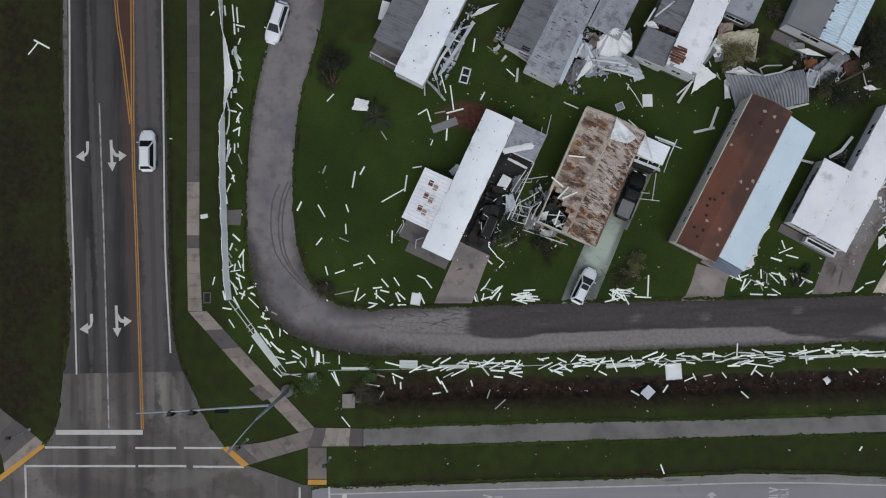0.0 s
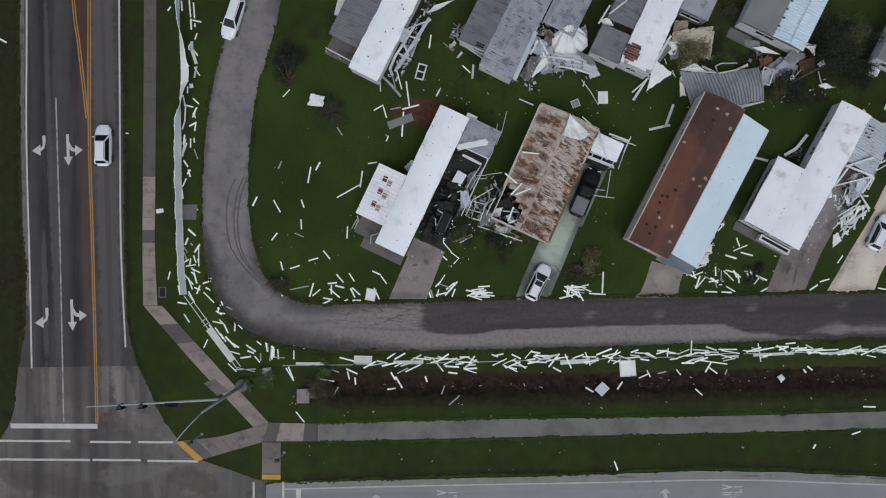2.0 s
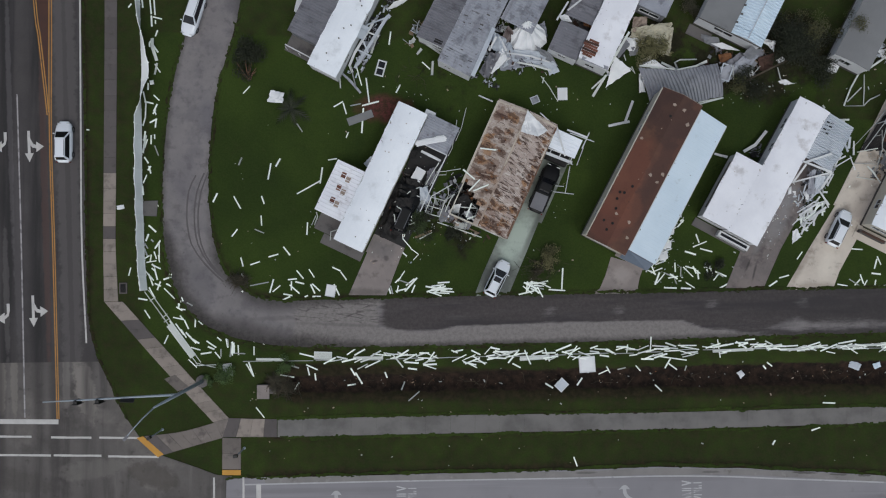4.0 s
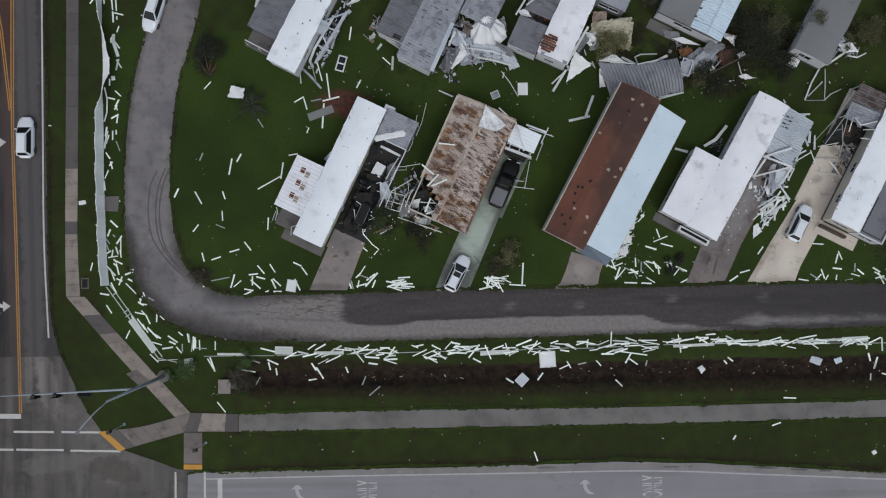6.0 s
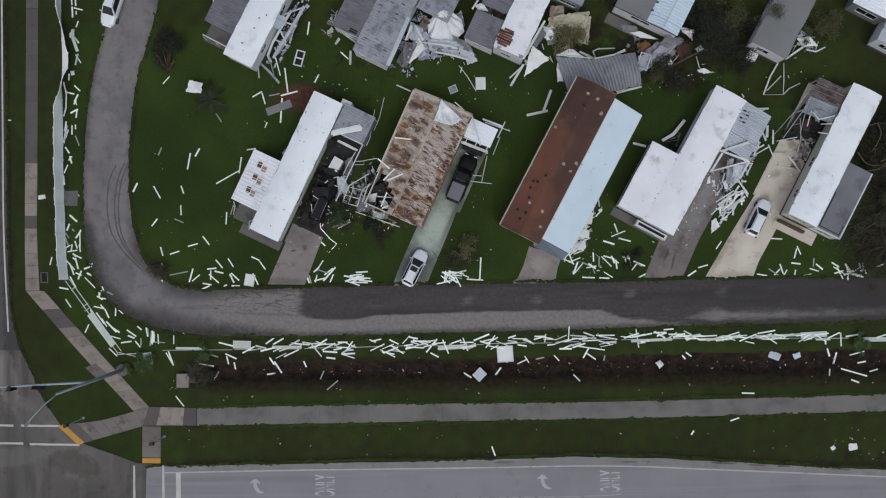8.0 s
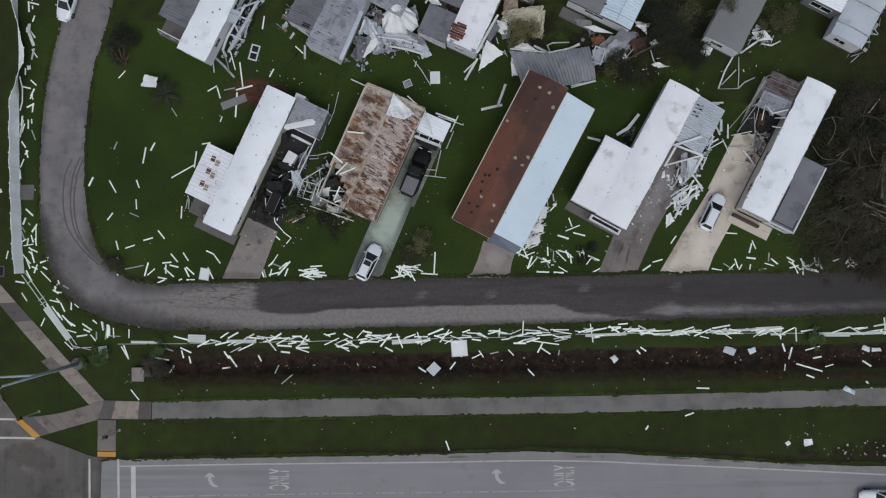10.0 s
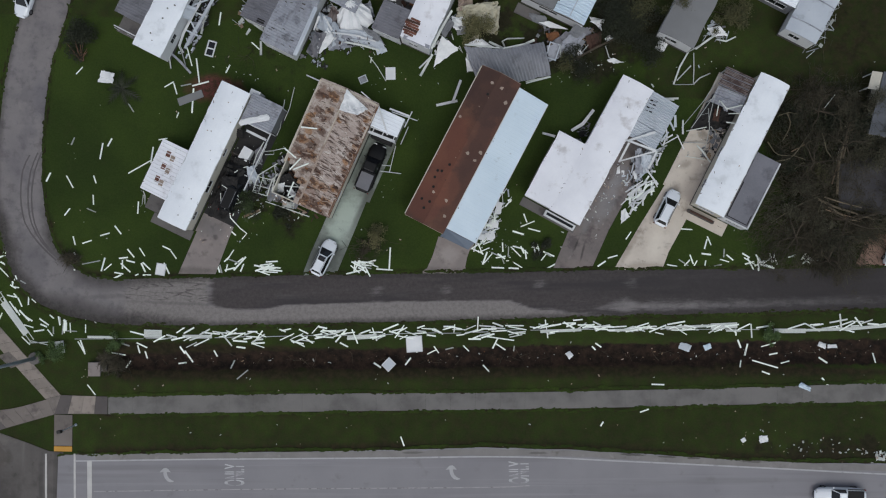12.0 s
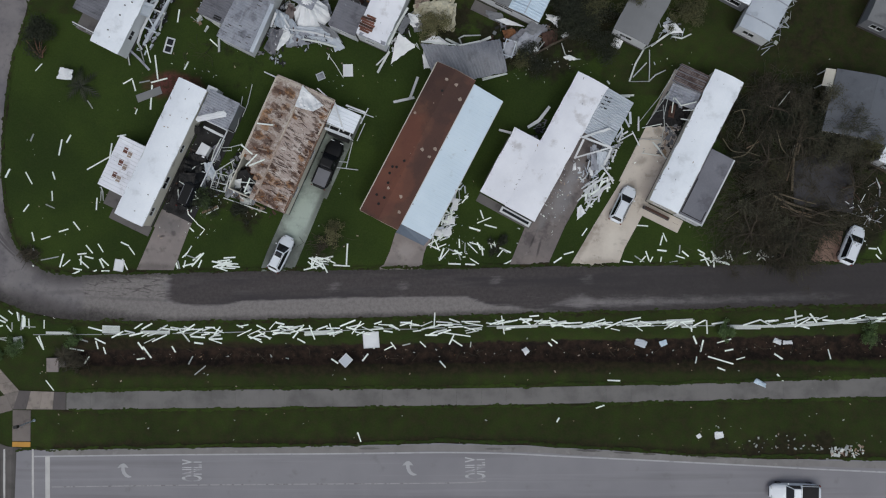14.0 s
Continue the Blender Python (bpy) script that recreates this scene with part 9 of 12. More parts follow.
for cs, mt, sd, fo, n in (([(51.66, 20.66, 0.3), (52.40, 20.89, 0.4), (53.53, 20.47, 0.1), (51.99, 20.42, 0.1)], "tarp", 605, 0.3, 5), ([(51.26, 23.15, 0.5), (51.95, 23.57, 0.7), (52.38, 23.23, 0.3), (51.64, 22.78, 0.2)], "tarp", 606, 0.2, 3), ([(47.96, 21.57, 0.5), (48.32, 21.79, 0.6), (48.78, 21.32, 0.2), (48.28, 21.08, 0.2)], "tarp", 607, 0.15, 3), ([(42.17, 26.13, 0.2), (44.20, 25.57, 0.4), (44.07, 24.94, 0.2), (42.27, 25.59, 0.1)], "wall_grey", 608, 0.15, 4),):
    sheet_patch("wreckage_sheet", cs, M[mt], sd, fo, "torn sheet in the wreckage behind the fallen roof", n=n)
bent_strip([(47.62, 20.47, 0.3), (50.22, 21.89, 0.9), (53.51, 23.65, 0.6)], 0.2, M["bark"], "long weathered timber pole across the debris", "timber_pole", "pole", 0.14)
bent_strip([(51.41, 22.25, 0.5), (51.92, 20.97, 0.2)], 0.12, M["vinyl_grey"], "bent pale rail among the wreckage", "bent_rail", "rail")
hx, hy = spot(home9, 2.2, -4.4)
rubble(hx, hy, -24, 5.0, 3.0, 90, [M["sheet_dark"], M["dark"], M["felt"], M["wall_grey"], M["timber"]], 81, "heap of grey sheet, brown boards and belongings", 0.7, 0.9, 0.9)
rubble(49.05, 22.35, 60, 4.0, 1.4, 50, [M["felt"], M["timber"], M["dark"], M["wall_grey"]], 82, "red-brown broken boards and insulation", 0.5, 1.0, 0.4)
for cs, mt, sd, fo, n in (([(43.39, 24.88, 0.5), (44.62, 24.92, 0.9), (47.02, 24.15, 0.3), (44.71, 24.36, 0.3)], "tarp", 581, 0.25, 5), ([(45.13, 22.56, 0.7), (46.66, 23.80, 1), (47.58, 23.43, 0.5), (46.15, 21.75, 0.3)], "sheet_dark", 582, 0.2, 4), ([(47.53, 23.61, 0.8), (49.13, 24.31, 1.1), (49.78, 23.71, 0.4), (48.31, 22.92, 0.3)], "sheet_dark", 583, 0.25, 4), ([(46.28, 21.61, 0.6), (48.22, 22.95, 0.8), (49.07, 22.75, 0.4), (46.98, 19.87, 0.15)], "wall_grey", 584, 0.25, 5),):
    sheet_patch("torn_sheet", cs, M[mt], sd, fo, "bent sheet lying in the debris before the home", n=n)
for cs, mt, sd, fo, n in (([(49.34, 25.67, 0.6), (51.25, 25.47, 0.3), (51.12, 25.06, 0.2), (49.73, 25.13, 0.4)], "tarp", 585, 0.3, 4), ([(51.93, 21.01, 0.2), (53.10, 20.44, 0.3), (53.98, 20.52, 0.1), (52.48, 20.27, 0.1)], "tarp", 586, 0.2, 4), ([(44.33, 21.97, 0.8), (45.86, 22.35, 0.8), (46.11, 20.72, 0.35), (44.77, 20.19, 0.4)], "sheet_grey", 589, 0.1, 3), ([(44.21, 23.61, 0.5), (45.71, 23.79, 0.6), (46.11, 22.87, 0.3), (44.61, 22.68, 0.2)], "insulation", 587, 0.4, 5),):
    sheet_patch("torn_sheet", cs, M[mt], sd, fo, "bent sheet lying in the debris before the home", n=n)
for cs, mt, sd, fo, n in (([(42.28, 25.76, 0.5), (44.13, 25.61, 0.6), (44.72, 24.39, 0.2), (42.67, 25.01, 0.2)], "wall_grey", 588, 0.2, 4),):
    sheet_patch("torn_sheet", cs, M[mt], sd, fo, "bent sheet lying in the debris before the home", n=n)
for pts, w, mt in (([(44.32, 21.98, 0.9), (44.70, 20.17, 0.5)], 0.12, "dark"), ([(45.92, 22.26, 0.9), (46.18, 20.64, 0.4)], 0.1, "vinyl_grey"), ([(48.24, 20.94, 0.1), (50.27, 23.50, 0.5)], 0.12, "vinyl_grey"), ([(37.49, 22.47, 0.3), (39.39, 21.57, 0.3), (41.39, 22.01, 0.5), (42.93, 22.76, 0.4)], 0.3, "vinyl_soft"), ([(39.02, 22.48, 0.4), (39.67, 22.81, 0.5), (41.71, 22.96, 0.4)], 0.16, "vinyl_grey"), ([(39.09, 22.61, 0.2), (39.57, 21.53, 0.2)], 0.2, "vinyl_grey"), ([(42.06, 17.77, 0.3), (44.91, 18.42, 0.3)], 0.16, "vinyl_soft")):
    bent_strip(pts, w, M[mt], "bent pale rail among the wreckage", "bent_rail", "rail")


# the fallen ribbed roof in two lengths, bent over the lawn behind the brown home
def ribbed_length(th, corners, ribs, amp, bulge, seed, mat, label=""):
    """A length of ribbed roofing between four corners (along its top edge, then its foot), ribs running from top to foot."""
    a, b, c, d = [Vector(q) for q in corners]
    bm = bmesh.new()
    steps = [(k + e) / ribs for k in range(ribs) for e in (0.0, 0.36, 0.5, 0.86)] + [1.0]
    lift = ([0.0, 0.0, 1.0, 1.0] * ribs) + [0.0]
    rows = []
    for u, up in zip(steps, lift):
        row = []
        for j in range(8):
            v = j / 7
            q = a.lerp(b, u).lerp(d.lerp(c, u), v)
            q.x += 0.1 * noise.noise((u * 5, v * 2, seed))
            q.y += 0.14 * noise.noise((u * 7, seed, v * 2)) * (1 if j in (0, 7) else 0.3)
            q.z += amp * up + bulge * math.sin(math.pi * v) * (0.7 + 0.5 * math.sin(4 * u + seed)) + 0.08 * noise.noise((u * 4, v * 3, seed * 2))
            q.z = max(0.06, q.z)
            row.append(q)
        rows.append(row)
    top = [[bm.verts.new(q) for q in r] for r in rows]
    low = [[bm.verts.new(q - Vector((0, 0, 0.025))) for q in r] for r in rows]
    for i in range(len(rows) - 1):
        for j in range(7):
            bm.faces.new((top[i][j], top[i + 1][j], top[i + 1][j + 1], top[i][j + 1]))
            bm.faces.new((low[i][j + 1], low[i + 1][j + 1], low[i + 1][j], low[i][j]))
        for j in (0, 7):
            bm.faces.new((top[i][j], low[i][j], low[i + 1][j], top[i + 1][j]))
    for i in (0, len(rows) - 1):
        for j in range(7):
            bm.faces.new((top[i][j], top[i][j + 1], low[i][j + 1], low[i][j]))
    return part("sheet", bm, mat, th, label)


def fallen_roof():
    th = tagged(new("fallen_roof"), "grey ribbed carport roof blown down and bent in two", "fallen roof")
    ribbed_length(th, [(34.5, 21.55, 1.2), (38.95, 21.3, 1.4), (41.0, 17.4, 0.7), (36.2, 17.7, 0.4)], 11, 0.14, 0.35, 3, M["sheet_mid"])
    ribbed_length(th, [(38.8, 21.2, 1.45), (44.0, 22.4, 1.0), (45.05, 18.65, 0.3), (40.6, 17.45, 0.6)], 13, 0.14, 0.5, 5, M["sheet_mid"])
    for ax, ay, bx, by, z in ((42.1, 17.55, 45.05, 18.42, 0.35), (39.1, 21.4, 41.6, 22.0, 1.3), (34.6, 21.75, 38.8, 21.45, 1.3)):
        bm = bmesh.new()
        box(bm, math.hypot(bx - ax, by - ay), 0.14, 0.1, (ax + bx) / 2, (ay + by) / 2, z, 0, 0, math.degrees(math.atan2(by - ay, bx - ax)))
        part("edge_rail", bm, M["vinyl_soft"], th, "pale edge rail")
    for x, y, h in ((35.2, 20.6, 1.1), (37.4, 18.6, 0.6), (40.6, 18.2, 0.6), (42.6, 19.2, 0.8), (43.4, 21.6, 0.9), (40.0, 20.6, 1.2)):
        bm = bmesh.new()
        box(bm, 0.1, 0.1, h, x, y, -0.05)
        part("prop", bm, M["trim_white"], th)
    return th


fallen_roof()
sheet_patch("torn_sheet", [(34.9, 21.9, 1.1), (36.2, 22.4, 1.7), (37.9, 21.6, 1.1), (36.3, 21.5, 1.2)], M["tarp"], 631, 0.15, "white torn sheet caught on the fallen roof", n=4)
sheet_patch("torn_sheet", [(34.75, 20.3, 0.8), (35.1, 20.1, 0.8), (35.7, 18.9, 0.3), (35.0, 18.8, 0.2)], M["tarp"], 632, 0.1, "white torn sheet beside the fallen roof", n=3)
open_frame(45.15, 21.4, 0.75, -16, 1.35, 2.0, M["sheet_light"], 0, 0, 0, "grey window frame lying on the wreckage", t=0.14)


def small_home(x, y, rz, w, l0, l1, roof, label, wall="wall_white", eave=2.8, crown=3.05, holes=True, rib=0.0):
    th = thing("mobile_home", x, y, 0, rz, label, "mobile home", "mobile homes")
    shell(th, -w / 2 + 0.1, w / 2 - 0.1, l0 + 0.1, l1 - 0.1, 0.45, eave - 0.05, M[wall], south=((w * 0.2, w * 0.55, 1.2, 2.2),) if holes else ())
    sheet_roof(th, "roof", arch(-w / 2, w / 2, eave, crown), l0, l1, M[roof], 0.06, rib, label=label.split(" with")[0] + " roof", sag=0.04, seed=int(x))
    return th


home10 = small_home(60.16, 24.69, -25.2, 4.4, -2.4, 12, "shingle_grey", "beige-grey mobile home with dull flat roof", "wall_white")
box_shed(*spot(home10, -1.0, -3.0), 0, -25, 1.1, 0.9, 0.8, M["wall_white"], "white appliance thrown out beside the home", "appliance", "appliance")
home11 = small_home(74.33, 25.26, -26.1, 4.0, -2.2, 12, "sheet_light", "pale grey mobile home with smooth metal roof", "wall_white")


def home_eleven_wing():
    sheet_roof(home11, "side_roof", [(-6.4, 2.5), (-2.02, 2.7)], 0.5, 12, M["roof_white"], 0.05, 0.36, label="white side roof")
    wall_run(home11, -6.2, 0.6, -2.1, 0.6, 0.1, 2.4, M["wall_grey"], ((0.8, 3.4, 0.9, 2.0),))
    wall_run(home11, -6.2, 0.7, -6.2, 11.8, 0.1, 2.4, M["wall_grey"])


home_eleven_wing()
roof_litter(home11, [(-2.0, 2.85), (0.0, 3.08), (2.0, 2.85)], -2.0, 8.0, 30, 715, [M["sheet_grey"], M["skirting"], M["vinyl_soft"]])
for seam_y in (-0.6, 2.4, 5.4, 8.4):
    bm = bmesh.new()
    for a, b in zip(arch(-1.98, 1.98, 2.83, 3.08), arch(-1.98, 1.98, 2.83, 3.08)[1:]):
        hexa(bm, [Vector((p[0], seam_y + d, p[1] - 0.02)) for p, d in ((a, -0.06), (b, -0.06), (b, 0.06), (a, 0.06))] + [Vector((p[0], seam_y + d, p[1] + 0.035)) for p, d in ((a, -0.06), (b, -0.06), (b, 0.06), (a, 0.06))])
    part("roof_seam", bm, M["sheet_grey"], home11, "raised grey seam")
hx, hy = spot(home11, 2.6, 1.2)
rubble(hx, hy, -26, 1.4, 7.0, 34, [M["vinyl_grey"], M["sheet_light"], M["sheet_grey"]], 95, "white siding strips beside the home", 0.7, 1.6, 0.3)


# the grey-roofed house half hidden by the branches
def home_twelve():
    th = thing("mobile_home", 86.12, 15.20, 0, -12, "grey hip-roofed home behind bare branches", "mobile home", "mobile homes")
    shell(th, -3.7, 4.2, -3.6, 3.4, 0.3, 2.7, M["wall_cream"], south=((1, 2.4, 1.2, 2.2), (5, 6.4, 1.2, 2.2)), west=((1, 2.2, 1.2, 2.2),))
    sheet_roof(th, "roof_slope", [(-3.9, 2.72), (0.4, 3.7)], -3.8, 3.6, M["shingle_slate"], 0.07, 0.0, label="grey shingle slope", sag=0.05, seed=33)
    sheet_roof(th, "roof_slope", [(0.42, 3.7), (4.4, 2.72)], -3.8, 3.6, M["shingle_slate"], 0.07, 0.0, label="grey shingle slope", sag=0.05, seed=34)
    sheet_roof(th, "side_roof", [(-5.0, 2.3), (-3.95, 2.6)], 1.4, 3.5, M["wall_cream"], 0.05, 0.0, label="pale side eave")
    posts(th, ((-4.9, 1.6), (-4.9, 3.3)), 2.25, M["trim_white"])
    return th


home_twelve()
small_home(91.30, 10.20, -24, 5.0, -2.4, 6, "roof_white", "white-roofed mobile home with torn eave", "wall_white", rib=0.4)
small_home(89.09, 26.37, -24, 4.4, -2.2, 9, "shingle_grey", "pale grey home at the back row", "wall_grey")
rubble(88.33, 3.93, 10, 4.0, 5.0, 40, [M["trim_white"], M["felt"], M["dark"], M["wall_grey"]], 97, "white and brown scraps among the branches", 0.6, 1.2, 0.4)
rubble(63.98, 24.52, -10, 4.0, 2.0, 36, [M["sheet_light"], M["vinyl_grey"], M["felt"], M["sheet_dark"]], 98, "pale broken strips on the grass", 0.4, 1.0, 0.8)
sheet_patch("torn_sheet", [(63.39, 24.77, 0.3), (64.87, 24.95, 0.6), (65.95, 23.95, 0.2), (64.14, 23.76, 0.2)], M["tarp"], 591, 0.3, "white crumpled sheet on the grass", n=5)
for pts, w in (([(62.15, 22.24, 0.2), (63.60, 23.34, 0.5), (64.30, 23.85, 0.4)], 0.35), ([(64.61, 23.45, 0.2), (65.71, 23.22, 0.3), (66.90, 23.86, 0.1)], 0.25), ([(59.72, 17.96, 0.1), (60.33, 20.03, 0.3), (61.27, 21.81, 0.3)], 0.3), ([(60.10, 18.45, 0.1), (61.66, 20.20, 0.3)], 0.22), ([(61.94, 21.76, 0.3), (62.04, 19.76, 0.2), (62.06, 18.10, 0.1)], 0.16), ([(62.13, 18.10, 0.1), (62.74, 18.77, 0.2), (63.99, 19.41, 0.2)], 0.22), ([(59.78, 17.93, 0.1), (62.19, 18.03, 0.1)], 0.12), ([(61.08, 21.71, 0.4), (62.58, 22.62, 0.3), (63.85, 23.53, 0.2)], 0.2), ([(57.02, 17.89, 0.4), (57.36, 17.54, 0.2)], 0.25), ([(58.61, 16.20, 0.3), (60.29, 16.25, 0.3)], 0.3)):
    bent_strip(pts, w * 0.7, M["vinyl_grey"] if w < 0.25 else M["vinyl_soft"], "bent pale carport strip on the grass")



# ---- vehicles ----
def vehicle(kind, x, y, rz, paint, ln, wd, label, ht=1.75):
    name = {"suv": "car", "pickup": "pickup_truck", "van": "van"}[kind]
    th = thing(name, x, y, 0.05, rz, label, "car" if kind == "suv" else kind, "vehicles")
    h, w = ln / 2, wd / 2
    belt, hood = ht * 0.56, ht * 0.53
    bm = bmesh.new()
    rings = []
    for k in range(17):
        q = -1 + 2 * k / 16
        q = math.copysign(1 - (1 - abs(q)) ** 1.5, q)
        sy = h * q
        sw = w * max(0.6, (1 - abs(q) ** (6.5 if q > 0 else 10)) ** 0.36)
        nose = step_up(0.3, 1.0, q)
        z1 = (belt if q < 0.45 else belt + (hood - belt) * step_up(0.45, 0.6, q)) - 0.3 * hood * nose ** 3 - 0.1 * belt * step_up(0.85, 1.0, -q)
        z0 = 0.26 + 0.16 * abs(q) ** 6
        m = z0 + (z1 - z0) * 0.62
        rings.append([(-sw * 0.94, sy, z0), (sw * 0.94, sy, z0), (sw, sy, z0 + 0.13), (sw, sy, m), (sw * 0.9, sy, z1), (sw * 0.5, sy, z1 + 0.04), (-sw * 0.5, sy, z1 + 0.04), (-sw * 0.9, sy, z1), (-sw, sy, m), (-sw, sy, z0 + 0.13)])
    loft(bm, rings)
    body = part("body", bm, paint, th, smooth=True)
    cab = {"suv": (-h + 0.22, h * 0.5), "pickup": (-h * 0.2, h * 0.4), "van": (-h + 0.15, h * 0.55)}[kind]
    y0, y1 = cab
    slope = {"suv": 0.85, "pickup": 0.7, "van": 0.7}[kind]
    back = {"suv": 0.34, "pickup": 0.25, "van": 0.08}[kind]
    a, b = w * 0.91, w * {"suv": 0.62, "pickup": 0.68, "van": 0.7}[kind]
    # cabin frame, then glass set into it
    bm = bmesh.new()
    loft(bm, [[(-a, y0, belt), (a, y0, belt), (a, y1, belt), (-a, y1, belt)], [(-b, y0 + back, ht - 0.04), (b, y0 + back, ht - 0.04), (b, y1 - slope, ht - 0.04), (-b, y1 - slope, ht - 0.04)]])
    part("cabin", bm, paint, th)
    bm = bmesh.new()
    loft(bm, [[(-b, y0 + back, ht - 0.045), (b, y0 + back, ht - 0.045), (b, y1 - slope, ht - 0.045), (-b, y1 - slope, ht - 0.045)], [(-b * 0.93, y0 + back + 0.06, ht), (b * 0.93, y0 + back + 0.06, ht), (b * 0.93, y1 - slope - 0.08, ht), (-b * 0.93, y1 - slope - 0.08, ht)]])
    part("roof", bm, paint, th)

    def pane(nm, p, off):
        bm = bmesh.new()
        off = Vector(off)
        hexa(bm, [Vector(q) - off for q in p] + [Vector(q) + off for q in p])
        part(nm, bm, M["glass"], th, "dark tinted glass")

    def lerp(p, q, t):
        return tuple(u + (v - u) * t for u, v in zip(p, q))

    def quad(p00, p10, p11, p01, lo, hi, side):
        l0, l1 = lerp(p00, p01, lo), lerp(p10, p11, lo)
        u0, u1 = lerp(p00, p01, hi), lerp(p10, p11, hi)
        return [lerp(l0, l1, side), lerp(l0, l1, 1 - side), lerp(u0, u1, 1 - side), lerp(u0, u1, side)]

    ft = [(-a, y1, belt), (a, y1, belt), (b, y1 - slope, ht - 0.04), (-b, y1 - slope, ht - 0.04)]
    bk = [(-a, y0, belt), (a, y0, belt), (b, y0 + back, ht - 0.04), (-b, y0 + back, ht - 0.04)]
    pane("windshield", quad(*ft, 0.06, 0.97, 0.06), (0, 0.012, 0.016))
    pane("rear_window", quad(*bk, 0.18, 0.92, 0.1), (0, 0.02, 0.006))
    for s in (-1, 1):
        sd = [(s * a, y0, belt), (s * a, y1, belt), (s * b, y1 - slope, ht - 0.04), (s * b, y0 + back, ht - 0.04)]
        pane("side_window", quad(*sd, 0.1, 0.9, 0.06), (0.018, 0, 0.006))
        bm = bmesh.new()
        box(bm, 0.2, 0.12, 0.14, s * (w + 0.08), y1 - 0.25, belt - 0.02)
        part("mirror", bm, paint, th, bevel=0.02)
        bm = bmesh.new()
        box(bm, w * 0.42, 0.1, 0.16, s * w * 0.56, h - 0.2, hood * 0.66, 14)
        part("headlight", bm, M["lamp_clear"], th, bevel=0.02)
        bm = bmesh.new()
        box(bm, 0.16, 0.1, 0.3, s * w * 0.82, -h + 0.04, belt * 0.6)
        part("tail_light", bm, M["lamp_red"], th, bevel=0.02)
        if kind != "pickup":
            bm = bmesh.new()
            box(bm, 0.05, (y1 - slope - y0 - back) * 0.8, 0.05, s * b * 0.9, (y0 + back + y1 - slope) / 2, ht - 0.005)
            part("roof_rail", bm, M["rim"], th)
        for wy in (h * 0.62, -h * 0.6):
            bm = bmesh.new()
            prof = [(0.24, 0.02), (0.33, 0.0), (0.36, 0.05), (0.36, 0.18), (0.33, 0.23), (0.24, 0.21)]
            rings = []
            for k in range(16):
                an = 6.2832 * k / 16
                rings.append([bm.verts.new((s * (w - 0.2 + d), wy + r * math.cos(an), 0.31 + r * math.sin(an))) for r, d in prof])
            for k in range(16):
                for i in range(len(prof)):
                    bm.faces.new((rings[k][i], rings[k][(i + 1) % len(prof)], rings[(k + 1) % 16][(i + 1) % len(prof)], rings[(k + 1) % 16][i]))
            tyre = part("wheel", bm, M["rubber"], th, "black rubber tyre", smooth=True)
            bm = bmesh.new()
            tube(bm, [(s * (w - 0.15), wy, 0.31), (s * (w + 0.0), wy, 0.31)], [0.24, 0.2], 12)
            part("rim", bm, M["rim"], tyre)
    bm = bmesh.new()
    box(bm, wd * 0.56, 0.1, 0.18, 0, h - 0.03, 0.4)
    part("bumper", bm, M["rubber"] if kind != "suv" else paint, th, bevel=0.03)
    return th, h, w, belt, ht


vehicle("suv", -34.25, 10.6, 1.5, M["car_white"], 4.95, 1.95, "white sport utility car driving up the road", 1.8)
vehicle("suv", -19.15, 26.4, 164, M["car_white"], 5.2, 1.9, "white sport utility car parked at the road's edge", 1.8)
car_c = vehicle("suv", 18.5, -4.2, -24.5, M["car_white"], 4.6, 1.8, "white sport utility car with sunroof on the stained driveway", 1.75)
bm = bmesh.new()
box(bm, 0.85, 0.6, 0.02, 0, -0.1, 1.745)
part("sunroof", bm, M["glass"], car_c[0], "dark glass sunroof", bevel=0.006)
vehicle("suv", 59.35, 3.1, -24, M["car_white"], 4.6, 1.8, "white car parked on the long beige driveway", 1.65)
vehicle("suv", 86.3, -0.8, -20, M["car_white"], 4.7, 1.9, "white car with dark windows parked beside the bare branches", 1.85)
car_f = vehicle("pickup", 80.6, -30.2, 91, M["car_white"], 5.9, 2.05, "white pickup truck with dark bed cover on the wide road", 1.85)


def pickup_bed(made, cover):
    th, h, w, belt, ht = made
    bm = bmesh.new()
    y0, y1 = -h + 0.3, -h * 0.26
    box(bm, 2 * w * 0.76, y1 - y0, 0.05, 0, (y0 + y1) / 2, belt + 0.015)
    part("bed_cover", bm, cover, th, "flat cover over the truck bed", bevel=0.015)
    for s in (-1, 1):
        bm = bmesh.new()
        box(bm, 0.1, y1 - y0, 0.08, s * w * 0.9, (y0 + y1) / 2, belt - 0.02)
        part("bed_rail", bm, M["rubber"], th)


pickup_bed(car_f, M["dark"])
hx, hy = spot(home2, 5.55, 0.35)
car_g = vehicle("pickup", hx, hy, -21, M["car_black"], 6.2, 2.12, "black pickup truck with grey bed cover beside the stripped home", 1.85)
pickup_bed(car_g, M["cover_grey"])
hx, hy = spot(home1, 4.35, -2.5)
vehicle("suv", hx, hy, -22, M["car_black"], 5.3, 2.0, "black car half buried in carport debris", 1.75)
for cs, sd in (([(6.5, 7.0, 1.1), (8.7, 6.2, 0.9), (7.9, 3.6, 0.5), (6.3, 4.3, 0.9)], 641), ([(5.6, 4.6, 0.5), (6.9, 4.5, 1.0), (6.5, 2.9, 0.6), (5.0, 2.6, 0.3)], 642), ([(7.0, 4.3, 1.2), (8.6, 4.2, 0.5), (8.2, 2.2, 0.3), (7.5, 2.3, 0.7)], 643)):
    sheet_patch("felt_sheet", cs, M["car_black"], sd, 0.4, "black roofing felt bunched in the wrecked carport", "roofing felt", 6)
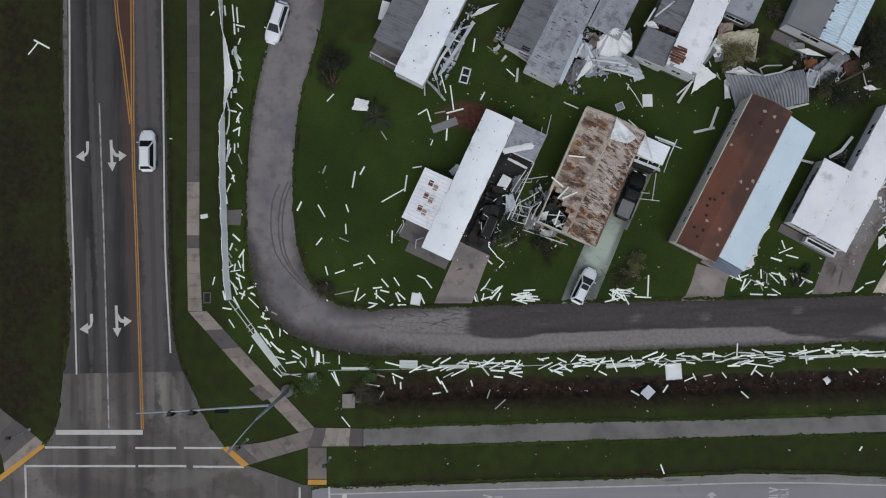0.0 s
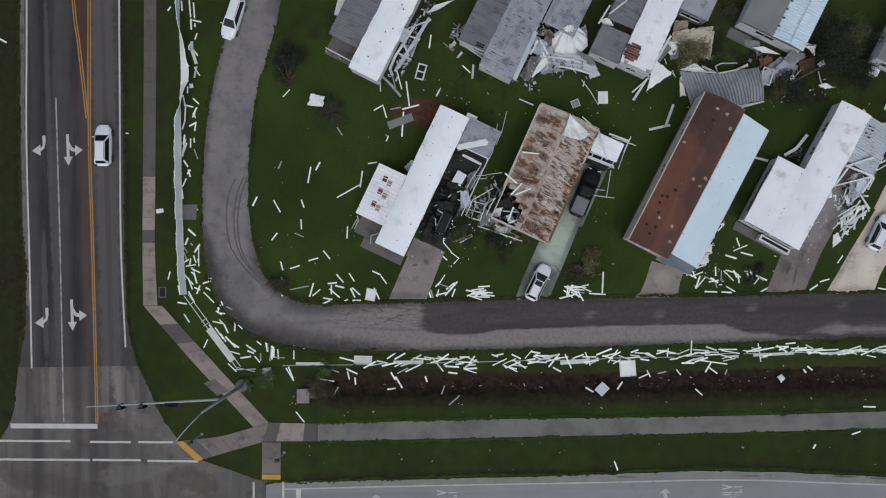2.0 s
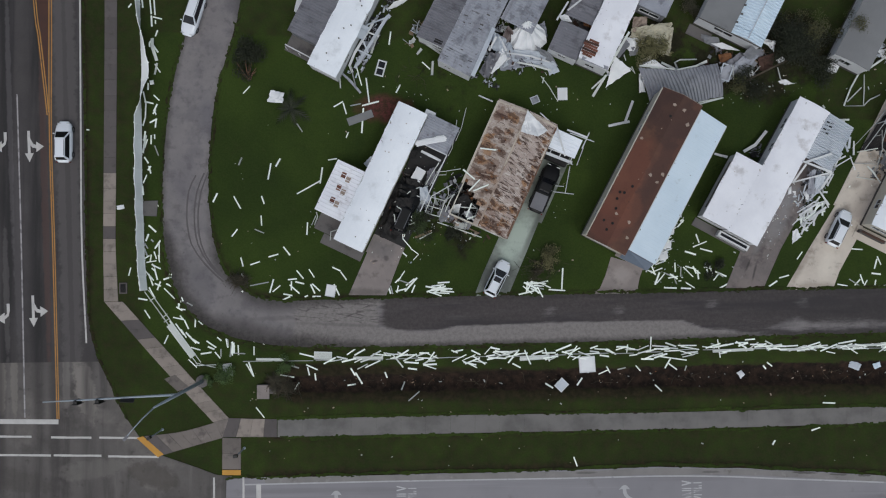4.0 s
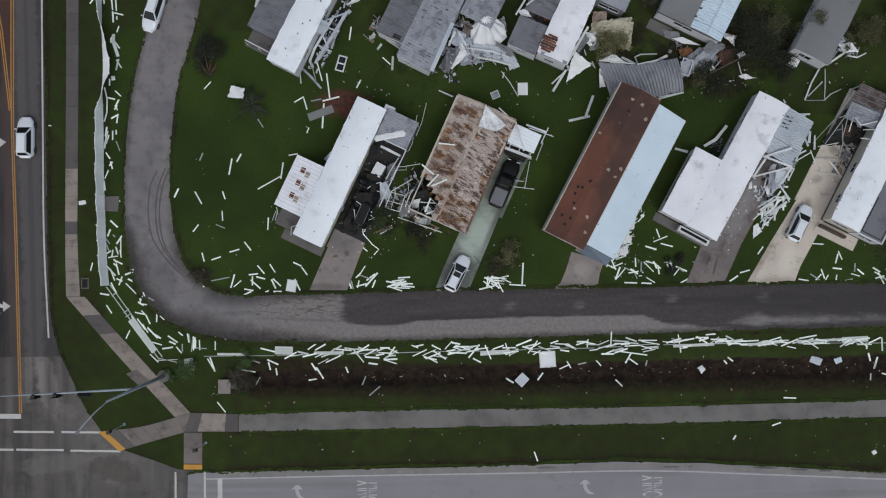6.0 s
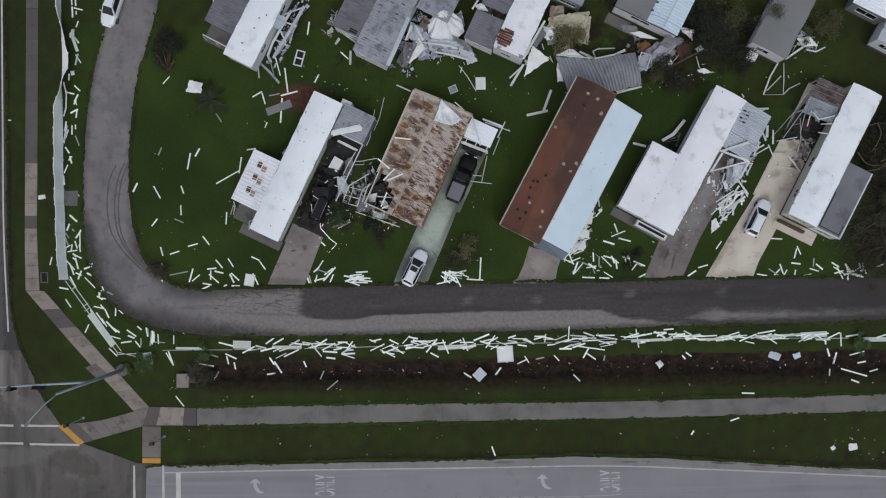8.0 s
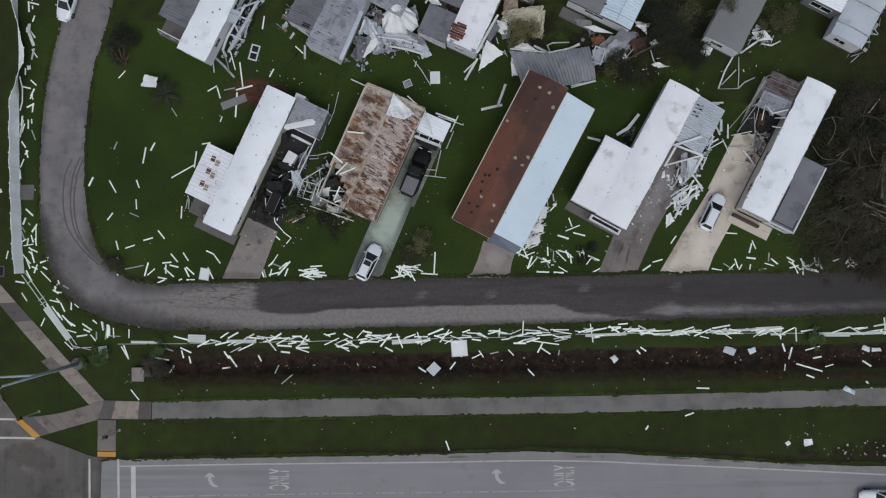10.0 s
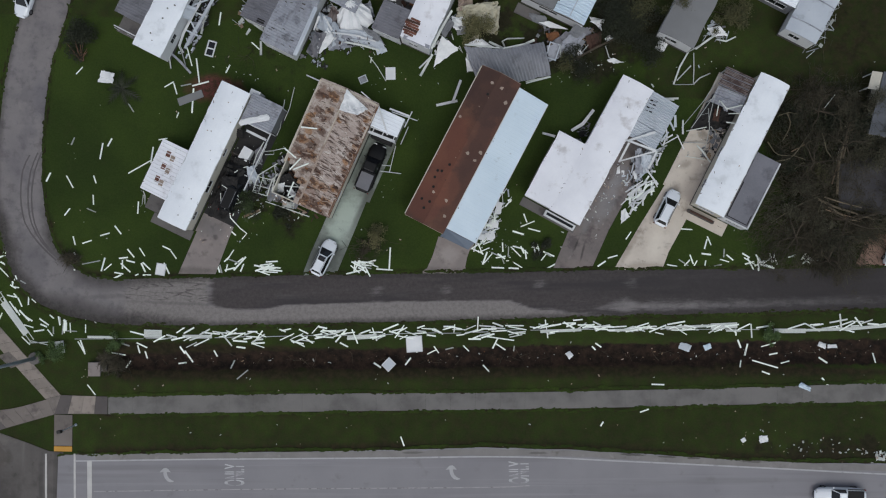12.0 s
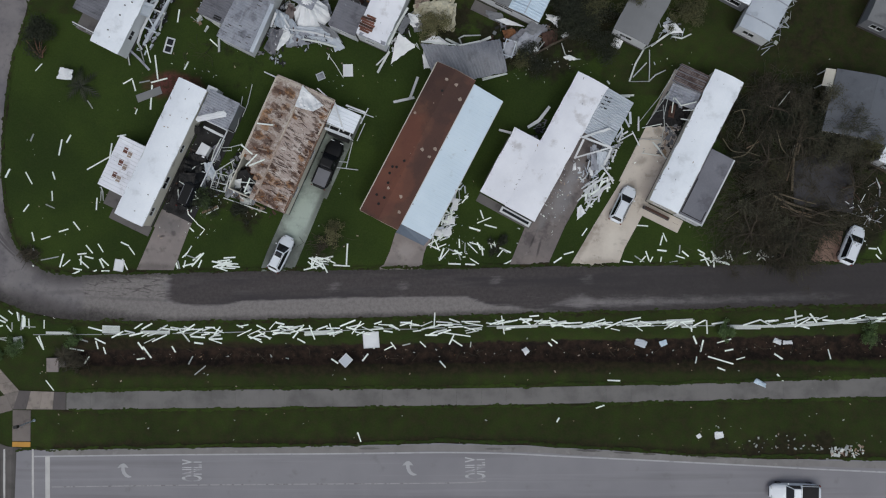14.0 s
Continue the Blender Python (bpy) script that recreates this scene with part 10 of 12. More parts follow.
for pts, w in (([(7.0, 3.6, 1.3), (8.3, 2.0, 1.0)], 0.09), ([(6.9, 1.6, 1.2), (7.0, 0.2, 0.7), (8.0, -0.9, 0.3)], 0.12), ([(6.9, 1.6, 1.2), (8.4, 2.2, 0.9), (8.9, 1.9, 0.6)], 0.1), ([(7.9, -0.9, 0.2), (8.9, -1.6, 0.2), (8.3, -2.3, 0.1)], 0.13), ([(6.8, 3.0, 1.4), (6.5, 1.2, 1.5)], 0.07)):
    bent_strip(pts, w, M["vinyl"], "bent white aluminium framing thrown from the carport", "carport_framing", "metal framing")

# ---- signals and small poles at the crossing ----
def signal_head(parent, x, y, z, rz, n=3):
    bm = bmesh.new()
    for k in range(n):
        box(bm, 0.42, 0.36, 0.4, 0, 0, -0.42 * k)
    box(bm, 0.75, 0.04, 0.42 * n + 0.25, 0, 0.2, -0.42 * (n - 1) - 0.12)
    head = part("signal_head", bm, M["signal_black"], parent, "black traffic signal head", at=pose(x, y, z, 0, 0, rz))
    for k in range(n):
        bm = bmesh.new()
        tube(bm, [(0, -0.14, 0.17 - 0.36 * k), (0, -0.3, 0.19 - 0.36 * k)], 0.12, 10)
        part("visor", bm, M["signal_black"], head)


def mast_arm():
    bx, by = -16.8, -17.8
    th = thing("traffic_signal", bx, by, 0, 0, "galvanised mast arm traffic signal with a luminaire above", "traffic signal")
    bm = bmesh.new()
    tube(bm, [(0, 0, -0.2), (0, 0, 0.35)], [0.75, 0.75], 16)
    part("footing", bm, M["concrete_grey"], th)
    bm = bmesh.new()
    tube(bm, [(0, 0, 0.3), (0, 0, 8.8), (0, 0, 15.6)], [0.24, 0.18, 0.11], 14)
    part("pole", bm, M["galvanised"], th, smooth=True)
    bm = bmesh.new()
    tube(bm, [(0, 0, 8.7), (-4.5, -0.35, 9.0), (-9.5, -0.78, 9.15), (-14.6, -1.2, 9.2)], [0.15, 0.12, 0.09, 0.06], 12)
    part("mast_arm", bm, M["galvanised"], th, smooth=True)
    bm = bmesh.new()
    tube(bm, [(0, 0, 15.4), (-0.8, -0.95, 16.4), (-1.7, -2.1, 16.8), (-2.1, -2.65, 16.85)], [0.08, 0.065, 0.055, 0.05], 8)
    part("luminaire_arm", bm, M["galvanised"], th, smooth=True)
    bm = bmesh.new()
    box(bm, 0.3, 0.7, 0.14, -2.25, -2.85, 16.75, 0, 0, -40)
    part("luminaire", bm, M["cover_grey"], th, bevel=0.03)
    signal_head(th, -11.0, -1.15, 9.0, 184)
    signal_head(th, -8.6, -0.95, 9.0, 184)
    bm = bmesh.new()
    box(bm, 1.5, 0.08, 0.7, -5.3, -0.42, 8.95, 40)
    part("street_sign", bm, M["signal_black"], th, "dark street name board")
    return th


mast_arm()


def ped_pole(x, y, rz, hgt):
    th = thing("pedestrian_signal", x, y, 0, rz, "short pedestrian signal post at the kerb ramp", "signal post", "signal posts")
    bm = bmesh.new()
    tube(bm, [(0, 0, -0.1), (0, 0, hgt)], [0.07, 0.055], 8)
    part("post", bm, M["galvanised"], th)
    bm = bmesh.new()
    box(bm, 0.5, 0.35, 0.5, -0.1, 0, hgt - 0.45)
    part("signal_head", bm, M["signal_black"], th, bevel=0.03)
    bm = bmesh.new()
    tube(bm, [(0, 0, -0.12), (0, 0, 0.12)], [0.2, 0.16], 10)
    part("base", bm, M["galvanised"], th)


ped_pole(-21.52, -23.85, 30, 4.2)
ped_pole(-11.49, -25.77, 10, 3.8)
ped_pole(-47.91, -23.31, 10, 4.6)


# ---- fallen fences ----
def fence_panel():
    th = new("fallen_fence")
    tagged(th, "white vinyl fence panel blown flat onto the grass", "fence", "fallen fences")
    for k in range(5):
        bm = bmesh.new()
        box(bm, 0.14, 2.5, 0.03, -0.3 + 0.15 * k, 0, 0.06)
        part("board", bm, M["vinyl_soft"], th)
    for y in (-1.24, 1.24):
        bm = bmesh.new()
        box(bm, 0.74, 0.1, 0.085, 0, y, 0.0)
        part("rail", bm, M["vinyl_soft"], th)
    return th


# the fence that still stands along the west verge: foot line and how far its top leans east
FENCE_WEST = [(-26.15, 35.0), (-26.0, 30.5), (-25.86, 27.2), (-25.72, 23.8), (-25.45, 20.2), (-25.42, 18.6), (-25.5, 16.8), (-25.32, 15.0), (-25.22, 13.2), (-25.12, 11.2), (-24.96, 6.6), (-24.62, 1.4), (-24.38, -2.6), (-24.12, -5.2), (-23.88, -7.0)]
FENCE_LEAN = [(-7.0, -0.22), (12.5, -0.22), (14.0, -0.1), (16.8, 0.85), (18.6, 1.3), (20.4, 1.3), (23.8, 0.75), (26.8, 0.12), (36.0, 0.1)]


def standing_span(p, q):
    """One bay of the privacy fence: grooved infill, two rails and the post at its end, leaning as one."""
    th = tagged(new("privacy_fence"), "white vinyl privacy fence bay, leaning but still standing", "fence", "standing fence bays")
    d = (q - p).normalized()
    side = Vector((-d.y, d.x, 0))
    if side.x < 0:
        side = -side
    n = 12

    def at(u, h):
        base = p.lerp(q, u)
        lean = along(FENCE_LEAN, base.y) + 0.05 * noise.noise((base.y * 0.8, 2.0, 0.0))
        up = math.sqrt(max(0.2, 1.83 ** 2 - lean ** 2)) / 1.83
        bow = 0.04 * math.sin(math.pi * u) * math.sin(base.y * 1.7)
        return base + Vector((lean * h / 1.83 + bow * h, 0, up * h))

    bm = bmesh.new()
    top = []
    for k in range(n):
        for e, out in ((0.04, 0.012), (0.5, 0.02), (0.96, 0.012)):
            u = (k + e) / n
            top.append((u, out))
    rows = [[at(u, h) + side * o for u, o in top] for h in (0.06, 0.6, 1.2, 1.74)]
    back = [[at(u, h) - side * o for u, o in top] for h in (0.06, 0.6, 1.2, 1.74)]
    f = [[bm.verts.new(v) for v in r] for r in rows]
    g = [[bm.verts.new(v) for v in r] for r in back]
    m = len(top)
    for j in range(3):
        for i in range(m - 1):
            bm.faces.new((f[j][i], f[j][i + 1], f[j + 1][i + 1], f[j + 1][i]))
            bm.faces.new((g[j + 1][i], g[j + 1][i + 1], g[j][i + 1], g[j][i]))
        for i in (0, m - 1):
            bm.faces.new((f[j][i], f[j + 1][i], g[j + 1][i], g[j][i]))
    for j in (0, 3):
        for i in range(m - 1):
            bm.faces.new((f[j][i], g[j][i], g[j][i + 1], f[j][i + 1]))
    part("infill", bm, M["vinyl_fence"], th)
    for nm, h0, h1 in (("bottom_rail", 0.03, 0.17), ("top_rail", 1.66, 1.8)):
        bm = bmesh.new()
        loft(bm, [[at(u, h0) - side * 0.028, at(u, h0) + side * 0.028, at(u, h1) + side * 0.028, at(u, h1) - side * 0.028] for u in (0.0, 0.25, 0.5, 0.75, 1.0)])
        part(nm, bm, M["vinyl_fence"], th)
    bm = bmesh.new()
    w = 0.064
    loft(bm, [[at(0, h) + d * w * sx + side * w * sy for sx, sy in ((-1, -1), (1, -1), (1, 1), (-1, 1))] for h in (-0.1, 1.86)])
    post = part("post", bm, M["vinyl_fence"], th)
    bm = bmesh.new()
    loft(bm, [[at(0, h) + d * c * sx + side * c * sy for sx, sy in ((-1, -1), (1, -1), (1, 1), (-1, 1))] for h, c in ((1.85, 0.08), (1.89, 0.08), (1.95, 0.015))])
    part("post_cap", bm, M["vinyl"], post)
    return th


line = resampled(curve_through(FENCE_WEST, 0.3), 24)
for p, q in zip(line, line[1:]):
    standing_span(p, q)


def fence_strand(points, width):
    """A loose length of rail torn off the fence, twisted on the grass."""
    return bent_strip(points, width, M["vinyl_soft"], "twisted length of white fence rail on the verge", "fence_strand", "fence rail")


fence_strand([(-24.25, 23.6, 0.05), (-24.05, 22.4, 0.3), (-23.6, 20.9, 0.05)], 0.42)
fence_strand([(-23.55, 20.6, 0.05), (-23.75, 19.2, 0.1)], 0.24)
fence_strand([(-24.9, 17.0, 0.6), (-24.6, 15.6, 0.4), (-24.7, 14.0, 0.2), (-25.0, 12.9, 0.1)], 0.18)
fence_strand([(-24.6, 11.8, 0.1), (-24.9, 9.6, 0.1)], 0.26)
rnd = random.Random(40)
panel = fence_panel()
for x0, y0, x1, y1, wsc in ((-21.03, -11.13, -18.07, -14.80, 1.1), (72.67, -11.05, 76.21, -10.92, 0.7), (76.20, -10.85, 81.18, -10.52, 0.4), (81.18, -10.52, 86.46, -9.85, 0.5), (86.46, -9.85, 90.93, -9.21, 0.3), (53.06, -11.74, 56.44, -11.54, 0.4), (-3.35, -14.25, -1.24, -14.24, 1.3), (1.44, -14.42, 4.94, -14.28, 0.5), (21.64, -13.84, 25.08, -13.50, 0.7), (44.93, -12.19, 49.67, -11.80, 0.45), (59.80, -11.14, 65.16, -10.73, 0.4), (65.17, -10.80, 68.18, -10.55, 0.9), (-10.34, -14.94, -6.93, -14.85, 0.4)):
    dx, dy = x1 - x0, y1 - y0
    lay = pose((x0 + x1) / 2, (y0 + y1) / 2, 0, 0, 0, math.degrees(math.atan2(dy, dx)) - 90)
    c = panel if x0 == -21.03 else copy_thing(panel, lay)
    c.matrix_world = lay
    c.scale = (wsc, math.hypot(dx, dy) / 2.5, 1)


# fence rails lying end to end along the south verge
FENCE_LINE = [(-12.5, -15.3), (5, -14.45), (19, -13.72), (36, -12.6), (53, -11.55), (73, -10.95), (92, -9.6)]


def rail(x, y, ln, a, mat):
    bm = bmesh.new()
    box(bm, ln, 0.09, 0.05, 0, 0, 0)
    ob = finish("fence_rail", bm, mat)
    ob.matrix_world = pose(x, y, 0.02, 0, 0, a)
    tagged(ob, "thin white fence rail lying along the verge", "fence rail", "fence rails")


x = -12.0
while x < 90:
    ln = rnd.uniform(2.6, 4.8)
    y0, y1 = along(FENCE_LINE, x), along(FENCE_LINE, x + ln)
    rail(x + ln / 2, (y0 + y1) / 2 + rnd.gauss(0, 0.06), ln, math.degrees(math.atan2(y1 - y0, ln)) + rnd.gauss(0, 1), M["vinyl_grey"])
    x += ln + rnd.uniform(0, 0.8)
for x0, y0, x1, y1 in ((-24.21, -7.18, -17.49, -15.81), (-23.74, -6.96, -17.09, -15.53), (-23.50, -8.32, -22.90, -7.76), (-22.01, -10.33, -21.34, -9.77), (-21.73, -10.80, -21.06, -10.31), (-17.70, -15.96, -15.24, -15.76), (-17.50, -15.68, -15.30, -16.10)):
    rail((x0 + x1) / 2, (y0 + y1) / 2, math.hypot(x1 - x0, y1 - y0), math.degrees(math.atan2(y1 - y0, x1 - x0)), M["vinyl_soft"])



# ---- loose boards ----
def board_mesh(name, w, t, mat):
    """A hollow vinyl fence board one metre long, with a shallow groove and worn ends."""
    bm = bmesh.new()
    a = w / 2
    prof = [(-a, 0.0), (-a, t * 0.8), (-a * 0.85, t), (a * 0.85, t), (a, t * 0.8), (a, 0.0)]
    rings = [[(s, y, z) for y, z in prof] for s in (-0.5, -0.49, 0.49, 0.5)]
    for r, k in ((rings[0], 0.9), (rings[3], 0.9)):
        for i, p in enumerate(r):
            r[i] = (p[0], p[1] * k, p[2] * k + 0.001)
    loft(bm, rings)
    bmesh.ops.recalc_face_normals(bm, faces=bm.faces[:])
    me = bpy.data.meshes.new(name)
    bm.to_mesh(me)
    bm.free()
    me.materials.append(mat)
    return me


BOARDS = [board_mesh("board_wide", 0.18, 0.05, M["vinyl"]), board_mesh("board_narrow", 0.15, 0.045, M["vinyl"]), board_mesh("board_grey", 0.15, 0.05, M["vinyl_grey"])]


def ground_at(x, y):
    top, foot = ditch_top(x), ditch_foot(x)
    d = abs(y - (top + foot) / 2) / ((top - foot) / 2)
    return -0.75 * (1 - step_up(0.25, 1.35, d)) * step_up(-10.5, -8.5, x)


def lay_board(x, y, ln, a, rnd, z=0.0, label="white vinyl fence board scattered on the grass"):
    me = BOARDS[rnd.choices((0, 1, 2), (5, 4, 1))[0]]
    ob = new("fence_board", me)
    gz = ground_at(x, y)
    ca, sa = math.cos(radians(a)) * ln / 2, math.sin(radians(a)) * ln / 2
    ga, gb = ground_at(x - ca, y - sa), ground_at(x + ca, y + sa)
    tilt = -math.degrees(math.atan2(gb - ga, ln))
    ob.matrix_world = pose(x, y, max(gz, (ga + gb) / 2) - 0.01 + z, 0, tilt + rnd.gauss(0, 0.8), a) @ Matrix.Diagonal((ln, rnd.uniform(0.85, 1.15), 1, 1))
    return tagged(ob, label, "fence board", "scattered fence boards")


PLANKS = {}
PLANKS["west verge, north part"] = [
    (-27.1, 27.5, 0.5, 54), (-25.6, 27.9, 1.1, -83), (-24.6, 27.6, 2.0, -83), (-24.1, 27.4, 1.8, -84),
    (-24.4, 25.7, 1.2, -86), (-23.7, 26.1, 1.0, -12), (-24.0, 22.6, 1.6, -53), (-23.5, 20.0, 1.1, -55),
    (-24.4, 15.8, 1.0, -12), (-23.6, 15.2, 0.9, 65), (-23.8, 13.6, 0.9, 30), (-23.5, 13.3, 0.9, 84),
    (-24.8, 11.7, 1.1, 85), (-24.6, 10.8, 1.0, 74), (-24.0, 11.3, 1.0, 91), (-23.3, 10.0, 1.2, -67),
    (-24.5, 8.8, 0.8, -55),
]
PLANKS["west verge, south part"] = [
    (-24.6, 6.5, 1.0, 68), (-24.8, 5.1, 1.0, 98), (-24.6, 0.5, 1.2, -91), (-23.5, 0.5, 1.1, -41),
    (-24.1, -0.6, 0.8, 70), (-24.2, -1.6, 0.7, -56), (-22.6, -2.2, 2.1, 92), (-22.8, -1.4, 1.1, 58),
    (-24.2, -2.4, 1.0, -67), (-23.6, -3.1, 0.8, 83), (-23.5, -3.5, 1.1, 11), (-22.9, -4.1, 1.1, -25),
    (-22.9, -5.0, 1.3, -74), (-23.7, -5.2, 1.5, -47), (-23.5, -5.7, 1.4, -68), (-22.5, -6.4, 1.0, 71),
    (-24.8, -6.5, 1.0, -75), (-26.1, -4.8, 0.9, 77), (-21.2, -7.3, 1.7, -43), (-23.8, -9.9, 1.1, -55),
    (-24.4, -8.1, 1.0, -8), (-23.3, -7.3, 1.4, -60),
]
PLANKS["corner verge"] = [
    (-20.0, -10.3, 1.2, -10), (-19.0, -11.0, 1.1, -63), (-20.7, -11.1, 1.1, -55), (-19.8, -11.6, 1.6, -52),
    (-19.3, -12.1, 1.1, -55), (-18.4, -12.6, 1.7, -45), (-17.8, -13.0, 0.9, -30), (-15.9, -13.3, 1.3, -33),
    (-16.5, -14.4, 1.2, 10), (-17.8, -13.9, 1.1, -14), (-21.4, -12.9, 1.0, 67), (-14.5, -11.7, 1.0, -63),
    (-14.0, -13.1, 1.0, -77), (-15.1, -14.6, 0.9, -48), (-14.7, -14.3, 0.8, -88), (-18.1, -15.7, 1.3, -42),
    (-13.1, -13.8, 0.9, -89), (-12.6, -13.9, 1.1, -85), (-12.6, -14.3, 1.6, -1), (-10.7, -13.6, 1.6, -88),
    (-10.0, -12.9, 1.3, -27), (-11.1, -16.3, 1.7, -57), (-9.7, -21.4, 1.5, -49),
]
PLANKS["corner lawn, road side"] = [
    (-12.5, -3.2, 1.0, -74), (-10.9, -3.3, 1.1, 20), (-8.7, -2.3, 1.1, 18), (-7.1, -1.7, 1.2, -50),
    (-12.2, -5.1, 1.0, -58), (-12.9, -6.3, 1.6, -40), (-10.3, -5.8, 2.2, 13), (-8.8, -6.0, 1.6, -104),
    (-8.2, -6.3, 1.1, 42), (-6.3, -5.1, 1.0, 8), (-5.4, -4.5, 1.2, -48), (-4.0, -4.3, 1.1, -55),
    (-6.4, -5.9, 1.0, -89), (-5.4, -5.5, 1.0, -12), (-6.0, -6.3, 1.5, -39), (-6.8, -7.0, 1.0, -8),
    (-7.3, -7.6, 1.7, 27), (-4.9, -7.3, 1.1, 28), (-3.8, -6.2, 1.1, -63), (-3.4, -6.0, 1.2, -41),
    (-3.3, -7.1, 0.9, 2), (-0.9, -6.2, 1.4, -63), (-1.0, -3.7, 1.0, -23), (-0.1, -4.5, 1.1, -52),
]
PLANKS["corner lawn, upper"] = [(-13.1, 9.0, 0.9, -112), (-8.5, 9.0, 1.0, -117), (-9.5, 7.9, 1.9, -98), (-10.2, 4.4, 0.9, -69), (-16.0, 4.5, 1.1, 66), (-13.3, 4.0, 1.6, -59), (-10.3, 1.9, 1.1, -85), (-10.5, 0.6, 1.1, -21), (-13.5, 0.3, 1.0, -126), (-6.0, 13.3, 1.1, -55), (-12.6, 17.7, 1.1, 49), (-1.4, 16.3, 1.2, 32), (-0.6, 15.8, 1.3, -72), (0.7, 16.3, 1.2, 13), (-0.2, 12.6, 0.6, 70), (-1.9, 9.6, 1.0, 11), (-3.2, 7.6, 1.9, -96), (-4.7, 6.1, 3.1, 31)]
PLANKS["corner lawn, upper"] += [(-4.7, 1.1, 1.4, 89), (1.0, 19.8, 2.3, -73), (2.1, 18.1, 2.9, -81), (2.5, 16.5, 2.0, 16), (1.6, 14.4, 2.9, -92), (4.6, 24.5, 1.5, 84), (9.1, 21.3, 1.2, -41), (5.8, 18.4, 1.0, 64)]
PLANKS["first driveway verge"] = [
    (5.5, -6.0, 0.9, -69), (5.8, -6.1, 1.1, -73), (6.5, -4.8, 0.8, 46), (6.9, -4.3, 1.4, 59),
    (7.3, -5.0, 1.3, -18), (6.5, -5.9, 0.8, 79), (8.1, -5.3, 2.1, 50), (8.0, -5.0, 1.2, 40),
    (8.4, -5.8, 0.9, 69), (6.9, -6.0, 1.2, 16), (6.6, -0.5, 1.0, -64), (6.8, -1.3, 1.7, -40),
    (9.7, 0.7, 1.6, 30),
]
PLANKS["brown house lawn"] = [
    (36.8, -2.7, 1.9, -24), (37.9, -3.6, 1.5, 72), (38.3, -3.6, 1.4, 52), (39.2, -3.1, 1.1, -23),
    (40.0, -3.6, 1.2, -67), (40.0, -2.2, 1.0, -85), (40.7, -2.7, 1.1, -91), (41.6, -2.7, 1.6, -43),
    (42.8, -3.0, 1.0, -81), (39.8, -3.4, 1.1, 12), (39.5, -4.7, 1.4, -0), (41.4, -4.7, 1.1, -1),
    (41.9, -4.3, 1.1, -30), (45.9, -4.3, 1.2, 30), (41.8, -0.4, 1.3, -15), (42.9, 0.7, 1.7, 24),
    (43.7, -0.0, 1.4, -13), (42.6, 1.4, 1.0, -68), (26.4, -4.0, 2.5, -91), (25.8, -5.4, 1.9, -2),
]
PLANKS["east lawns"] = [
    (51.9, -3.8, 1.1, 36), (53.2, -2.9, 1.1, 18), (60.3, -3.7, 1.1, -8), (61.7, 0.7, 1.6, -2),
    (64.2, -1.0, 1.1, 77), (64.6, -0.6, 1.0, -65), (64.3, -2.2, 1.0, -5), (62.6, -2.9, 1.1, -69),
    (63.0, -3.5, 1.0, -116), (61.8, -3.4, 1.6, -32), (62.0, -3.4, 1.1, 49), (64.2, -3.5, 1.0, -98),
    (65.3, -3.6, 1.7, 13), (66.4, -2.0, 0.9, -92), (67.1, -2.5, 0.9, -38), (66.5, -2.9, 1.0, -15),
    (69.0, -2.2, 0.9, -30), (69.5, -2.9, 1.6, -31), (55.0, -0.3, 1.0, -123), (89.1, -1.1, 0.8, -2),
    (89.9, -1.3, 0.8, -60), (89.9, -2.2, 1.0, -46),
]
PLANKS["ditch, west part"] = [
    (-14.4, -11.5, 1.0, -59), (-13.9, -13.0, 0.9, -80), (-11.0, -16.1, 1.5, -68), (-6.6, -16.9, 1.6, -9),
    (-5.5, -18.2, 0.9, 61), (-4.0, -16.2, 0.9, -76), (-3.2, -16.9, 1.0, -88), (-5.7, -15.7, 1.0, -16),
    (1.4, -16.1, 1.0, -60), (2.1, -16.9, 1.7, -61), (1.2, -17.8, 0.9, 10), (5.4, -16.4, 0.9, -73),
    (7.5, -17.7, 1.0, 70), (8.9, -18.8, 1.6, 42), (8.6, -15.5, 1.0, -5), (10.7, -15.2, 1.5, -16),
    (15.5, -14.7, 1.9, -24), (4.6, -12.2, 1.5, -22),
]
PLANKS["ditch, middle part"] = [
    (21.2, -14.7, 1.0, -26), (22.6, -11.5, 1.6, 2), (25.3, -17.1, 1.0, -28), (26.2, -16.9, 0.6, 54),
    (29.0, -16.5, 1.0, 54), (30.2, -15.0, 0.9, 64), (31.9, -15.2, 1.3, 30), (32.4, -14.9, 1.1, -56),
    (34.0, -14.7, 0.9, 17), (36.0, -14.6, 1.0, -45), (40.0, -13.2, 3.4, -6), (40.1, -14.2, 1.6, -33),
    (39.5, -13.8, 1.4, 67), (41.8, -14.4, 0.7, 87), (38.5, -16.9, 1.0, -43), (37.0, -13.4, 1.4, 2),
    (51.9, -13.6, 0.9, -33), (51.4, -14.0, 0.6, -43),
]
PLANKS["ditch, east part"] = [
    (68.1, -11.4, 0.7, -83), (68.7, -12.8, 1.2, -59), (69.6, -13.5, 1.4, 82), (68.9, -15.2, 0.8, -109),
    (72.2, -12.8, 1.6, 20), (72.9, -13.9, 0.9, 13), (71.8, -15.1, 2.9, -14), (74.2, -14.8, 1.0, 16),
    (71.8, -16.1, 0.9, -19), (78.7, -14.4, 1.0, -34), (84.7, -13.9, 1.1, -82), (59.1, -18.0, 1.4, -0),
    (78.8, -16.9, 1.1, -49), (57.6, -21.2, 1.0, 23), (52.6, -23.0, 0.5, 60), (28.7, -26.1, 1.1, -68),
]

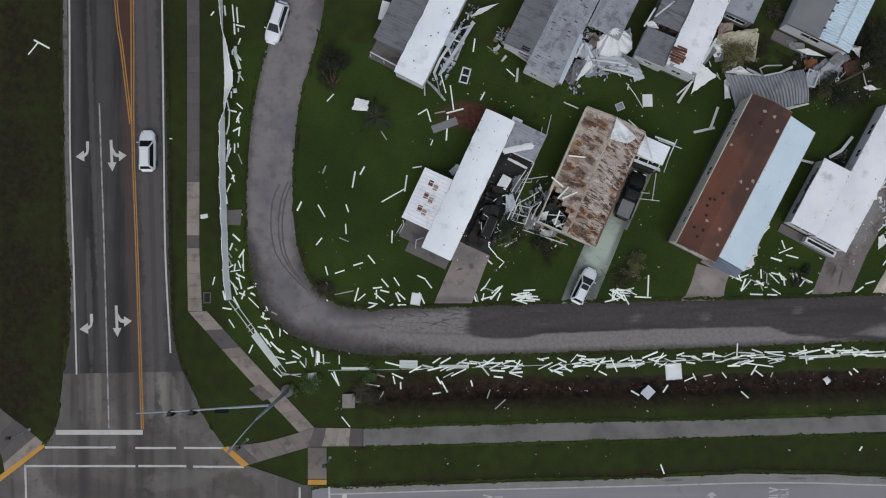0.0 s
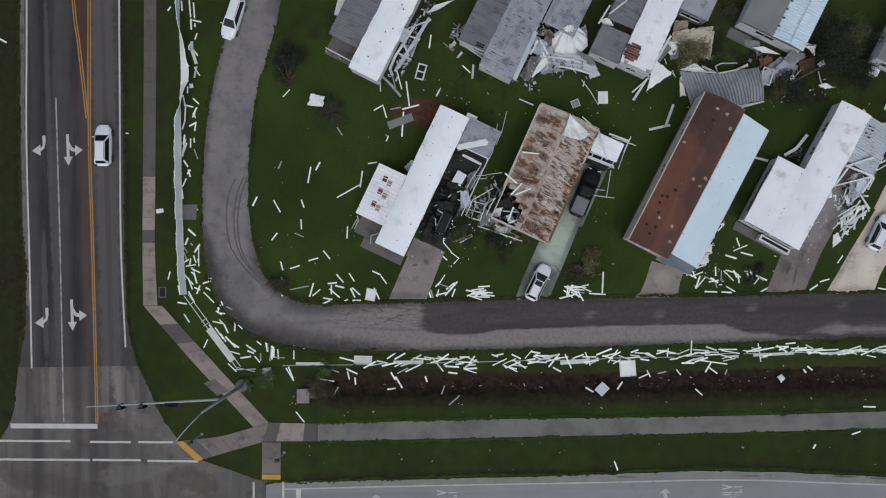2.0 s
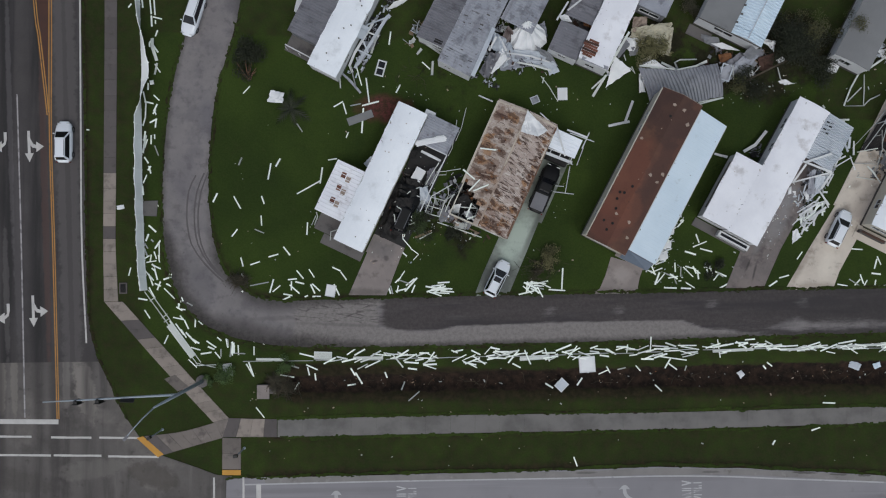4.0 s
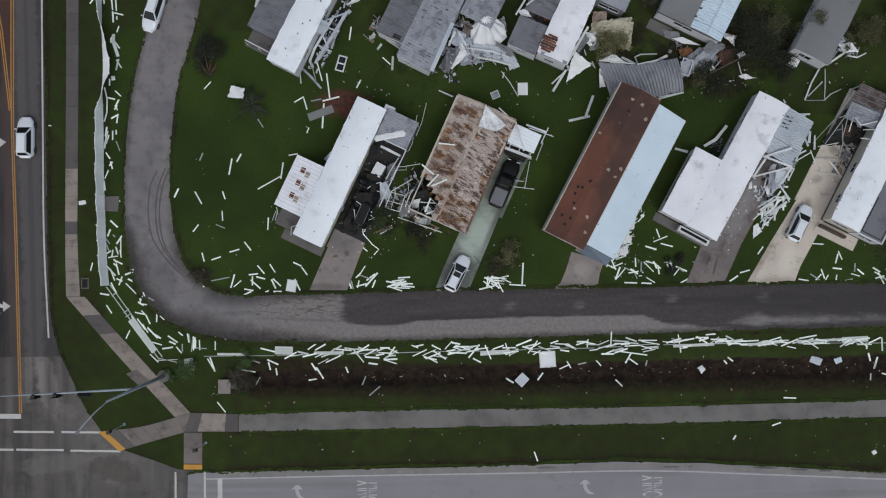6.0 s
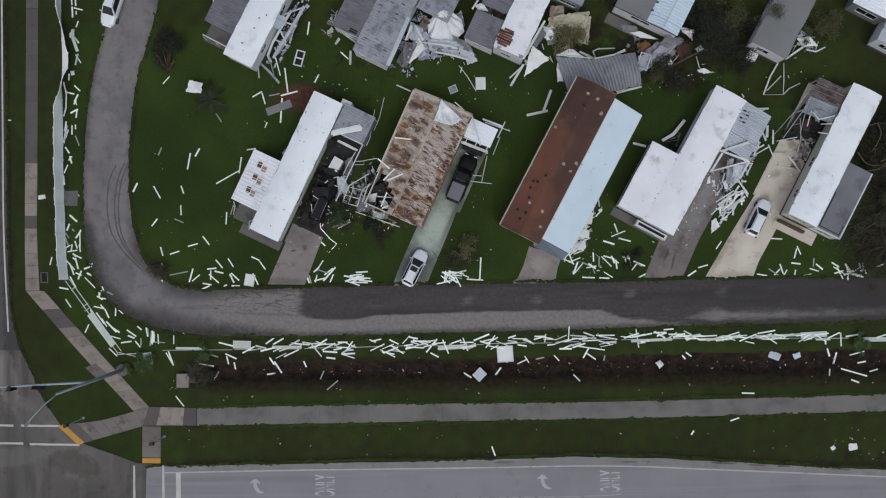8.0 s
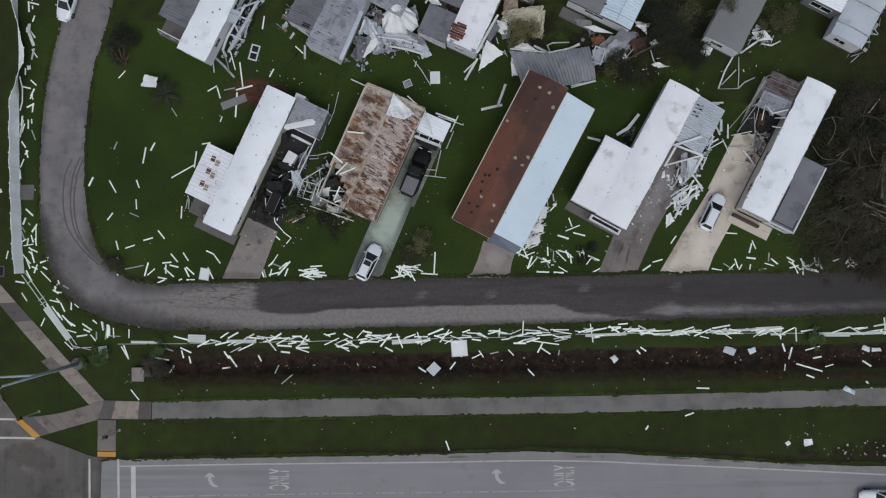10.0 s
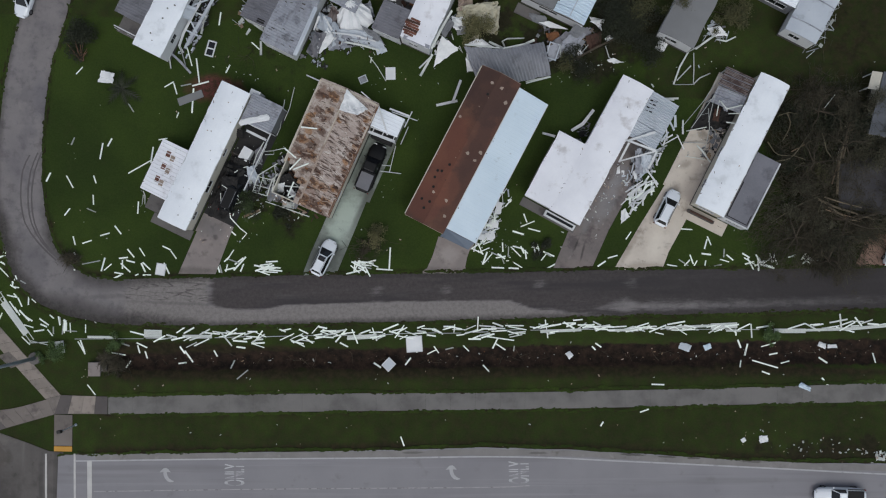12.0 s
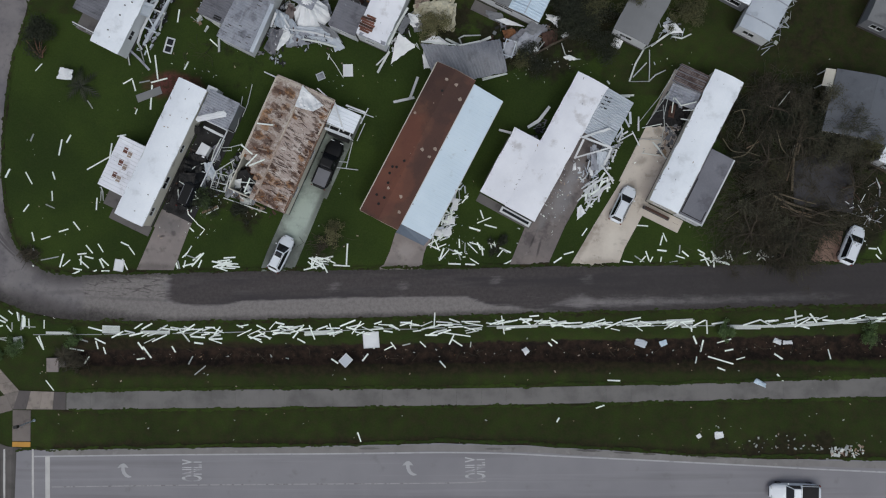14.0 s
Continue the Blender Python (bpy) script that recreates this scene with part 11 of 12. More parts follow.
rnd = random.Random(77)
for zone, rows in PLANKS.items():
    mud = zone.startswith("ditch")
    for bx, by, bl, ba in rows:
        lay_board(bx, by, max(0.5, bl + 0.12), ba, rnd, 0.0, "white vinyl fence board lying by the muddy ditch" if mud else "white vinyl fence board scattered on the grass")


def bundle(x, y, sx, sy, n, a, spread, rnd, ln=1.6):
    for k in range(n):
        lay_board(x + rnd.gauss(0, sx), y + rnd.gauss(0, sy), rnd.uniform(0.7, 1.15) * ln, a + rnd.gauss(0, spread), rnd, 0.01 + 0.006 * k, "white vinyl fence board in a loose heap")


bundle(11.47, -5.75, 0.5, 0.3, 13, 4, 16, rnd, 1.7)
bundle(22.71, -5.27, 0.9, 0.45, 14, -10, 40, rnd, 1.7)
bundle(71.08, -3.07, 0.8, 0.5, 11, -50, 50, rnd, 1.4)
bundle(75.27, -2.58, 1.3, 0.4, 9, 20, 50, rnd, 1.1)
bundle(-12.90, -13.78, 0.5, 0.2, 4, 92, 6, rnd, 1.5)
bundle(42.61, -2.48, 1.8, 0.7, 10, -30, 50, rnd, 1.3)

# splintered boards about the broken end of the standing fence
for k in range(20):
    t = rnd.random()
    cx, cy = -24.2 + 8.4 * t ** 1.3, -2.0 - 12.2 * t
    lay_board(cx + rnd.gauss(0.5, 0.6), cy + rnd.gauss(0.2, 0.6), rnd.uniform(0.5, 1.3), -55 + rnd.gauss(0, 28), rnd, rnd.uniform(0, 0.06), "splintered white fence board beside the broken fence")
for k in range(14):
    lay_board(-24.0 + rnd.gauss(0.2, 0.5), rnd.uniform(-2, 26), rnd.uniform(0.4, 1.0), rnd.choice((85, -60, 60)) + rnd.gauss(0, 15), rnd, 0.0, "splintered white fence board beside the leaning fence")

# the thick drift of boards along the fence line: some one by one, the rest as one heap
DRIFT = [(-6, 4, 0.8), (4, 14, 1.5), (14, 24, 1.6), (24, 34, 1.6), (34, 44, 1.5), (44, 54, 1.7), (54, 64, 1.9), (64, 69, 1.4), (69, 80, 0.5), (80, 92, 1.2)]


def drift_spot(rnd, xa, xb):
    x = rnd.uniform(xa, xb)
    tight = 0.42 if x < 50 else 0.22
    y = along(FENCE_LINE, x) + rnd.gauss(0.12, tight) + (0.25 if x > 68 else 0)
    a = rnd.gauss(6, 20 if x < 30 else 13) if rnd.random() < (0.84 if x < 30 else 0.93) else rnd.uniform(0, 180)
    return x, y, a


rnd = random.Random(78)
for xa, xb, dens in DRIFT:
    for _ in range(int((xb - xa) * dens * 0.42)):
        bx, by, ba = drift_spot(rnd, xa, xb)
        lay_board(bx, by, rnd.uniform(1.2, 2.3), ba, rnd, rnd.uniform(0.0, 0.12), "white vinyl fence board in the drift along the verge")
bm = bmesh.new()
for xa, xb, dens in DRIFT:
    for _ in range(int((xb - xa) * dens * 1.2)):
        bx, by, ba = drift_spot(rnd, xa, xb)
        box(bm, rnd.uniform(0.9, 2.1), rnd.uniform(0.1, 0.2), 0.045, bx, by, ground_at(bx, by) + rnd.uniform(0.0, 0.1), rnd.gauss(0, 3), rnd.gauss(0, 3), ba, rnd.choices((0, 1), (3, 2))[0])
tagged(finish("board_drift", bm, [M["vinyl"], M["vinyl_soft"]]), "drift of broken white fence boards along the verge", "debris", kind="stuff")

# ---- single pieces of debris ----
def flat_panel(name, x, y, rz, w, l, mat, label, cat="panel", lip=True, z=0.0, frame_mat=None):
    th = thing(name, x, y, max(0.0, z), rz, label, cat)
    bm = bmesh.new()
    box(bm, w, l, 0.05, 0, 0, 0.0)
    part("sheet", bm, mat, th, bevel=0.01)
    if lip:
        for sx, sy, px, py in ((w, 0.09, 0, l / 2 - 0.045), (w, 0.09, 0, -l / 2 + 0.045), (0.09, l - 0.18, w / 2 - 0.045, 0), (0.09, l - 0.18, -w / 2 + 0.045, 0)):
            bm = bmesh.new()
            box(bm, sx, sy, 0.05, px, py, 0.048)
            part("rim", bm, frame_mat or M["trim_white"], th)
    return th


flat_panel("insulation_board", 29.73, -14.28, 6, 1.95, 1.95, M["tarp"], "square white insulation board lying on the verge")
flat_panel("insulation_board", 25.72, 18.37, 3, 1.2, 1.5, M["tarp"], "white square insulation board lying on the lawn", lip=False)
flat_panel("insulation_board", -1.61, -6.35, -8, 1.2, 1.45, M["tarp"], "white insulation board lying beside the road")
flat_panel("insulation_board", -13.80, -16.33, 10, 1.1, 1.5, M["vinyl_soft"], "pale insulation board lying on the verge", z=0.02)
flat_panel("grey_board", 26.72, -16.87, 48, 1.35, 1.2, M["sheet_light"], "grey square panel tipped in the ditch", z=0.0)
flat_panel("grey_board", 1.31, 14.74, 22, 3.2, 0.95, M["shingle_grey"], "grey board panel lying on the lawn", lip=False)
flat_panel("grey_board", 22.41, 17.55, 24, 1.0, 0.9, M["sheet_grey"], "small grey panel lying on the lawn")
open_frame(3.61, 20.81, 0.03, -14, 1.1, 1.95, M["trim_white"], 1, 0, 0, "white two-pane window frame on the grass", t=0.16)
bm = bmesh.new()
box(bm, 1.1, 2.0, 0.03, 0, 0, 0.0)
ob = tagged(finish("window_glass", bm, M["glass"]), "dark window glass lying on the grass", "glass")
ob.matrix_world = pose(3.61, 20.81, 0.0, 0, 0, -14)
loose_sheet("white_sheet", -8.79, 16.80, 0.75, -8, 1.7, 1.4, M["tarp"], 101, 0.25, "white sheet draped over a broken palm", "sheet")
bm = bmesh.new()
for k in range(3):
    tube(bm, [(0.3 * k - 0.3, 0.1 * k, -0.1), (0.3 * k - 0.25, 0.1 * k, 0.78)], 0.07, 6)
ob = tagged(finish("palm_stump", bm, M["bark"]), "short broken palm stems", "stump")
ob.matrix_world = pose(-8.79, 16.80, 0, 0, 0, 0)
loose_sheet("white_sheet", 62.23, -13.42, -0.35, -18, 1.3, 0.8, M["sheet_light"], 102, 0.25, "pale torn sheet in the ditch", "sheet", n=8)
loose_sheet("blue_sheet", 64.92, -13.32, -0.35, 22, 0.9, 0.7, M["roof_blue"], 103, 0.2, "pale blue torn sheet in the ditch", "sheet", n=8)
loose_sheet("white_sheet", 76.42, -17.58, 0.05, -25, 1.4, 0.55, M["roof_blue"], 104, 0.5, "white and blue crumpled wrapping on the path's edge", "sheet", n=9)
loose_sheet("white_sheet", 71.77, -23.98, 0.0, 10, 0.9, 0.8, M["tarp"], 105, 0.25, "white crumpled plastic on the grass", "sheet", n=8)
loose_sheet("white_sheet", 69.43, -24.22, 0.0, 40, 0.5, 0.5, M["tarp"], 106, 0.2, "small white plastic scrap on the grass", "sheet", n=6)
loose_sheet("white_sheet", 48.49, -14.91, -0.4, 40, 0.7, 0.8, M["tarp"], 107, 0.3, "white plastic scrap in the ditch", "sheet", n=6)
loose_sheet("white_sheet", 78.46, -12.58, -0.4, 70, 0.6, 1.0, M["tarp"], 108, 0.3, "white plastic scrap in the ditch", "sheet", n=6)
loose_sheet("white_sheet", 79.66, -12.67, -0.4, 95, 0.5, 1.1, M["tarp"], 109, 0.3, "white plastic scrap in the ditch", "sheet", n=6)
loose_sheet("white_sheet", -27.48, 2.98, 0.0, 10, 0.9, 0.5, M["tarp"], 110, 0.15, "white scrap between footway and fence", "sheet", n=6)
loose_sheet("white_sheet", -24.13, 18.24, 0.0, 10, 0.5, 0.5, M["tarp"], 111, 0.15, "white round scrap on the verge", "sheet", n=6)
for bx0, by0, bx1, by1 in ((-49.23, 21.95, -48.04, 23.48), (-48.59, 23.74, -46.66, 22.77), (-32.24, 12.29, -31.55, 12.24)):
    lay_board((bx0 + bx1) / 2, (by0 + by1) / 2, math.hypot(bx1 - bx0, by1 - by0), math.degrees(math.atan2(by1 - by0, bx1 - bx0)), rnd, 0, "pale board lying on the far verge")

# small white flakes all over the grass
rnd = random.Random(90)
bm = bmesh.new()
for _ in range(260):
    if rnd.random() < 0.4:
        fx, fy = rnd.uniform(-20, 92), rnd.uniform(-5, 29)
    else:
        fx, fy = rnd.uniform(-12, 92), rnd.uniform(-28, -9)
    if rnd.random() < 0.12:
        fx, fy = rnd.uniform(66, 92), rnd.uniform(-27, -10)
    s = rnd.choice((0.06, 0.08, 0.1, 0.14))
    box(bm, s * rnd.uniform(0.8, 2.2), s, 0.02, fx, fy, ground_at(fx, fy) - 0.005, rnd.gauss(0, 8), rnd.gauss(0, 8), rnd.uniform(0, 180), rnd.randrange(2))
for _ in range(14):
    fx = 80.2 + rnd.gauss(0, 3.0)
    fy = -25.3 + abs(rnd.gauss(0, 0.7))
    s = rnd.choice((0.1, 0.14, 0.2))
    box(bm, s * rnd.uniform(0.8, 2.2), s, 0.02, fx, fy, ground_at(fx, fy) - 0.005, rnd.gauss(0, 8), rnd.gauss(0, 8), rnd.uniform(0, 180), 0)
tagged(finish("litter_flakes", bm, [M["vinyl_grey"], M["deck_tan"]]), "small pale scraps strewn over the ground", "litter", kind="stuff")


# ---- plants ----
def leaf_cloud(bm, centre, r, n, size, rnd, squash=0.7, mi=0):
    for _ in range(int(n * 2.4)):
        d = Vector((rnd.gauss(0, 1), rnd.gauss(0, 1), rnd.gauss(0, 1) * squash))
        d = d.normalized() * r * (rnd.random() ** 0.5) * rnd.uniform(0.8, 1.5)
        p = Vector(centre) + Vector((d.x, d.y, d.z * squash))
        s = size * rnd.uniform(0.35, 0.85)
        m = pose(p.x, p.y, max(0.03, p.z), rnd.uniform(-50, 50), rnd.uniform(-50, 50), rnd.uniform(0, 360))
        q = [m @ Vector(v) for v in ((-s, 0, 0), (0, -s * 0.45, 0.02), (s, 0, 0), (0, s * 0.45, 0.02))]
        bm.faces.new([bm.verts.new(v) for v in q]).material_index = mi


def bush(x, y, r, h, leaf, seed, label, n=500, clumps=6):
    rnd = random.Random(seed)
    th = thing("bush", x, y, 0, rnd.uniform(0, 360), label, "bush")
    bm = bmesh.new()
    ends = []
    for k in range(clumps * 2):
        a = rnd.uniform(0, 6.2832)
        d = r * min(1.15, abs(rnd.gauss(0, 0.55)))
        e = Vector((d * math.cos(a), d * math.sin(a) * rnd.uniform(0.7, 1.0), h * rnd.uniform(0.3, 1.0) * (1 - 0.4 * d / r)))
        if k < clumps:
            tube(bm, [(0.05 * math.cos(a), 0.05 * math.sin(a), -0.05), e * 0.5 + Vector((0, 0, 0.1)), e], [0.06, 0.04, 0.015], 5)
        ends.append((e, r * rnd.uniform(0.1, 0.38)))
    part("stem_clump", bm, M["bark"], th)
    bm = bmesh.new()
    total = sum(q * q for _, q in ends)
    for e, q in ends:
        leaf_cloud(bm, e, q, max(6, int(n * q * q / total)), rnd.uniform(0.1, 0.2), rnd)
    part("foliage", bm, M[leaf], th)
    return th


def palm(x, y, h, n, ln, leaf, seed, label, lean=0.0):
    rnd = random.Random(seed)
    th = thing("palm", x, y, 0, rnd.uniform(0, 360), label, "palm")
    bm = bmesh.new()
    top = Vector((lean, 0, h))
    tube(bm, [(0, 0, -0.1), (lean * 0.3, 0, h * 0.5), top], [0.16, 0.13, 0.12], 8)
    part("trunk", bm, M["bark"], th)
    bm = bmesh.new()
    for k in range(n):
        a = 6.2832 * k / n + rnd.uniform(-0.3, 0.3)
        L = ln * rnd.uniform(0.7, 1.1)
        rise = rnd.uniform(0.2, 0.6)
        last = top
        for s in range(1, 9):
            t = s / 8
            p = top + Vector((math.cos(a) * L * t, math.sin(a) * L * t, L * (rise * t - 0.75 * t * t)))
            p.z = max(0.06, p.z)
            side = Vector((-math.sin(a), math.cos(a), 0)) * (0.42 * L * math.sin(math.pi * (0.12 + 0.85 * t)) * 0.6)
            for sg in (-1, 1):
                tip = p + side * sg + Vector((math.cos(a), math.sin(a), 0)) * 0.18 * L - Vector((0, 0, 0.06))
                tip.z = max(0.03, tip.z)
                w = (p - last) * 0.85
                bm.faces.new([bm.verts.new(q) for q in (last, last + w, tip)])
            bm.faces.new([bm.verts.new(q) for q in (last + side * 0.04, last - side * 0.04, p)])
            last = p
    part("fronds", bm, M[leaf], th)
    return th


def bare_tree(x, y, h, spread, seed, label, leaves=0, leaf="leaf_brown", lean=(0, 0), depth=5, limbs=6):
    """A storm-stripped tree: trunk, limbs and many twigs; at will a few leaves left."""
    rnd = random.Random(seed)
    th = thing("tree", x, y, 0, 0, label, "tree", "storm-stripped trees")
    trunk, twigs, tips = bmesh.new(), bmesh.new(), []

    def grow(bm, p, d, ln, r, level):
        pts = [p]
        for _ in range(3):
            d = (d + Vector((rnd.gauss(0, 0.28), rnd.gauss(0, 0.28), rnd.gauss(-0.02, 0.2)))).normalized()
            p = p + d * ln / 3
            p.z = max(0.08, p.z)
            pts.append(p.copy())
        tube(bm, pts, [r, r * 0.85, r * 0.7, r * 0.5], 5 if level < 2 else 3)
        if level >= depth:
            tips.append(p.copy())
            return
        for _ in range(rnd.choice((2, 3, 3))):
            q = pts[rnd.choice((1, 2, 3, 3))]
            nd = (d + Vector((rnd.gauss(0, 0.75), rnd.gauss(0, 0.75), rnd.gauss(0.0, 0.3)))).normalized()
            grow(twigs if level >= 1 else trunk, q.copy(), nd, ln * rnd.uniform(0.55, 0.8), r * 0.55, level + 1)

    top = Vector((lean[0] * 0.5, lean[1] * 0.5, h * 0.45))
    tube(trunk, [(0, 0, -0.1), tuple(top * 0.5), tuple(top)], [0.2, 0.16, 0.12], 8)
    for k in range(limbs):
        a = 6.2832 * k / limbs + rnd.uniform(-0.4, 0.4)
        d = Vector((math.cos(a) + lean[0] * 0.2, math.sin(a) + lean[1] * 0.2, rnd.uniform(0.0, 0.5))).normalized()
        grow(trunk, top.copy(), d, spread * rnd.uniform(0.38, 0.55), 0.075, 1)
    part("trunk", trunk, M["bark"], th)
    part("twig_tangle", twigs, M["twig"], th)["kind"] = "stuff"
    if leaves:
        bm = bmesh.new()
        for _ in range(max(1, leaves // 10)):
            leaf_cloud(bm, rnd.choice(tips), 0.6, 10, 0.13, rnd)
        part("foliage", bm, M[leaf], th)
    return th


bush(-12.67, 21.48, 2.5, 1.8, "leaf_dark", 201, "dark scorched shrub with bare stems", 1700, 14)
bm = bmesh.new()
fan = random.Random(202)
for k in range(9):
    e = Vector((-1.3 + 2.6 * k / 8 + fan.gauss(0, 0.15), 2.0 + fan.uniform(-0.5, 0.5) - 0.05 * (k - 4) ** 2, fan.uniform(0.7, 1.5)))
    tube(bm, [(0.03 * k - 0.12, 0, -0.05), e * 0.45 + Vector((0, 0, 0.25)), e], [0.09, 0.06, 0.025], 5)
stems = tagged(finish("shrub_stems", bm, M["stem_red"]), "bare red-brown stems fanning into the dark shrub", "shrub stems")
stems.matrix_world = pose(-12.3, 18.9, 0, 0, 0, 0)
palm(-7.0, 15.5, 0.45, 7, 2.6, "leaf_dark", 203, "dark broken palm flattened on the lawn")
bush(8.82, 2.10, 2.0, 1.6, "leaf_dark", 204, "green shrub between the wrecked homes", 600)
bush(24.68, -1.6, 1.8, 1.2, "leaf_khaki", 205, "olive-brown shrub battered beside the driveway", 420, 9)
bush(23.2, -3.2, 1.3, 0.7, "leaf_brown", 206, "brown shrub mixed with broken twigs", 220)
bush(44.91, -2.09, 1.5, 0.9, "leaf_dark", 207, "dark low shrub on the lawn", 500)
bush(-12.64, -5.64, 1.0, 0.5, "leaf_brown", 208, "low brown twig heap on the lawn's corner", 260)
bush(-14.19, -16.82, 1.7, 1.2, "leaf_young", 209, "young green shrub on the verge", 640, 10)
bush(-15.73, -17.82, 1.0, 0.6, "leaf_young", 210, "green shrub beside the footway", 220)
bush(-6.57, -15.73, 1.3, 1.0, "leaf_young", 211, "green shrub among the fence boards", 420, 9)
bush(72.56, -11.67, 1.4, 1.3, "leaf_young", 212, "green shrub among the fence boards", 560, 9)
bush(88.81, -11.17, 1.7, 1.3, "leaf_young", 213, "green shrub among the fence boards", 560, 9)
palm(-7.89, -17.47, 0.5, 8, 1.8, "leaf_brown", 214, "brown palm fronds over the culvert")
bush(-6.16, -18.11, 1.2, 0.4, "leaf_brown", 215, "brown brush at the ditch's end", 200)
bush(24.81, -0.90, 1.6, 0.8, "leaf_olive", 218, "olive shrub at the drive's side", 220)
bush(12.80, 1.17, 1.8, 0.7, "leaf_dark", 220, "dark low shrub before the stripped home", 500)
bush(36.00, 24.10, 2.3, 2.2, "leaf_khaki", 221, "olive vine-hung shrub grown through torn sheeting", 1500, 13)
bush(40.60, 29.10, 1.8, 1.4, "leaf_grey", 250, "grey-olive shrub between the homes", 400, 8)
bush(53.84, 24.81, 3.6, 2.6, "leaf_dark", 222, "dark leafy tree mass beside the back row", 2600, 18)
bush(54.81, 26.33, 3.5, 3.0, "leaf_olive", 235, "olive shrub behind the dark mass", 1200, 12)
bush(52.20, 25.30, 3.8, 3.4, "leaf_dark", 251, "dark leafy tree crown between the back homes", 3000, 20)
bush(55.80, 22.60, 2.6, 1.6, "leaf_dark", 252, "dark shrub at the foot of the tree mass", 1200, 10)
bush(84.60, 10.90, 3.0, 4.0, "leaf_grey", 253, "grey-olive branches leaning over the grey roof's eave", 2400, 18)
bush(87.60, 11.00, 2.6, 3.8, "leaf_olive", 254, "olive branches leaning over the grey roof's eave", 1600, 14)
bush(81.60, 13.40, 2.4, 3.0, "leaf_dark", 255, "dark branches beside the grey roof's corner", 1400, 12)
bush(48.44, 20.29, 2.4, 1.3, "leaf_dark", 223, "broken dark shrub with twigs", 900, 10)
bush(46.93, 19.91, 1.6, 1.0, "leaf_olive", 236, "broken olive shrub beside the fallen roof", 400, 7)
bush(60.01, 26.60, 2.0, 4.4, "leaf_olive", 224, "leafy olive branches over the grey roof", 1100, 9)
bush(65.60, 26.47, 2.3, 2.4, "leaf_olive", 225, "leafy olive shrub beside the grey roof", 1500, 10)
bare_tree(76.23, 15.02, 3.5, 4.6, 226, "bare storm-stripped tree with grey-brown branches", 900, depth=5)
bare_tree(76.56, 8.95, 3.0, 5.5, 227, "bare fallen tree with curling branches", 700, lean=(-1, 0), depth=5)
bare_tree(79.48, 11.06, 4.0, 6.2, 228, "tall bare tree with brown branches", 400, depth=5, limbs=7)
bare_tree(79.09, 2.61, 2.5, 8.5, 229, "toppled tree with long bare limbs", 1400, lean=(2, -0.5), depth=5, limbs=7)
bare_tree(74.83, 0.44, 2.5, 6.5, 230, "toppled tree with brown twigs", 1400, lean=(-1, -0.5), depth=5)
bare_tree(85.95, 6.21, 3.0, 4.0, 231, "bare tree over the dark slab", 100, depth=5)
bare_tree(84.40, 13.24, 2.0, 3.4, 232, "bare tree before the grey house", 0, depth=5)
bare_tree(78.26, -2.48, 2.0, 4.5, 233, "brown brush heap spilling onto the road", 900, depth=4)
bare_tree(88.53, 8.31, 3.5, 5.0, 234, "bare tree beside the white home", 700, depth=4)


def brush(x, y, sx, sy, n, seed, mats, label, flow=0.0, spread=50, high=1.2):
    """A tangle of torn branches and twigs lying on the ground."""
    rnd = random.Random(seed)
    bm = bmesh.new()
    for _ in range(n):
        u, v = rnd.gauss(0, 0.4), rnd.gauss(0, 0.4)
        px, py = u * sx, v * sy
        a = flow + 40 * noise.noise((px * 0.25, py * 0.25, seed)) * 3 + rnd.gauss(0, spread)
        ln = rnd.uniform(0.3, 1.0) * rnd.choice((1.0, 1.0, 2.4))
        r = 0.012 * ln + rnd.uniform(0.004, 0.016)
        z = rnd.uniform(0.05, high * max(0.1, 1 - math.hypot(u, v)))
        c, s = math.cos(radians(a)) * ln / 2, math.sin(radians(a)) * ln / 2
        k = rnd.gauss(0, 0.12) * ln
        tube(bm, [(px - c, py - s, z), (px - k * s, py + k * c, z + 0.1), (px + c, py + s, z + rnd.uniform(-0.04, 0.15))], [r, r * 0.8, r * 0.4], 3, rnd.randrange(len(mats)))
    ob = finish("fallen_brush", bm, mats)
    ob.matrix_world = pose(x, y, 0, 0, 0, 0)
    return tagged(ob, label, "brush", kind="stuff")


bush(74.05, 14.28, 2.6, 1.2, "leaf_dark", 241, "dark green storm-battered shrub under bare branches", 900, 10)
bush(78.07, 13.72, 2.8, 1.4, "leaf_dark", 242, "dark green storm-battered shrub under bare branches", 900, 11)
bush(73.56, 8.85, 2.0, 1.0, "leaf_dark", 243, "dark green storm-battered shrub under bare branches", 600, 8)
bush(77.60, 7.63, 2.4, 1.0, "leaf_olive", 244, "olive shrub among fallen branches", 450, 9)
bush(76.07, 3.52, 2.2, 0.9, "leaf_brown", 245, "brown withered shrub among fallen branches", 600, 9)
bush(82.11, 1.70, 2.6, 0.8, "leaf_brown", 246, "brown withered shrub among fallen branches", 700, 10)
bush(79.52, -0.41, 2.4, 0.8, "leaf_dark", 247, "dark withered shrub near the road", 600, 9)
bush(82.01, 15.19, 2.2, 1.4, "leaf_dark", 248, "dark green shrub before the grey house", 600, 9)
bush(85.06, 13.26, 1.8, 0.9, "leaf_olive", 249, "olive shrub before the grey house", 350, 8)
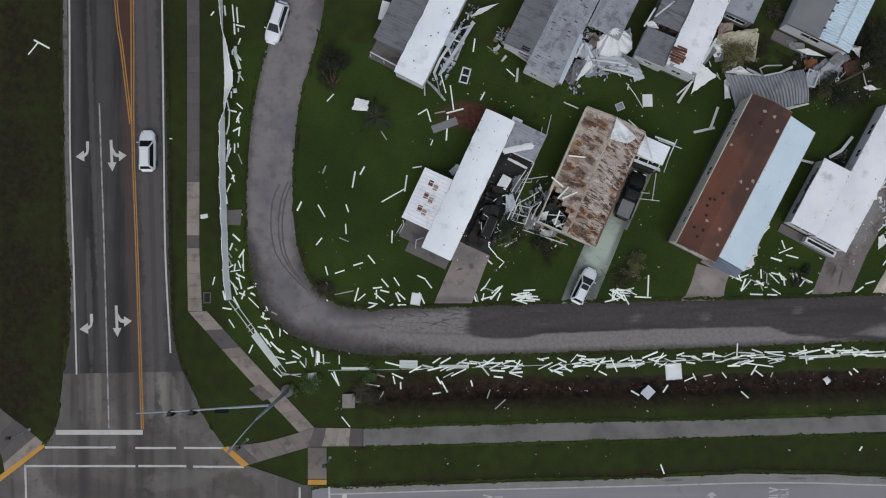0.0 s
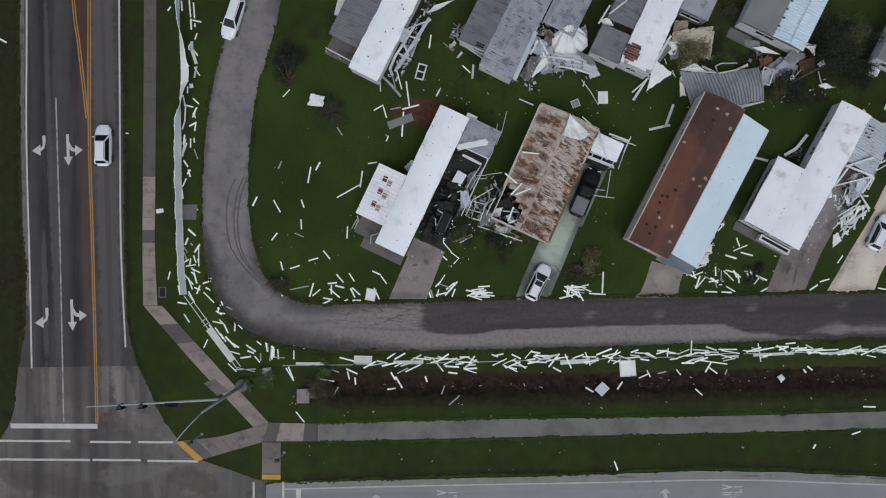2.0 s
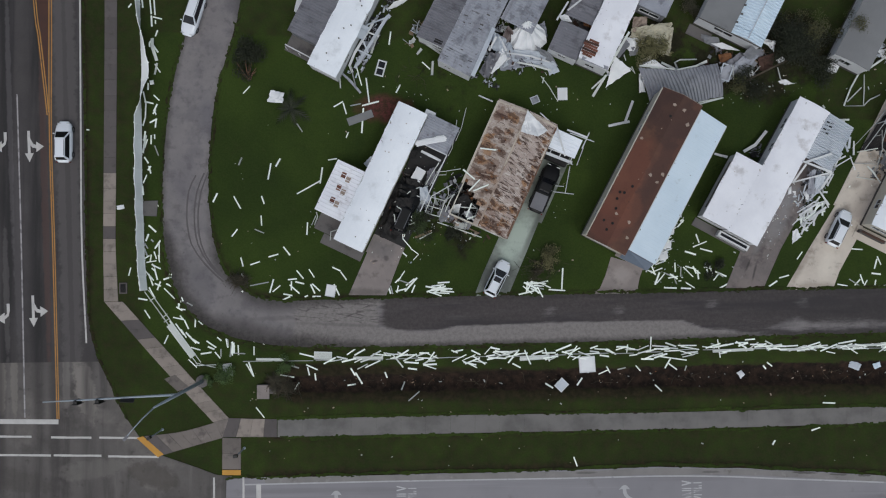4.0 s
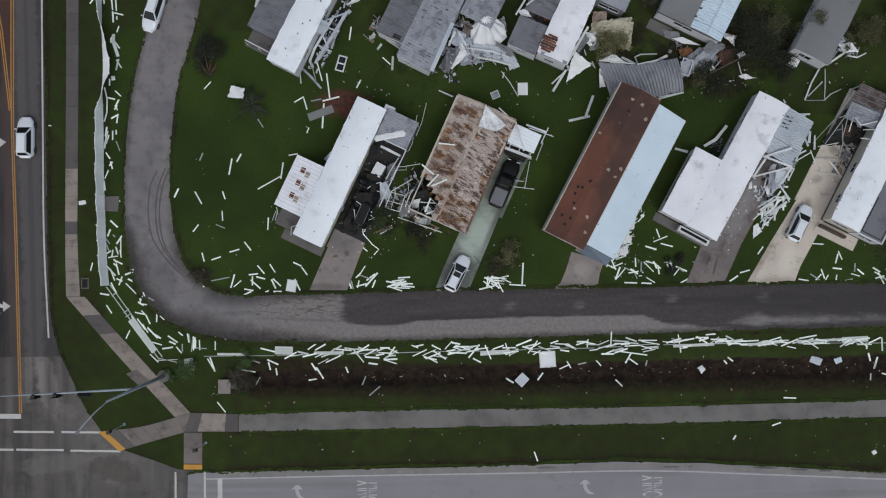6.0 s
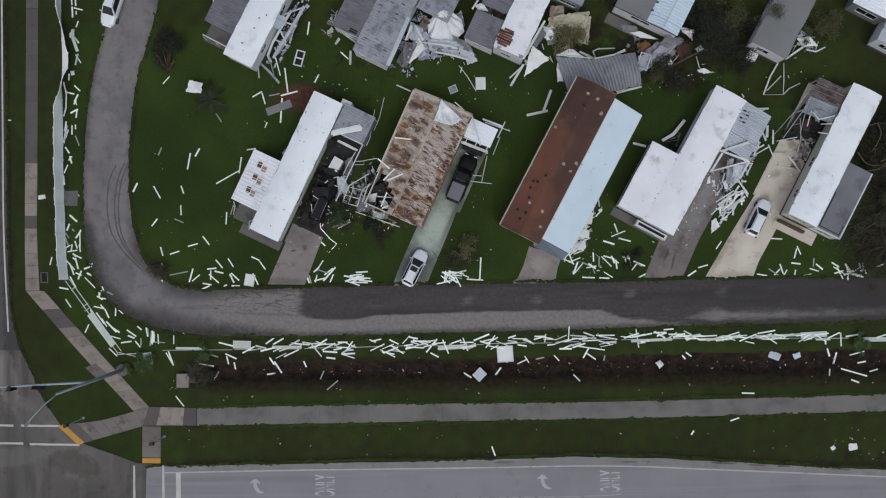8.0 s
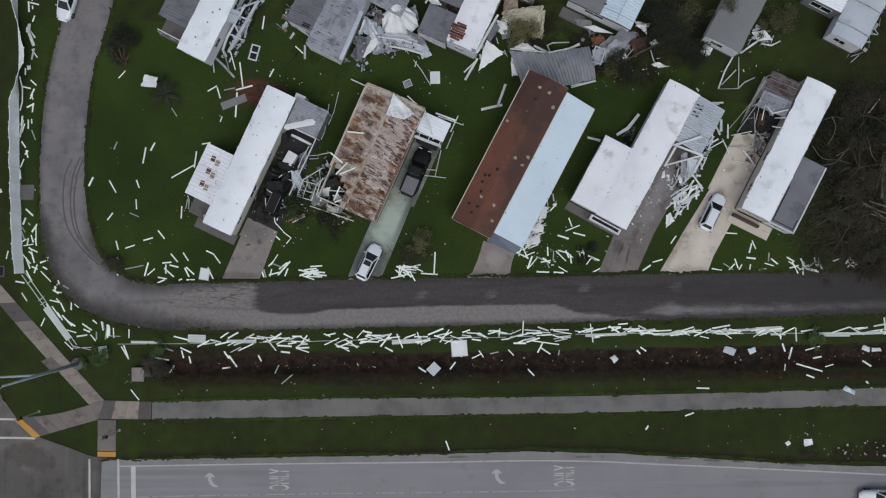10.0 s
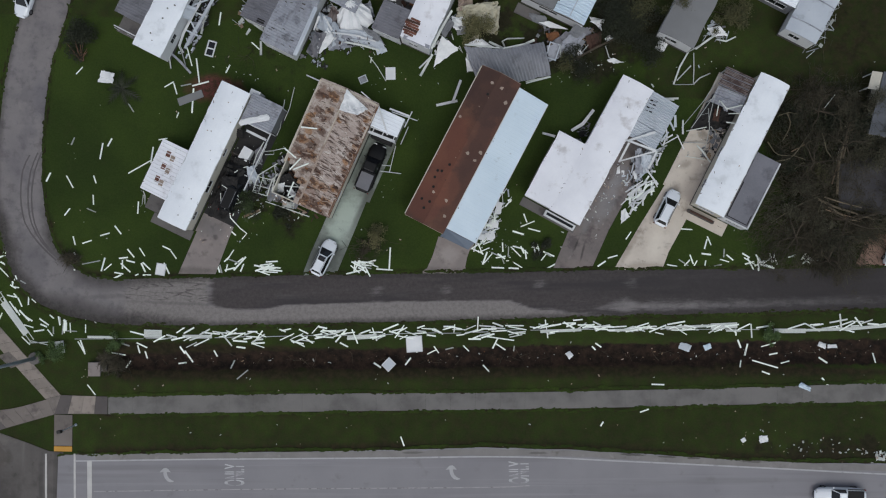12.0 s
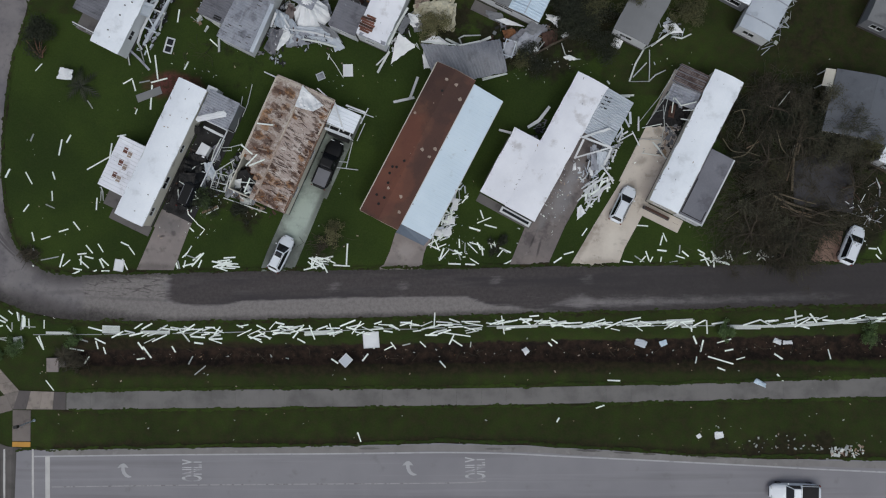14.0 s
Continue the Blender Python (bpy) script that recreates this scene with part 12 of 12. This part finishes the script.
for xx, yy, r, n in ((82.12, 16.07, 2.4, 900), (85.04, 13.73, 2.4, 900), (87.22, 11.77, 2.2, 800), (84.05, 11.74, 2.0, 500), (81.56, 10.66, 1.8, 500), (79.38, 14.44, 2.0, 600), (74.99, 5.85, 1.8, 400), (73.42, 2.76, 2.2, 500), (77.48, 1.21, 2.2, 500)):
    bush(xx, yy, r, 5.2 if n >= 800 else 2.4, "leaf_grey", int(n + r * 10 + xx), "grey-olive storm-withered shrub under bare branches", n, 11)
BRUSH = [M["twig"], M["bark"], M["leaf_brown"], M["leaf_dark"]]
brush(74.81, 11.26, 4.5, 6.0, 806, 301, BRUSH, "tangle of storm-torn brown branches", 70)
brush(76.66, 5.91, 3.6, 6.0, 930, 302, BRUSH, "tangle of storm-torn brown branches", 20)
brush(75.50, 0.46, 6.0, 4.0, 930, 303, BRUSH, "brown twigs and branches heaped on the lawn", 10)
brush(82.12, 1.37, 5.5, 3.6, 744, 304, BRUSH, "brown twigs and branches heaped on the lawn", -15, 30)
brush(82.40, 13.52, 5.0, 4.5, 682, 305, BRUSH, "tangle of storm-torn brown branches", 40)
brush(76.97, 16.74, 5.0, 3.0, 496, 306, BRUSH, "tangle of storm-torn brown branches", 30)
brush(87.43, 11.64, 2.6, 2.6, 372, 307, BRUSH, "tangle of storm-torn brown branches", 80)
brush(78.61, -2.94, 3.5, 1.6, 310, 308, BRUSH, "brown brush spilling over the road's edge", 60)
brush(-12.65, -5.30, 1.6, 1.0, 160, 309, BRUSH, "small heap of twigs at the lawn's corner", 30)
brush(23.68, -3.0, 2.4, 2.0, 120, 310, BRUSH, "brown twigs mixed with fence boards", 30)
brush(7.53, 19.82, 4.0, 2.4, 30, 311, BRUSH, "thin twigs strewn over the lawn", 0, 80, 0.3)
brush(-6.84, -18.13, 2.0, 1.2, 260, 312, BRUSH, "brown brush at the culvert", 0, 60, 0.5)
for k in range(7):
    bx = 2 + 13 * k
    brush(bx, (ditch_top(bx) + ditch_foot(bx)) / 2 , 9.0, 0.7, 12, 320 + k, BRUSH, "dead leaves and twigs in the muddy ditch", 4, 50, 0.15).location.z = -0.6
beam(77.85, 16.29, 0.8, 2.2, 52, M["vinyl_soft"], 0.08, 0.06, 6, "thin white pole caught in the branches", "thin_pole", "pole")
for xx, yy, ln, a in ((80.08, 2.98, 4.5, -14), (81.43, 2.35, 3.6, -10), (78.92, 8.01, 3.0, 75), (74.82, 10.92, 2.6, 30)):
    beam(xx, yy, 0.5, ln, a, M["timber"], 0.12, 0.1, 3, "pale split branch lying in the brush", "split_branch", "branch")


def bough(points, r, label="long bare bough twisting out of the brush", mat="bough"):
    bm = bmesh.new()
    pts = curve_through(points, 0.4)
    tube(bm, pts, [r * (1 - 0.6 * k / len(pts)) for k in range(len(pts))], 6)
    return tagged(finish("bough", bm, M[mat]), label, "branch", "fallen boughs")


for pts, r in (([(72.65, 14.71, 1.5), (72.96, 13.56, 1.8), (72.93, 12.63, 1.4), (72.61, 11.47, 0.6)], 0.07), ([(76.94, 12.49, 1.2), (77.16, 11.30, 1.5), (77.53, 10.47, 1.2), (78.63, 9.60, 0.4)], 0.08), ([(71.89, 9.06, 0.8), (73.37, 9.45, 1.2), (74.55, 11.01, 1.4), (75.58, 12.48, 1)], 0.08), ([(70.89, 11.36, 0.6), (71.90, 9.88, 1), (73.80, 9.69, 1.2), (75.29, 9.34, 0.8)], 0.07), ([(71.97, 14.45, 1), (72.90, 14.73, 1.4), (74.16, 14.62, 1)], 0.05),):
    bough(pts, r)
for pts, r in (([(79.24, 9.07, 0.3), (79.39, 10.60, 0.6), (79.80, 12.15, 0.8), (80.73, 13.10, 0.6)], 0.09), ([(73.95, 8.00, 0.4), (75.08, 9.00, 0.8), (75.77, 8.27, 0.5)], 0.06), ([(80.91, 11.51, 0.8), (81.46, 11.94, 1), (83.39, 12.17, 0.6)], 0.05), ([(77.45, 14.49, 1), (77.06, 15.41, 0.8), (76.34, 15.91, 0.4)], 0.04),):
    bough(pts, r)
for cs, sd in (([(79.97, 14.84, 0.7), (81.30, 14.30, 0.8), (80.77, 13.45, 0.5), (79.68, 12.44, 0.3)], 621), ([(79.45, 11.30, 0.4), (79.90, 11.73, 0.6), (79.66, 9.76, 0.3), (79.11, 9.21, 0.1)], 622)):
    sheet_patch("torn_cloth", cs, M["tarp_beige"], sd, 0.3, "beige torn cloth caught in the branches", "cloth", 5)


def leafy_sprays(x, y, sx, sy, n, seed, mats, label, centre=None, flow=0.0, spread=30, high=1.2, leaf=0.11):
    """Torn leafy twigs lying over one another; they point away from a fallen trunk where one is given."""
    rnd = random.Random(seed)
    bm = bmesh.new()
    for _ in range(n):
        u, v = rnd.gauss(0, 0.42), rnd.gauss(0, 0.42)
        px, py = u * sx, v * sy
        a = flow if centre is None else math.degrees(math.atan2(y + py - centre[1], x + px - centre[0]))
        a = radians(a + rnd.gauss(0, spread))
        ln = rnd.uniform(0.6, 1.5)
        z = rnd.uniform(0.05, high * max(0.15, 1 - 0.7 * math.hypot(u, v)))
        d = Vector((math.cos(a), math.sin(a), rnd.gauss(0, 0.1)))
        o = Vector((px, py, z))
        mi = rnd.randrange(len(mats))
        tube(bm, [o, o + d * ln], [0.018, 0.006], 3, mi)
        for k in range(8):
            b = a + rnd.choice((-1, 1)) * rnd.uniform(0.2, 0.8)
            p = o + d * ln * (0.15 + 0.85 * k / 7)
            s = leaf * rnd.uniform(0.6, 1.4)
            e = Vector((math.cos(b), math.sin(b), rnd.gauss(0, 0.3))) * s
            w = Vector((-math.sin(b), math.cos(b), rnd.gauss(0, 0.4))) * s * 0.22
            q = [p, p + e * 0.5 + w, p + e, p + e * 0.5 - w]
            bm.faces.new([bm.verts.new((c.x, c.y, max(0.02, c.z))) for c in q]).material_index = mi
    ob = finish("leafy_brush", bm, mats)
    ob.matrix_world = pose(x, y, 0, 0, 0, 0)
    return tagged(ob, label, "brush", kind="stuff")


SPRAY = [M["leaf_grey"], M["leaf_dark"], M["leaf_dark"], M["leaf_dark"], M["twig"]]
FAN = [M["leaf_grey"], M["leaf_olive"], M["leaf_brown"], M["twig"], M["leaf_grey"]]
# mostly dark leaves: the shade amid the brush is put into their colour
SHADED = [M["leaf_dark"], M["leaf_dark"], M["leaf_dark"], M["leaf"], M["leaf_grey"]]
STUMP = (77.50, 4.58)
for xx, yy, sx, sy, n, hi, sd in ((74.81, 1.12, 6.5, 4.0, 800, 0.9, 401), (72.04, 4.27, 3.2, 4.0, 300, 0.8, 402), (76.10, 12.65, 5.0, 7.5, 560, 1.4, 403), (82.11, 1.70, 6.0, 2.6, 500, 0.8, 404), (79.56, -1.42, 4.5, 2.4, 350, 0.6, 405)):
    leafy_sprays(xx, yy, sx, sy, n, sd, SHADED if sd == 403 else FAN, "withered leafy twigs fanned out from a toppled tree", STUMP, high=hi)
for xx, yy, sx, sy, n, hi, fl, sd in ((81.78, 12.15, 6.5, 4.2, 1000, 2.4, 60, 411), (84.60, 12.70, 5.0, 3.0, 1700, 5.2, -10, 412), (87.45, 10.84, 4.4, 3.4, 520, 2.4, 5, 413), (80.34, 15.48, 4.0, 4.0, 420, 1.6, 70, 414)):
    leafy_sprays(xx, yy, sx, sy, n, sd, SPRAY, "grey-green leafy branches torn down around the grey house", None, fl, 45, hi)
bough([(79.29, 5.42, 0.4), (79.13, 8.58, 0.9), (79.42, 11.34, 1.4), (80.11, 14.43, 1.7)], 0.16, "pale bare trunk lying through the brush", "bough_pale")
bough([(79.5, 9.6, 0.9), (79.9, 12.0, 1.3), (80.9, 14.2, 1.2)], 0.2, "split pale trunk stripped of its bark", "bough_pale")
bough([(77.00, 4.77, 0.5), (78.97, 3.88, 0.7), (81.15, 3.26, 0.7), (83.74, 2.48, 0.5)], 0.16, "split pale bough beside the dark slab", "bough_pale")
bough([(78.2, 3.9, 0.7), (80.2, 2.7, 0.8), (82.3, 2.2, 0.5)], 0.12, "split pale bough beside the dark slab", "bough_pale")
bough([(77.6, 5.0, 0.9), (79.6, 4.4, 1.0), (82.0, 3.9, 0.8)], 0.1, "split pale bough beside the dark slab", "bough_pale")
bough([(77.10, 5.08, 0.6), (74.28, 3.72, 0.8), (71.64, 1.75, 0.5)], 0.07)
bough([(77.44, 4.47, 0.6), (76.32, 0.65, 0.6), (77.11, -2.16, 0.4)], 0.07)
bush(8.65, 2.30, 2.0, 1.5, "leaf", 261, "green shrub between the wrecked carport and drive", 1100, 12)


def chips(x, y, rz, sx, sy, n, seed, label, z=0.0, mats=None):
    """Small scraps of vinyl, foil and board strewn flat."""
    rnd = random.Random(seed)
    bm = bmesh.new()
    mats = mats or [M["vinyl"], M["vinyl_soft"], M["vinyl_grey"], M["sheet_light"], M["deck_tan"]]
    for _ in range(n):
        s = rnd.choice((0.04, 0.05, 0.06, 0.08, 0.12))
        box(bm, s, s * rnd.uniform(0.6, 3.0), 0.02, rnd.uniform(-0.5, 0.5) * sx, rnd.gauss(0, 0.32) * sy, z + 0.01, rnd.gauss(0, 8), rnd.gauss(0, 8), rnd.uniform(0, 360), rnd.randrange(len(mats)))
    ob = finish("scraps", bm, mats)
    ob.matrix_world = pose(x, y, 0, 0, 0, rz)
    return tagged(ob, label, "debris", kind="stuff")


for hm, lx, ly, sx, sy, n, z, sd in ((home1, 3.9, -1.6, 3.8, 9.0, 150, 0.07, 431), (home1, 7.2, -1.0, 4.0, 9.0, 60, 0.0, 432), (home1, -4.4, -8.5, 4.5, 3.0, 10, 0.0, 433), (home2, -3.0, -8.2, 8.0, 2.4, 24, 0.0, 434), (home2, 8.2, 2.0, 2.0, 9.0, 8, 0.0, 435), (home1, -1.0, 10.5, 9.0, 2.5, 12, 0.0, 436)):
    hx, hy = spot(hm, lx, ly)
    chips(hx, hy, -23, sx, sy, n, sd, "small white scraps strewn round the wrecked home", z)
rubble(86.9, -25.2, 4, 3.6, 1.1, 46, [M["deck_tan"], M["vinyl_grey"], M["timber"], M["vinyl_soft"], M["felt"]], 471, "small tan and white debris washed up at the road's edge", 0.3, 0.45, 0.9, None, (0.06, 0.2))
for kx, ky, sd in ((74.6, -25.4, 472), (78.9, -25.1, 473), (83.6, -24.9, 474)):
    chips(kx, ky, 2, 4.0, 1.0, 6, sd, "white scraps along the wide road's muddy edge")
for cx in range(-4, 96, 10):
    chips(cx + 5, (ditch_top(cx + 5) + ditch_foot(cx + 5)) / 2, 3.4, 10.0, 2.6, 16, 460 + cx, "small pale and rusty scraps in the muddy ditch", -0.72, [M["vinyl_grey"], M["deck_tan"], M["insulation"], M["timber"], M["vinyl_soft"]])
for xx, yy, rz, sx, sy, n, sd in ((51.49, 4.41, -26, 4.0, 9.0, 110, 441), (53.29, 11.28, -26, 5.0, 5.0, 70, 442), (63.72, 12.28, -26, 3.0, 8.0, 50, 443), (39.09, -1.47, -26, 5.0, 5.0, 50, 444), (35.92, 18.35, 5, 26.0, 3.0, 26, 445), (56.05, 19.54, 0, 22.0, 3.0, 26, 446), (49.25, 20.04, 0, 10.0, 3.0, 30, 447), (67.91, 7.66, -26, 1.5, 8.0, 16, 448), (87.68, 3.57, 0, 5.0, 4.0, 60, 449)):
    chips(xx, yy, rz, sx, sy, n, sd, "small white scraps strewn over the grass between homes", 0.06 if sd in (441, 443) else 0.0)
